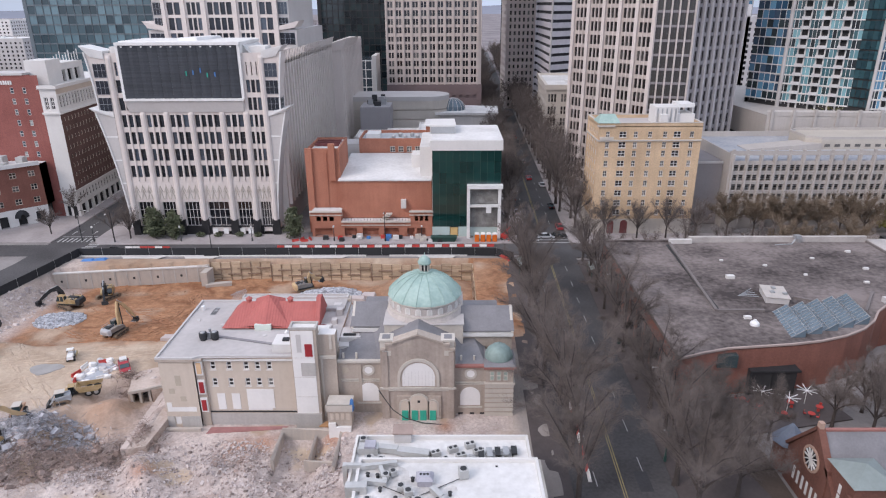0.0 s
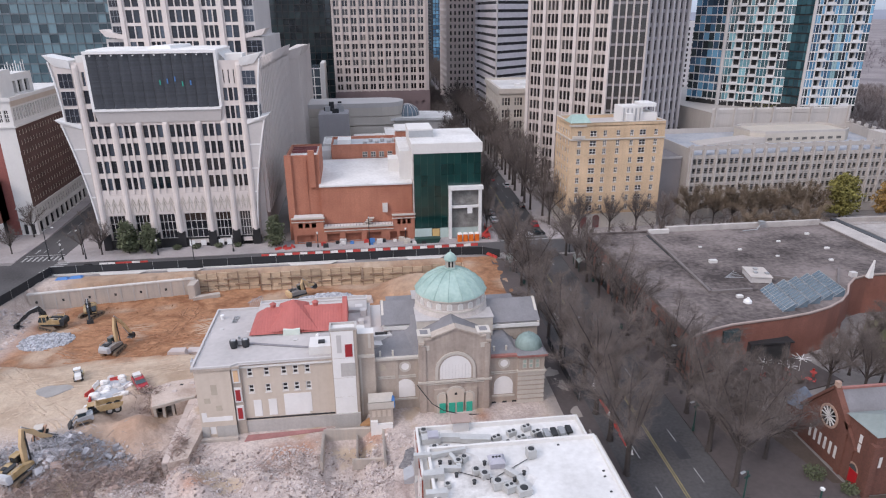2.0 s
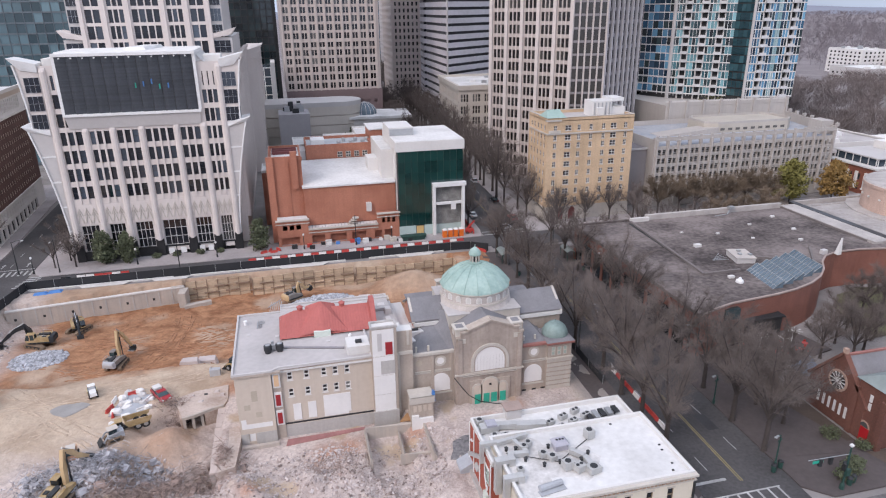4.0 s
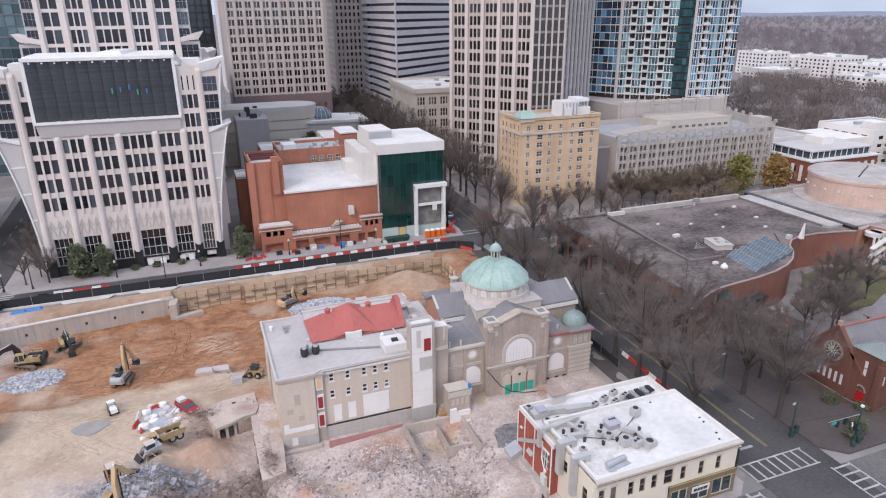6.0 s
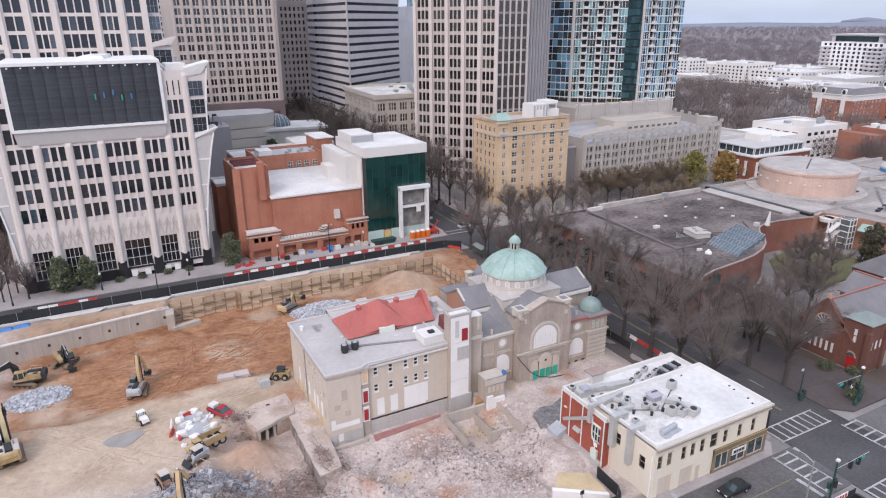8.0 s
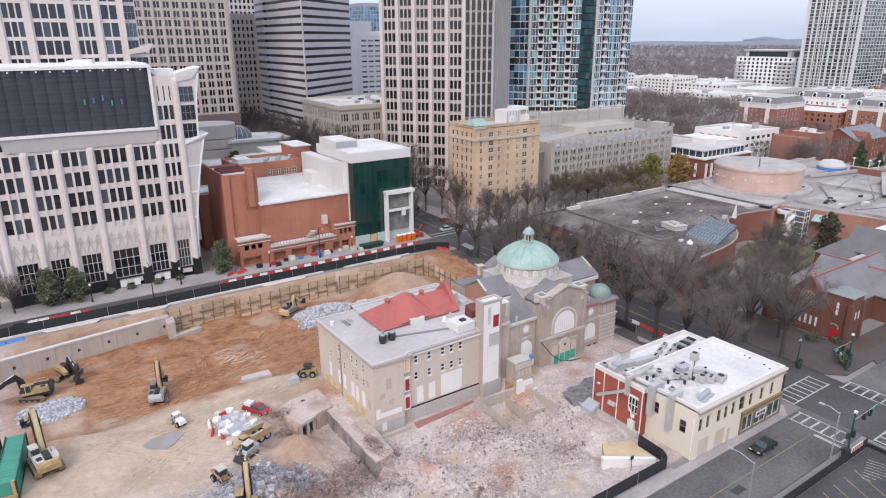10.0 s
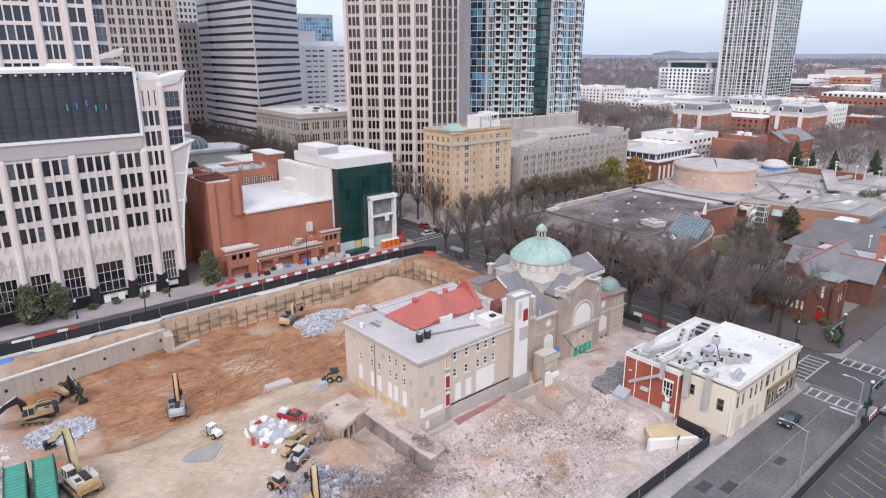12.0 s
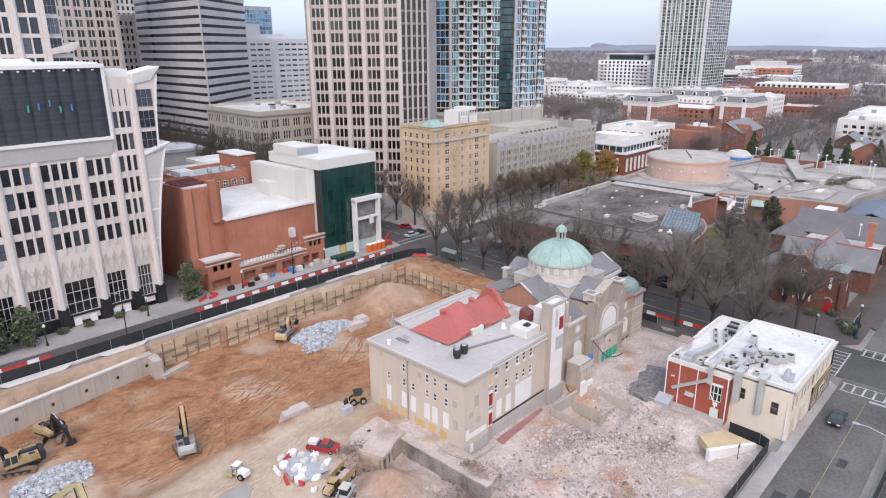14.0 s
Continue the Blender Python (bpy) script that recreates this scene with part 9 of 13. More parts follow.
    part("rear_wall", back, DARK_GLASS, b)
    # concrete podium
    pod = Mesh()
    wall_face(pod, (106, 214), (155, 210), G, 26.0)
    wall_face(pod, (155, 210), (176, 262), G, 26.0)
    wall_face(pod, (100, 300), (106, 214), G, 25.0)
    pod.prism([(106, 214), (155, 210), (176, 262), (130, 300), (100, 300)], 24.6, 24.8)
    part("podium_wall", pod, DECK_CONCRETE, b)
    part("podium_parapet", Mesh().beam((106, 214.3, 26.3), (155, 210.3, 26.3), 0.4, 0.6), PALE_CONCRETE, b)
    for k in range(8):
        part("podium_pier", Mesh().box(107 + k * 6.8, 107.8 + k * 6.8, 213.3 - k * 0.56, 213.9 - k * 0.56, 16, 27.0), DECK_CONCRETE, b)
    part("podium_strip", Mesh().beam((100.6, 296, 15), (105.8, 216, 15), 1.0, 3.0), DARK_VOID, b)
    part("podium_planting", clump_mesh(90, 128, 219, 25.6, 9, 2.0, 1.4, 3), OLIVE_LEAF, b, "potted shrubs on the podium")


def clump_mesh(n, x, y, z, rx, ry, rz, seed, size=0.5):
    """Many small leaf clumps strewn through an oval space."""
    rnd = random.Random(seed)
    m = Mesh()
    for _ in range(n):
        while True:
            a, c, d = rnd.uniform(-1, 1), rnd.uniform(-1, 1), rnd.uniform(-1, 1)
            if a * a + c * c + d * d < 1:
                break
        p = Vector((x + a * rx, y + c * ry, z + d * rz))
        s = size * rnd.uniform(0.5, 1.3)
        e = [Vector((rnd.uniform(-1, 1), rnd.uniform(-1, 1), rnd.uniform(-0.7, 0.9))) * s for _ in range(4)]
        k = len(m.v)
        m.v += [tuple(p + v) for v in e]
        m.f += [(k, k + 1, k + 2), (k, k + 2, k + 3), (k, k + 3, k + 1), (k + 1, k + 3, k + 2)]
        m.s += [0] * 4
    return m


BALCONY_GREY = material("pale_balcony_metal", (0.54, 0.54, 0.545), 0.6, 0.15, 0.4, 3, 0.05, jitter=0.8)
TEAL_DARK = glass_material("dark_teal_glass", (0.018, 0.05, 0.062), (0.05, 0.13, 0.15), 0.06, 0.35)
NAVY_GLASS = glass_material("navy_glass", (0.012, 0.03, 0.055), (0.06, 0.12, 0.19), 0.06, 0.35)
PALE_TEAL = glass_material("pale_teal_glass", (0.20, 0.34, 0.36), (0.34, 0.46, 0.48), 0.08, 0.4)
teal_tower()


def plain_tower(name, label, category, x0, x1, y0, y1, z1, wall_m, glass_m, pitch, floor, w, h, z0=G, roof_m=None, faces="swe", most=90, group="", fw=0.12, pier=None, extra=0.0):
    """Box building with real window openings on the faces that show."""
    b = thing(name, label, category, group)
    m = Mesh()
    ring = {"s": ((x0, y0), (x1, y0)), "e": ((x1, y0), (x1, y1)), "n": ((x1, y1), (x0, y1)), "w": ((x0, y1), (x0, y0))}
    for f, (p, q) in ring.items():
        if f in faces:
            L = (Vector(q) - Vector(p)).length
            n = max(1, int((L - 1) / pitch))
            us = [(L - n * pitch) / 2 + pitch * (k + 0.5) for k in range(n)]
            zs = []
            z = z0 + 1.2
            while z + h < z1 - 0.6:
                zs.append(z)
                z += floor
            holes = grid_holes(us, w, zs, h)
            wall_face(m, p, q, z0, z1, holes, 0.3)
            windows(b, p, q, holes, 1, 1, fw, (wall_m, glass_m), 0.2, most=most)
        else:
            wall_face(m, p, q, z0, z1)
    part("wall", m, [wall_m], b)
    part("roof", Mesh().box(x0 + 0.3, x1 - 0.3, y0 + 0.3, y1 - 0.3, z1 - 0.5, z1 - 0.3), roof_m or WHITE_ROOF, b)
    part("parapet", parapet(Mesh(), [(x0, y0), (x1, y0), (x1, y1), (x0, y1)], z1, z1 + 0.5, 0.35), wall_m, b)
    return b


SLATE_TEAL_FRAME = material("blue_grey_mullions", (0.12, 0.15, 0.17), 0.5, 0.2, 0.2, 2, 0.05)
SLATE_TEAL_GLASS = glass_material("slate_teal_glass", (0.028, 0.06, 0.075), (0.16, 0.27, 0.31), 0.08, 0.4)


def far_towers():
    grey_white = material("white_hotel_concrete", (0.62, 0.61, 0.62), 0.8, 0.08, 0.1, 1, 0.05)
    hotel_white = material("bright_white_concrete", (0.80, 0.79, 0.80), 0.8, 0.08, 0.1, 1, 0.05, streak=0.3)
    t = plain_tower("hotel_tower", "white concrete hotel tower with balcony bands", "tower", 128, 186, 420, 450, 58, hotel_white, GLASS_LIT, 5.2, 3.4, 4.0, 1.1, faces="s", most=40)
    part("lift_shaft", Mesh().box(147, 151, 418, 420, 10, 58), hotel_white, t)
    part("roof_house", Mesh().box(128, 142, 424, 446, 58, 68).box(142, 164, 428, 446, 58, 61.5), hotel_white, t)
    t = plain_tower("office_tower", "blue glass tower with stepped top", "tower", 229, 266, 600, 640, 89, METAL, BLUE_GLASS, 3.2, 3.6, 2.8, 3.1, faces="sw", most=40)
    plain_tower("office_tower", "blue-green glass office tower with pale floor lines", "tower", -184, -96, 300, 340, 120, SLATE_TEAL_FRAME, SLATE_TEAL_GLASS, 3.4, 4.0, 3.2, 3.4, faces="se", most=70)
    plain_tower("office_tower", "dark blue-grey glass office building", "tower", -78, -31, 420, 460, 110, DARK_METAL, DARK_GLASS, 3.6, 4.0, 3.2, 3.5, faces="s", most=40)
    plain_tower("hotel_tower", "white hotel with small square windows", "tower", 184, 222, 420, 450, 51, grey_white, GLASS, 3.6, 3.3, 1.6, 1.9, faces="s", most=40)
    plain_tower("office_tower", "grey office tower along the avenue", "tower", 62, 100, 480, 540, 130, LIGHT_STONE, GLASS, 3.0, 4.0, 1.6, 2.4, faces="sw", most=60)
    plain_tower("office_tower", "pale stone tower far down the avenue", "tower", 70, 110, 620, 680, 140, CREAM_PRECAST, GLASS, 3.0, 4.0, 1.4, 2.4, faces="sw", most=30)
    plain_tower("office_tower", "dark glass tower far down the avenue", "tower", 66, 100, 780, 830, 150, DARK_METAL, BLUE_GLASS, 3.4, 4.0, 3.0, 3.4, faces="sw", most=20)
    plain_tower("office_tower", "pale brown stone tower behind the striped one", "tower", 36, 54, 404, 440, 70, BEIGE_STONE, GLASS, 2.6, 3.8, 1.2, 2.2, faces="swe", most=60)
    plain_tower("office_tower", "dark framed tower behind the stone tower", "tower", 178, 206, 335, 365, 125, GREY_STONE_D, GLASS, 3.0, 3.9, 2.0, 2.8, faces="sw", most=80)
    plain_tower("office_tower", "tall grey tower on the avenue's far side", "tower", -20, 20, 560, 620, 130, LIGHT_STONE, GLASS, 3.0, 4.0, 1.6, 2.4, faces="se", most=30)
    # green-grey apartment tower far out
    t = plain_tower("apartment_tower", "grey-green glass apartment tower with white frame", "tower", 606, 668, 318, 372, 150, grey_white, TEAL_GREY, 6.0, 3.3, 5.5, 2.85, faces="sw", most=50, fw=0.16)
    for k in range(11):
        part("frame_fin", Mesh().box(605, 606, 318 + k * 5, 319 + k * 5, G, 150), grey_white, t)
    # wider office behind the flats
    t = plain_tower("office_block", "white office block with balconied corners and glazed top floor", "building", 628, 690, 388, 455, 35.5, hotel_white, GLASS, 5.2, 4.0, 2.6, 2.6, faces="sw", most=40)
    part("top_floor", Mesh().box(634, 682, 396, 448, 35.5, 42.5).box(632, 684, 394, 450, 42.5, 43.6), PALE_GREY, t)
    part("top_glazing", Mesh().box(633.8, 634, 400, 444, 36.5, 41.6).box(640, 676, 395.8, 396, 36.5, 41.6), DARK_GLASS, t)
    for k in range(8):
        for ya, yb in ((388, 406), (443, 455)):
            part("balcony", Mesh().box(625.6, 628, ya, yb, 2.0 + k * 4, 3.2 + k * 4), PALE_GREY, t)


TEAL_GREY = glass_material("grey_green_glass", (0.035, 0.055, 0.052), (0.17, 0.22, 0.205), 0.1, 0.4)
far_towers()


# ---- smaller buildings behind the theatre and beside the side street ----
def curved_pavilion():
    b = thing("pavilion", "low cream pavilion with a rounded end and ribbed bands", "building")
    pts = [(-46, 282)] + [(-8 + 10 * math.cos(a), 292 + 10 * math.sin(a)) for a in np.linspace(-math.pi / 2, math.pi / 2, 12)] + [(-46, 302)]
    for k in range(4):
        part("wall_band", Mesh().prism(pts, 5 + k * 4, 8.6 + k * 4), CREAM_STONE, b)
    part("core", Mesh().prism([(x - 0.5 if x > -40 else x + 0.5, 292 + (y - 292) * 0.94) for x, y in pts], G, 20.5), BEIGE_STONE, b)
    part("roof", Mesh().prism(pts, 20.5, 22.4), PALE_GREY, b)
    c = thing("garden_hall", "white-roofed hall with a small glass dome", "building")
    part("hall_wall", Mesh().prism([(-6, 284), (22, 282), (23, 300), (-2, 306)], G, 14.5), PALE_CONCRETE, c)
    part("hall_roof", Mesh().prism([(-7, 283), (23, 281), (24, 301), (-3, 307)], 14.5, 15.6), WHITE_ROOF, c)
    part("glass_dome", Mesh().lathe(3.5, 292, [(5.5, 15.5), (5.3, 17.2), (4.2, 19.0), (2.2, 20.2), (0.3, 20.6)], 16), SKY_PANE, c)
    for k in range(8):
        a = math.pi * k / 8
        rib = Mesh()
        prof = [(5.55, 15.5), (5.35, 17.2), (4.25, 19.0), (2.25, 20.25), (0.3, 20.7)]
        for s in (1, -1):
            v = [(3.5 + s * r * math.cos(a), 292 + s * r * math.sin(a), z) for r, z in prof]
            for p, q in zip(v, v[1:]):
                rib.beam(p, q, 0.2, 0.2)
        part("dome_rib", rib, PALE_GREY, c)
    d = thing("plant_tower", "grey rendered plant tower with roof machinery", "building")
    part("wall", Mesh().box(-34, -22, 262, 276, G, 21), LINK_GREY2, d)
    random.seed(8)
    for k in range(9):
        x, y = random.uniform(-33, -24), random.uniform(263, 274)
        part("machine", Mesh().box(x, x + random.uniform(1, 3), y, y + random.uniform(1, 2.5), 21, 21 + random.uniform(1, 4)), random.choice((DARK_METAL, METAL)), d)
    e = thing("glass_gallery", "small white-framed glass gallery building", "building")
    part("wall", Mesh().box(-58, -36, 330, 350, G, 34), GLASS_LIT, e)
    for k in range(8):
        part("mullion", Mesh().box(-58 + k * 3.1, -57.6 + k * 3.1, 329.6, 330, G, 34), WHITE_METAL, e)
        part("transom", Mesh().box(-58, -36, 329.6, 330, 4 + k * 4.2, 4.4 + k * 4.2), WHITE_METAL, e)
    part("side_frame", Mesh().box(-36, -34, 329, 350, G, 36), WHITE_PAINT, e)


LINK_GREY2 = material("plain_grey_render", (0.33, 0.32, 0.33), 0.85, 0.1, 0.2, 2, 0.05, streak=0.4)
curved_pavilion()


def side_street_hotel():
    b = thing("hotel_building", "red-brick and white hotel on the side street", "building")
    p, q = (-111.5, 188.3), (-114.6, 240)
    hs = grid_holes([2.2 + 2.1 * k for k in range(22)], 0.8, [8.6 + 2.75 * k for k in range(8)], 1.2)
    m2 = Mesh()
    wall_face(m2, p, q, 7.2, 30.4, hs, 0.25)
    part("street_wall", m2, [DARK_BRICK], b)
    windows(b, p, q, hs, 1, 1, 0.16, (TAN_STUCCO, GLASS), 0.12)
    w = Mesh()
    low = [(1.6 + 4.2 * k, 4.6 + 4.2 * k, G + 0.2, 2.6) for k in range(10)] + [(1.8 + 2.1 * k, 3.0 + 2.1 * k, 3.9, 6.2) for k in range(20)]
    wall_face(w, p, q, G, 7.2, low, 0.6)
    attic = [(1.4 + 1.9 * k, 2.5 + 1.9 * k, 31.8, 35.4) for k in range(24)]
    wall_face(w, p, q, 30.4, 37.4, attic, 0.4)
    tall = [(0.8, 1.9, G + 0.2, 2.4), (2.6, 3.9, G + 0.2, 2.4), (0.9, 2.0, 31.6, 35.0), (2.6, 3.7, 31.6, 35.0)]
    wall_face(w, (-116.2, 188.3), p, G, 37.4, tall, 0.4)
    part("white_wall", w, [WHITE_PAINT], b)
    windows(b, p, q, attic, 1, 2, 0.16, (WHITE_PAINT, GLASS), 0.3)
    windows(b, (-116.2, 188.3), p, tall[2:], 2, 3, 0.16, (WHITE_PAINT, GLASS), 0.25)
    windows(b, p, q, low[10:], 1, 2, 0.14, (WHITE_PAINT, GLASS), 0.3)
    for z, t, d in ((37.4, 1.0, 0.6), (30.2, 0.5, 0.5), (7.0, 0.4, 0.3)):
        part("cornice", Mesh().beam((p[0] + d * 0.5, p[1] - d, z + t / 2), (q[0] + d * 0.5, q[1], z + t / 2), d, t).box(-116.4, p[0] + d, 188.3 - d, 188.3, z, z + t), WHITE_PAINT, b)
    part("attic_band", Mesh().beam((p[0] + 0.08, p[1], 36.6), (q[0] + 0.08, q[1], 36.6), 0.16, 1.4), TAN_STUCCO, b)
    part("void", Mesh().prism([(-112.6, 188.9), (-115.4, 240), (-140, 240), (-117, 188.9)], G, 37.2), DARK_VOID, b)
    part("roof", Mesh().prism([(-111.6, 188.4), (-114.6, 240), (-140, 240), (-117, 188.4)], 37.3, 37.45), WHITE_ROOF, b)
    part("roof_block", Mesh().box(-121.5, -115.2, 192.5, 200, 37.4, 45.0), WHITE_PAINT, b)
    pent = Mesh()
    wall_face(pent, (-115.2, 194), (-116.2, 214), 37.4, 43.6, [(1.2 + 4.4 * k, 4.2 + 4.4 * k, 38.2, 41.6) for k in range(4)], 0.8)
    pent.prism([(-115.25, 194.1), (-116.25, 213.9), (-124, 213.9), (-124, 200.2)], 37.4, 43.5, sides=False)
    part("penthouse", pent, WHITE_PAINT, b)
    part("penthouse_room", Mesh().box(-124, -117.2, 200.2, 213, 37.4, 43.3), DARK_VOID, b)
    for k in range(9):
        part("roof_mast", Mesh().tube((-118 - k * 0.3, 202 + k * 2.2, 43.4), (-118 - k * 0.3, 202 + k * 2.2, 45.4 + (k % 3) * 0.6), 0.12), WHITE_METAL, b)
    hs2 = [(x - 1.05, x, 8.2 + k * 3.1, 9.9 + k * 3.1) for k in range(10) for x in (8.6, 12.2)]
    sw = Mesh()
    wall_face(sw, (-132.4, 188.8), (-116.2, 188.8), G, 41.2, hs2, 0.25)
    wall_face(sw, (-120.6, 188.9), (-120.6, 196), 37.4, 41.2)
    sw.box(-132.4, -120.6, 188.85, 196, 39.8, 41.1, 0, "s")
    part("south_wall", sw, [RED_BRICK_L], b, "plain red-brick gable wall")
    windows(b, (-132.4, 188.8), (-116.2, 188.8), hs2, 1, 2, 0.16, (WHITE_PAINT, GLASS_LIT), 0.12)
    part("roof_cap", Mesh().box(-132.6, -120.2, 188.5, 196.4, 41.2, 41.8), PALE_GREY, b)
    for k, wd in enumerate((0.5, 0.4, 0.45, 0.4, 0.45, 0.4, 0.5, 0.4, 0.45, 0.4)):
        part("sign_bar", Mesh().box(-130.4 + k * 0.68, -130.4 + k * 0.68 + wd, 188.6, 188.8, 38.6, 39.7), WHITE_METAL, b)
    # lower brick block at the street corner
    c = thing("brick_block", "low brown-brick block with white cornice and dark awnings", "building")
    R = [(-150, 151), (-125.6, 178.0), (-118.6, 184.4), (-118.6, 188.2), (-150, 188.2)]
    mm, arc = Mesh(), Mesh()
    for a, d in ((R[0], R[1]), (R[1], R[2])):
        L = (Vector(d) - Vector(a)).length
        k = max(1, int(L / 4.4))
        hh = grid_holes([L * (i + 0.5) / k for i in range(k)], 1.7, [5.4, 9.3, 13.2], 1.7)
        wall_face(mm, a, d, 4.2, 16.4, hh, 0.25)
        windows(c, a, d, hh, 2, 2, 0.16, (TAN_STUCCO, GLASS), 0.15)
        wall_face(arc, a, d, G, 4.2, [(L * (i + 0.5) / k - 1.1, L * (i + 0.5) / k + 1.1, G + 0.1, 2.6) for i in range(k)], 0.5)
        dd = (Vector(d) - Vector(a)).normalized()
        n = Vector((dd.y, -dd.x))
        part("cornice", Mesh().beam((*(Vector(a) + n * 0.25), 16.9), (*(Vector(d) + n * 0.25), 16.9), 0.9, 1.1), WHITE_PAINT, c)
        for i in range(k):
            at = Vector(a) + dd * L * (i + 0.5) / k
            if i % 2 == 0:
                fan = [[(*(at + dd * (1.9 * math.cos(t)) * f + n * (0.1 + 1.5 * (1 - f))), 1.6 + 2.3 * math.sin(t) * (0.35 + 0.65 * f)) for t in np.linspace(math.pi, 0, 9)] for f in (1.0, 0.75, 0.3)]
                part("awning", Mesh().rings(fan, cap=False, close=False), BLACK_SCREEN, c, "dark rounded fabric awning")
    mm.prism(R[2:4], 4.2, 16.4, top=False)
    part("wall", mm, [DARK_BRICK_R], c)
    part("white_arcade", arc, [WHITE_PAINT], c)
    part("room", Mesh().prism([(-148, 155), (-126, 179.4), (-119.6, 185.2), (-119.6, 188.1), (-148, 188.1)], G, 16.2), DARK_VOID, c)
    part("roof", Mesh().prism(R, 16.3, 16.5), WHITE_ROOF, c)
    for k in range(8):
        part("roof_plant", Mesh().box(-146 + k * 3.2, -144 + k * 3.2, 172 + (k % 3) * 3 + k, 174.4 + (k % 3) * 3 + k, 16.5, 17.9 + (k % 2)), AC_GREY, c)


RED_BRICK_L = brick_material("maroon_brick", (0.26, 0.085, 0.075), (0.30, 0.11, 0.095), (0.85, 0.8, 0.78))
DARK_BRICK_R = brick_material("brown_red_brick", (0.21, 0.085, 0.065), (0.25, 0.11, 0.085), (0.85, 0.8, 0.78))
side_street_hotel()


# ---- the building site ----
def retaining_wall():
    w = thing("retaining_wall", "weathered concrete retaining wall along the dug pit", "wall")
    p, q = Vector((-95.8, 144.7)), Vector((-59.2, 149.6))
    d = (q - p).normalized()
    n = Vector((d.y, -d.x))
    L = (q - p).length
    for k in range(13):
        a, c = p + d * (L * k / 13 + 0.02), p + d * (L * (k + 1) / 13 - 0.02)
        top = -1.9 if k < 12 else -1.5
        part("wall_panel", Mesh().prism([(v.x, v.y) for v in (a, c, c - n * 0.6, a - n * 0.6)], -7.5, top), OLD_CONCRETE, w)
        part("wall_joint", Mesh().prism([(v.x, v.y) for v in (c + n * 0.08, c + d * 0.25 + n * 0.08, c + d * 0.25, c)], -7.5, top - 0.2), CONCRETE, w)
        if k % 2 == 0:
            m = a.lerp(c, 0.5)
            part("beam_pocket", Mesh().prism([(v.x, v.y) for v in (m + n * 0.03, m + d * 0.5 + n * 0.03, m + d * 0.5, m)], -4.2, -3.6), DARK_VOID, w)
    part("wall_cap", Mesh().beam((*(p - n * 0.3), -1.8), (*(q - n * 0.3), -1.8), 0.9, 0.3), PALE_CONCRETE, w)
    part("broken_end", Mesh().prism([(-60.2, 146.2), (-58.6, 146.2), (-58.2, 149.8), (-60.0, 150.2)], -7, -2.2), OLD_CONCRETE, w)
    part("fallen_block", Mesh().prism([(-59, 145.4), (-53, 147.2), (-53.4, 148.4), (-59.3, 147)], -7, -5.2), OLD_CONCRETE, w)


OLD_CONCRETE = material("old_concrete", (0.49, 0.455, 0.42), 0.95, 0.3, 0.3, 2.5, 0.3, streak=1.6, tint=(0.40, 0.34, 0.29))
retaining_wall()


def shoring_wall():
    w = thing("shoring_wall", "pale timber lagging between rusty steel piles round the pit", "wall")
    random.seed(21)
    legs = [((-59.0, 150.6), (-44.2, 151.6)), ((-43.4, 149.8), (-18.6, 150.4)), ((-18.0, 149.2), (7.0, 149.0)), ((7.2, 148.6), (7.2, 123.0))]
    for p, q in legs:
        p, q = Vector(p), Vector(q)
        d = (q - p).normalized()
        n = Vector((d.y, -d.x))
        L = (q - p).length
        c = max(1, round(L / 2.5))
        for k in range(c):
            a, e = p + d * (L * k / c), p + d * (L * (k + 1) / c)
            top = G - 0.1 - random.uniform(0, 0.7)
            m = Mesh()
            z = -7.0
            while z < top:
                j, h = random.uniform(0, 0.16), random.uniform(0.28, 0.5)
                lean = random.uniform(-0.03, 0.03)
                a2, e2 = a + d * random.uniform(-0.05, 0.05), e + d * random.uniform(-0.05, 0.05)
                m.rings([[(*(a2 - n * 0.1), z + 0.03), (*(e2 - n * 0.1), z + 0.03 + lean), (*(e2 + n * j), z + 0.03 + lean), (*(a2 + n * j), z + 0.03)],
                         [(*(a2 - n * 0.1), z + h), (*(e2 - n * 0.1), z + h + lean), (*(e2 + n * j), z + h + lean), (*(a2 + n * j), z + h)]])
                z += h
            part("lagging_panel", m, WOOD_TIMBER, w)
            part("earth_back", Mesh().prism([(v.x, v.y) for v in (a - n * 0.12, e - n * 0.12, e - n * 0.3, a - n * 0.3)], -7.2, top - 0.1), CLAY, w)
            part("soldier_pile", Mesh().prism([(v.x, v.y) for v in (a - d * 0.09 + n * 0.24, a + d * 0.09 + n * 0.24, a + d * 0.09, a - d * 0.09)], -7.2, top + 0.25), PILE_STEEL, w)
            zw = -2.9 if k % 2 else -4.4
            b0 = a - d * 0.8 + n * 0.3
            part("waler", Mesh().beam((b0.x, b0.y, zw), (b0.x + d.x * 3.4, b0.y + d.y * 3.4, zw), 0.24, 0.3), PILE_STEEL, w)


PILE_STEEL = material("rusty_pile", (0.25, 0.175, 0.125), 0.85, 0.25, 0.6, 4, 0.1)
shoring_wall()


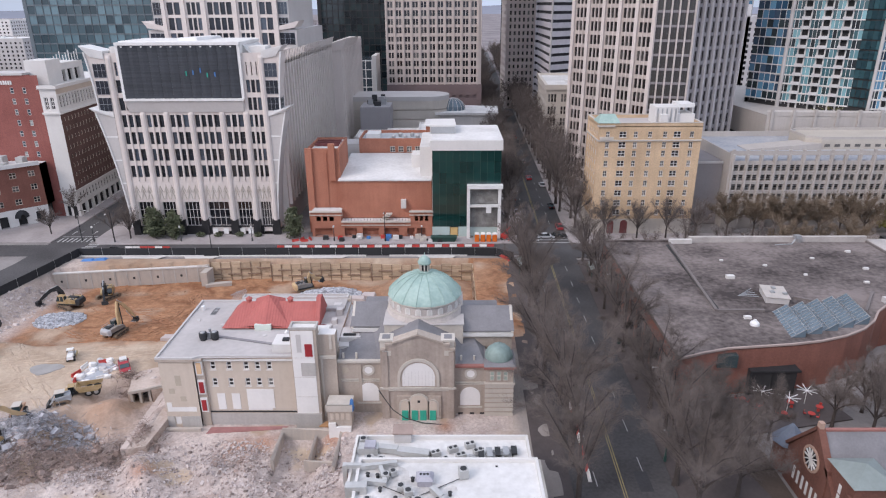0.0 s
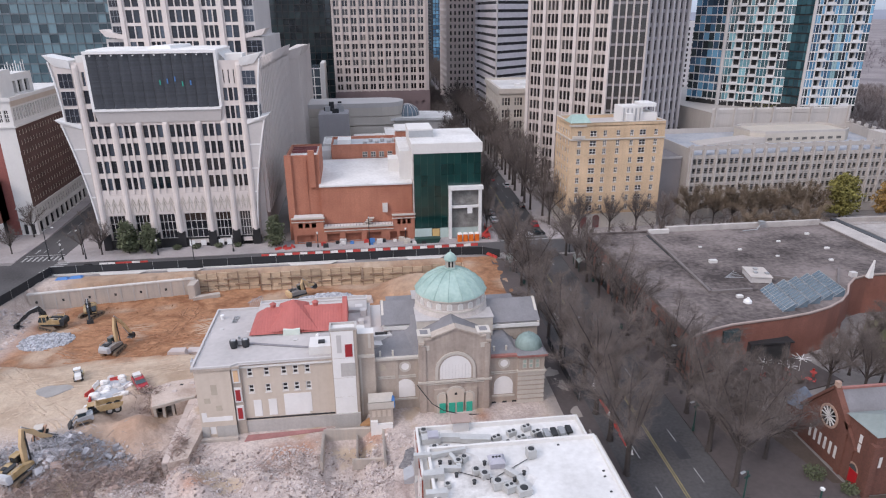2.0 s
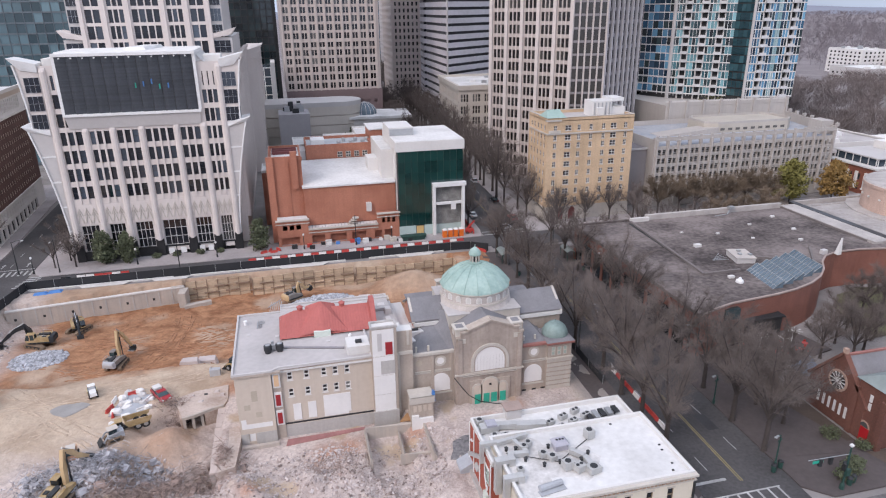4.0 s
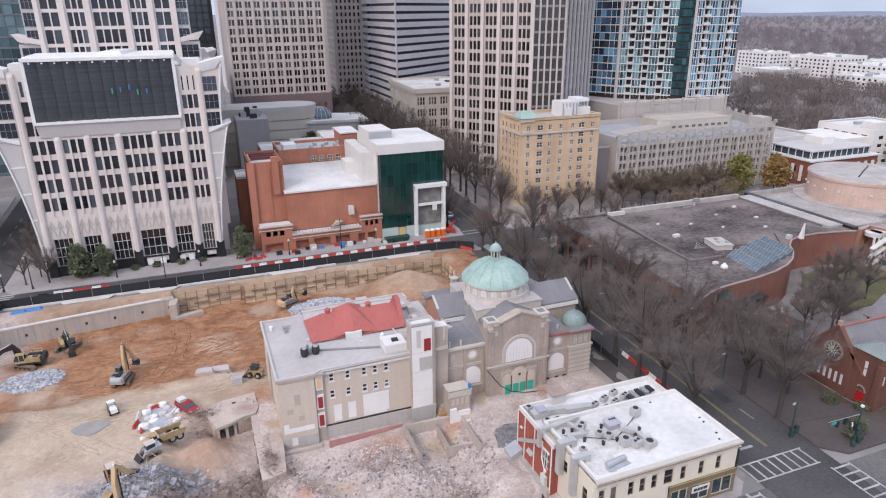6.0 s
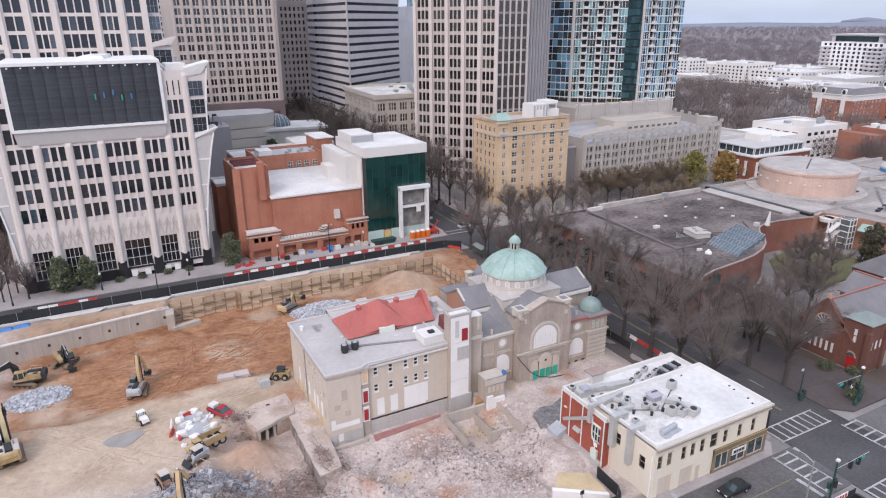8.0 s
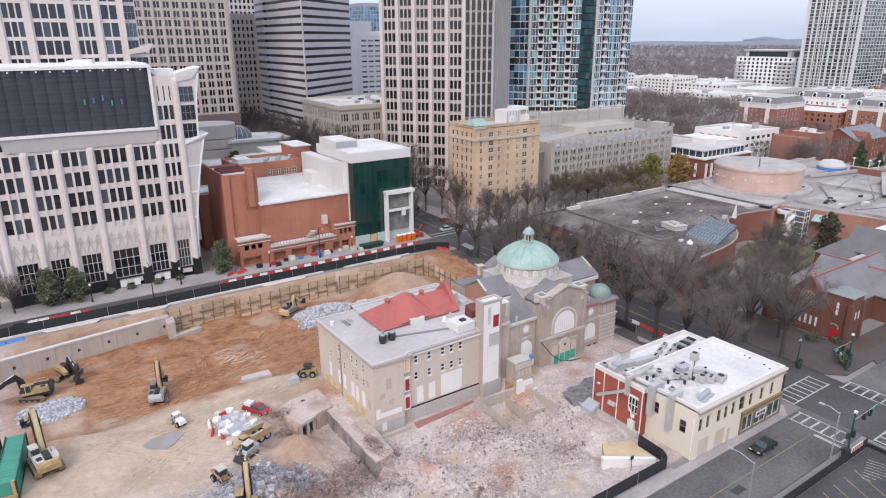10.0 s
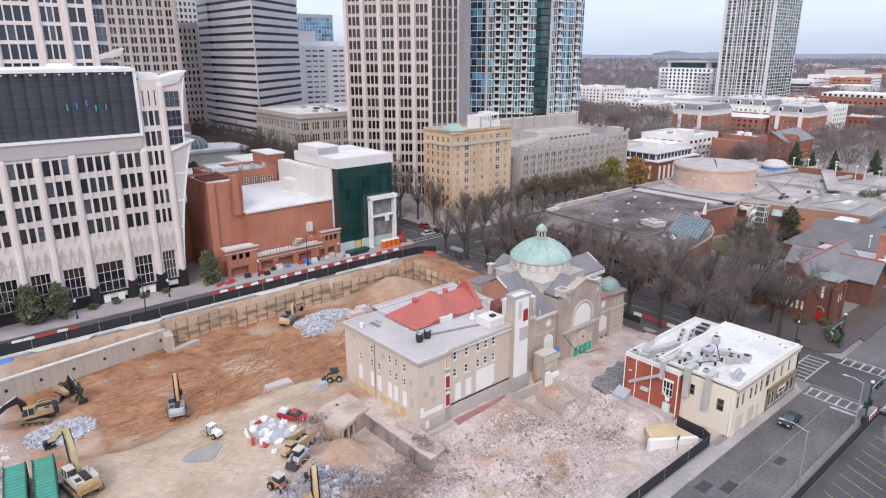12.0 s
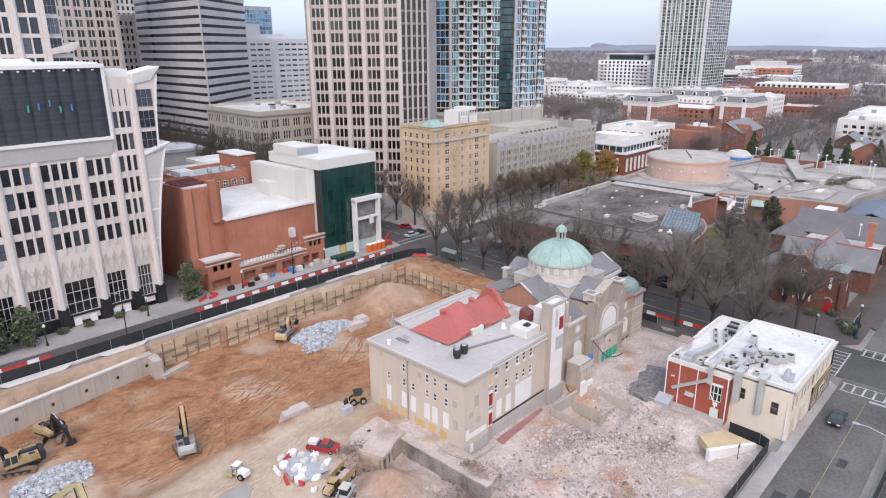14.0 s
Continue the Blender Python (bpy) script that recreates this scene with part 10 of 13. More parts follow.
def screen_fence(pts, h, label, z=G):
    f = thing("site_fence", label, "fence")
    for (xa, ya), (xb, yb) in zip(pts, pts[1:]):
        L = math.hypot(xb - xa, yb - ya)
        c = max(1, round(L / 3.0))
        for k in range(c):
            x0, y0, x1, y1 = xa + (xb - xa) * k / c, ya + (yb - ya) * k / c, xa + (xb - xa) * (k + 1) / c, ya + (yb - ya) * (k + 1) / c
            part("fence_panel", Mesh().beam((x0, y0, z + h / 2), (x1, y1, z + h / 2), 0.06, h), BLACK_SCREEN, f)
            if k % 2 == 0:
                part("fence_post", Mesh().tube((x0, y0, z), (x0, y0, z + h + 0.1), 0.05, 0.05, 5), METAL, f)
    return f


screen_fence([(-101.8, 118), (-97.0, 141), (-94.4, 154.9), (-40, 155.2), (-16, 155.0), (8, 154.6), (13.5, 154.2), (17.6, 151.5)], 2.1, "black fabric-screened site fence beside the street")
screen_fence([(-75, 52.6), (-14.2, 52.6), (-13.4, 54.0), (-13.2, 58.4)], 1.9, "black fabric-screened fence beside the pavement")
screen_fence([(16.9, 84), (17.2, 104)], 1.6, "dark site fence along the avenue")
kerb_m = Mesh()
for x0, x1 in ((-94, -62), (-58, -20), (-14, 6)):
    kerb_m.box(x0, x1, 154.2, 154.7, G - 0.2, G + 0.25)
solid("kerb_blocks", kerb_m, PALE_CONCRETE, "pale concrete kerb blocks under the fence", "kerb", kind="structure")
for x, w in ((-82, 9), (-66, 7), (-36, 10), (-6, 8)):
    solid("steel_plate", Mesh().prism([(x, 152.6), (x + w, 152.6), (x + w + 1.5, 154.1), (x - 1, 154.1)], G + 0.1, G + 0.22), PALE_CONCRETE, "pale concrete apron slab at the pit's edge", "slab", "apron slabs")


def barrier(x, y, turn, mat):
    b = tagged(new("traffic_barrier"), "water-filled plastic traffic barrier", "barrier", "traffic barriers")
    prof = [(-0.25, 0), (0.25, 0), (0.19, 0.25), (0.1, 0.32), (0.08, 0.66), (-0.08, 0.66), (-0.1, 0.32), (-0.19, 0.25)]
    m = Mesh().rings([[(xx, dy, dz) for dy, dz in prof][::-1] for xx in (-0.95, 0.95)])
    part("body", m, mat, b)
    part("joint_pin", Mesh().tube((0.95, 0, 0.1), (0.95, 0, 0.74), 0.04), DARK_METAL, b)
    b.matrix_basis = pose(x, y, G, 0, 0, turn)
    return b


red_b, white_b = barrier(-43.5, 160.6, 0, PLASTIC_RED), barrier(-41.5, 160.6, 0, PLASTIC_WHITE)
for k in range(27):
    copy_thing(red_b if k % 2 == 0 else white_b, pose(-39.5 + k * 2.0, 160.7 + 0.05 * (k % 3) + 0.02 * k, G, 0, 0, 1.5 * (k % 2)))
for k in range(6):
    copy_thing(white_b if k in (0, 1, 4) else red_b, pose(-84.0 + k * 2.0, 160.2, G))
for x, y, a in ((-40.6, 165.2, 30), (-39.0, 166.4, 70), (-38, 165, 10), (-36.8, 166.6, 120), (15.2, 152.6, -60), (14.3, 154.0, -50), (16.2, 151.0, -65)):
    copy_thing(red_b, pose(x, y, G + 0.16, 0, 0, a))
for k in range(9):
    solid("concrete_barrier", Mesh().rings([[(-95 + k * 11, 157.6 + dy, G + dz) for dy, dz in ((-0.3, 0), (-0.1, 0.4), (-0.08, 0.8), (0.08, 0.8), (0.1, 0.4), (0.3, 0))], [(-85.6 + k * 11, 157.6 + dy, G + dz) for dy, dz in ((-0.3, 0), (-0.1, 0.4), (-0.08, 0.8), (0.08, 0.8), (0.1, 0.4), (0.3, 0))]]), PALE_CONCRETE, "grey concrete road barrier", "barrier", "concrete barriers")


def toilet(x, y):
    t = thing("portable_toilet", "orange plastic portable toilet with white roof", "toilet", "portable toilets", m=pose(x, y, G + 0.16))
    part("cabin", Mesh().box(-0.6, 0.6, -0.6, 0.6, 0, 2.1), PLASTIC_ORANGE, t)
    part("roof", Mesh().rings([[(-0.65, -0.65, 2.1), (0.65, -0.65, 2.1), (0.65, 0.65, 2.1), (-0.65, 0.65, 2.1)], [(-0.4, -0.4, 2.4), (0.4, -0.4, 2.4), (0.4, 0.4, 2.4), (-0.4, 0.4, 2.4)]]), PLASTIC_WHITE, t)
    part("door", Mesh().box(-0.42, 0.42, -0.64, -0.6, 0.15, 1.95), PLASTIC_ORANGE, t)
    return t


loo = toilet(9.0, 165.0)
for k in range(1, 4):
    copy_thing(loo, pose(9.0 + k * 1.6, 165.0, G + 0.16))


# ---- machines ----
def tracks(parent, L, W, gap, h, mat=None):
    for s in (-1, 1):
        prof = [(-L / 2 + h * 0.5, 0), (L / 2 - h * 0.5, 0), (L / 2 - 0.05, h * 0.3), (L / 2 - 0.05, h * 0.7), (L / 2 - h * 0.5, h), (-L / 2 + h * 0.5, h), (-L / 2 + 0.05, h * 0.7), (-L / 2 + 0.05, h * 0.3)]
        y = s * gap / 2
        t = part("track", Mesh().rings([[(a, y + W / 2, z) for a, z in prof], [(a, y - W / 2, z) for a, z in prof]]), TRACK_MUD, parent)
        part("track_frame", Mesh().box(-L / 2 + 0.6, L / 2 - 0.6, y - W * 0.56, y + W * 0.56, h * 0.3, h * 0.75), DARK_METAL, t)
        for k in range(5 if L > 3 else 0):
            part("roller_wheel", Mesh().rings([[(-L / 2 + 0.5 + k * (L - 1.0) / 4 + 0.28 * math.cos(a), y + yy, 0.34 + 0.28 * math.sin(a)) for a in np.linspace(0, 2 * math.pi, 10, endpoint=False)] for yy in (W * 0.6, -W * 0.6)]), TRACK_MUD, t)


TRACK_MUD = material("muddy_track", (0.20, 0.145, 0.10), 0.95, 0.3, 1, 5, 0.3)
GREY_BODY = material("grey_machine_paint", (0.42, 0.43, 0.45), 0.5, 0.14, 0.8, 4, 0.05)
EXC_DARK = material("dark_grey_machine_paint", (0.17, 0.172, 0.185), 0.6, 0.25, 0.9, 4, 0.05, tint=(0.24, 0.21, 0.18))
EXC_WHITE = material("dull_white_machine_paint", (0.56, 0.54, 0.51), 0.65, 0.2, 0.9, 5, 0.05, tint=(0.45, 0.40, 0.35))
PALE_YELLOW = material("faded_machine_yellow", (0.47, 0.39, 0.22), 0.6, 0.2, 0.8, 4, 0.05)


def plate(outline, y0, y1):
    """Flat outline in the x-z plane, given thickness from y0 to y1."""
    return Mesh().rings([[(x, y1, z) for x, z in outline], [(x, y0, z) for x, z in outline]])


def excavator(x, y, z, turn, house, arm, label, body, boom_m, weight_m, s=1.0):
    """Tracked excavator. arm: boom end, stick end (reach, height) in metres before the house."""
    e = thing("excavator", label, "excavator", "excavators", m=pose(x, y, z, 0, 0, turn) @ Matrix.Scale(s, 4))
    tracks(e, 4.6, 0.7, 2.6, 1.0)
    R = Matrix.Rotation(radians(house), 4, "Z")
    part("turntable", Mesh().lathe(0, 0, [(0.9, 0.8), (0.9, 1.2)], 16), DARK_METAL, e)
    hb = part("body", Mesh().box(-2.3, 1.5, -1.35, 1.35, 1.15, 1.45), DARK_METAL, e, m=R)
    part("side_panel", plate([(-2.3, 1.45), (0.1, 1.45), (0.1, 2.2), (-0.3, 2.4), (-2.2, 2.3)], 0.3, 1.34), body, hb)
    part("side_panel", plate([(-2.3, 1.45), (1.4, 1.45), (1.4, 1.9), (0.2, 2.2), (-0.3, 2.4), (-2.2, 2.3)], -1.34, -0.55), body, hb)
    part("engine_hood", Mesh().rings([[(-2.25, -0.55, 1.5), (0.0, -0.55, 1.5), (0.0, 0.3, 1.5), (-2.25, 0.3, 1.5)], [(-2.15, -0.5, 2.52), (-0.2, -0.5, 2.56), (-0.2, 0.25, 2.56), (-2.15, 0.25, 2.52)]]), DARK_METAL, hb)
    part("counterweight", Mesh().rings([[(-2.9, -1.2, 1.1), (-2.31, -1.36, 1.1), (-2.31, 1.36, 1.1), (-2.9, 1.2, 1.1)], [(-3.05, -1.05, 1.9), (-2.31, -1.36, 1.9), (-2.31, 1.36, 1.9), (-3.05, 1.05, 1.9)], [(-2.9, -0.95, 2.3), (-2.31, -1.25, 2.35), (-2.31, 1.25, 2.35), (-2.9, 0.95, 2.3)]]), weight_m, hb)
    part("engine_grille", Mesh().box(-1.8, -1.1, 0.5, 1.1, 2.33, 2.44), DARK_METAL, hb)
    part("exhaust", Mesh().tube((-0.7, -0.8, 2.3), (-0.7, -0.8, 2.95), 0.09), RUSTY, hb)
    for yy in (-1.28, 1.28):
        part("hand_rail", Mesh().tube((-2.1, yy, 2.3), (-2.1, yy, 2.75), 0.03).tube((-2.1, yy, 2.75), (-0.5, yy, 2.8), 0.03).tube((-0.5, yy, 2.8), (-0.5, yy, 2.35), 0.03), METAL, hb)
    cab = part("cab", plate([(0.15, 1.45), (1.75, 1.45), (1.85, 2.1), (1.45, 3.0), (0.2, 3.0)], 0.36, 1.3), DARK_GLASS, hb)
    part("cab_roof", Mesh().box(0.1, 1.5, 0.33, 1.33, 3.0, 3.12), body, cab)
    for px in (0.18, 1.0):
        part("cab_post", Mesh().box(px - 0.06, px + 0.06, 1.28, 1.34, 1.45, 3.02), body, cab)
    part("cab_skirt", Mesh().box(0.12, 1.78, 0.34, 1.33, 1.45, 1.9), body, cab)
    (bx, bz), (sx, sz) = arm
    knee = (bx * 0.42, bz + (2.4 if bz > 3 else 1.6))
    line = [(1.0, 1.8), ((1.0 + knee[0]) / 2 - 0.15, (1.8 + knee[1]) / 2 + 0.35), knee, ((knee[0] + bx) / 2 + 0.1, (knee[1] + bz) / 2 + 0.25), (bx, bz)]
    deep = (0.3, 0.42, 0.5, 0.36, 0.24)
    up, down = [], []
    for k, (px, pz) in enumerate(line):
        a, c = line[max(0, k - 1)], line[min(4, k + 1)]
        L = math.hypot(c[0] - a[0], c[1] - a[1])
        nx, nz = -(c[1] - a[1]) / L, (c[0] - a[0]) / L
        up.append((px + nx * deep[k], pz + nz * deep[k]))
        down.append((px - nx * deep[k], pz - nz * deep[k]))
    bm = Mesh()
    for k in range(4):
        quad = [down[k], down[k + 1], up[k + 1], up[k]]
        bm.rings([[(px, 0.05, pz) for px, pz in quad], [(px, -0.45, pz) for px, pz in quad]])
    part("boom", bm, boom_m, hb)
    for yy in (-0.62, 0.22):
        part("boom_ram", Mesh().tube((1.6, yy, 1.6), (knee[0] * 0.8 + 0.2, yy, knee[1] * 0.8 + 0.3), 0.12).tube((knee[0] * 0.8 + 0.2, yy, knee[1] * 0.8 + 0.3), (knee[0], yy, knee[1]), 0.07), DARK_METAL, hb)
    part("stick_ram", Mesh().tube((knee[0], -0.2, knee[1] + 0.65), (bx - 0.1, -0.2, bz + 0.7), 0.11), METAL, hb)
    dx, dz = sx - bx, sz - bz
    L = math.hypot(dx, dz)
    tx, tz = dx / L, dz / L
    part("stick", plate([(bx - tx * 0.7, bz - tz * 0.7), (bx + tz * 0.36, bz - tx * 0.36), (sx + tz * 0.14, sz - tx * 0.14), (sx - tz * 0.14, sz + tx * 0.14), (bx - tz * 0.38, bz + tx * 0.38)], -0.4, 0.0), boom_m, hb)
    part("bucket_ram", Mesh().tube((bx + 0.5 * tz + tx * 0.3, -0.2, bz - 0.5 * tx + tz * 0.3), (sx + 0.5 * tz - tx * 0.5, -0.2, sz - 0.5 * tx - tz * 0.5), 0.09), METAL, hb)
    bk = [(sx - 0.3, sz + 0.1), (sx + 0.3, sz + 0.2), (sx + 0.45, sz - 0.6), (sx - 0.1, sz - 1.0), (sx - 0.8, sz - 0.7), (sx - 0.15, sz - 0.55)]
    bucket = part("bucket", plate(bk, -0.85, 0.45), DARK_METAL, hb)
    for k in range(4):
        part("tooth", Mesh().box(sx - 0.98, sx - 0.72, -0.82 + k * 0.36, -0.68 + k * 0.36, sz - 0.8, sz - 0.68), METAL, bucket)
    return e


excavator(-86.0, 133.4, ground_z(-86, 133.4), 150, 25, ((5.0, 2.6), (7.0, 0.9)), "yellow and black tracked excavator beside grey rubble", CAT_YELLOW, BLACK_CAR, DARK_METAL, 1.1)
excavator(-80.0, 139.0, ground_z(-80, 139), 60, 230, ((3.4, 2.9), (4.4, 0.9)), "yellow and black excavator under the retaining wall", CAT_YELLOW, BLACK_CAR, CAT_YELLOW, 1.0)
excavator(-67.9, 118.2, ground_z(-67.9, 118.2), 80, -10, ((3.8, 4.6), (5.6, 1.6)), "dark grey and orange-tan excavator on the clay", EXC_DARK, EXC_TAN := material("tan_boom_paint", (0.52, 0.37, 0.21), 0.55, 0.14, 0.8, 4, 0.05), GREY_BODY, 0.95)
excavator(-33.6, 143.0, ground_z(-33.6, 143), 20, 10, ((2.8, 2.6), (4.2, 2.6)), "small dusty orange-tan excavator at the pit wall", EXC_DARK, EXC_TAN, EXC_TAN, 1.0)
excavator(-85.8, 101.8, ground_z(-85.8, 101.8), 100, 0, ((6.0, 4.6), (9.2, 2.6)), "large white and yellow excavator beside green containers", EXC_WHITE, PALE_YELLOW, CAT_YELLOW, 1.1)
excavator(-65.6, 76.2, ground_z(-65.6, 76.2), 70, 0, ((4.2, 4.0), (6.2, 2.4)), "orange-yellow excavator among broken masonry", CAT_YELLOW, EXC_TAN, GREY_BODY, 1.0)


def wheel(parent, x, y, r, w, name="wheel"):
    t = part(name, Mesh().rings([[(x + r * math.cos(a), y + w / 2, r + r * math.sin(a)) for a in np.linspace(0, 2 * math.pi, 17)[:-1]], [(x + r * math.cos(a), y - w / 2, r + r * math.sin(a)) for a in np.linspace(0, 2 * math.pi, 17)[:-1]]]), RUBBER, parent)
    for s in (1, -1):
        part("rim", Mesh().rings([[(x + r * 0.55 * math.cos(a), y + s * (w / 2 + 0.02), r + r * 0.55 * math.sin(a)) for a in np.linspace(0, 2 * math.pi, 13)[:-1]][::s], [(x + r * 0.55 * math.cos(a), y + s * (w / 2 - 0.05), r + r * 0.55 * math.sin(a)) for a in np.linspace(0, 2 * math.pi, 13)[:-1]][::s]]), METAL, t)


def dump_truck(x, y, z, turn):
    t = thing("dump_truck", "yellow articulated dump truck with an empty tray", "dump truck", m=pose(x, y, z, 0, 0, turn) @ Matrix.Scale(0.66, 4))
    for wx, r in ((2.9, 0.85), (-1.6, 0.95), (-3.3, 0.95)):
        for s in (1, -1):
            wheel(t, wx, s * 1.15, r, 0.65)
    part("chassis", Mesh().box(-4.0, 2.0, -0.5, 0.5, 0.8, 1.3).box(1.2, 4.4, -0.9, 0.9, 0.9, 1.5), DARK_METAL, t)
    part("bonnet", Mesh().rings([[(2.9, -0.85, 1.5), (4.6, -0.8, 1.4), (4.6, 0.8, 1.4), (2.9, 0.85, 1.5)], [(2.9, -0.8, 2.5), (4.4, -0.7, 2.1), (4.4, 0.7, 2.1), (2.9, 0.8, 2.5)]]), CAT_YELLOW, t)
    part("cab", Mesh().box(1.5, 2.9, -0.8, 0.8, 1.5, 3.0), DARK_GLASS, t)
    part("cab_roof", Mesh().box(1.4, 3.0, -0.9, 0.9, 3.0, 3.15), CAT_YELLOW, t)
    tray = Mesh()
    outer = [(-4.6, 2.0), (-3.6, 1.3), (0.4, 1.4), (1.0, 2.3), (1.2, 3.0), (-4.9, 2.8)]
    for s in (1, -1):
        tray.rings([[(a, s * 1.45 + 0.06, b) for a, b in outer], [(a, s * 1.45 - 0.06, b) for a, b in outer]])
    tray.box(-3.7, 0.5, -1.4, 1.4, 1.3, 1.45).rings([[(0.4, -1.4, 1.4), (0.55, -1.4, 1.4), (0.55, 1.4, 1.4), (0.4, 1.4, 1.4)], [(1.1, -1.4, 3.0), (1.25, -1.4, 3.0), (1.25, 1.4, 3.0), (1.1, 1.4, 3.0)]])
    part("tray", tray, CAT_YELLOW, t)
    part("tray_floor", Mesh().box(-3.6, 0.4, -1.38, 1.38, 1.46, 1.6), DUST_HEAP, t)


dump_truck(-60.0, 91.2, ground_z(-60, 91.2) - 0.1, 200)


DUSTY_ORANGE = material("dusty_orange_paint", (0.42, 0.17, 0.075), 0.7, 0.3, 0.9, 5, 0.05, tint=(0.38, 0.24, 0.16))
DUSTY_WHITE = material("dusty_white_paint", (0.58, 0.55, 0.51), 0.65, 0.2, 0.9, 5, 0.05, tint=(0.46, 0.40, 0.34))


def skid_steer(x, y, z, turn, label, mat, cab_m, tracked=True, name="skid_steer"):
    t = thing(name, label, "loader", "small loaders", m=pose(x, y, z, 0, 0, turn))
    if tracked:
        tracks(t, 2.6, 0.4, 1.4, 0.75)
    else:
        for wx in (0.8, -0.8):
            for s in (1, -1):
                wheel(t, wx, s * 0.75, 0.55, 0.4)
    part("body", Mesh().rings([[(-1.5, -0.6, 0.5), (0.8, -0.6, 0.5), (0.8, 0.6, 0.5), (-1.5, 0.6, 0.5)], [(-1.5, -0.55, 1.45), (0.5, -0.55, 1.3), (0.5, 0.55, 1.3), (-1.5, 0.55, 1.45)]]), mat, t)
    part("cab", Mesh().box(-0.6, 0.6, -0.55, 0.55, 1.2, 2.1), DARK_GLASS, t)
    part("cab_roof", Mesh().box(-0.8, 0.7, -0.62, 0.62, 2.1, 2.2), cab_m, t)
    for s in (1, -1):
        part("lift_arm", Mesh().beam((-1.4, s * 0.72, 1.5), (0.9, s * 0.72, 1.3), 0.14, 0.25).beam((0.9, s * 0.72, 1.3), (1.5, s * 0.72, 0.5), 0.14, 0.22), mat, t)
    part("bucket", Mesh().rings([[(1.4, -0.9, 0.1), (2.2, -0.9, 0.05), (1.6, -0.9, 0.8)], [(1.4, 0.9, 0.1), (2.2, 0.9, 0.05), (1.6, 0.9, 0.8)]]), DARK_METAL, t)


skid_steer(-61.6, 87.8, ground_z(-61.6, 87.8), 205, "dusty grey compact track loader beside the dump truck", GREY_BODY, DUSTY_WHITE)
skid_steer(-45.0, 105.4, ground_z(-45, 105.4), 150, "yellow wheeled loader beside the hall", CAT_YELLOW, DARK_METAL, False, "wheel_loader")
skid_steer(-66.4, 84.4, ground_z(-66.4, 84.4), -75, "orange compact loader with a white cab roof", DUSTY_ORANGE, DUSTY_WHITE, False, "wheel_loader")


def roller(x, y, z, turn):
    t = thing("road_roller", "white and yellow road roller beside a grey puddle", "roller", m=pose(x, y, z, 0, 0, turn) @ Matrix.Scale(0.78, 4))
    part("drum", Mesh().rings([[(1.3 + 0.65 * math.cos(a), 0.85, 0.65 + 0.65 * math.sin(a)) for a in np.linspace(0, 2 * math.pi, 21)[:-1]], [(1.3 + 0.65 * math.cos(a), -0.85, 0.65 + 0.65 * math.sin(a)) for a in np.linspace(0, 2 * math.pi, 21)[:-1]]]), METAL, t)
    for s in (1, -1):
        wheel(t, -1.2, s * 0.7, 0.6, 0.45)
    part("frame", Mesh().box(0.4, 2.1, -1.0, -0.86, 0.4, 0.9).box(0.4, 2.1, 0.86, 1.0, 0.4, 0.9).box(2.0, 2.2, -1, 1, 0.4, 0.9).box(-0.4, 0.6, -0.5, 0.5, 0.6, 1.0), PALE_YELLOW, t)
    part("bonnet", Mesh().rings([[(-2.2, -0.7, 0.8), (-0.4, -0.7, 0.8), (-0.4, 0.7, 0.8), (-2.2, 0.7, 0.8)], [(-2.1, -0.6, 1.6), (-0.4, -0.65, 1.7), (-0.4, 0.65, 1.7), (-2.1, 0.6, 1.6)]]), WHITE_METAL, t)
    part("canopy", Mesh().box(-0.6, 0.6, -0.75, 0.75, 2.5, 2.6), WHITE_METAL, t)
    for px, py in ((-0.5, -0.7), (0.5, -0.7), (-0.5, 0.7), (0.5, 0.7)):
        part("canopy_post", Mesh().box(px - 0.04, px + 0.04, py - 0.04, py + 0.04, 1.0, 2.5), DARK_METAL, t)


roller(-68.0, 102.6, ground_z(-68, 102.6), 110)


def car(x, y, turn, paint, label, kind="car", z=G, group="parked cars", bed=False):
    t = thing(kind.replace(" ", "_"), label, kind, group, m=pose(x, y, z, 0, 0, turn))
    for wx in (1.4, -1.4):
        for s in (1, -1):
            wheel(t, wx, s * 0.8, 0.33, 0.22)
    side = [(-2.3, 0.35), (2.3, 0.35), (2.35, 0.7), (2.1, 0.85), (1.1, 0.98), (-1.9, 1.0), (-2.3, 0.85)]
    part("body", Mesh().rings([[(a, 0.9, b) for a, b in side], [(a, -0.9, b) for a, b in side]]), paint, t)
    x0, x1, x2, x3 = (-0.4, -0.1, 0.9, 1.5) if bed else (-1.9, -1.2, 0.3, 1.1)
    part("glasshouse", Mesh().rings([[(x0, -0.82, 0.98), (x3, -0.82, 0.98), (x3, 0.82, 0.98), (x0, 0.82, 0.98)], [(x1, -0.68, 1.45), (x2, -0.68, 1.45), (x2, 0.68, 1.45), (x1, 0.68, 1.45)]]), DARK_GLASS, t)
    part("roof", Mesh().box(x1, x2, -0.7, 0.7, 1.44, 1.5), paint, t)
    for s in (0.6, -0.6):
        part("headlight", Mesh().box(2.28, 2.36, s - 0.2, s + 0.2, 0.6, 0.75), WHITE_PAINT, t)
        part("tail_light", Mesh().box(-2.34, -2.28, s - 0.2, s + 0.2, 0.65, 0.8), PLASTIC_RED, t)
    if bed:
        part("load_bed", Mesh().box(-2.2, -0.5, -0.75, 0.75, 0.95, 1.02), DARK_METAL, t)
        part("bed_tank", Mesh().box(-2.1, -0.8, -0.6, 0.6, 1.02, 1.5), WHITE_PAINT, t)
    return t


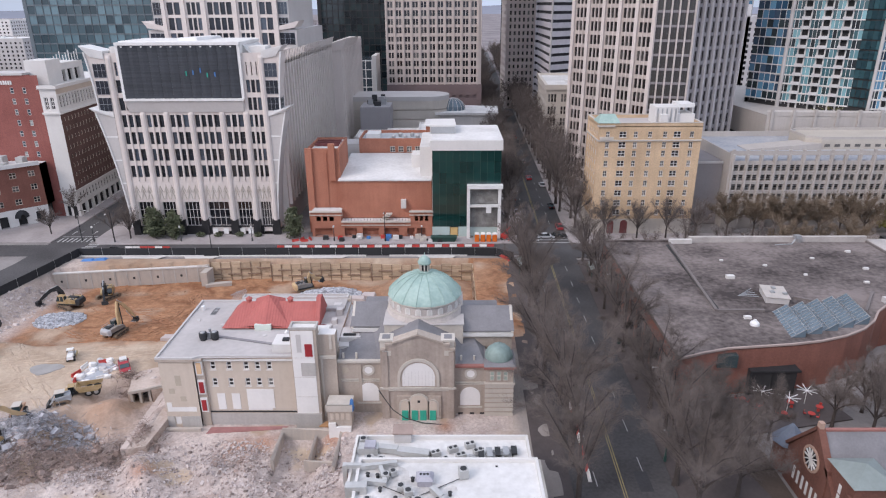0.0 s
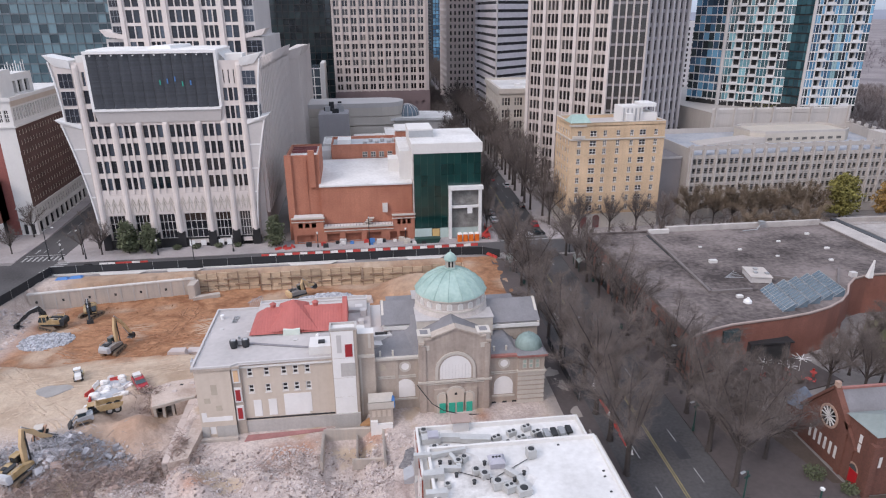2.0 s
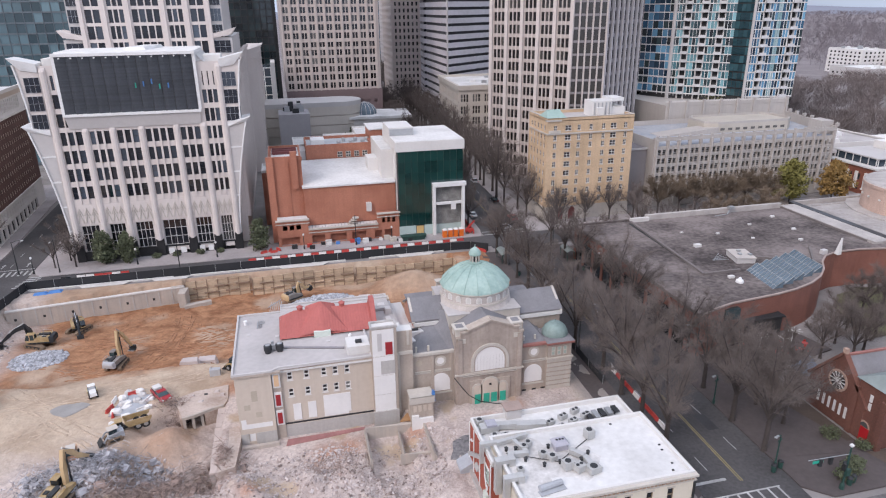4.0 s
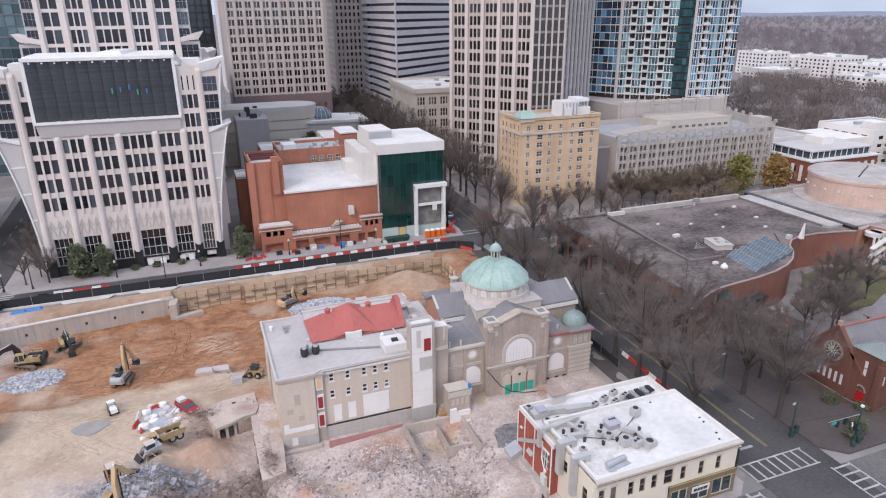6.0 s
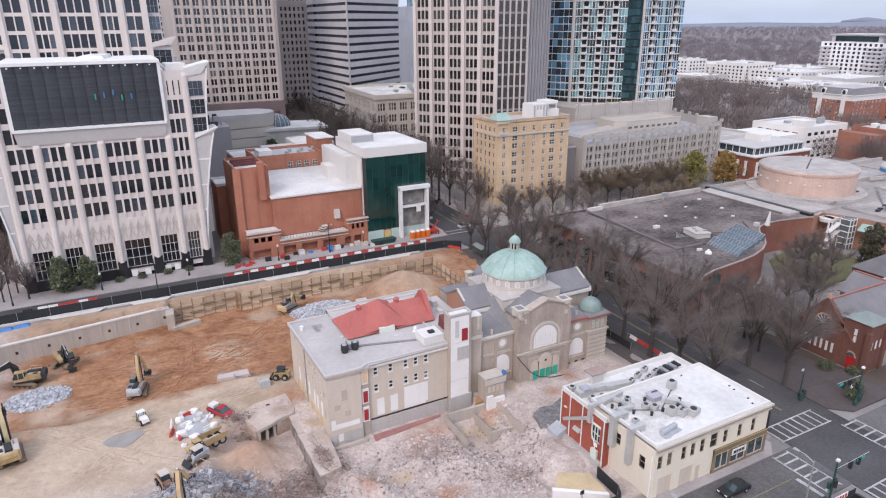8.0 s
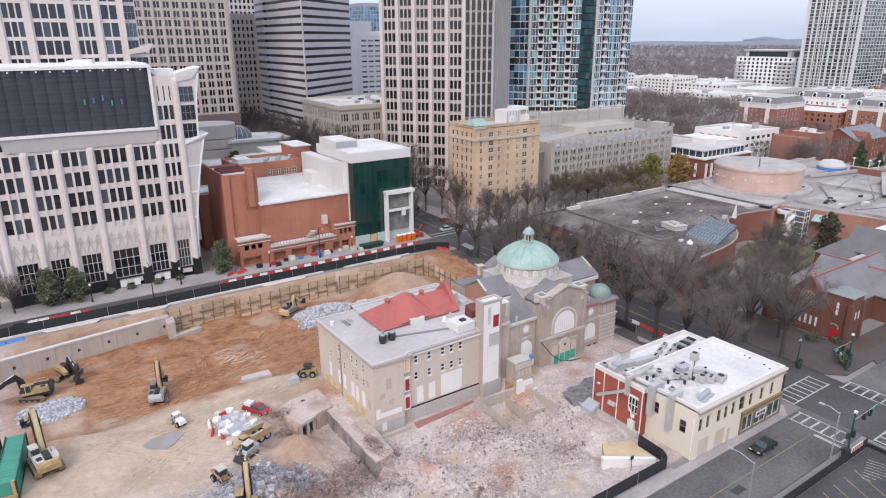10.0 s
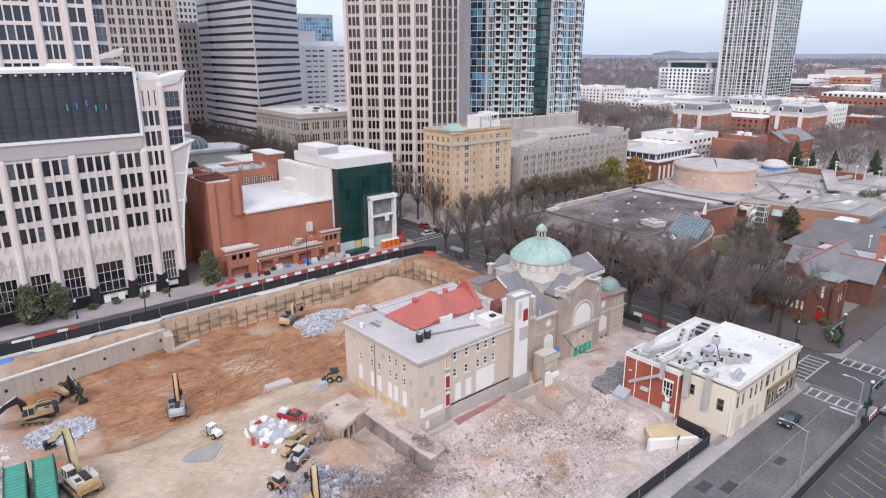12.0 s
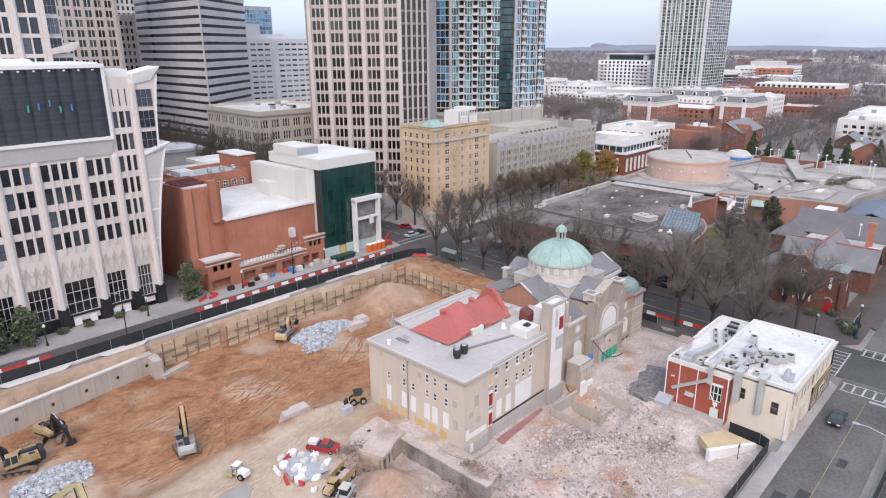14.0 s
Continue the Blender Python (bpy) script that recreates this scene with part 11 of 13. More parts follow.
car(-56.6, 99.0, -60, RED_PAINT, "red pickup truck with a white tank on its bed", "pickup truck", ground_z(-56.6, 99), "", True)


def sacks():
    random.seed(5)
    s = thing("sack_pile", "heap of white bulk sacks and plastic barriers", "sacks", m=None)
    for k in range(14):
        x, y = -61.2 + random.gauss(0, 1.4), 97.6 + random.gauss(0, 1.6)
        z = ground_z(x, y)
        h, r = random.uniform(0.5, 1.0), random.uniform(0.5, 0.9)
        ring = [(r * random.uniform(0.75, 1.15), k + 6.283 * i / 7) for i in range(7)]
        lean = random.uniform(-0.2, 0.2)
        part("sack", Mesh().rings([[(x + lean * g + q * w * math.cos(a), y + q * w * 0.8 * math.sin(a), z + h * g + 0.08 * math.sin(3 * a + k)) for q, a in ring] for w, g in ((0.85, -0.15), (1.0, 0.35), (0.86, 0.8), (0.4, 0.95))]), (PLASTIC_WHITE, PALE_GREY, DIRTY_WHITE)[k % 3], s)
    for x, y, a in ((-61.2, 101.0, 20), (-64.2, 97.0, 70), (-63.4, 95.4, 100)):
        copy_thing(red_b, pose(x, y, ground_z(x, y), 0, 0, a))
    for x, y, a in ((-64.0, 99.4, 80), (-58.6, 98.4, 60), (-59.0, 95.8, 30)):
        copy_thing(white_b, pose(x, y, ground_z(x, y), 0, 0, a))
    solid("ground_sheet", Mesh().prism([(-64, 95), (-59, 94.6), (-58.4, 100), (-62.6, 101)], -0.75, -0.62), TARP_BLUE, "pale grey ground sheet under sacks", "sheet")


sacks()


def container(x, y, turn, z):
    c = thing("shipping_container", "green corrugated steel container", "container", "green containers", m=pose(x, y, z, 0, 0, turn))
    n = 16
    m = Mesh()
    xs = np.linspace(-6, 6, n * 2 + 1)
    top = [(xx, 2.6 - (0.14 if i % 2 else 0)) for i, xx in enumerate(xs)]
    for (xa, za), (xb, zb) in zip(top, top[1:]):
        m.face([(xa, -1.22, za), (xb, -1.22, zb), (xb, 1.22, zb), (xa, 1.22, za)])
    for s in (-1, 1):
        for i in range(len(xs) - 1):
            ya, yb = s * (1.22 - 0.09 * (i % 2)), s * (1.22 - 0.09 * ((i + 1) % 2))
            q = [(xs[i], ya, 0.1), (xs[i + 1], yb, 0.1), (xs[i + 1], yb, 2.6), (xs[i], ya, 2.6)]
            m.face(q if s < 0 else q[::-1])
    m.face([(-6, 1.22, 0.1), (-6, -1.22, 0.1), (-6, -1.22, 2.6), (-6, 1.22, 2.6)]).face([(6, -1.22, 0.1), (6, 1.22, 0.1), (6, 1.22, 2.6), (6, -1.22, 2.6)])
    part("shell", m, CONT_GREEN, c)
    for sx in (-6, 6):
        for sy in (-1.24, 1.24):
            part("corner_post", Mesh().box(sx - 0.1, sx + 0.1, sy - 0.1, sy + 0.1, 0, 2.7), STREET_GREEN, c)
    for sy in (-1.22, 1.22):
        part("rail", Mesh().box(-6, 6, sy - 0.08, sy + 0.08, 2.55, 2.7).box(-6, 6, sy - 0.08, sy + 0.08, 0, 0.15), STREET_GREEN, c)
    part("yellow_ladder", Mesh().box(-6.3, -6.1, -1.1, -0.7, 0, 2.9).box(-6.6, -6.1, -1.2, 1.2, 0.6, 0.8), CAT_YELLOW, c)
    return c


CONT_GREEN = material("container_green", (0.04, 0.24, 0.175), 0.5, 0.15, 0.5, 3, 0.05, streak=0.5)
cont = container(-89.6, 102.6, 82, ground_z(-89.6, 102.6))
copy_thing(cont, pose(-92.8, 103.2, ground_z(-92.8, 103.2), 0, 0, 82))


def old_slab():
    s = thing("cellar_slab", "broken pinkish concrete slab over an open cellar", "ruin", m=None)
    front = [(-52.4, 91.2), (-50.6, 91.7), (-48.2, 92.9), (-46.2, 93.4)]
    part("slab", Mesh().prism(front + [(-45.6, 95.0), (-45.8, 99.8), (-48.4, 99.4), (-51.2, 99.0), (-53.4, 97.8), (-53.8, 95.6), (-52.9, 93.2)], -1.1, -0.62, bottom=True), PINK_SLAB, s)
    for (xa, ya), (xb, yb) in zip(front, front[1:]):
        part("slab_edge", Mesh().beam((xa, ya + 0.1, -0.8), (xb, yb + 0.1, -0.8), 0.35, 0.5), OLD_CONCRETE, s)
    part("cellar_wall", Mesh().beam((-49.2, 92.6, -2.6), (-46.4, 93.6, -2.6), 0.5, 3.2), CELLAR_BRICK, s, "broken orange-brown brick cellar wall")
    part("cellar_wall", Mesh().beam((-53.4, 95.4, -2.6), (-52.5, 91.6, -2.6), 0.5, 3.2), CELLAR_BRICK, s)
    for x, y in ((-52.2, 91.6), (-50.9, 92.0), (-49.6, 92.6)):
        part("pillar", Mesh().box(x - 0.22, x + 0.22, y - 0.1, y + 0.4, -4.2, -1.1), OLD_CONCRETE, s)
    # black panel gives the open cellar its shade behind the pillars
    part("void", Mesh().beam((-52.6, 94.2, -2.6), (-48.4, 95.2, -2.6), 0.2, 3.2), DARK_VOID, s)
    for k, (x, y, h) in enumerate(((-47.6, 98.0, 0.25), (-46.6, 96.6, 0.4), (-51.6, 97.6, 0.2), (-50.0, 95.6, 0.18))):
        part("loose_block", Mesh().rings([[(x - 0.5, y - 0.3, -0.64), (x + 0.4, y - 0.4, -0.64), (x + 0.5, y + 0.3, -0.64), (x - 0.4, y + 0.35, -0.64)], [(x - 0.3, y - 0.2, -0.62 + h), (x + 0.3, y - 0.25, -0.62 + h * 0.7), (x + 0.35, y + 0.2, -0.62 + h), (x - 0.3, y + 0.2, -0.62 + h * 0.8)]]), RUBBLE, s)
    part("hatch", Mesh().box(-49.6, -49.0, 97.4, 97.9, -0.62, -0.6), DARK_VOID, s)
    t = thing("trench_wall", "long concrete cellar wall beside the hall", "wall", m=None)
    # the trench's shade is put into the dark colour of wall and buttresses
    part("wall", Mesh().box(-47.0, -46.3, 76.8, 93.4, -5.0, -1.15), TRENCH_SHADE, t, "recessed wall face coloured dark for trench shade")
    for k in range(9):
        ya = 76.8 + k * 1.85
        part("coping", Mesh().box(-47.05 - 0.06 * (k % 2), -46.1 + 0.1 * (k % 3), ya, ya + 1.8, -1.15, -0.92 - 0.05 * (k % 2)), DUST_HEAP, t)
    part("ledge", Mesh().prism([(-46.3, 76.8), (-43.6, 77.6), (-43.05, 84.2), (-43.05, 93.2), (-46.3, 93.2)], -2.4, -1.02), PINK_SLAB, t, "dusty concrete ledge at the hall's foot")
    for y in (80.4, 84.6, 88.8):
        part("buttress", Mesh().box(-47.2, -47.0, y, y + 0.35, -5.0, -1.3), TRENCH_SHADE, t)
    part("cross_wall", Mesh().box(-43.0, -37.5, 82.9, 83.5, -4.5, -2.0), OLD_CONCRETE, t)
    u = thing("cellar_ruin", "broken cellar walls open to the sky", "ruin", m=None)
    for x0, x1, y0, y1, zt in ((-24.4, -15.2, 81.6, 82.0, -0.9), (-15.4, -15.0, 73, 81.8, -0.8), (-24.6, -24.2, 75, 82, -1.3), (-19.4, -19.1, 76, 81.8, -2.0), (-20.0, -15.2, 75.6, 75.9, -2.1)):
        part("broken_wall", Mesh().rings([[(x0, y0, -4), (x1, y0, -4), (x1, y1, -4), (x0, y1, -4)], [(x0, y0, zt), (x1, y0, zt - 0.5), (x1, y1, zt - 0.3), (x0, y1, zt - 0.1)]]), OLD_CONCRETE, u)
    part("clay_patch", Mesh().prism([(-18.8, 82.2), (-14.5, 82.0), (-14.2, 83.6), (-17.5, 83.9)], -1.1, -0.82), CLAY, u)
    part("red_floor", Mesh().prism([(-36.5, 82.4), (-24.5, 83.6), (-24.2, 84.2), (-36.2, 84.0)], -3.0, -2.35), RED_FLOOR, u)
    v = thing("loading_ruin", "whitewashed loading pit wall with sandy floor", "ruin", m=None)
    part("floor", Mesh().prism([(-20.4, 58.4), (-14.6, 54.6), (-14.2, 58.8), (-18.0, 61.0)], -1.2, -0.15), SANDY, v)
    part("white_wall", Mesh().prism([(-20.9, 58.2), (-14.8, 54.0), (-14.6, 54.5), (-20.6, 58.8)], -2.6, -0.1), DIRTY_WHITE, v)
    part("sign_post", Mesh().tube((-18.5, 55.2, -1.2), (-18.5, 55.2, 0.9), 0.05).box(-18.8, -18.2, 55.15, 55.22, 0.6, 1.2), DARK_METAL, v)
    rim = [(-70.8 + (2.5 + 0.5 * math.sin(2 * a + 1) + 0.25 * math.sin(5 * a)) * math.cos(a), 99.0 + (1.9 + 0.4 * math.sin(3 * a)) * math.sin(a)) for a in np.linspace(0, 2 * math.pi, 40, endpoint=False)]
    solid("puddle", Mesh().rings([[(x, y, -0.95) for x, y in rim], [(-70.8 + (x + 70.8) * 0.97, 99 + (y - 99) * 0.97, -0.76) for x, y in rim], [(-70.8 + (x + 70.8) * 0.2, 99 + (y - 99) * 0.2, -0.74) for x, y in rim]]), WET_GREY, "grey wet slurry puddle on the haul road", "puddle")
    solid("generator", Mesh().box(-49.2, -47.4, 103.6, 104.6, -0.85, 0.4).tube((-48.9, 104.1, 0.4), (-48.9, 104.1, 0.9), 0.1), GREY_BODY, "grey site generator beside the haul road", "generator")
    w = thing("boulder_heap", "big broken concrete blocks on the clay", "rubble", m=None)
    for x, y, a, b_, h in ((-53.6, 111.6, 2.0, 1.1, 1.3), (-50.8, 113.4, 2.2, 1.3, 1.5), (-20.4, 135.6, 2.6, 1.2, 1.2), (-17.6, 137.4, 2.0, 1.4, 1.1), (-52.4, 113.6, 1.2, 0.9, 0.9)):
        z = ground_z(x, y)
        part("block", Mesh().rings([[(x - a, y - b_, z - 0.5), (x + a, y - b_ * 0.8, z - 0.5), (x + a * 0.9, y + b_, z - 0.5), (x - a * 0.8, y + b_, z - 0.5)], [(x - a * 0.8, y - b_ * 0.7, z + h), (x + a * 0.7, y - b_ * 0.6, z + h * 0.8), (x + a * 0.7, y + b_ * 0.8, z + h * 0.9), (x - a * 0.6, y + b_ * 0.7, z + h)]]), RUBBLE, w)


TRENCH_SHADE = material("trench_shade_concrete", (0.16, 0.145, 0.14), 0.95, 0.4, 0.4, 3, 0.2, tint=(0.30, 0.26, 0.24))
CELLAR_BRICK = material("broken_cellar_brick", (0.34, 0.22, 0.16), 0.95, 0.35, 0.7, 4, 0.4, tint=(0.42, 0.34, 0.29))
PINK_SLAB = material("pink_slab", (0.45, 0.345, 0.285), 0.95, 0.28, 0.35, 3, 0.25, tint=(0.46, 0.39, 0.345))
RED_FLOOR = material("red_floor_paint", (0.34, 0.16, 0.15), 0.8, 0.25, 0.6, 4, 0.1)
SANDY = material("sandy_fill", (0.50, 0.39, 0.24), 0.95, 0.14, 0.5, 4, 0.3)
WET_GREY = material("wet_slurry", (0.29, 0.275, 0.26), 0.35, 0.15, 0.5, 3, 0.05)
old_slab()


DARK_RUBBLE = material("brown_brick_bits", (0.27, 0.215, 0.195), 0.95, 0.3, 0.3, 4, 0.3, island=2.0)


def chunk_field(name, label, area, n, size, mat, seed, lift=0.0, rods=0):
    """Broken pieces strewn over the ground, by a spread of (x, y, rx, ry) ovals."""
    rnd = random.Random(seed)
    m = Mesh()
    total = sum(a[2] * a[3] for a in area)
    for cx, cy, rx, ry in area:
        for _ in range(int(n * rx * ry / total)):
            while True:
                u, v = rnd.uniform(-1, 1), rnd.uniform(-1, 1)
                if u * u + v * v < 1:
                    break
            x, y = cx + u * rx, cy + v * ry
            z = ground_z(x, y) + lift * max(0, 1 - (u * u + v * v)) * 1.0
            s = size * rnd.choice((0.4, 0.5, 0.5, 0.6, 0.7, 0.8, 1.0, 1.2, 1.9))
            R = Euler((rnd.uniform(-0.6, 0.6), rnd.uniform(-0.6, 0.6), rnd.uniform(0, 6.3))).to_matrix()
            a, b, c = s * rnd.uniform(0.5, 1.2), s * rnd.uniform(0.4, 0.9), s * rnd.uniform(0.25, 0.6)
            k = len(m.v)
            top = rnd.uniform(0.5, 0.95)
            m.v += [tuple(R @ Vector((sx * a * (top if sz > 0 else 1), sy * b * (top if sz > 0 else 1), sz * c)) + Vector((x, y, z))) for sz in (-1, 1) for sx, sy in ((-1, -1), (1, -1), (1, 1), (-1, 1))]
            for q in ((4, 5, 6, 7), (0, 1, 5, 4), (1, 2, 6, 5), (2, 3, 7, 6), (3, 0, 4, 7)):
                m.f.append(tuple(k + i for i in q))
                m.s.append(0)
        for _ in range(int(rods * rx * ry / total)):
            u, v = rnd.gauss(0, 0.5), rnd.gauss(0, 0.5)
            x, y = cx + u * rx, cy + v * ry
            p = Vector((x, y, ground_z(x, y) + rnd.uniform(0.0, lift + 0.6)))
            d = Vector((rnd.uniform(-1, 1), rnd.uniform(-1, 1), rnd.uniform(-0.5, 0.6))) * rnd.uniform(0.25, 1.0)
            m.tube(p - d, p + d, 0.035, 0.025, 3, 0, False)
    solid(name, m, mat, label, "rubble", kind="stuff")


chunk_field("masonry_rubble", "pinkish-grey broken masonry strewn over the site", [(-32, 70, 17, 11), (-47, 68, 12, 9), (-64, 75, 14, 8), (-26, 60, 12, 6), (-22, 76, 9, 6), (-50, 80, 5, 4)], 6500, 0.09, RUBBLE, 1)
chunk_field("brick_rubble", "broken masonry gathered in drifts across the site", [(-30, 78, 5, 2.5), (-25, 63, 6, 2.5), (-41, 66, 4, 3), (-34, 60, 5, 2), (-17, 70, 3, 5), (-50, 72, 4, 3)], 3600, 0.13, RUBBLE, 11, 0.15)
chunk_field("pale_rubble", "pale grey broken concrete crumbs", [(-36, 76, 8, 5), (-60, 80, 9, 5), (-24, 67, 8, 6), (-40, 62, 10, 5), (-14, 77, 4, 3)], 3200, 0.16, RUBBLE, 2, 0.05)
chunk_field("concrete_heap", "heap of grey crushed concrete on the clay", [(-27, 139.5, 7.5, 4.2), (-31, 134.8, 4.2, 2.4)], 3600, 0.22, GREY_RUBBLE, 3, 0.45)
chunk_field("concrete_heap", "heap of grey crushed concrete beside an excavator", [(-84.0, 125.6, 5.2, 4.4)], 2200, 0.22, GREY_RUBBLE, 4, 0.7)
chunk_field("scrap_heap", "tangled rusty reinforcing bars and timber", [(-54, 77, 8, 4.5), (-60, 73, 7, 4), (-46, 80, 4, 3), (-54.5, 95.5, 2.5, 2.5)], 260, 0.4, RUSTY, 5, 0.5, 3000)
chunk_field("metal_scrap", "grey twisted scrap metal and wire", [(-60, 81.5, 7, 3.6), (-66, 78, 6, 4)], 500, 0.4, SCRAP_GREY := material("scrap_grey", (0.37, 0.36, 0.375), 0.7, 0.4, 0.5, 4, 0.1, island=3.0), 6, 0.6, 1500)
chunk_field("timber_scrap", "splintered timber and rusty bars in the masonry", [(-46.3, 71.5, 4, 3), (-29, 75.5, 5, 3), (-38, 63, 7, 3), (-22, 65, 4, 3)], 120, 0.25, RUSTY, 9, 0.15, 380)
chunk_field("dark_rubble", "darker brown-grey broken brick in the masonry", [(-35, 70, 16, 10), (-22, 72, 8, 8)], 2200, 0.13, DARK_RUBBLE, 10)
RUT = material("pressed_clay", (0.30, 0.15, 0.082), 0.95, 0.3, 0.4, 3, 0.3, island=0.8)
PALE_RUT = material("pressed_haul_soil", (0.42, 0.325, 0.245), 0.95, 0.2, 0.4, 3, 0.3, island=0.8)


def track_marks(name, label, arcs, mat, seed, width=0.2, high=0.14):
    """Low broken ridges of soil pushed up beside the ways of the machines (start, bend, end)."""
    rnd = random.Random(seed)
    m = Mesh()
    for p, b, q in arcs:
        p, b, q = Vector(p), Vector(b), Vector(q)
        n = int(((p - b).length + (b - q).length) / 0.7)
        for side in (-1.5, -0.8, 0.8, 1.5):
            rings, left = [], rnd.randint(2, 9)
            for k in range(n + 1):
                t = k / n
                c = p * (1 - t) ** 2 + b * 2 * t * (1 - t) + q * t * t
                d = ((b - p) * (1 - t) + (q - b) * t).normalized()
                s = Vector((-d.y, d.x))
                o = c + s * (side + 0.3 * bumpy(c.x, c.y, 0.4, side))
                w, h = width * rnd.uniform(0.6, 1.4), high * rnd.uniform(0.4, 1.3)
                rings.append([(v.x, v.y, ground_z(v.x, v.y) + dz) for v, dz in ((o - s * w, -0.05), (o - s * w * 0.2, h), (o + s * w * 0.3, h * 0.9), (o + s * w * 1.3, -0.05))])
                left -= 1
                if left <= 0 or k == n:
                    if len(rings) > 2:
                        for i_e in (0, -1):
                            rings[i_e] = [(x, y, min(z, ground_z(x, y) - 0.02)) for x, y, z in rings[i_e]]
                        for ra, rb in zip(rings, rings[1:]):
                            for e in range(3):
                                m.face((ra[e], ra[e + 1], rb[e + 1], rb[e]))
                    rings, left = [], (rnd.randint(4, 14) if left <= -rnd.randint(0, 6) else left)
    solid(name, m, mat, label, "track marks", kind="stuff")


track_marks("clay_rut", "low ridges and ruts pushed up in the clay by machines", [
    ((-78, 116), (-52, 118), (-30, 134)), ((-74, 119), (-50, 121), (-33, 136)), ((-70, 122), (-46, 126), (-38, 140)), ((-82, 134), (-60, 122), (-36, 120)),
    ((-64, 128), (-48, 120), (-24, 122)), ((-60, 140), (-52, 126), (-26, 116)), ((-76, 128), (-58, 134), (-40, 132)), ((-48, 116), (-34, 122), (-20, 134)),
    ((-66, 114), (-56, 124), (-58, 142)), ((-44, 142), (-30, 128), (-22, 112)), ((-88, 128), (-78, 118), (-60, 112)), ((-36, 112), (-28, 120), (-12, 128))], RUT, 31)
track_marks("haul_rut", "faint wheel ruts on the haul road", [
    ((-92, 104), (-70, 96), (-48, 106)), ((-90, 100), (-72, 104), (-46, 108)), ((-78, 90), (-68, 100), (-50, 104)), ((-84, 110), (-74, 98), (-64, 88))], PALE_RUT, 32, 0.25, 0.07)
CLOD = material("red_clay_clods", (0.29, 0.145, 0.08), 0.95, 0.25, 0.4, 3, 0.3, island=1.0)
chunk_field("clay_clods", "clods of orange clay at the trench edges", [(-56, 111, 8, 2.5), (-75, 142, 14, 3), (-20, 126, 12, 6)], 320, 0.18, CLOD, 7)
chunk_field("edge_rubble", "grey-brown spoil along the west edge", [(-95, 128, 4, 12), (-95.5, 112, 5, 9)], 700, 0.3, RUBBLE, 8)
for x, y in ((-92, 150.5), (-89, 151)):
    solid("tarpaulin", Mesh().rings([[(x, y, G + 0.1), (x + 3, y + 0.4, G + 0.1), (x + 3, y + 2, G + 0.1), (x, y + 1.6, G + 0.1)], [(x + 0.4, y + 0.3, G + 0.5), (x + 2.6, y + 0.7, G + 0.55), (x + 2.6, y + 1.6, G + 0.5), (x + 0.3, y + 1.3, G + 0.45)]]), BLUE_TARP, "blue tarpaulin bundle behind the retaining wall", "tarpaulin", "tarpaulins")


# ---- street furniture and cars ----
def lamp_post(x, y, turn, h, label, mat, arm=2.2, z=G + 0.16, group="lamp posts"):
    t = thing("street_lamp", label, "street lamp", group, m=pose(x, y, z, 0, 0, turn))
    part("post", Mesh().tube((0, 0, 0), (0, 0, h), 0.14, 0.08, 8).lathe(0, 0, [(0.24, 0), (0.2, 0.8), (0.12, 0.9)], 8), mat, t)
    if arm:
        part("arm", Mesh().tube((0, 0, h - 0.2), (arm * 0.6, 0, h + 0.25), 0.06).tube((arm * 0.6, 0, h + 0.25), (arm, 0, h + 0.2), 0.05), mat, t)
        part("lamp_head", Mesh().rings([[(arm - 0.2, -0.16, h + 0.15), (arm + 0.6, -0.2, h + 0.12), (arm + 0.6, 0.2, h + 0.12), (arm - 0.2, 0.16, h + 0.15)], [(arm - 0.1, -0.1, h + 0.3), (arm + 0.5, -0.12, h + 0.28), (arm + 0.5, 0.12, h + 0.28), (arm - 0.1, 0.1, h + 0.3)]]), METAL, t)
    else:
        part("lamp_head", Mesh().lathe(0, 0, [(0.12, h), (0.26, h + 0.15), (0.26, h + 0.45), (0.1, h + 0.65)], 10), WHITE_PAINT, t)
    return t


for x, y, a, h in ((-90, 165, -90, 8.5), (-60.5, 156.5, 90, 9), (-16, 165.2, -90, 8.5), (19.4, 140, 0, 9), (18.0, 96, 0, 9), (36.0, 120, 180, 9), (34.6, 84, 180, 9), (36.4, 152, 180, 9), (-99.5, 166, 0, 8.5)):
    lamp_post(x, y, a, h, "dark metal street lamp on the pavement", DARK_METAL)
for x in (-72, -52.5, -30, -96, -6):
    lamp_post(x, 165.6, 0, 3.8, "dark lamp post with a white globe", DARK_METAL, 0, group="globe lamps")
lamp_post(3.9, 39.6, 90, 9.0, "grey metal street lamp beside the crossing", METAL)
lamp_post(-16.4, 39.6, 90, 9.5, "grey metal street lamp over the road", METAL, 3.0)
for x, y in ((30.4, 58.3), (31.6, 74.0)):
    t = lamp_post(x, y, 200, 5.2, "green post with a white lamp and signs", STREET_GREEN, 0.8, group="green posts")
    part("street_sign", Mesh().box(-0.5, 0.5, -0.04, 0.04, 4.2, 4.5), STREET_GREEN, t)


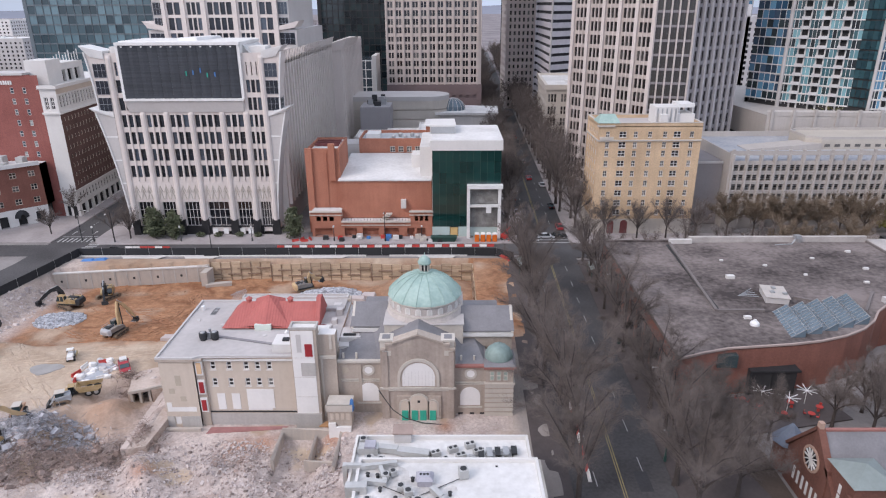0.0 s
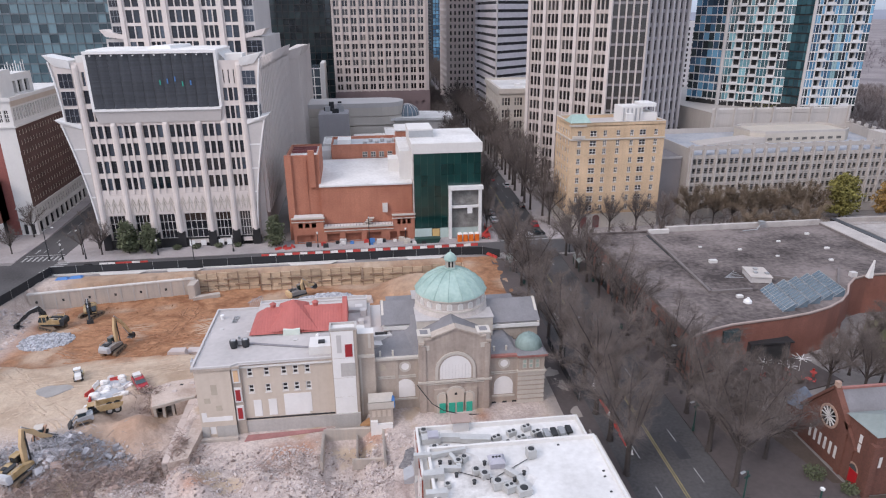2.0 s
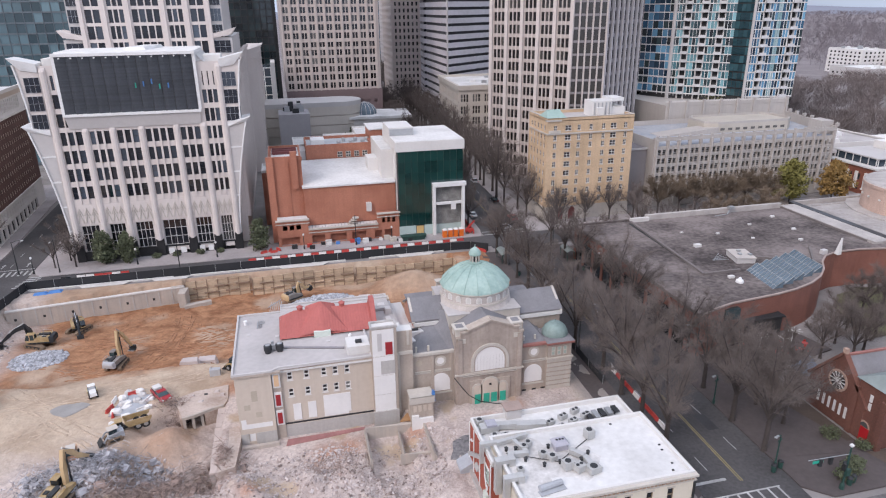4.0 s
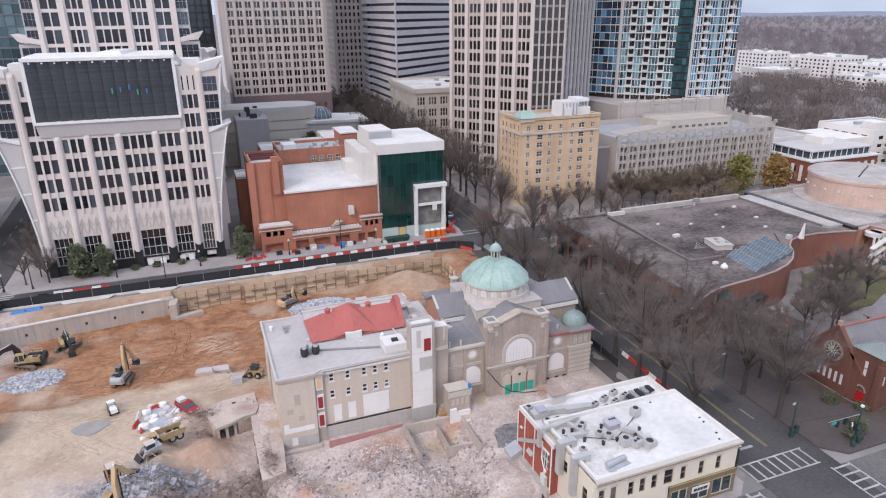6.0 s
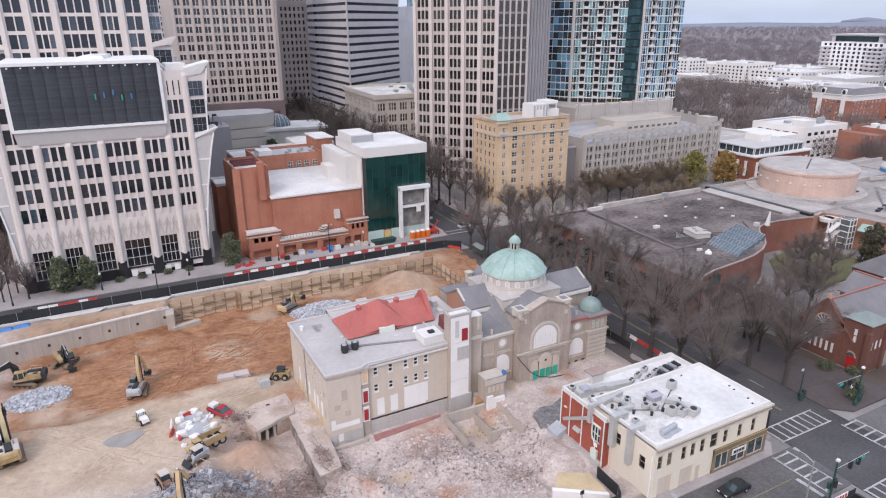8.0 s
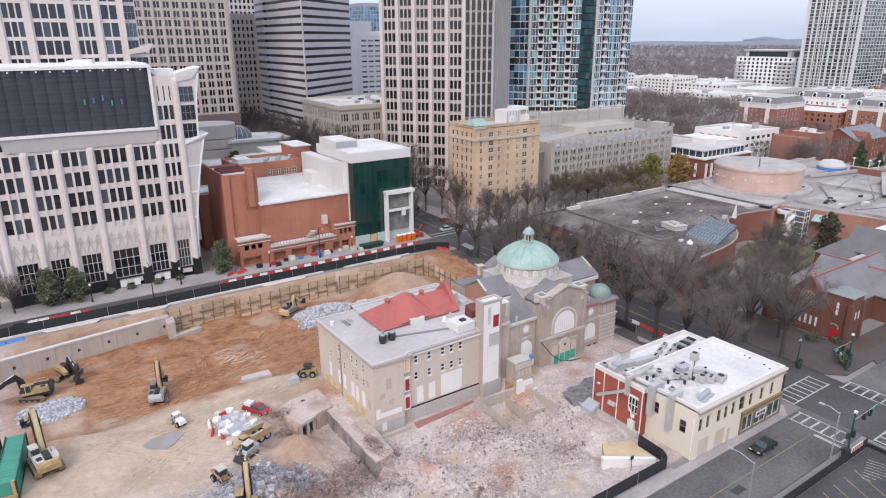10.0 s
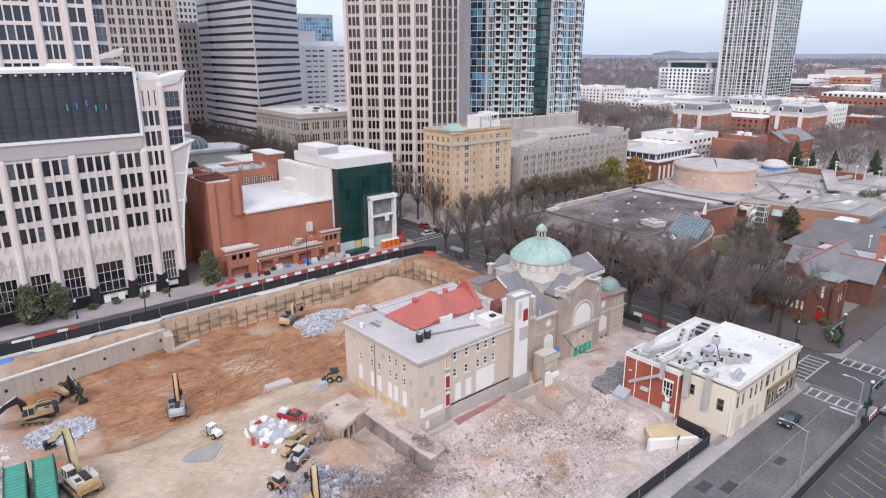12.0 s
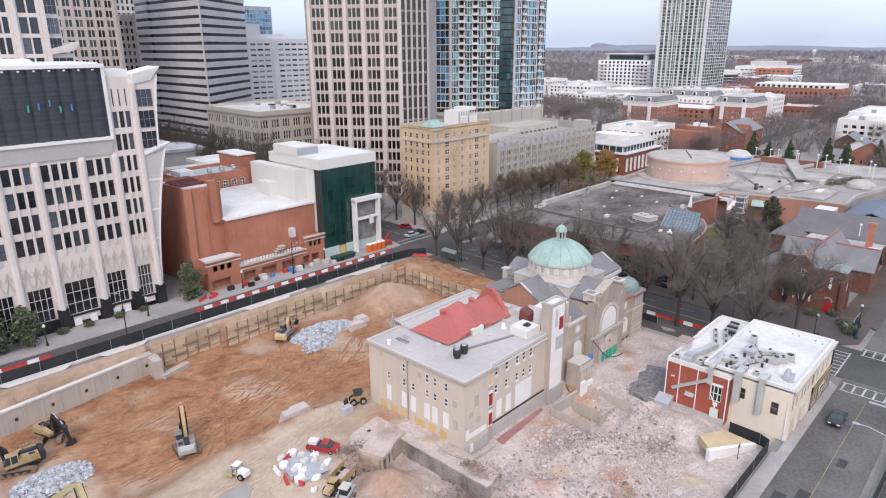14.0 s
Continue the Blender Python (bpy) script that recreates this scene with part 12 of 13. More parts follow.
def signal_post(x, y, turn, reach):
    t = thing("traffic_signal", "dark green traffic signal post with signs", "traffic signal", "traffic signals", m=pose(x, y, G + 0.16, 0, 0, turn))
    part("post", Mesh().tube((0, 0, 0), (0, 0, 6.8), 0.16, 0.12, 10).lathe(0, 0, [(0.34, 0), (0.3, 0.7), (0.18, 1.0)], 10), STREET_GREEN, t)
    part("signal_head", Mesh().box(-0.2, 0.2, -0.5, -0.2, 3.0, 4.1), DARK_METAL, t)
    part("signal_head", Mesh().box(0.2, 0.5, -0.2, 0.2, 3.0, 4.1), DARK_METAL, t)
    part("control_box", Mesh().box(-0.3, 0.3, 0.15, 0.5, 2.4, 3.4), STREET_GREEN, t)
    part("camera_head", Mesh().box(-0.2, 0.2, -0.2, 0.2, 6.8, 7.1), WHITE_METAL, t)
    if reach:
        part("span_wire", Mesh().tube((0, 0, 5.6), (reach, 0, 5.8), 0.05), METAL, t)
        part("name_sign", Mesh().box(reach - 2.4, reach - 0.8, -0.04, 0.04, 5.1, 5.5), SIGN_GREEN, t)
        for k in (0.45, 0.7):
            part("signal_head", Mesh().box(reach * k - 0.2, reach * k + 0.2, -0.2, 0.2, 4.6, 5.7), DARK_METAL, t)


SIGN_GREEN = material("sign_green", (0.01, 0.35, 0.25), 0.4, 0.05, 1, 4, 0.0)
signal_post(35.8, 52.2, 180, 6.5)
signal_post(9.6, 39.8, 0, 7.0)
signal_post(36.6, 39.4, 90, 0)


def bin_can(x, y):
    t = thing("litter_bin", "dark green litter bin on the pavement", "bin", "litter bins", m=pose(x, y, G + 0.16))
    part("body", Mesh().lathe(0, 0, [(0.32, 0), (0.36, 0.9), (0.38, 1.0)], 12), STREET_GREEN, t)
    part("lid", Mesh().lathe(0, 0, [(0.4, 1.0), (0.34, 1.15), (0.12, 1.25)], 12), DARK_METAL, t)
    return t


bin0 = bin_can(29.4, 57.4)
for x, y in ((30.9, 57.9), (37.4, 52.6), (38.3, 52.9), (19.6, 133), (36, 132), (33.5, 108)):
    copy_thing(bin0, pose(x, y, G + 0.16))
solid("signal_cabinet", Mesh().box(8.0, 8.9, 39.2, 40.0, G + 0.1, G + 1.7), DARK_METAL, "dark signal control cabinet", "cabinet")
solid("bollard", Mesh().tube((7.4, 39.8, G), (7.4, 39.8, G + 1.1), 0.12, 0.12, 10), YELLOW_MARK, "yellow steel bollard beside the kerb", "bollard")


def bus_shelter(x, y, turn):
    t = thing("bus_shelter", "green glass-roofed bus shelter", "bus shelter", "bus shelters", m=pose(x, y, G + 0.16, 0, 0, turn))
    prof = [(-1.1 + 2.2 * k / 8, 2.3 + 0.5 * math.sin(math.pi * k / 8)) for k in range(9)]
    m = Mesh()
    for (a, za), (b, zb) in zip(prof, prof[1:]):
        m.rings([[(-2.6, a, za), (2.6, a, za), (2.6, b, zb), (-2.6, b, zb)], [(-2.6, a, za + 0.08), (2.6, a, za + 0.08), (2.6, b, zb + 0.08), (-2.6, b, zb + 0.08)]])
    part("roof", m, COPPER_GREY, t)
    for px in (-2.4, 2.4):
        for py in (-0.9, 0.9):
            part("post", Mesh().box(px - 0.07, px + 0.07, py - 0.07, py + 0.07, 0, 2.4), STREET_GREEN, t)
    part("bench", Mesh().box(-1.8, 1.8, 0.3, 0.7, 0.42, 0.5), DARK_METAL, t)
    return t


sh0 = bus_shelter(19.0, 143.5, 88)
copy_thing(sh0, pose(35.6, 141.0, G + 0.16, 0, 0, 88))

car(1.0, 47.4, 180, BLACK_CAR, "black saloon on the cross street")
car(-86.2, 157.0, 2, BLACK_CAR, "black car on the back street")
for k, (dx, y, p, nm) in enumerate(((-5.6, 182, WHITE_CAR, "white"), (-5.4, 190, GREY_BODY, "grey"), (5.7, 196, BLACK_CAR, "black"), (-5.7, 205, BLACK_CAR, "black"), (5.6, 176, RED_PAINT, "red"), (1.8, 232, RED_PAINT, "red"), (-1.9, 246, WHITE_CAR, "white"), (5.7, 222, GREY_BODY, "grey"), (1.7, 258, GREY_BODY, "grey"), (-2, 285, WHITE_CAR, "white"), (2, 310, RED_PAINT, "red"), (-1.8, 340, BLACK_CAR, "black"), (4.4, 168.0, BLACK_CAR, "black"), (0.8, 167.6, GREY_BODY, "grey"))):
    car(road_x(y) + dx, y, 0 if y in (168.0, 167.6) else 90, p, nm + " car on the avenue")
plow = thing("orange_machine", "orange-red lift machine behind plastic mesh", "machine", m=pose(16.6, 166.6, G + 0.16))
part("body", Mesh().box(-1, 1.2, -0.7, 0.7, 0.3, 1.3), PLASTIC_RED, plow)
part("mast", Mesh().beam((-0.8, 0, 1.2), (1.6, 0, 3.6), 0.3, 0.4), PLASTIC_RED, plow)
for wx in (-0.7, 0.8):
    for s in (1, -1):
        wheel(plow, wx, s * 0.7, 0.35, 0.25)
mesh_f = Mesh()
for k in range(8):
    solid("mesh_fence", Mesh().box(17.6 + 0.05 * k, 17.7 + 0.05 * k, 165 + k * 1.4, 166.3 + k * 1.4, G + 0.16, G + 1.4), PLASTIC_RED, "red plastic mesh fence panel", "fence", "mesh fence panels")

# builders' stores in front of the theatre
random.seed(33)
for k in range(26):
    x, y = random.uniform(-36, 4), random.uniform(164.6, 168.0)
    s = random.uniform(0.3, 0.9)
    mt, nm = random.choice(((PALE_GREY, "grey"), (STONE_TRIM, "tan"), (WHITE_PAINT, "white"), (DARK_METAL, "dark"), (PLASTIC_RED, "red"), (BLUE_TARP, "blue")))
    solid("builders_crate", Mesh().box(x - s, x + s, y - s * 0.6, y + s * 0.6, G + 0.16, G + 0.16 + s * 1.3).box(x - s * 0.9, x + s * 0.9, y - s * 0.5, y + s * 0.5, G + 0.16 + s * 1.3, G + 0.2 + s * 1.4), mt, nm + " builders' crate on the pavement", "crate", "builders' crates")
solid("skip", Mesh().rings([[(-3, 164.4, G + 0.2), (3, 164.4, G + 0.2), (3, 166.2, G + 0.2), (-3, 166.2, G + 0.2)], [(-3.6, 164.2, G + 1.5), (3.6, 164.2, G + 1.5), (3.6, 166.4, G + 1.5), (-3.6, 166.4, G + 1.5)]]), STREET_GREEN, "dark green rubbish skip", "skip")


# ---- sunken car park at the near corner ----
lot = tagged(part("car_park", Mesh().box(-40, 14.5, -30, 39.0, G - 0.12, G - 0.05), ASPHALT, None, "dark asphalt car park with yellow bay lines"), category="car park", kind="structure")
for k in range(12):
    part("bay_line", Mesh().beam((7 - k * 2.8, 37.6, G - 0.035), (4.6 - k * 2.8, 32.6, G - 0.035), 0.12, 0.02), YELLOW_MARK, lot)
for k in range(8):
    part("bay_line", Mesh().beam((11 - k * 0.7, 37.6 - k * 0.2, G - 0.035), (12.6 - k * 0.9, 33 + k * 0.3, G - 0.035), 0.08, 0.02), WHITE_MARK, lot)
lw = thing("car_park_wall", "low dark wall and fence round the car park", "wall", m=None)
part("wall", Mesh().box(-40, 14.6, 39.1, 39.5, G - 0.1, G + 0.5), DARK_METAL, lw)
part("wall", Mesh().box(14.4, 14.8, -30, 39.1, G - 0.1, G + 0.5), DARK_METAL, lw)
for k in range(22):
    part("fence_panel", Mesh().box(-40 + k * 2.48, -37.6 + k * 2.48, 39.25, 39.33, G + 0.5, G + 1.3), BLACK_SCREEN, lw)
part("white_sign", Mesh().box(9.2, 12.4, 39.1, 39.2, G + 0.9, G + 1.7), WHITE_METAL, lw)
for k in range(5):
    part("sign_stripe", Mesh().box(9.4 + k * 0.6, 9.7 + k * 0.6, 39.05, 39.1, G + 1.0, G + 1.6), PLASTIC_RED, lw)

# ---- church lawn and plaza ----
solid("lawn", Mesh().prism([(37.5, 54.6), (46, 55.2), (46.4, 76), (44, 80), (36.8, 84)], G - 0.1, G + 0.1), MULCH, "leaf-strewn bare lawn before the church", "lawn", kind="structure")
solid("lawn", Mesh().prism([(46, 53.5), (140, 53.5), (140, 57.4), (64, 57.4), (46, 57.6)], G - 0.1, G + 0.1), MULCH, "leaf-strewn strip between the church and the street", "lawn", kind="structure")
solid("lawn", Mesh().prism([(76, 86), (104, 86.5), (106, 102), (92, 106), (84, 104), (78, 98)], G - 0.1, G + 0.15), LAWN, "green-brown lawn behind the church", "lawn", kind="structure")
solid("path", Mesh().prism([(31, 60), (46.9, 57.6), (46.9, 60.0), (31.5, 63)], G + 0.1, G + 0.2), DARK_PAVING, "grey church path", "path", kind="structure")
solid("plaza", Mesh().prism([(36.8, 84), (46, 80), (64, 84), (62, 93), (56, 92), (37.4, 87.6)], G - 0.1, G + 0.1), DARK_PAVING, "paved museum forecourt", "plaza", kind="structure")
board = thing("sign_board", "white church notice board between round bushes", "sign", m=pose(38.4, 54.6, G + 0.1, 0, 0, 40))
part("panel", Mesh().box(-0.8, 0.8, -0.08, 0.08, 0.5, 1.6), WHITE_PAINT, board)
part("post", Mesh().box(-0.9, -0.8, -0.06, 0.06, 0, 1.7), DARK_METAL, board)
part("post", Mesh().box(0.8, 0.9, -0.06, 0.06, 0, 1.7), DARK_METAL, board)
for k in range(3):
    part("text_bar", Mesh().box(-0.6, 0.6, -0.1, -0.08, 0.7 + k * 0.28, 0.82 + k * 0.28), DARK_METAL, board)
for x, y in ((50.5, 86.5), (53.4, 84.6), (55.8, 87.4), (57.6, 84.4), (59.8, 86.2), (48.6, 88.6)):
    t = thing("cafe_table", "red metal cafe table with chairs", "table", "cafe tables", m=pose(x, y, G + 0.1, 0, 0, x * 40))
    part("top", Mesh().lathe(0, 0, [(0.55, 0.72), (0.55, 0.76)], 16), PLASTIC_RED, t)
    part("leg", Mesh().tube((0, 0, 0), (0, 0, 0.72), 0.05), DARK_METAL, t)
    for s in (1, -1):
        part("chair", Mesh().box(s * 0.9 - 0.2, s * 0.9 + 0.2, -0.2, 0.2, 0.4, 0.46).box(s * 1.08 - 0.03, s * 1.08 + 0.03, -0.2, 0.2, 0.4, 0.9), PLASTIC_RED, t)

for x, y in ((51.2, 87.8), (54.6, 86.0), (58.4, 88.0)):
    t = thing("shade_frame", "white open spoked shade frame over cafe tables", "parasol", "shade frames", m=pose(x, y, G + 0.1, 0, 0, x * 30))
    part("pole", Mesh().tube((0, 0, 0), (0, 0, 2.5), 0.05), WHITE_METAL, t)
    for k in range(8):
        a = math.pi * k / 4
        part("spoke", Mesh().beam((0, 0, 2.5), (1.6 * math.cos(a), 1.6 * math.sin(a), 2.75), 0.1, 0.06), WHITE_METAL, t)

# red water barriers along the closed lane, and asphalt repairs
for k in range(9):
    copy_thing(red_b if k % 4 else white_b, pose(20.3 + 0.055 * k, 70.8 + 2.05 * k, G, 0, 0, 87))
patch_m = material("fresh_asphalt", (0.045, 0.045, 0.05), 0.9, 0.25, 0.3, 3, 0.2)
for x, y, w, d in ((-23.6, 48.4, 2.6, 1.5), (-21.2, 46.1, 2.8, 1.6), (-10.2, 44.2, 2.2, 1.1), (24, 96, 2.4, 3.2), (27.5, 70, 1.8, 4.0)):
    solid("asphalt_patch", Mesh().box(x - w / 2, x + w / 2, y - d / 2, y + d / 2, G - 0.02, G + 0.008), patch_m, "dark square repair patch in the road", "road patch", "road patches", kind="structure")

# ---- trees ----
def bare_tree(seed, h, spread, sprays, thick=0.0135):
    """Winter tree: a tapered trunk, rising limbs, forked branches and a haze of fine twigs."""
    rnd = random.Random(seed)
    wood, crown = Mesh(), Mesh()

    def blade(p, d, length, w):
        """Thin tapering twig."""
        side = d.cross(Vector((rnd.uniform(-1, 1), rnd.uniform(-1, 1), rnd.uniform(-1, 1))))
        if side.length < 1e-3:
            return
        side = side.normalized() * w
        crown.face((p - side, p + side, p + d * length))

    def bend(d, amount, lift):
        v = Vector((d.x + rnd.uniform(-amount, amount), d.y + rnd.uniform(-amount, amount), d.z + rnd.uniform(-amount, amount) * 0.7 + lift))
        return v.normalized()

    top = h * rnd.uniform(0.26, 0.33)
    r = h * 0.022
    wood.lathe(0, 0, [(r * 1.6, -0.3), (r * 1.15, 0.35), (r, 1.2), (r * 0.92, top)], 8)
    fork = Vector((0, 0, top - 0.1))
    n = rnd.randint(7, 9)
    for k in range(n):
        a = 2 * math.pi * (k + rnd.uniform(-0.3, 0.3)) / n
        out = spread / h * (rnd.uniform(0.35, 0.75) if k % 2 else rnd.uniform(0.8, 1.25)) if k else 0.12
        p, d = fork.copy(), Vector((math.cos(a) * out * 0.62, math.sin(a) * out * 0.62, 0.8)).normalized()
        away = Vector((math.cos(a), math.sin(a), 0)) * out * 0.2
        rad, length = r * rnd.uniform(0.46, 0.66), h * rnd.uniform(0.6, 0.76) * (1.0 if out < 0.6 else 0.88)
        seg = length / 6
        for q_s in range(6):
            q = p + d * seg
            ra, rb = rad * (1 - q_s * 0.15), rad * (1 - (q_s + 1) * 0.15)
            wood.tube(p, q, ra, max(rb, 0.012), 5, cap=False)
            if q_s > 0:
                for _ in range(2 if q_s == 1 else 4):
                    bd = bend(d, 0.85, 0.12)
                    bl = length * rnd.uniform(0.2, 0.36) * (1.15 - 0.1 * q_s)
                    bp = p + (q - p) * rnd.random()
                    for t in range(3):
                        be = bp + bd * bl / 3
                        crown.tube(bp, be, max(ra * (0.3 - 0.08 * t), 0.014), max(ra * (0.22 - 0.08 * t), 0.01), 3, cap=False)
                        for _ in range(sprays):
                            td = bend(bd, 1.25, 0.12)
                            tl = rnd.uniform(0.6, 1.5)
                            tp = bp + (be - bp) * rnd.random()
                            blade(tp, td, tl, thick)
                            for f in (0.3, 0.55, 0.8):
                                blade(tp + td * tl * f, bend(td, 1.0, 0.1), tl * rnd.uniform(0.35, 0.7), thick * 0.75)
                        bp, bd = be, bend(bd, 0.3, 0.1)
            p, d = q, bend(d + away, 0.16, 0.02)
    return wood, crown


def plant_bare(name, label, seed, h, spread, sprays, place, group, twig=TWIG, thick=0.0135):
    wood, crown = bare_tree(seed, h, spread, sprays, thick)
    t = thing(name, label, "tree", group, m=place)
    part("trunk", wood, BARK, t)
    part("crown", crown, twig, t)
    return t


def leafy_crown(seed, h, r, base, n, size, cone=False):
    """Leaf clumps gathered on boughs, ragged outside and open between."""
    rnd = random.Random(seed)
    m = Mesh()
    for k in range(26):
        f = (k + rnd.random()) / 26
        z = base + (h - base) * f
        wide = r * (1.02 - f) if cone else r * math.sqrt(max(0.06, 1 - (2 * f - 0.85) ** 2 / 1.4))
        a = k * 2.4 + rnd.uniform(-0.3, 0.3)
        d = wide * rnd.uniform(0.25, 0.75)
        m.add(clump_mesh(n // 26, d * math.cos(a), d * math.sin(a), z, wide * 0.48, wide * 0.48, (h - base) * (0.07 if cone else 0.12), seed * 50 + k, size))
    return m


def plant_leafy(name, label, seed, h, r, base, n, size, mat, place, group="", cone=False):
    t = thing(name, label, "tree", group, m=place)
    w = Mesh().lathe(0, 0, [(h * 0.026, -0.3), (h * 0.018, 0.6), (h * 0.014, h * 0.5), (0.03, h * 0.9)], 7)
    for k in range(7):
        a = k * 2.4
        w.tube((0, 0, base + k * (h - base) * 0.1), (r * 0.6 * math.cos(a), r * 0.6 * math.sin(a), base + (h - base) * (0.12 + k * 0.1)), 0.06, 0.02, 4)
    part("trunk", w, BARK, t)
    part("crown", leafy_crown(seed, h, r, base, n, size, cone), mat, t)
    return t


random.seed(501)
STREET_TREE = "bare grey-brown street tree standing in the pavement"
PLAZA_TREE = "bare wide-crowned tree in the museum forecourt"
FAR_TREE = "bare dark avenue tree between the office towers"
street_set = [plant_bare("street_tree", STREET_TREE, 31 + k, (17.5, 16.0, 17.0)[k], (11.0, 10.0, 11.5)[k], 12, pose(x, y, G + 0.1, 0, 0, 40 * k), "street trees")
              for k, (x, y) in enumerate(((31.6, 69.3), (32.8, 78.6), (31.4, 61.8)))]


def more_trees(spots, source, lo=0.85, hi=1.1, z=G + 0.1):
    for k, (x, y) in enumerate(spots):
        s = random.uniform(lo, hi)
        copy_thing(source[k % len(source)], pose(x, y, z, 0, 0, random.uniform(0, 360)) @ Matrix.Diagonal((s, s, s * random.uniform(0.92, 1.06), 1)))


more_trees([(road_x(y) + 8.2 + random.uniform(-0.3, 0.3), y) for y in (87, 95.5, 105, 114, 123, 132, 141, 150)], street_set, 0.78, 0.92)
more_trees([(17.8, 65.9), (18.3, 73.6), (18.6, 80.6), (19.2, 88.5)], street_set, 0.95, 1.08)
more_trees([(road_x(y) - 7.6, y) for y in (97, 106, 115, 124, 132, 141, 149)], street_set, 0.82, 0.98)
plaza_set = [plant_bare("plaza_tree", PLAZA_TREE, 41 + k, (12.5, 11.5)[k], (9.6, 8.8)[k], 12, pose(x, y, G + 0.1, 0, 0, 70 * k), "forecourt trees")
             for k, (x, y) in enumerate(((38.6, 66.5), (40.2, 77.0)))]
more_trees([(41.5, 84), (48.5, 79), (59.5, 82), (66.5, 86), (73, 90), (80.5, 94), (69.7, 82.5), (88, 96), (77, 87), (86, 89), (64, 79.5), (38.0, 72.0)], plaza_set, 0.72, 0.9)

# along the avenue between the towers, and at the hotel's foot
avenue_set = [plant_bare("avenue_tree", FAR_TREE, 51 + k, (14, 15)[k], (8.4, 9.0)[k], 4, pose(x, y, G + 0.1), "avenue trees", TWIG, 0.035) for k, (x, y) in enumerate(((37.6, 176), (38.0, 185)))]
more_trees([(road_x(y) + s * (8.2 + random.uniform(-0.6, 0.6)), y) for y in range(192, 420, 8) for s in (-1, 1)], avenue_set, 1.05, 1.3)
more_trees([(road_x(y) - 9.5, y) for y in (172, 183)], avenue_set, 0.8, 0.95)
more_trees([(road_x(y) + s * 9.5, y) for y in range(430, 760, 16) for s in (-1, 1)], avenue_set, 1.1, 1.4)
more_trees([(44, 167.5), (50, 146.8), (53, 167.2), (59, 147.2), (61, 167.4), (68, 147), (69, 167.3), (77, 147.4)], avenue_set, 0.6, 0.8)
more_trees([(-87, 168), (-89.5, 173), (-92, 181), (-92, 168.5), (-93, 191), (-94, 203), (-111.5, 172), (-112, 186), (-95, 215), (-96, 228)], avenue_set, 0.5, 0.68)

# before the parking deck: the last leaves hang on
THIN_LEAF = material("sparse_olive_twigs", (0.175, 0.132, 0.095), 0.95, 0.3, 0.6, 5, 0.0, jitter=1.0, island=0.6)
olive = plant_bare("deck_tree", "thin olive-brown tree before the parking deck", 61, 12.0, 11.5, 13, pose(78, 168.5, G + 0.1), "trees before the deck", THIN_LEAF, 0.019)
more_trees([(85.5, 168.8), (91, 168.4), (97, 168.7), (103, 168.3), (109, 168.6), (115.5, 168.4), (84, 147.5), (92, 147.2), (100, 148)], [olive], 0.8, 1.05)
plant_leafy("leafy_tree", "round tree in yellow-green leaf", 71, 13.5, 6.2, 2.2, 3200, 0.55, YELLOW_LEAF, pose(125.5, 168, G + 0.1))
plant_leafy("leafy_tree", "round tree in orange-brown autumn leaf", 72, 12.5, 6.0, 2.2, 3000, 0.55, ORANGE_LEAF, pose(140.5, 166.5, G + 0.1))

# evergreens at the office's foot and by the museum wing
ever = plant_leafy("evergreen_tree", "dense dark evergreen at the office entrance", 73, 8.5, 3.2, 0.8, 1800, 0.4, EVERGREEN, pose(-80, 168, G + 0.1), "office evergreens")
more_trees([(-74.5, 168), (-41.5, 168)], [ever], 0.85, 1.05)
more_trees([(-12, 300), (-3, 279)], [ever], 1.2, 1.5)
plant_leafy("cedar_tree", "tall dark cedar beside the brick wing", 74, 10.5, 3.6, 0.8, 3000, 0.4, DARK_CEDAR := material("dark_cedar_leaves", (0.07, 0.068, 0.045), 0.95, 0.4, 0.5, 4, 0.0, island=1.5), pose(103.3, 89.4, G), cone=False)
CONIFER = material("conifer_needles", (0.062, 0.09, 0.047), 0.9, 0.4, 0.5, 4, 0.0, island=1.5)
cone = plant_leafy("conifer_tree", "tall green conifer behind the terrace", 75, 15, 6.4, 0.8, 3200, 0.6, CONIFER, pose(218.5, 133.9, G), "conifers behind the terrace", True)
more_trees([(223, 128), (226, 120), (234, 106), (239.5, 99.6), (246, 88)], [cone], 0.7, 0.85)


def shrub(x, y, r, h, seed, mat=EVERGREEN, z=G + 0.1, name="shrub", label="low clipped evergreen shrub in a planting bed"):
    return solid(name, clump_mesh(int(240 * r), 0, 0, h * 0.5, r, r, h * 0.55, seed, 0.22), mat, label, "shrub", "shrubs", m=pose(x, y, z))


for k, (x, y, r) in enumerate(((37.6, 53.8, 1.3), (39.8, 54.6, 1.6), (41.6, 55.8, 1.2), (43.0, 62.0, 1.5), (45.6, 58.5, 1.2), (-52, 169.4, 1.1), (-57, 169.4, 1.2), (-63, 169.4, 1.1), (-68, 169.4, 1.2))):
    shrub(x, y, r, r * 1.1, 80 + k)
for k, (x, y) in enumerate(((150.5, 85), (153.5, 83.4), (156.5, 82), (160, 80.5), (163, 79.5))):
    shrub(x, y, 1.5, 2.2, 95 + k, z=7.0, name="terrace_shrub", label="dark shrub in the terrace planting strip")

# ---- the city beyond ----
SLATE_GREY = material("grey_shingle", (0.20, 0.205, 0.22), 0.85, 0.2, 0.4, 4, 0.1)
WARM_WHITE = material("white_render", (0.70, 0.68, 0.66), 0.85, 0.08, 0.15, 2, 0.05, streak=0.4)
PINK_BRICK = brick_material("pale_red_brick", (0.29, 0.125, 0.09), (0.34, 0.155, 0.115), (0.9, 0.85, 0.8))


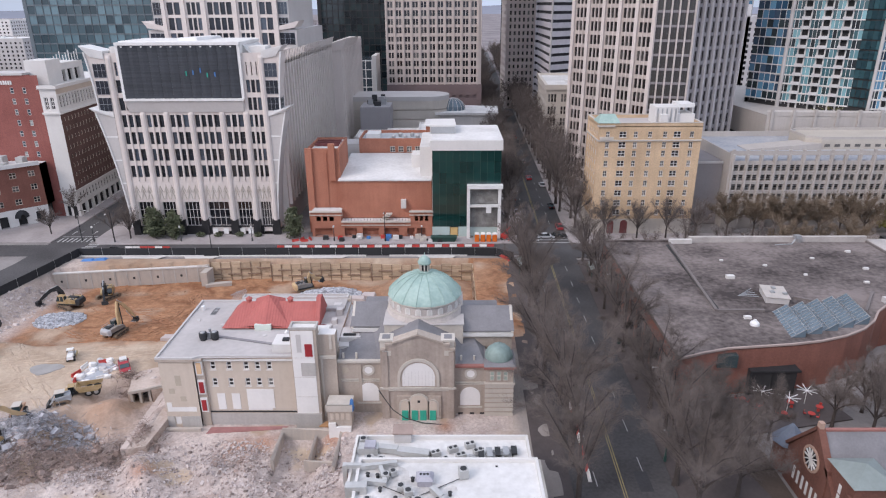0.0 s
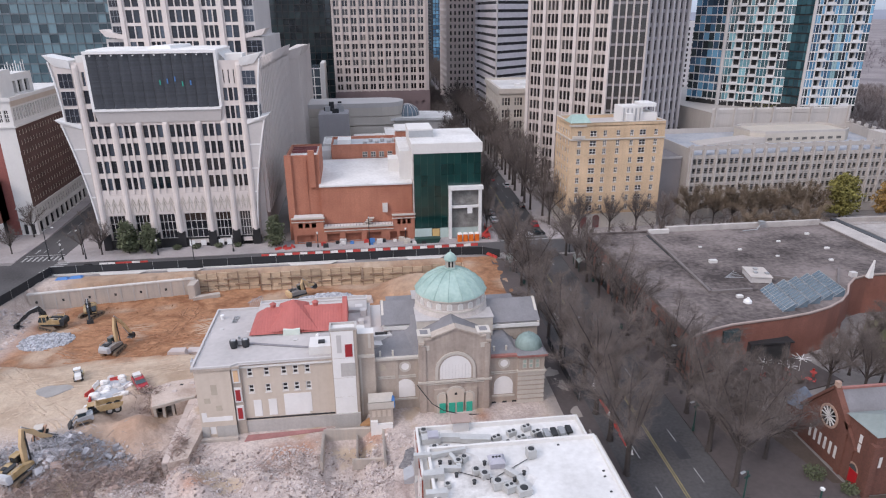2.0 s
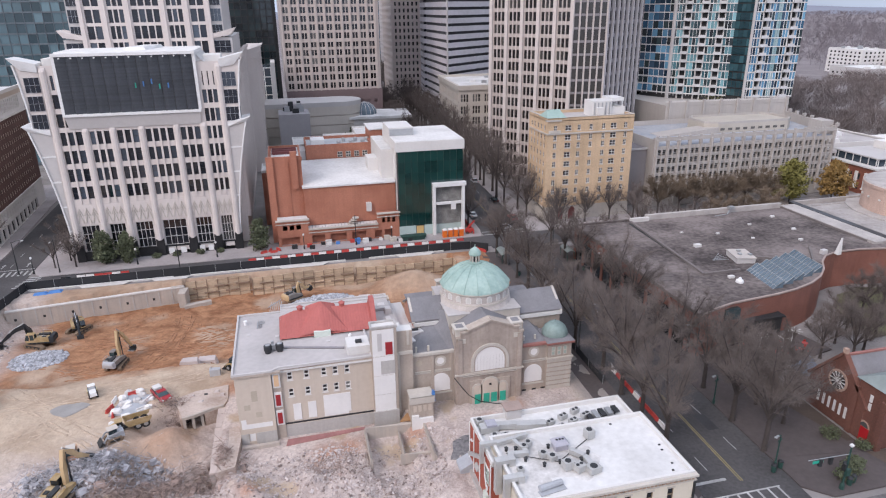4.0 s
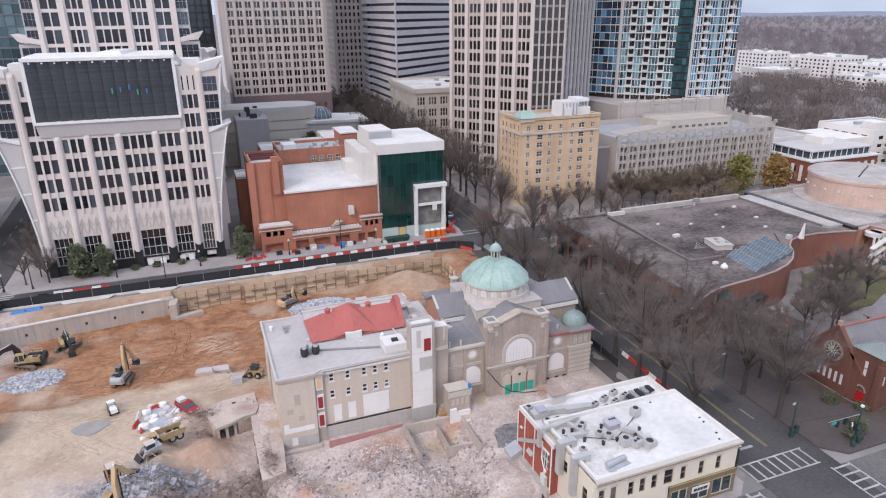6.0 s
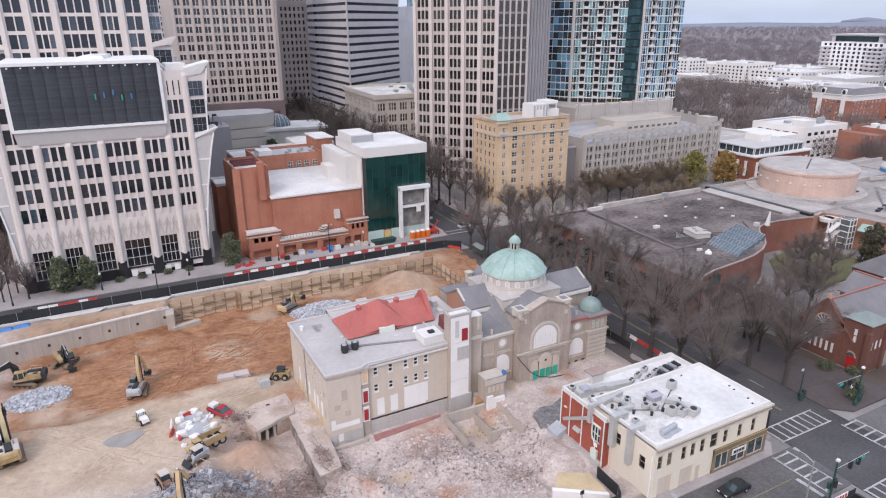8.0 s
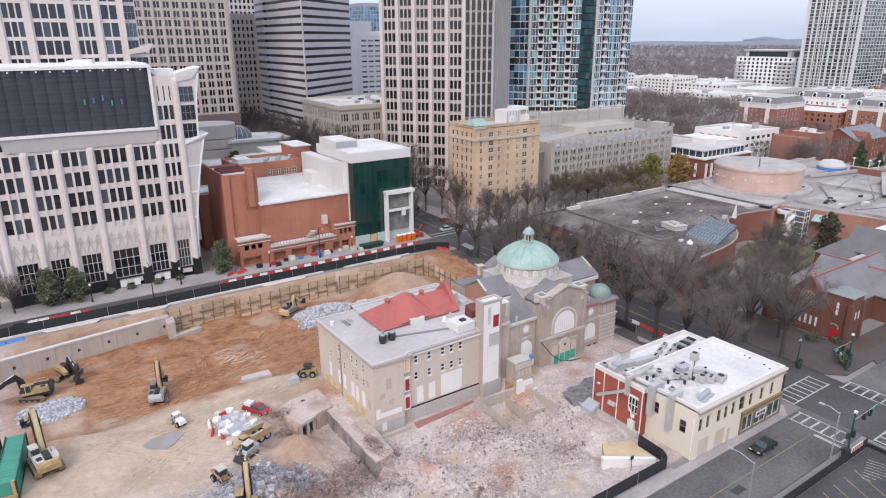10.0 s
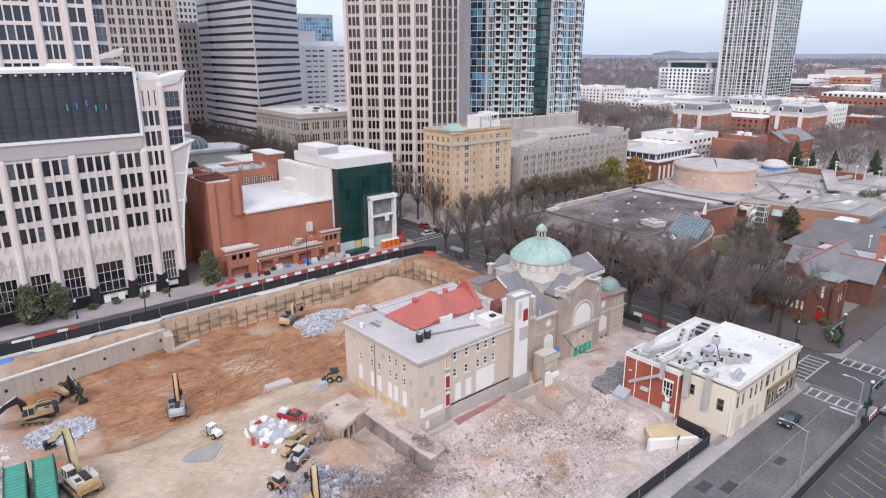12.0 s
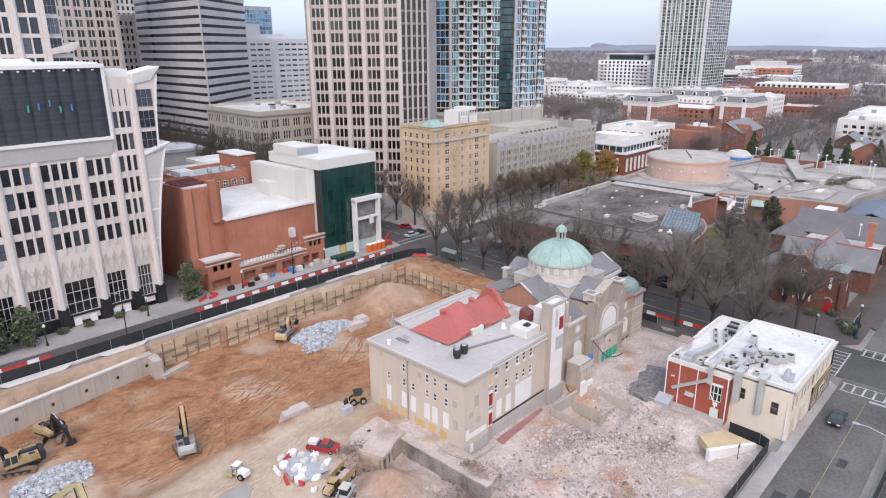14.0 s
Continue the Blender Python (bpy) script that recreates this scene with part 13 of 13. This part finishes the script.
def far_block(label, x0, x1, y0, y1, z1, wall_m, roof_m=WHITE_ROOF, faces="sw", pitch=4.0, floor=3.3, w=1.7, h=1.7, most=18, gear=3, name="apartment_block", glass=GLASS):
    """Distant flat-roofed block with window openings and a little roof plant."""
    b = plain_tower(name, label, "building", x0, x1, y0, y1, z1, wall_m, glass, pitch, floor, w, h, roof_m=roof_m, faces=faces, most=most, group="city blocks")
    rnd = random.Random(int(x0 * 7 + y0))
    for _ in range(gear):
        x, y = rnd.uniform(x0 + 2, x1 - 6), rnd.uniform(y0 + 2, y1 - 6)
        part("roof_unit", Mesh().box(x, x + rnd.uniform(1.5, 4), y, y + rnd.uniform(1.5, 4), z1 - 0.3, z1 + rnd.uniform(0.8, 2.6)), rnd.choice((WHITE_METAL, METAL, WARM_WHITE)), b)
    return b


def hip_roof(x0, x1, y0, y1, z0, rise, inset, s=0):
    """Sloping sides up to a flat deck."""
    m = Mesh()
    a = [(x0, y0), (x1, y0), (x1, y1), (x0, y1)]
    c = [(x0 + inset, y0 + inset), (x1 - inset, y0 + inset), (x1 - inset, y1 - inset), (x0 + inset, y1 - inset)]
    return m.rings([[(x, y, z0) for x, y in a], [(x, y, z0 + rise) for x, y in c]], s)


def mansard_block(label, x0, x1, y0, y1, zw, white_from, most=40):
    """Brick flats with a white top storey, slate mansard and arched white dormers."""
    b = thing("apartment_block", label, "building", "mansard flats")
    holes_w = grid_holes([2.5 + 3.6 * k for k in range(int((y1 - y0 - 2) / 3.6))], 1.6, [z for z in (0.6, 3.9, 7.2, 10.5) if z + 2 < zw], 1.9)
    holes_s = grid_holes([2.5 + 3.6 * k for k in range(int((x1 - x0 - 2) / 3.6))], 1.6, [z for z in (0.6, 3.9, 7.2, 10.5) if z + 2 < zw], 1.9)
    for z0, z1, mt, nm in ((G, white_from, PINK_BRICK, "brick_wall"), (white_from, zw, WARM_WHITE, "white_wall")):
        m = Mesh()
        cut = lambda hs: [h for h in hs if h[2] >= z0 - 0.01 and h[3] <= z1 + 0.01]
        wall_face(m, (x0, y1), (x0, y0), z0, z1, cut(holes_w), 0.3)
        wall_face(m, (x0, y0), (x1, y0), z0, z1, cut(holes_s), 0.3)
        wall_face(m, (x1, y0), (x1, y1), z0, z1)
        wall_face(m, (x1, y1), (x0, y1), z0, z1)
        part(nm, m, [mt], b)
        windows(b, (x0, y1), (x0, y0), cut(holes_w), 2, 2, 0.12, (WHITE_PAINT, GLASS), 0.2, most=most)
        windows(b, (x0, y0), (x1, y0), cut(holes_s), 2, 2, 0.12, (WHITE_PAINT, GLASS), 0.2, most=most)
    for y in (y0 + 4.4, y1 - 6.8):
        part("white_bay", Mesh().box(x0 - 0.9, x0, y, y + 2.4, 3.0, zw + 0.2), WARM_WHITE, b)
    part("cornice", Mesh().box(x0 - 0.5, x1 + 0.5, y0 - 0.5, y1 + 0.5, zw, zw + 0.5), WHITE_PAINT, b)
    part("mansard_roof", hip_roof(x0, x1, y0, y1, zw + 0.5, 3.6, 2.2), SLATE, b)
    part("roof_deck", Mesh().box(x0 + 2.6, x1 - 2.6, y0 + 2.6, y1 - 2.6, zw + 4.08, zw + 4.3), GREY_ROOF, b)
    n = max(2, int((y1 - y0) / 9))
    for k in range(n):
        y = y0 + (k + 0.5) * (y1 - y0) / n
        arch = [(y - 1.5, zw + 0.5)] + [(y + 1.5 * math.cos(a), zw + 2.4 + 1.3 * math.sin(a)) for a in np.linspace(math.pi, 0, 9)] + [(y + 1.5, zw + 0.5)]
        d = part("dormer", Mesh().rings([[(x0 + 0.1, v, z) for v, z in arch], [(x0 + 2.6, v, z) for v, z in arch]]), WHITE_PAINT, b)
        inner = [(y + (v - y) * 0.62, zw + 0.8 + (z - zw - 0.5) * 0.75) for v, z in arch]
        part("dormer_window", Mesh().rings([[(x0 + 0.02, v, z) for v, z in inner], [(x0 + 0.3, v, z) for v, z in inner]]), DARK_GLASS, d)
    return b


def gabled_house(label, x0, x1, y0, y1, zw, rise, wall_m, roof_m, gable_w=0.0, most=12, name="house"):
    """House with a ridge along x, windows and, where given, a cross gable to the west."""
    b = thing(name, label, "house", "houses beyond")
    m = Mesh()
    us = [2.0 + 3.2 * k for k in range(max(1, int((x1 - x0 - 2) / 3.2)))]
    ws = [2.0 + 3.2 * k for k in range(max(1, int((y1 - y0 - 2) / 3.2)))]
    zs = [z for z in (0.4, 3.6, 6.8) if z + 1.9 < zw]
    hs, hw = grid_holes(us, 1.2, zs, 1.8), grid_holes(ws, 1.2, zs, 1.8)
    wall_face(m, (x0, y0), (x1, y0), G, zw, hs, 0.25)
    wall_face(m, (x0, y1), (x0, y0), G, zw, hw, 0.25)
    wall_face(m, (x1, y0), (x1, y1), G, zw)
    wall_face(m, (x1, y1), (x0, y1), G, zw)
    ym = (y0 + y1) / 2
    m.face(((x0, y1, zw), (x0, y0, zw), (x0, ym, zw + rise)))
    m.face(((x1, y0, zw), (x1, y1, zw), (x1, ym, zw + rise)))
    part("wall", m, [wall_m], b)
    windows(b, (x0, y0), (x1, y0), hs, 1, 2, 0.1, (WHITE_PAINT, GLASS), 0.15, most=most)
    windows(b, (x0, y1), (x0, y0), hw, 1, 2, 0.1, (WHITE_PAINT, GLASS), 0.15, most=most)
    e, t = 0.5, 0.3
    for s, y in ((1, y0), (-1, y1)):
        yo, zo = y - s * e, zw - rise * e / (ym - y0)
        r = Mesh().rings([[(x, yo, zo + 0.05), (x, ym, zw + rise + 0.05), (x, ym, zw + rise + t), (x, yo, zo + t)] for x in (x0 - e, x1 + e)])
        part("roof", r, roof_m, b)
    if gable_w:
        xm = x0 + gable_w
        g = Mesh().rings([[(x0 + 2, y0 - 1.6, G), (x0 + 2, y0 - 1.6, zw), (xm, y0 - 1.6, zw + rise * 0.8), (2 * xm - x0 - 2, y0 - 1.6, zw), (2 * xm - x0 - 2, y0 - 1.6, G)],
                          [(x0 + 2, ym, G), (x0 + 2, ym, zw), (xm, ym, zw + rise * 0.8), (2 * xm - x0 - 2, ym, zw), (2 * xm - x0 - 2, ym, G)]])
        part("cross_gable", g, wall_m, b)
        for s in (1, -1):
            part("gable_slope", Mesh().beam((xm + s * (xm - x0 - 1.2) / 2, y0 - 2, zw + rise * 0.42), (xm + s * (xm - x0 - 1.2) / 2, ym, zw + rise * 0.42), 0.3, 0.3), roof_m, b)
    part("chimney", Mesh().box(x0 + 3, x0 + 4, ym - 0.5, ym + 0.5, zw, zw + rise + 1.4), wall_m, b)
    return b


# the street behind the round hall
f = far_block("white modern flats with stepped terraces", 205, 236, 180, 206, 13.6, WARM_WHITE, pitch=4.4, w=2.8, h=1.5, most=18)
part("stair_tower", Mesh().box(206, 213, 181, 187, 13.3, 16.8), WARM_WHITE, f)
part("terrace_storey", Mesh().box(190, 205, 182, 204, G, 11.2), WARM_WHITE, f)
for k in range(3):
    part("window_band", Mesh().box(189.8, 190, 183.5, 202.5, 1.4 + k * 3.2, 2.9 + k * 3.2), DARK_GLASS, f)
far_block("low white-roofed block beside the flats", 160, 188, 192, 222, 11.4, WARM_WHITE, GREY_ROOF, pitch=4.4, w=2.6, h=1.5, most=40, gear=6)
f = far_block("red-brick block with white window bays and glazed top", 156, 190, 166, 186, 7.6, BROWN_BRICK, GREY_ROOF, pitch=3.4, floor=3.3, w=1.5, h=2.3, most=24, gear=0)
for k in range(9):
    part("white_bay", Mesh().prism([(157.3 + k * 3.7, 166), (157.5 + k * 3.7, 165.5), (158.3 + k * 3.7, 165.5), (158.5 + k * 3.7, 166)], 0.6, 6.4), WHITE_PAINT, f)
for k in range(5):
    part("white_bay", Mesh().prism([(156, 168.9 + k * 3.8), (155.5, 169.1 + k * 3.8), (155.5, 169.9 + k * 3.8), (156, 170.1 + k * 3.8)][::-1], 0.6, 6.4), WHITE_PAINT, f)
part("cornice", Mesh().box(155.4, 190.6, 165.3, 186.6, 8.15, 8.7), WHITE_PAINT, f)
part("glazed_storey", Mesh().box(158.2, 188, 168.2, 185.5, 8.7, 11.2), GLASS_LIT, f)
for k in range(11):
    part("glazing_post", Mesh().box(158.3 + k * 2.9, 158.6 + k * 2.9, 168.05, 168.2, 8.7, 11.2), WHITE_PAINT, f)
for k in range(6):
    part("glazing_post", Mesh().box(158.05, 158.2, 168.4 + k * 3.2, 168.7 + k * 3.2, 8.7, 11.2), WHITE_PAINT, f)
part("upper_roof", Mesh().box(157.6, 188.6, 167.6, 186.1, 11.2, 11.6), PALE_GREY, f)
part("roof_tower", Mesh().box(172, 178, 176, 184, 11.6, 14.2), WARM_WHITE, f)
f = far_block("tall plain orange-brick block with few windows", 236, 248, 160, 178, 12.7, PINK_BRICK, GREY_ROOF, pitch=8, floor=3.2, w=0.9, h=1.2, most=18)
part("brick_wing", Mesh().box(230, 236, 163, 180, G, 11.0), PINK_BRICK, f)
gabled_house("red-brick house with slate cross gables", 255, 288, 152, 170, 9.0, 5.0, BROWN_BRICK, SLATE_GREY, 7.0, 40, "brick_house")
gabled_house("brown-brick house with a grey gabled roof", 248, 274, 84, 100, 5.2, 5.2, PINK_BRICK, SLATE_GREY, 6.0)
gabled_house("small house with a grey gabled roof", 305, 322, 108, 119, 3.2, 3.4, DARK_BRICK, SLATE_GREY)
gabled_house("pale house with a grey roof", 284, 298, 98, 109, 3.4, 3.2, WARM_WHITE, SLATE_GREY)
f = far_block("white three-storey flats with balconies", 336, 372, 100, 126, 11.5, WARM_WHITE, pitch=4.2, w=2.4, h=1.9, most=18)
part("roof_house", Mesh().box(344, 360, 104, 116, 11.2, 13.8), WARM_WHITE, f)
far_block("white flats among bare trees", 372, 404, 84, 98, 10.0, WARM_WHITE, pitch=4.2, w=2.4, h=1.9, most=40)

# mansard flats
mansard_block("brick and white flats with a slate mansard roof", 332, 366, 236, 262, 15.2, 12.4)
mansard_block("white flats with brick ground floor and arched dormers", 408, 432, 228, 266, 15.0, 3.4)
mansard_block("white-topped brick flats with slate mansard", 372, 402, 186, 212, 14.6, 12.0)
far_block("white flats behind the brick mansard block", 412, 440, 186, 222, 16.5, WARM_WHITE, pitch=4, most=2, gear=4)
far_block("brown-brick flats with a pale roof", 452, 484, 168, 194, 7.5, BROWN_BRICK, GREY_ROOF, pitch=4, most=2, gear=4)
far_block("long white flats with white roofs above the trees", 408, 470, 112, 136, 9.5, WARM_WHITE, pitch=4.2, w=2.2, most=2, gear=4)
far_block("low white hall among bare trees", 735, 785, 175, 205, 9.0, WARM_WHITE, pitch=5, most=2)
f = far_block("low flats with white roofs behind mansards", 366, 408, 214, 262, 9.5, PINK_BRICK, pitch=4, most=18)

# long brick flats, bridge, white roofs, hospital
f = far_block("long red-brick flats with white attic", 560, 600, 176, 250, 15.0, PINK_BRICK, pitch=4.0, w=1.8, h=1.8, most=18, gear=6)
part("attic", Mesh().box(562, 598, 178, 248, 14.7, 18.6), WARM_WHITE, f)
for k in range(15):
    part("attic_window", Mesh().box(561.7, 562, 181 + k * 4.5, 183.4 + k * 4.5, 15.6, 17.6), DARK_GLASS, f)
far_block("brick building with white sills", 540, 556, 205, 238, 9.0, PINK_BRICK, GREY_ROOF, most=18)
far_block("red-brick block beside the tower", 572, 596, 258, 282, 13.0, RED_BRICK, most=12)
bridge = thing("road_bridge", "concrete road bridge over the tracks", "bridge")
part("deck", Mesh().box(600, 612, 60, 176, 3.2, 4.4), PALE_CONCRETE, bridge)
part("parapet", Mesh().box(599.6, 600, 60, 176, 4.4, 5.4), PALE_CONCRETE, bridge)
for k in range(8):
    part("pier", Mesh().box(603, 609, 66 + k * 14, 67.4 + k * 14, G, 3.2), CONCRETE, bridge)
for k, (x0, x1, y0, y1, z1) in enumerate(((420, 470, 300, 340, 10.5), (480, 540, 330, 372, 12), (500, 552, 385, 440, 12.8), (440, 486, 352, 392, 9.5), (545, 600, 300, 334, 11), (470, 520, 262, 296, 10), (500, 545, 445, 480, 17.5), (560, 610, 420, 470, 12), (472, 498, 490, 530, 20), (500, 560, 486, 520, 15), (430, 470, 440, 480, 9), (445, 500, 205, 250, 13), (505, 536, 240, 290, 14))):
    far_block("white-roofed apartment blocks in rows", x0, x1, y0, y1, z1, (WARM_WHITE, PALE_GREY, WARM_WHITE)[k % 3], most=14, gear=5, pitch=4.6, w=2.2)
rnd_far = random.Random(77)
f = far_block("white hospital with long bands of windows", 930, 1010, 330, 400, 22, WARM_WHITE, most=12, pitch=6, w=4.8, h=1.6, floor=4, gear=6)
part("upper_block", Mesh().box(950, 985, 345, 385, 21.7, 29), PALE_GREY, f)
far_block("orange-brick hospital wing with bands of windows", 900, 928, 318, 360, 20, ORANGE_BRICK, most=12, pitch=6, w=4, h=1.6, floor=4)
far_block("white hospital wing with bands of windows", 880, 925, 372, 430, 16, WARM_WHITE, most=12, pitch=6, w=4.8, h=1.6, floor=4)
round_hall = thing("round_office", "round glass-banded office beside the hospital", "building")
part("drum", Mesh().lathe(862, 386, [(15, G), (15, 14)], 28), PALE_GREY, round_hall)
for k in range(3):
    part("window_band", Mesh().lathe(862, 386, [(15.2, 2 + k * 4), (15.2, 4.4 + k * 4)], 28), DARK_GLASS, round_hall)
for k in range(46):
    x = rnd_far.uniform(700, 2600)
    y = x * rnd_far.uniform(0.12, 0.62) + rnd_far.uniform(-40, 60)
    if 860 < x < 1040 and 300 < y < 440:
        continue
    w, d, h = rnd_far.uniform(24, 70), rnd_far.uniform(20, 60), rnd_far.uniform(5, 13)
    lab = rnd_far.random() < 0.3
    b = thing("far_building", "low brick building among far woods" if lab else "low pale building among far woods", "building", "far buildings")
    part("wall", Mesh().box(x, x + w, y, y + d, G, h), PINK_BRICK if lab else rnd_far.choice((WARM_WHITE, PALE_GREY)), b)
    part("roof", Mesh().box(x - 0.5, x + w + 0.5, y - 0.5, y + d + 0.5, h, h + 0.8), rnd_far.choice((WHITE_ROOF, WHITE_ROOF, GREY_ROOF)), b)
tank = thing("water_tower", "white water tower standing above the woods", "tower")
part("tank", Mesh().lathe(2600, 723, [(2, 20), (6, 23), (7, 27), (5.4, 31), (1, 33)], 20), WARM_WHITE, tank)
part("stem", Mesh().lathe(2600, 723, [(5, G), (2.4, 6), (2, 21)], 14), WARM_WHITE, tank)

# to the north-west, behind the side-street hotel
far_block("white block with stacked penthouse", -520, -440, 690, 740, 46, WARM_WHITE, most=12, name="office_block", faces="se")
far_block("pale office with regular windows", -395, -350, 560, 610, 34, PALE_GREY, most=12, name="office_block", faces="se")
far_block("low white building with flat roof", -420, -370, 500, 540, 24, WARM_WHITE, most=12, name="office_block", faces="se")

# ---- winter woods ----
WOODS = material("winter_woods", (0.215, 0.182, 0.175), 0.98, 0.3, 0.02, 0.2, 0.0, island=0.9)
# paler bluish copy: distance haze is put into the woods' colour
HAZED_WOODS = material("hazed_winter_woods", (0.222, 0.2, 0.215), 0.98, 0.3, 0.02, 0.2, 0.0, island=0.5)
kept_clear = [(o[0] - 6, o[1] + 6, o[2] - 6, o[3] + 6) for o in (
    (205, 236, 180, 206), (168, 204, 192, 222), (152, 176, 160, 182), (230, 248, 160, 180), (255, 288, 150, 170), (248, 274, 82, 100), (305, 322, 108, 119), (284, 298, 98, 109),
    (336, 404, 84, 126), (300, 432, 170, 266), (540, 612, 60, 282), (420, 612, 262, 480), (880, 1010, 318, 430), (847, 877, 371, 401), (606, 700, 318, 470), (150, 200, 60, 150), (106, 180, 200, 300), (196, 236, 92, 140), (452, 484, 168, 194), (412, 440, 186, 222), (408, 470, 112, 136), (735, 785, 175, 205))]


def wood_tree(m, x, y, h, rnd, n, fat):
    """Loose tuft of twiggy shards over a stem."""
    r = h * rnd.uniform(0.32, 0.46)
    m.tube((x, y, G - 0.5), (x, y, h * 0.6), 0.25, 0.1, 3, cap=False)
    for _ in range(n):
        a, d, z = rnd.uniform(0, 6.28), r * math.sqrt(rnd.random()), rnd.uniform(0.3, 0.95)
        c = Vector((x + d * math.cos(a), y + d * math.sin(a), h * z))
        out = Vector((math.cos(a) * d / r, math.sin(a) * d / r, 0.9))
        s = h * rnd.uniform(0.10, 0.2)
        side = Vector((rnd.uniform(-1, 1), rnd.uniform(-1, 1), rnd.uniform(-0.4, 0.4))) * s * fat
        m.face((c - side, c + side, c + out * s * 1.5))
        side2 = Vector((-side.y, side.x, side.z * 0.5))
        m.face((c - side2, c + side2, c + out * s * 1.2))


def woods(name, label, count, area, lo, hi, n, seed, fat=0.4, mat=WOODS):
    rnd = random.Random(seed)
    m = Mesh()
    made = 0
    while made < count:
        x, y = area(rnd)
        if any(a < x < b and c < y < d for a, b, c, d in kept_clear):
            continue
        wood_tree(m, x, y, rnd.uniform(lo, hi), rnd, n, fat)
        made += 1
    return solid(name, m, mat, label, "woods", kind="stuff")


woods("near_woods", "bare winter trees between the streets beyond", 520, lambda r: (r.uniform(200, 560), r.uniform(70, 420)), 7, 13, 330, 1, 0.055)
woods("middle_woods", "bare winter woods between distant roofs", 2600, lambda r: (lambda x: (x, x * r.uniform(0.02, 1.1) + r.uniform(-60, 120)))(r.uniform(480, 1500)), 8, 15, 60, 2, 0.16, HAZED_WOODS)
woods("far_woods", "continuous bare woods out to the skyline", 5200, lambda r: (lambda x: (x, x * r.uniform(-0.02, 1.15)))(math.sqrt(r.uniform(1400 ** 2, 4200 ** 2))), 12, 22, 14, 3, 0.4, HAZED_WOODS)
woods("north_woods", "bare woods far off between the towers", 900, lambda r: (r.uniform(-1500, -300), r.uniform(800, 2600)), 10, 18, 14, 4)

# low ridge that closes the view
# the blue of distance haze is painted into these hills
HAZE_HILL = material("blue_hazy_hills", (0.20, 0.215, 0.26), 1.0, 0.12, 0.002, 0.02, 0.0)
ridge = Mesh()
ring = []
for k in range(121):
    a = radians(-40 + k * 2)
    z = 40 + 7 * math.sin(k * 0.43) + 5 * math.sin(k * 1.13 + 1)
    ring.append((4500 * math.cos(a), 4500 * math.sin(a), z))
ridge.rings([[(x * 0.93, y * 0.93, G - 2) for x, y, z in ring], ring, [(x * 1.06, y * 1.06, G - 2) for x, y, z in ring]], cap=False, close=False)
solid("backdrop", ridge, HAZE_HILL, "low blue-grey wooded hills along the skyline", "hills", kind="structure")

# the one bare hill on the skyline
hill = Mesh()
hill.rings([[(4560 + 60 * q * math.cos(a), 2733 + w * q * math.sin(a), z) for a in np.linspace(0, 2 * math.pi, 28, endpoint=False)] for q, w, z in ((1.0, 210, G), (0.96, 170, 44), (0.85, 120, 52), (0.7, 95, 57), (0.4, 80, 62), (0.1, 40, 64))], 1)
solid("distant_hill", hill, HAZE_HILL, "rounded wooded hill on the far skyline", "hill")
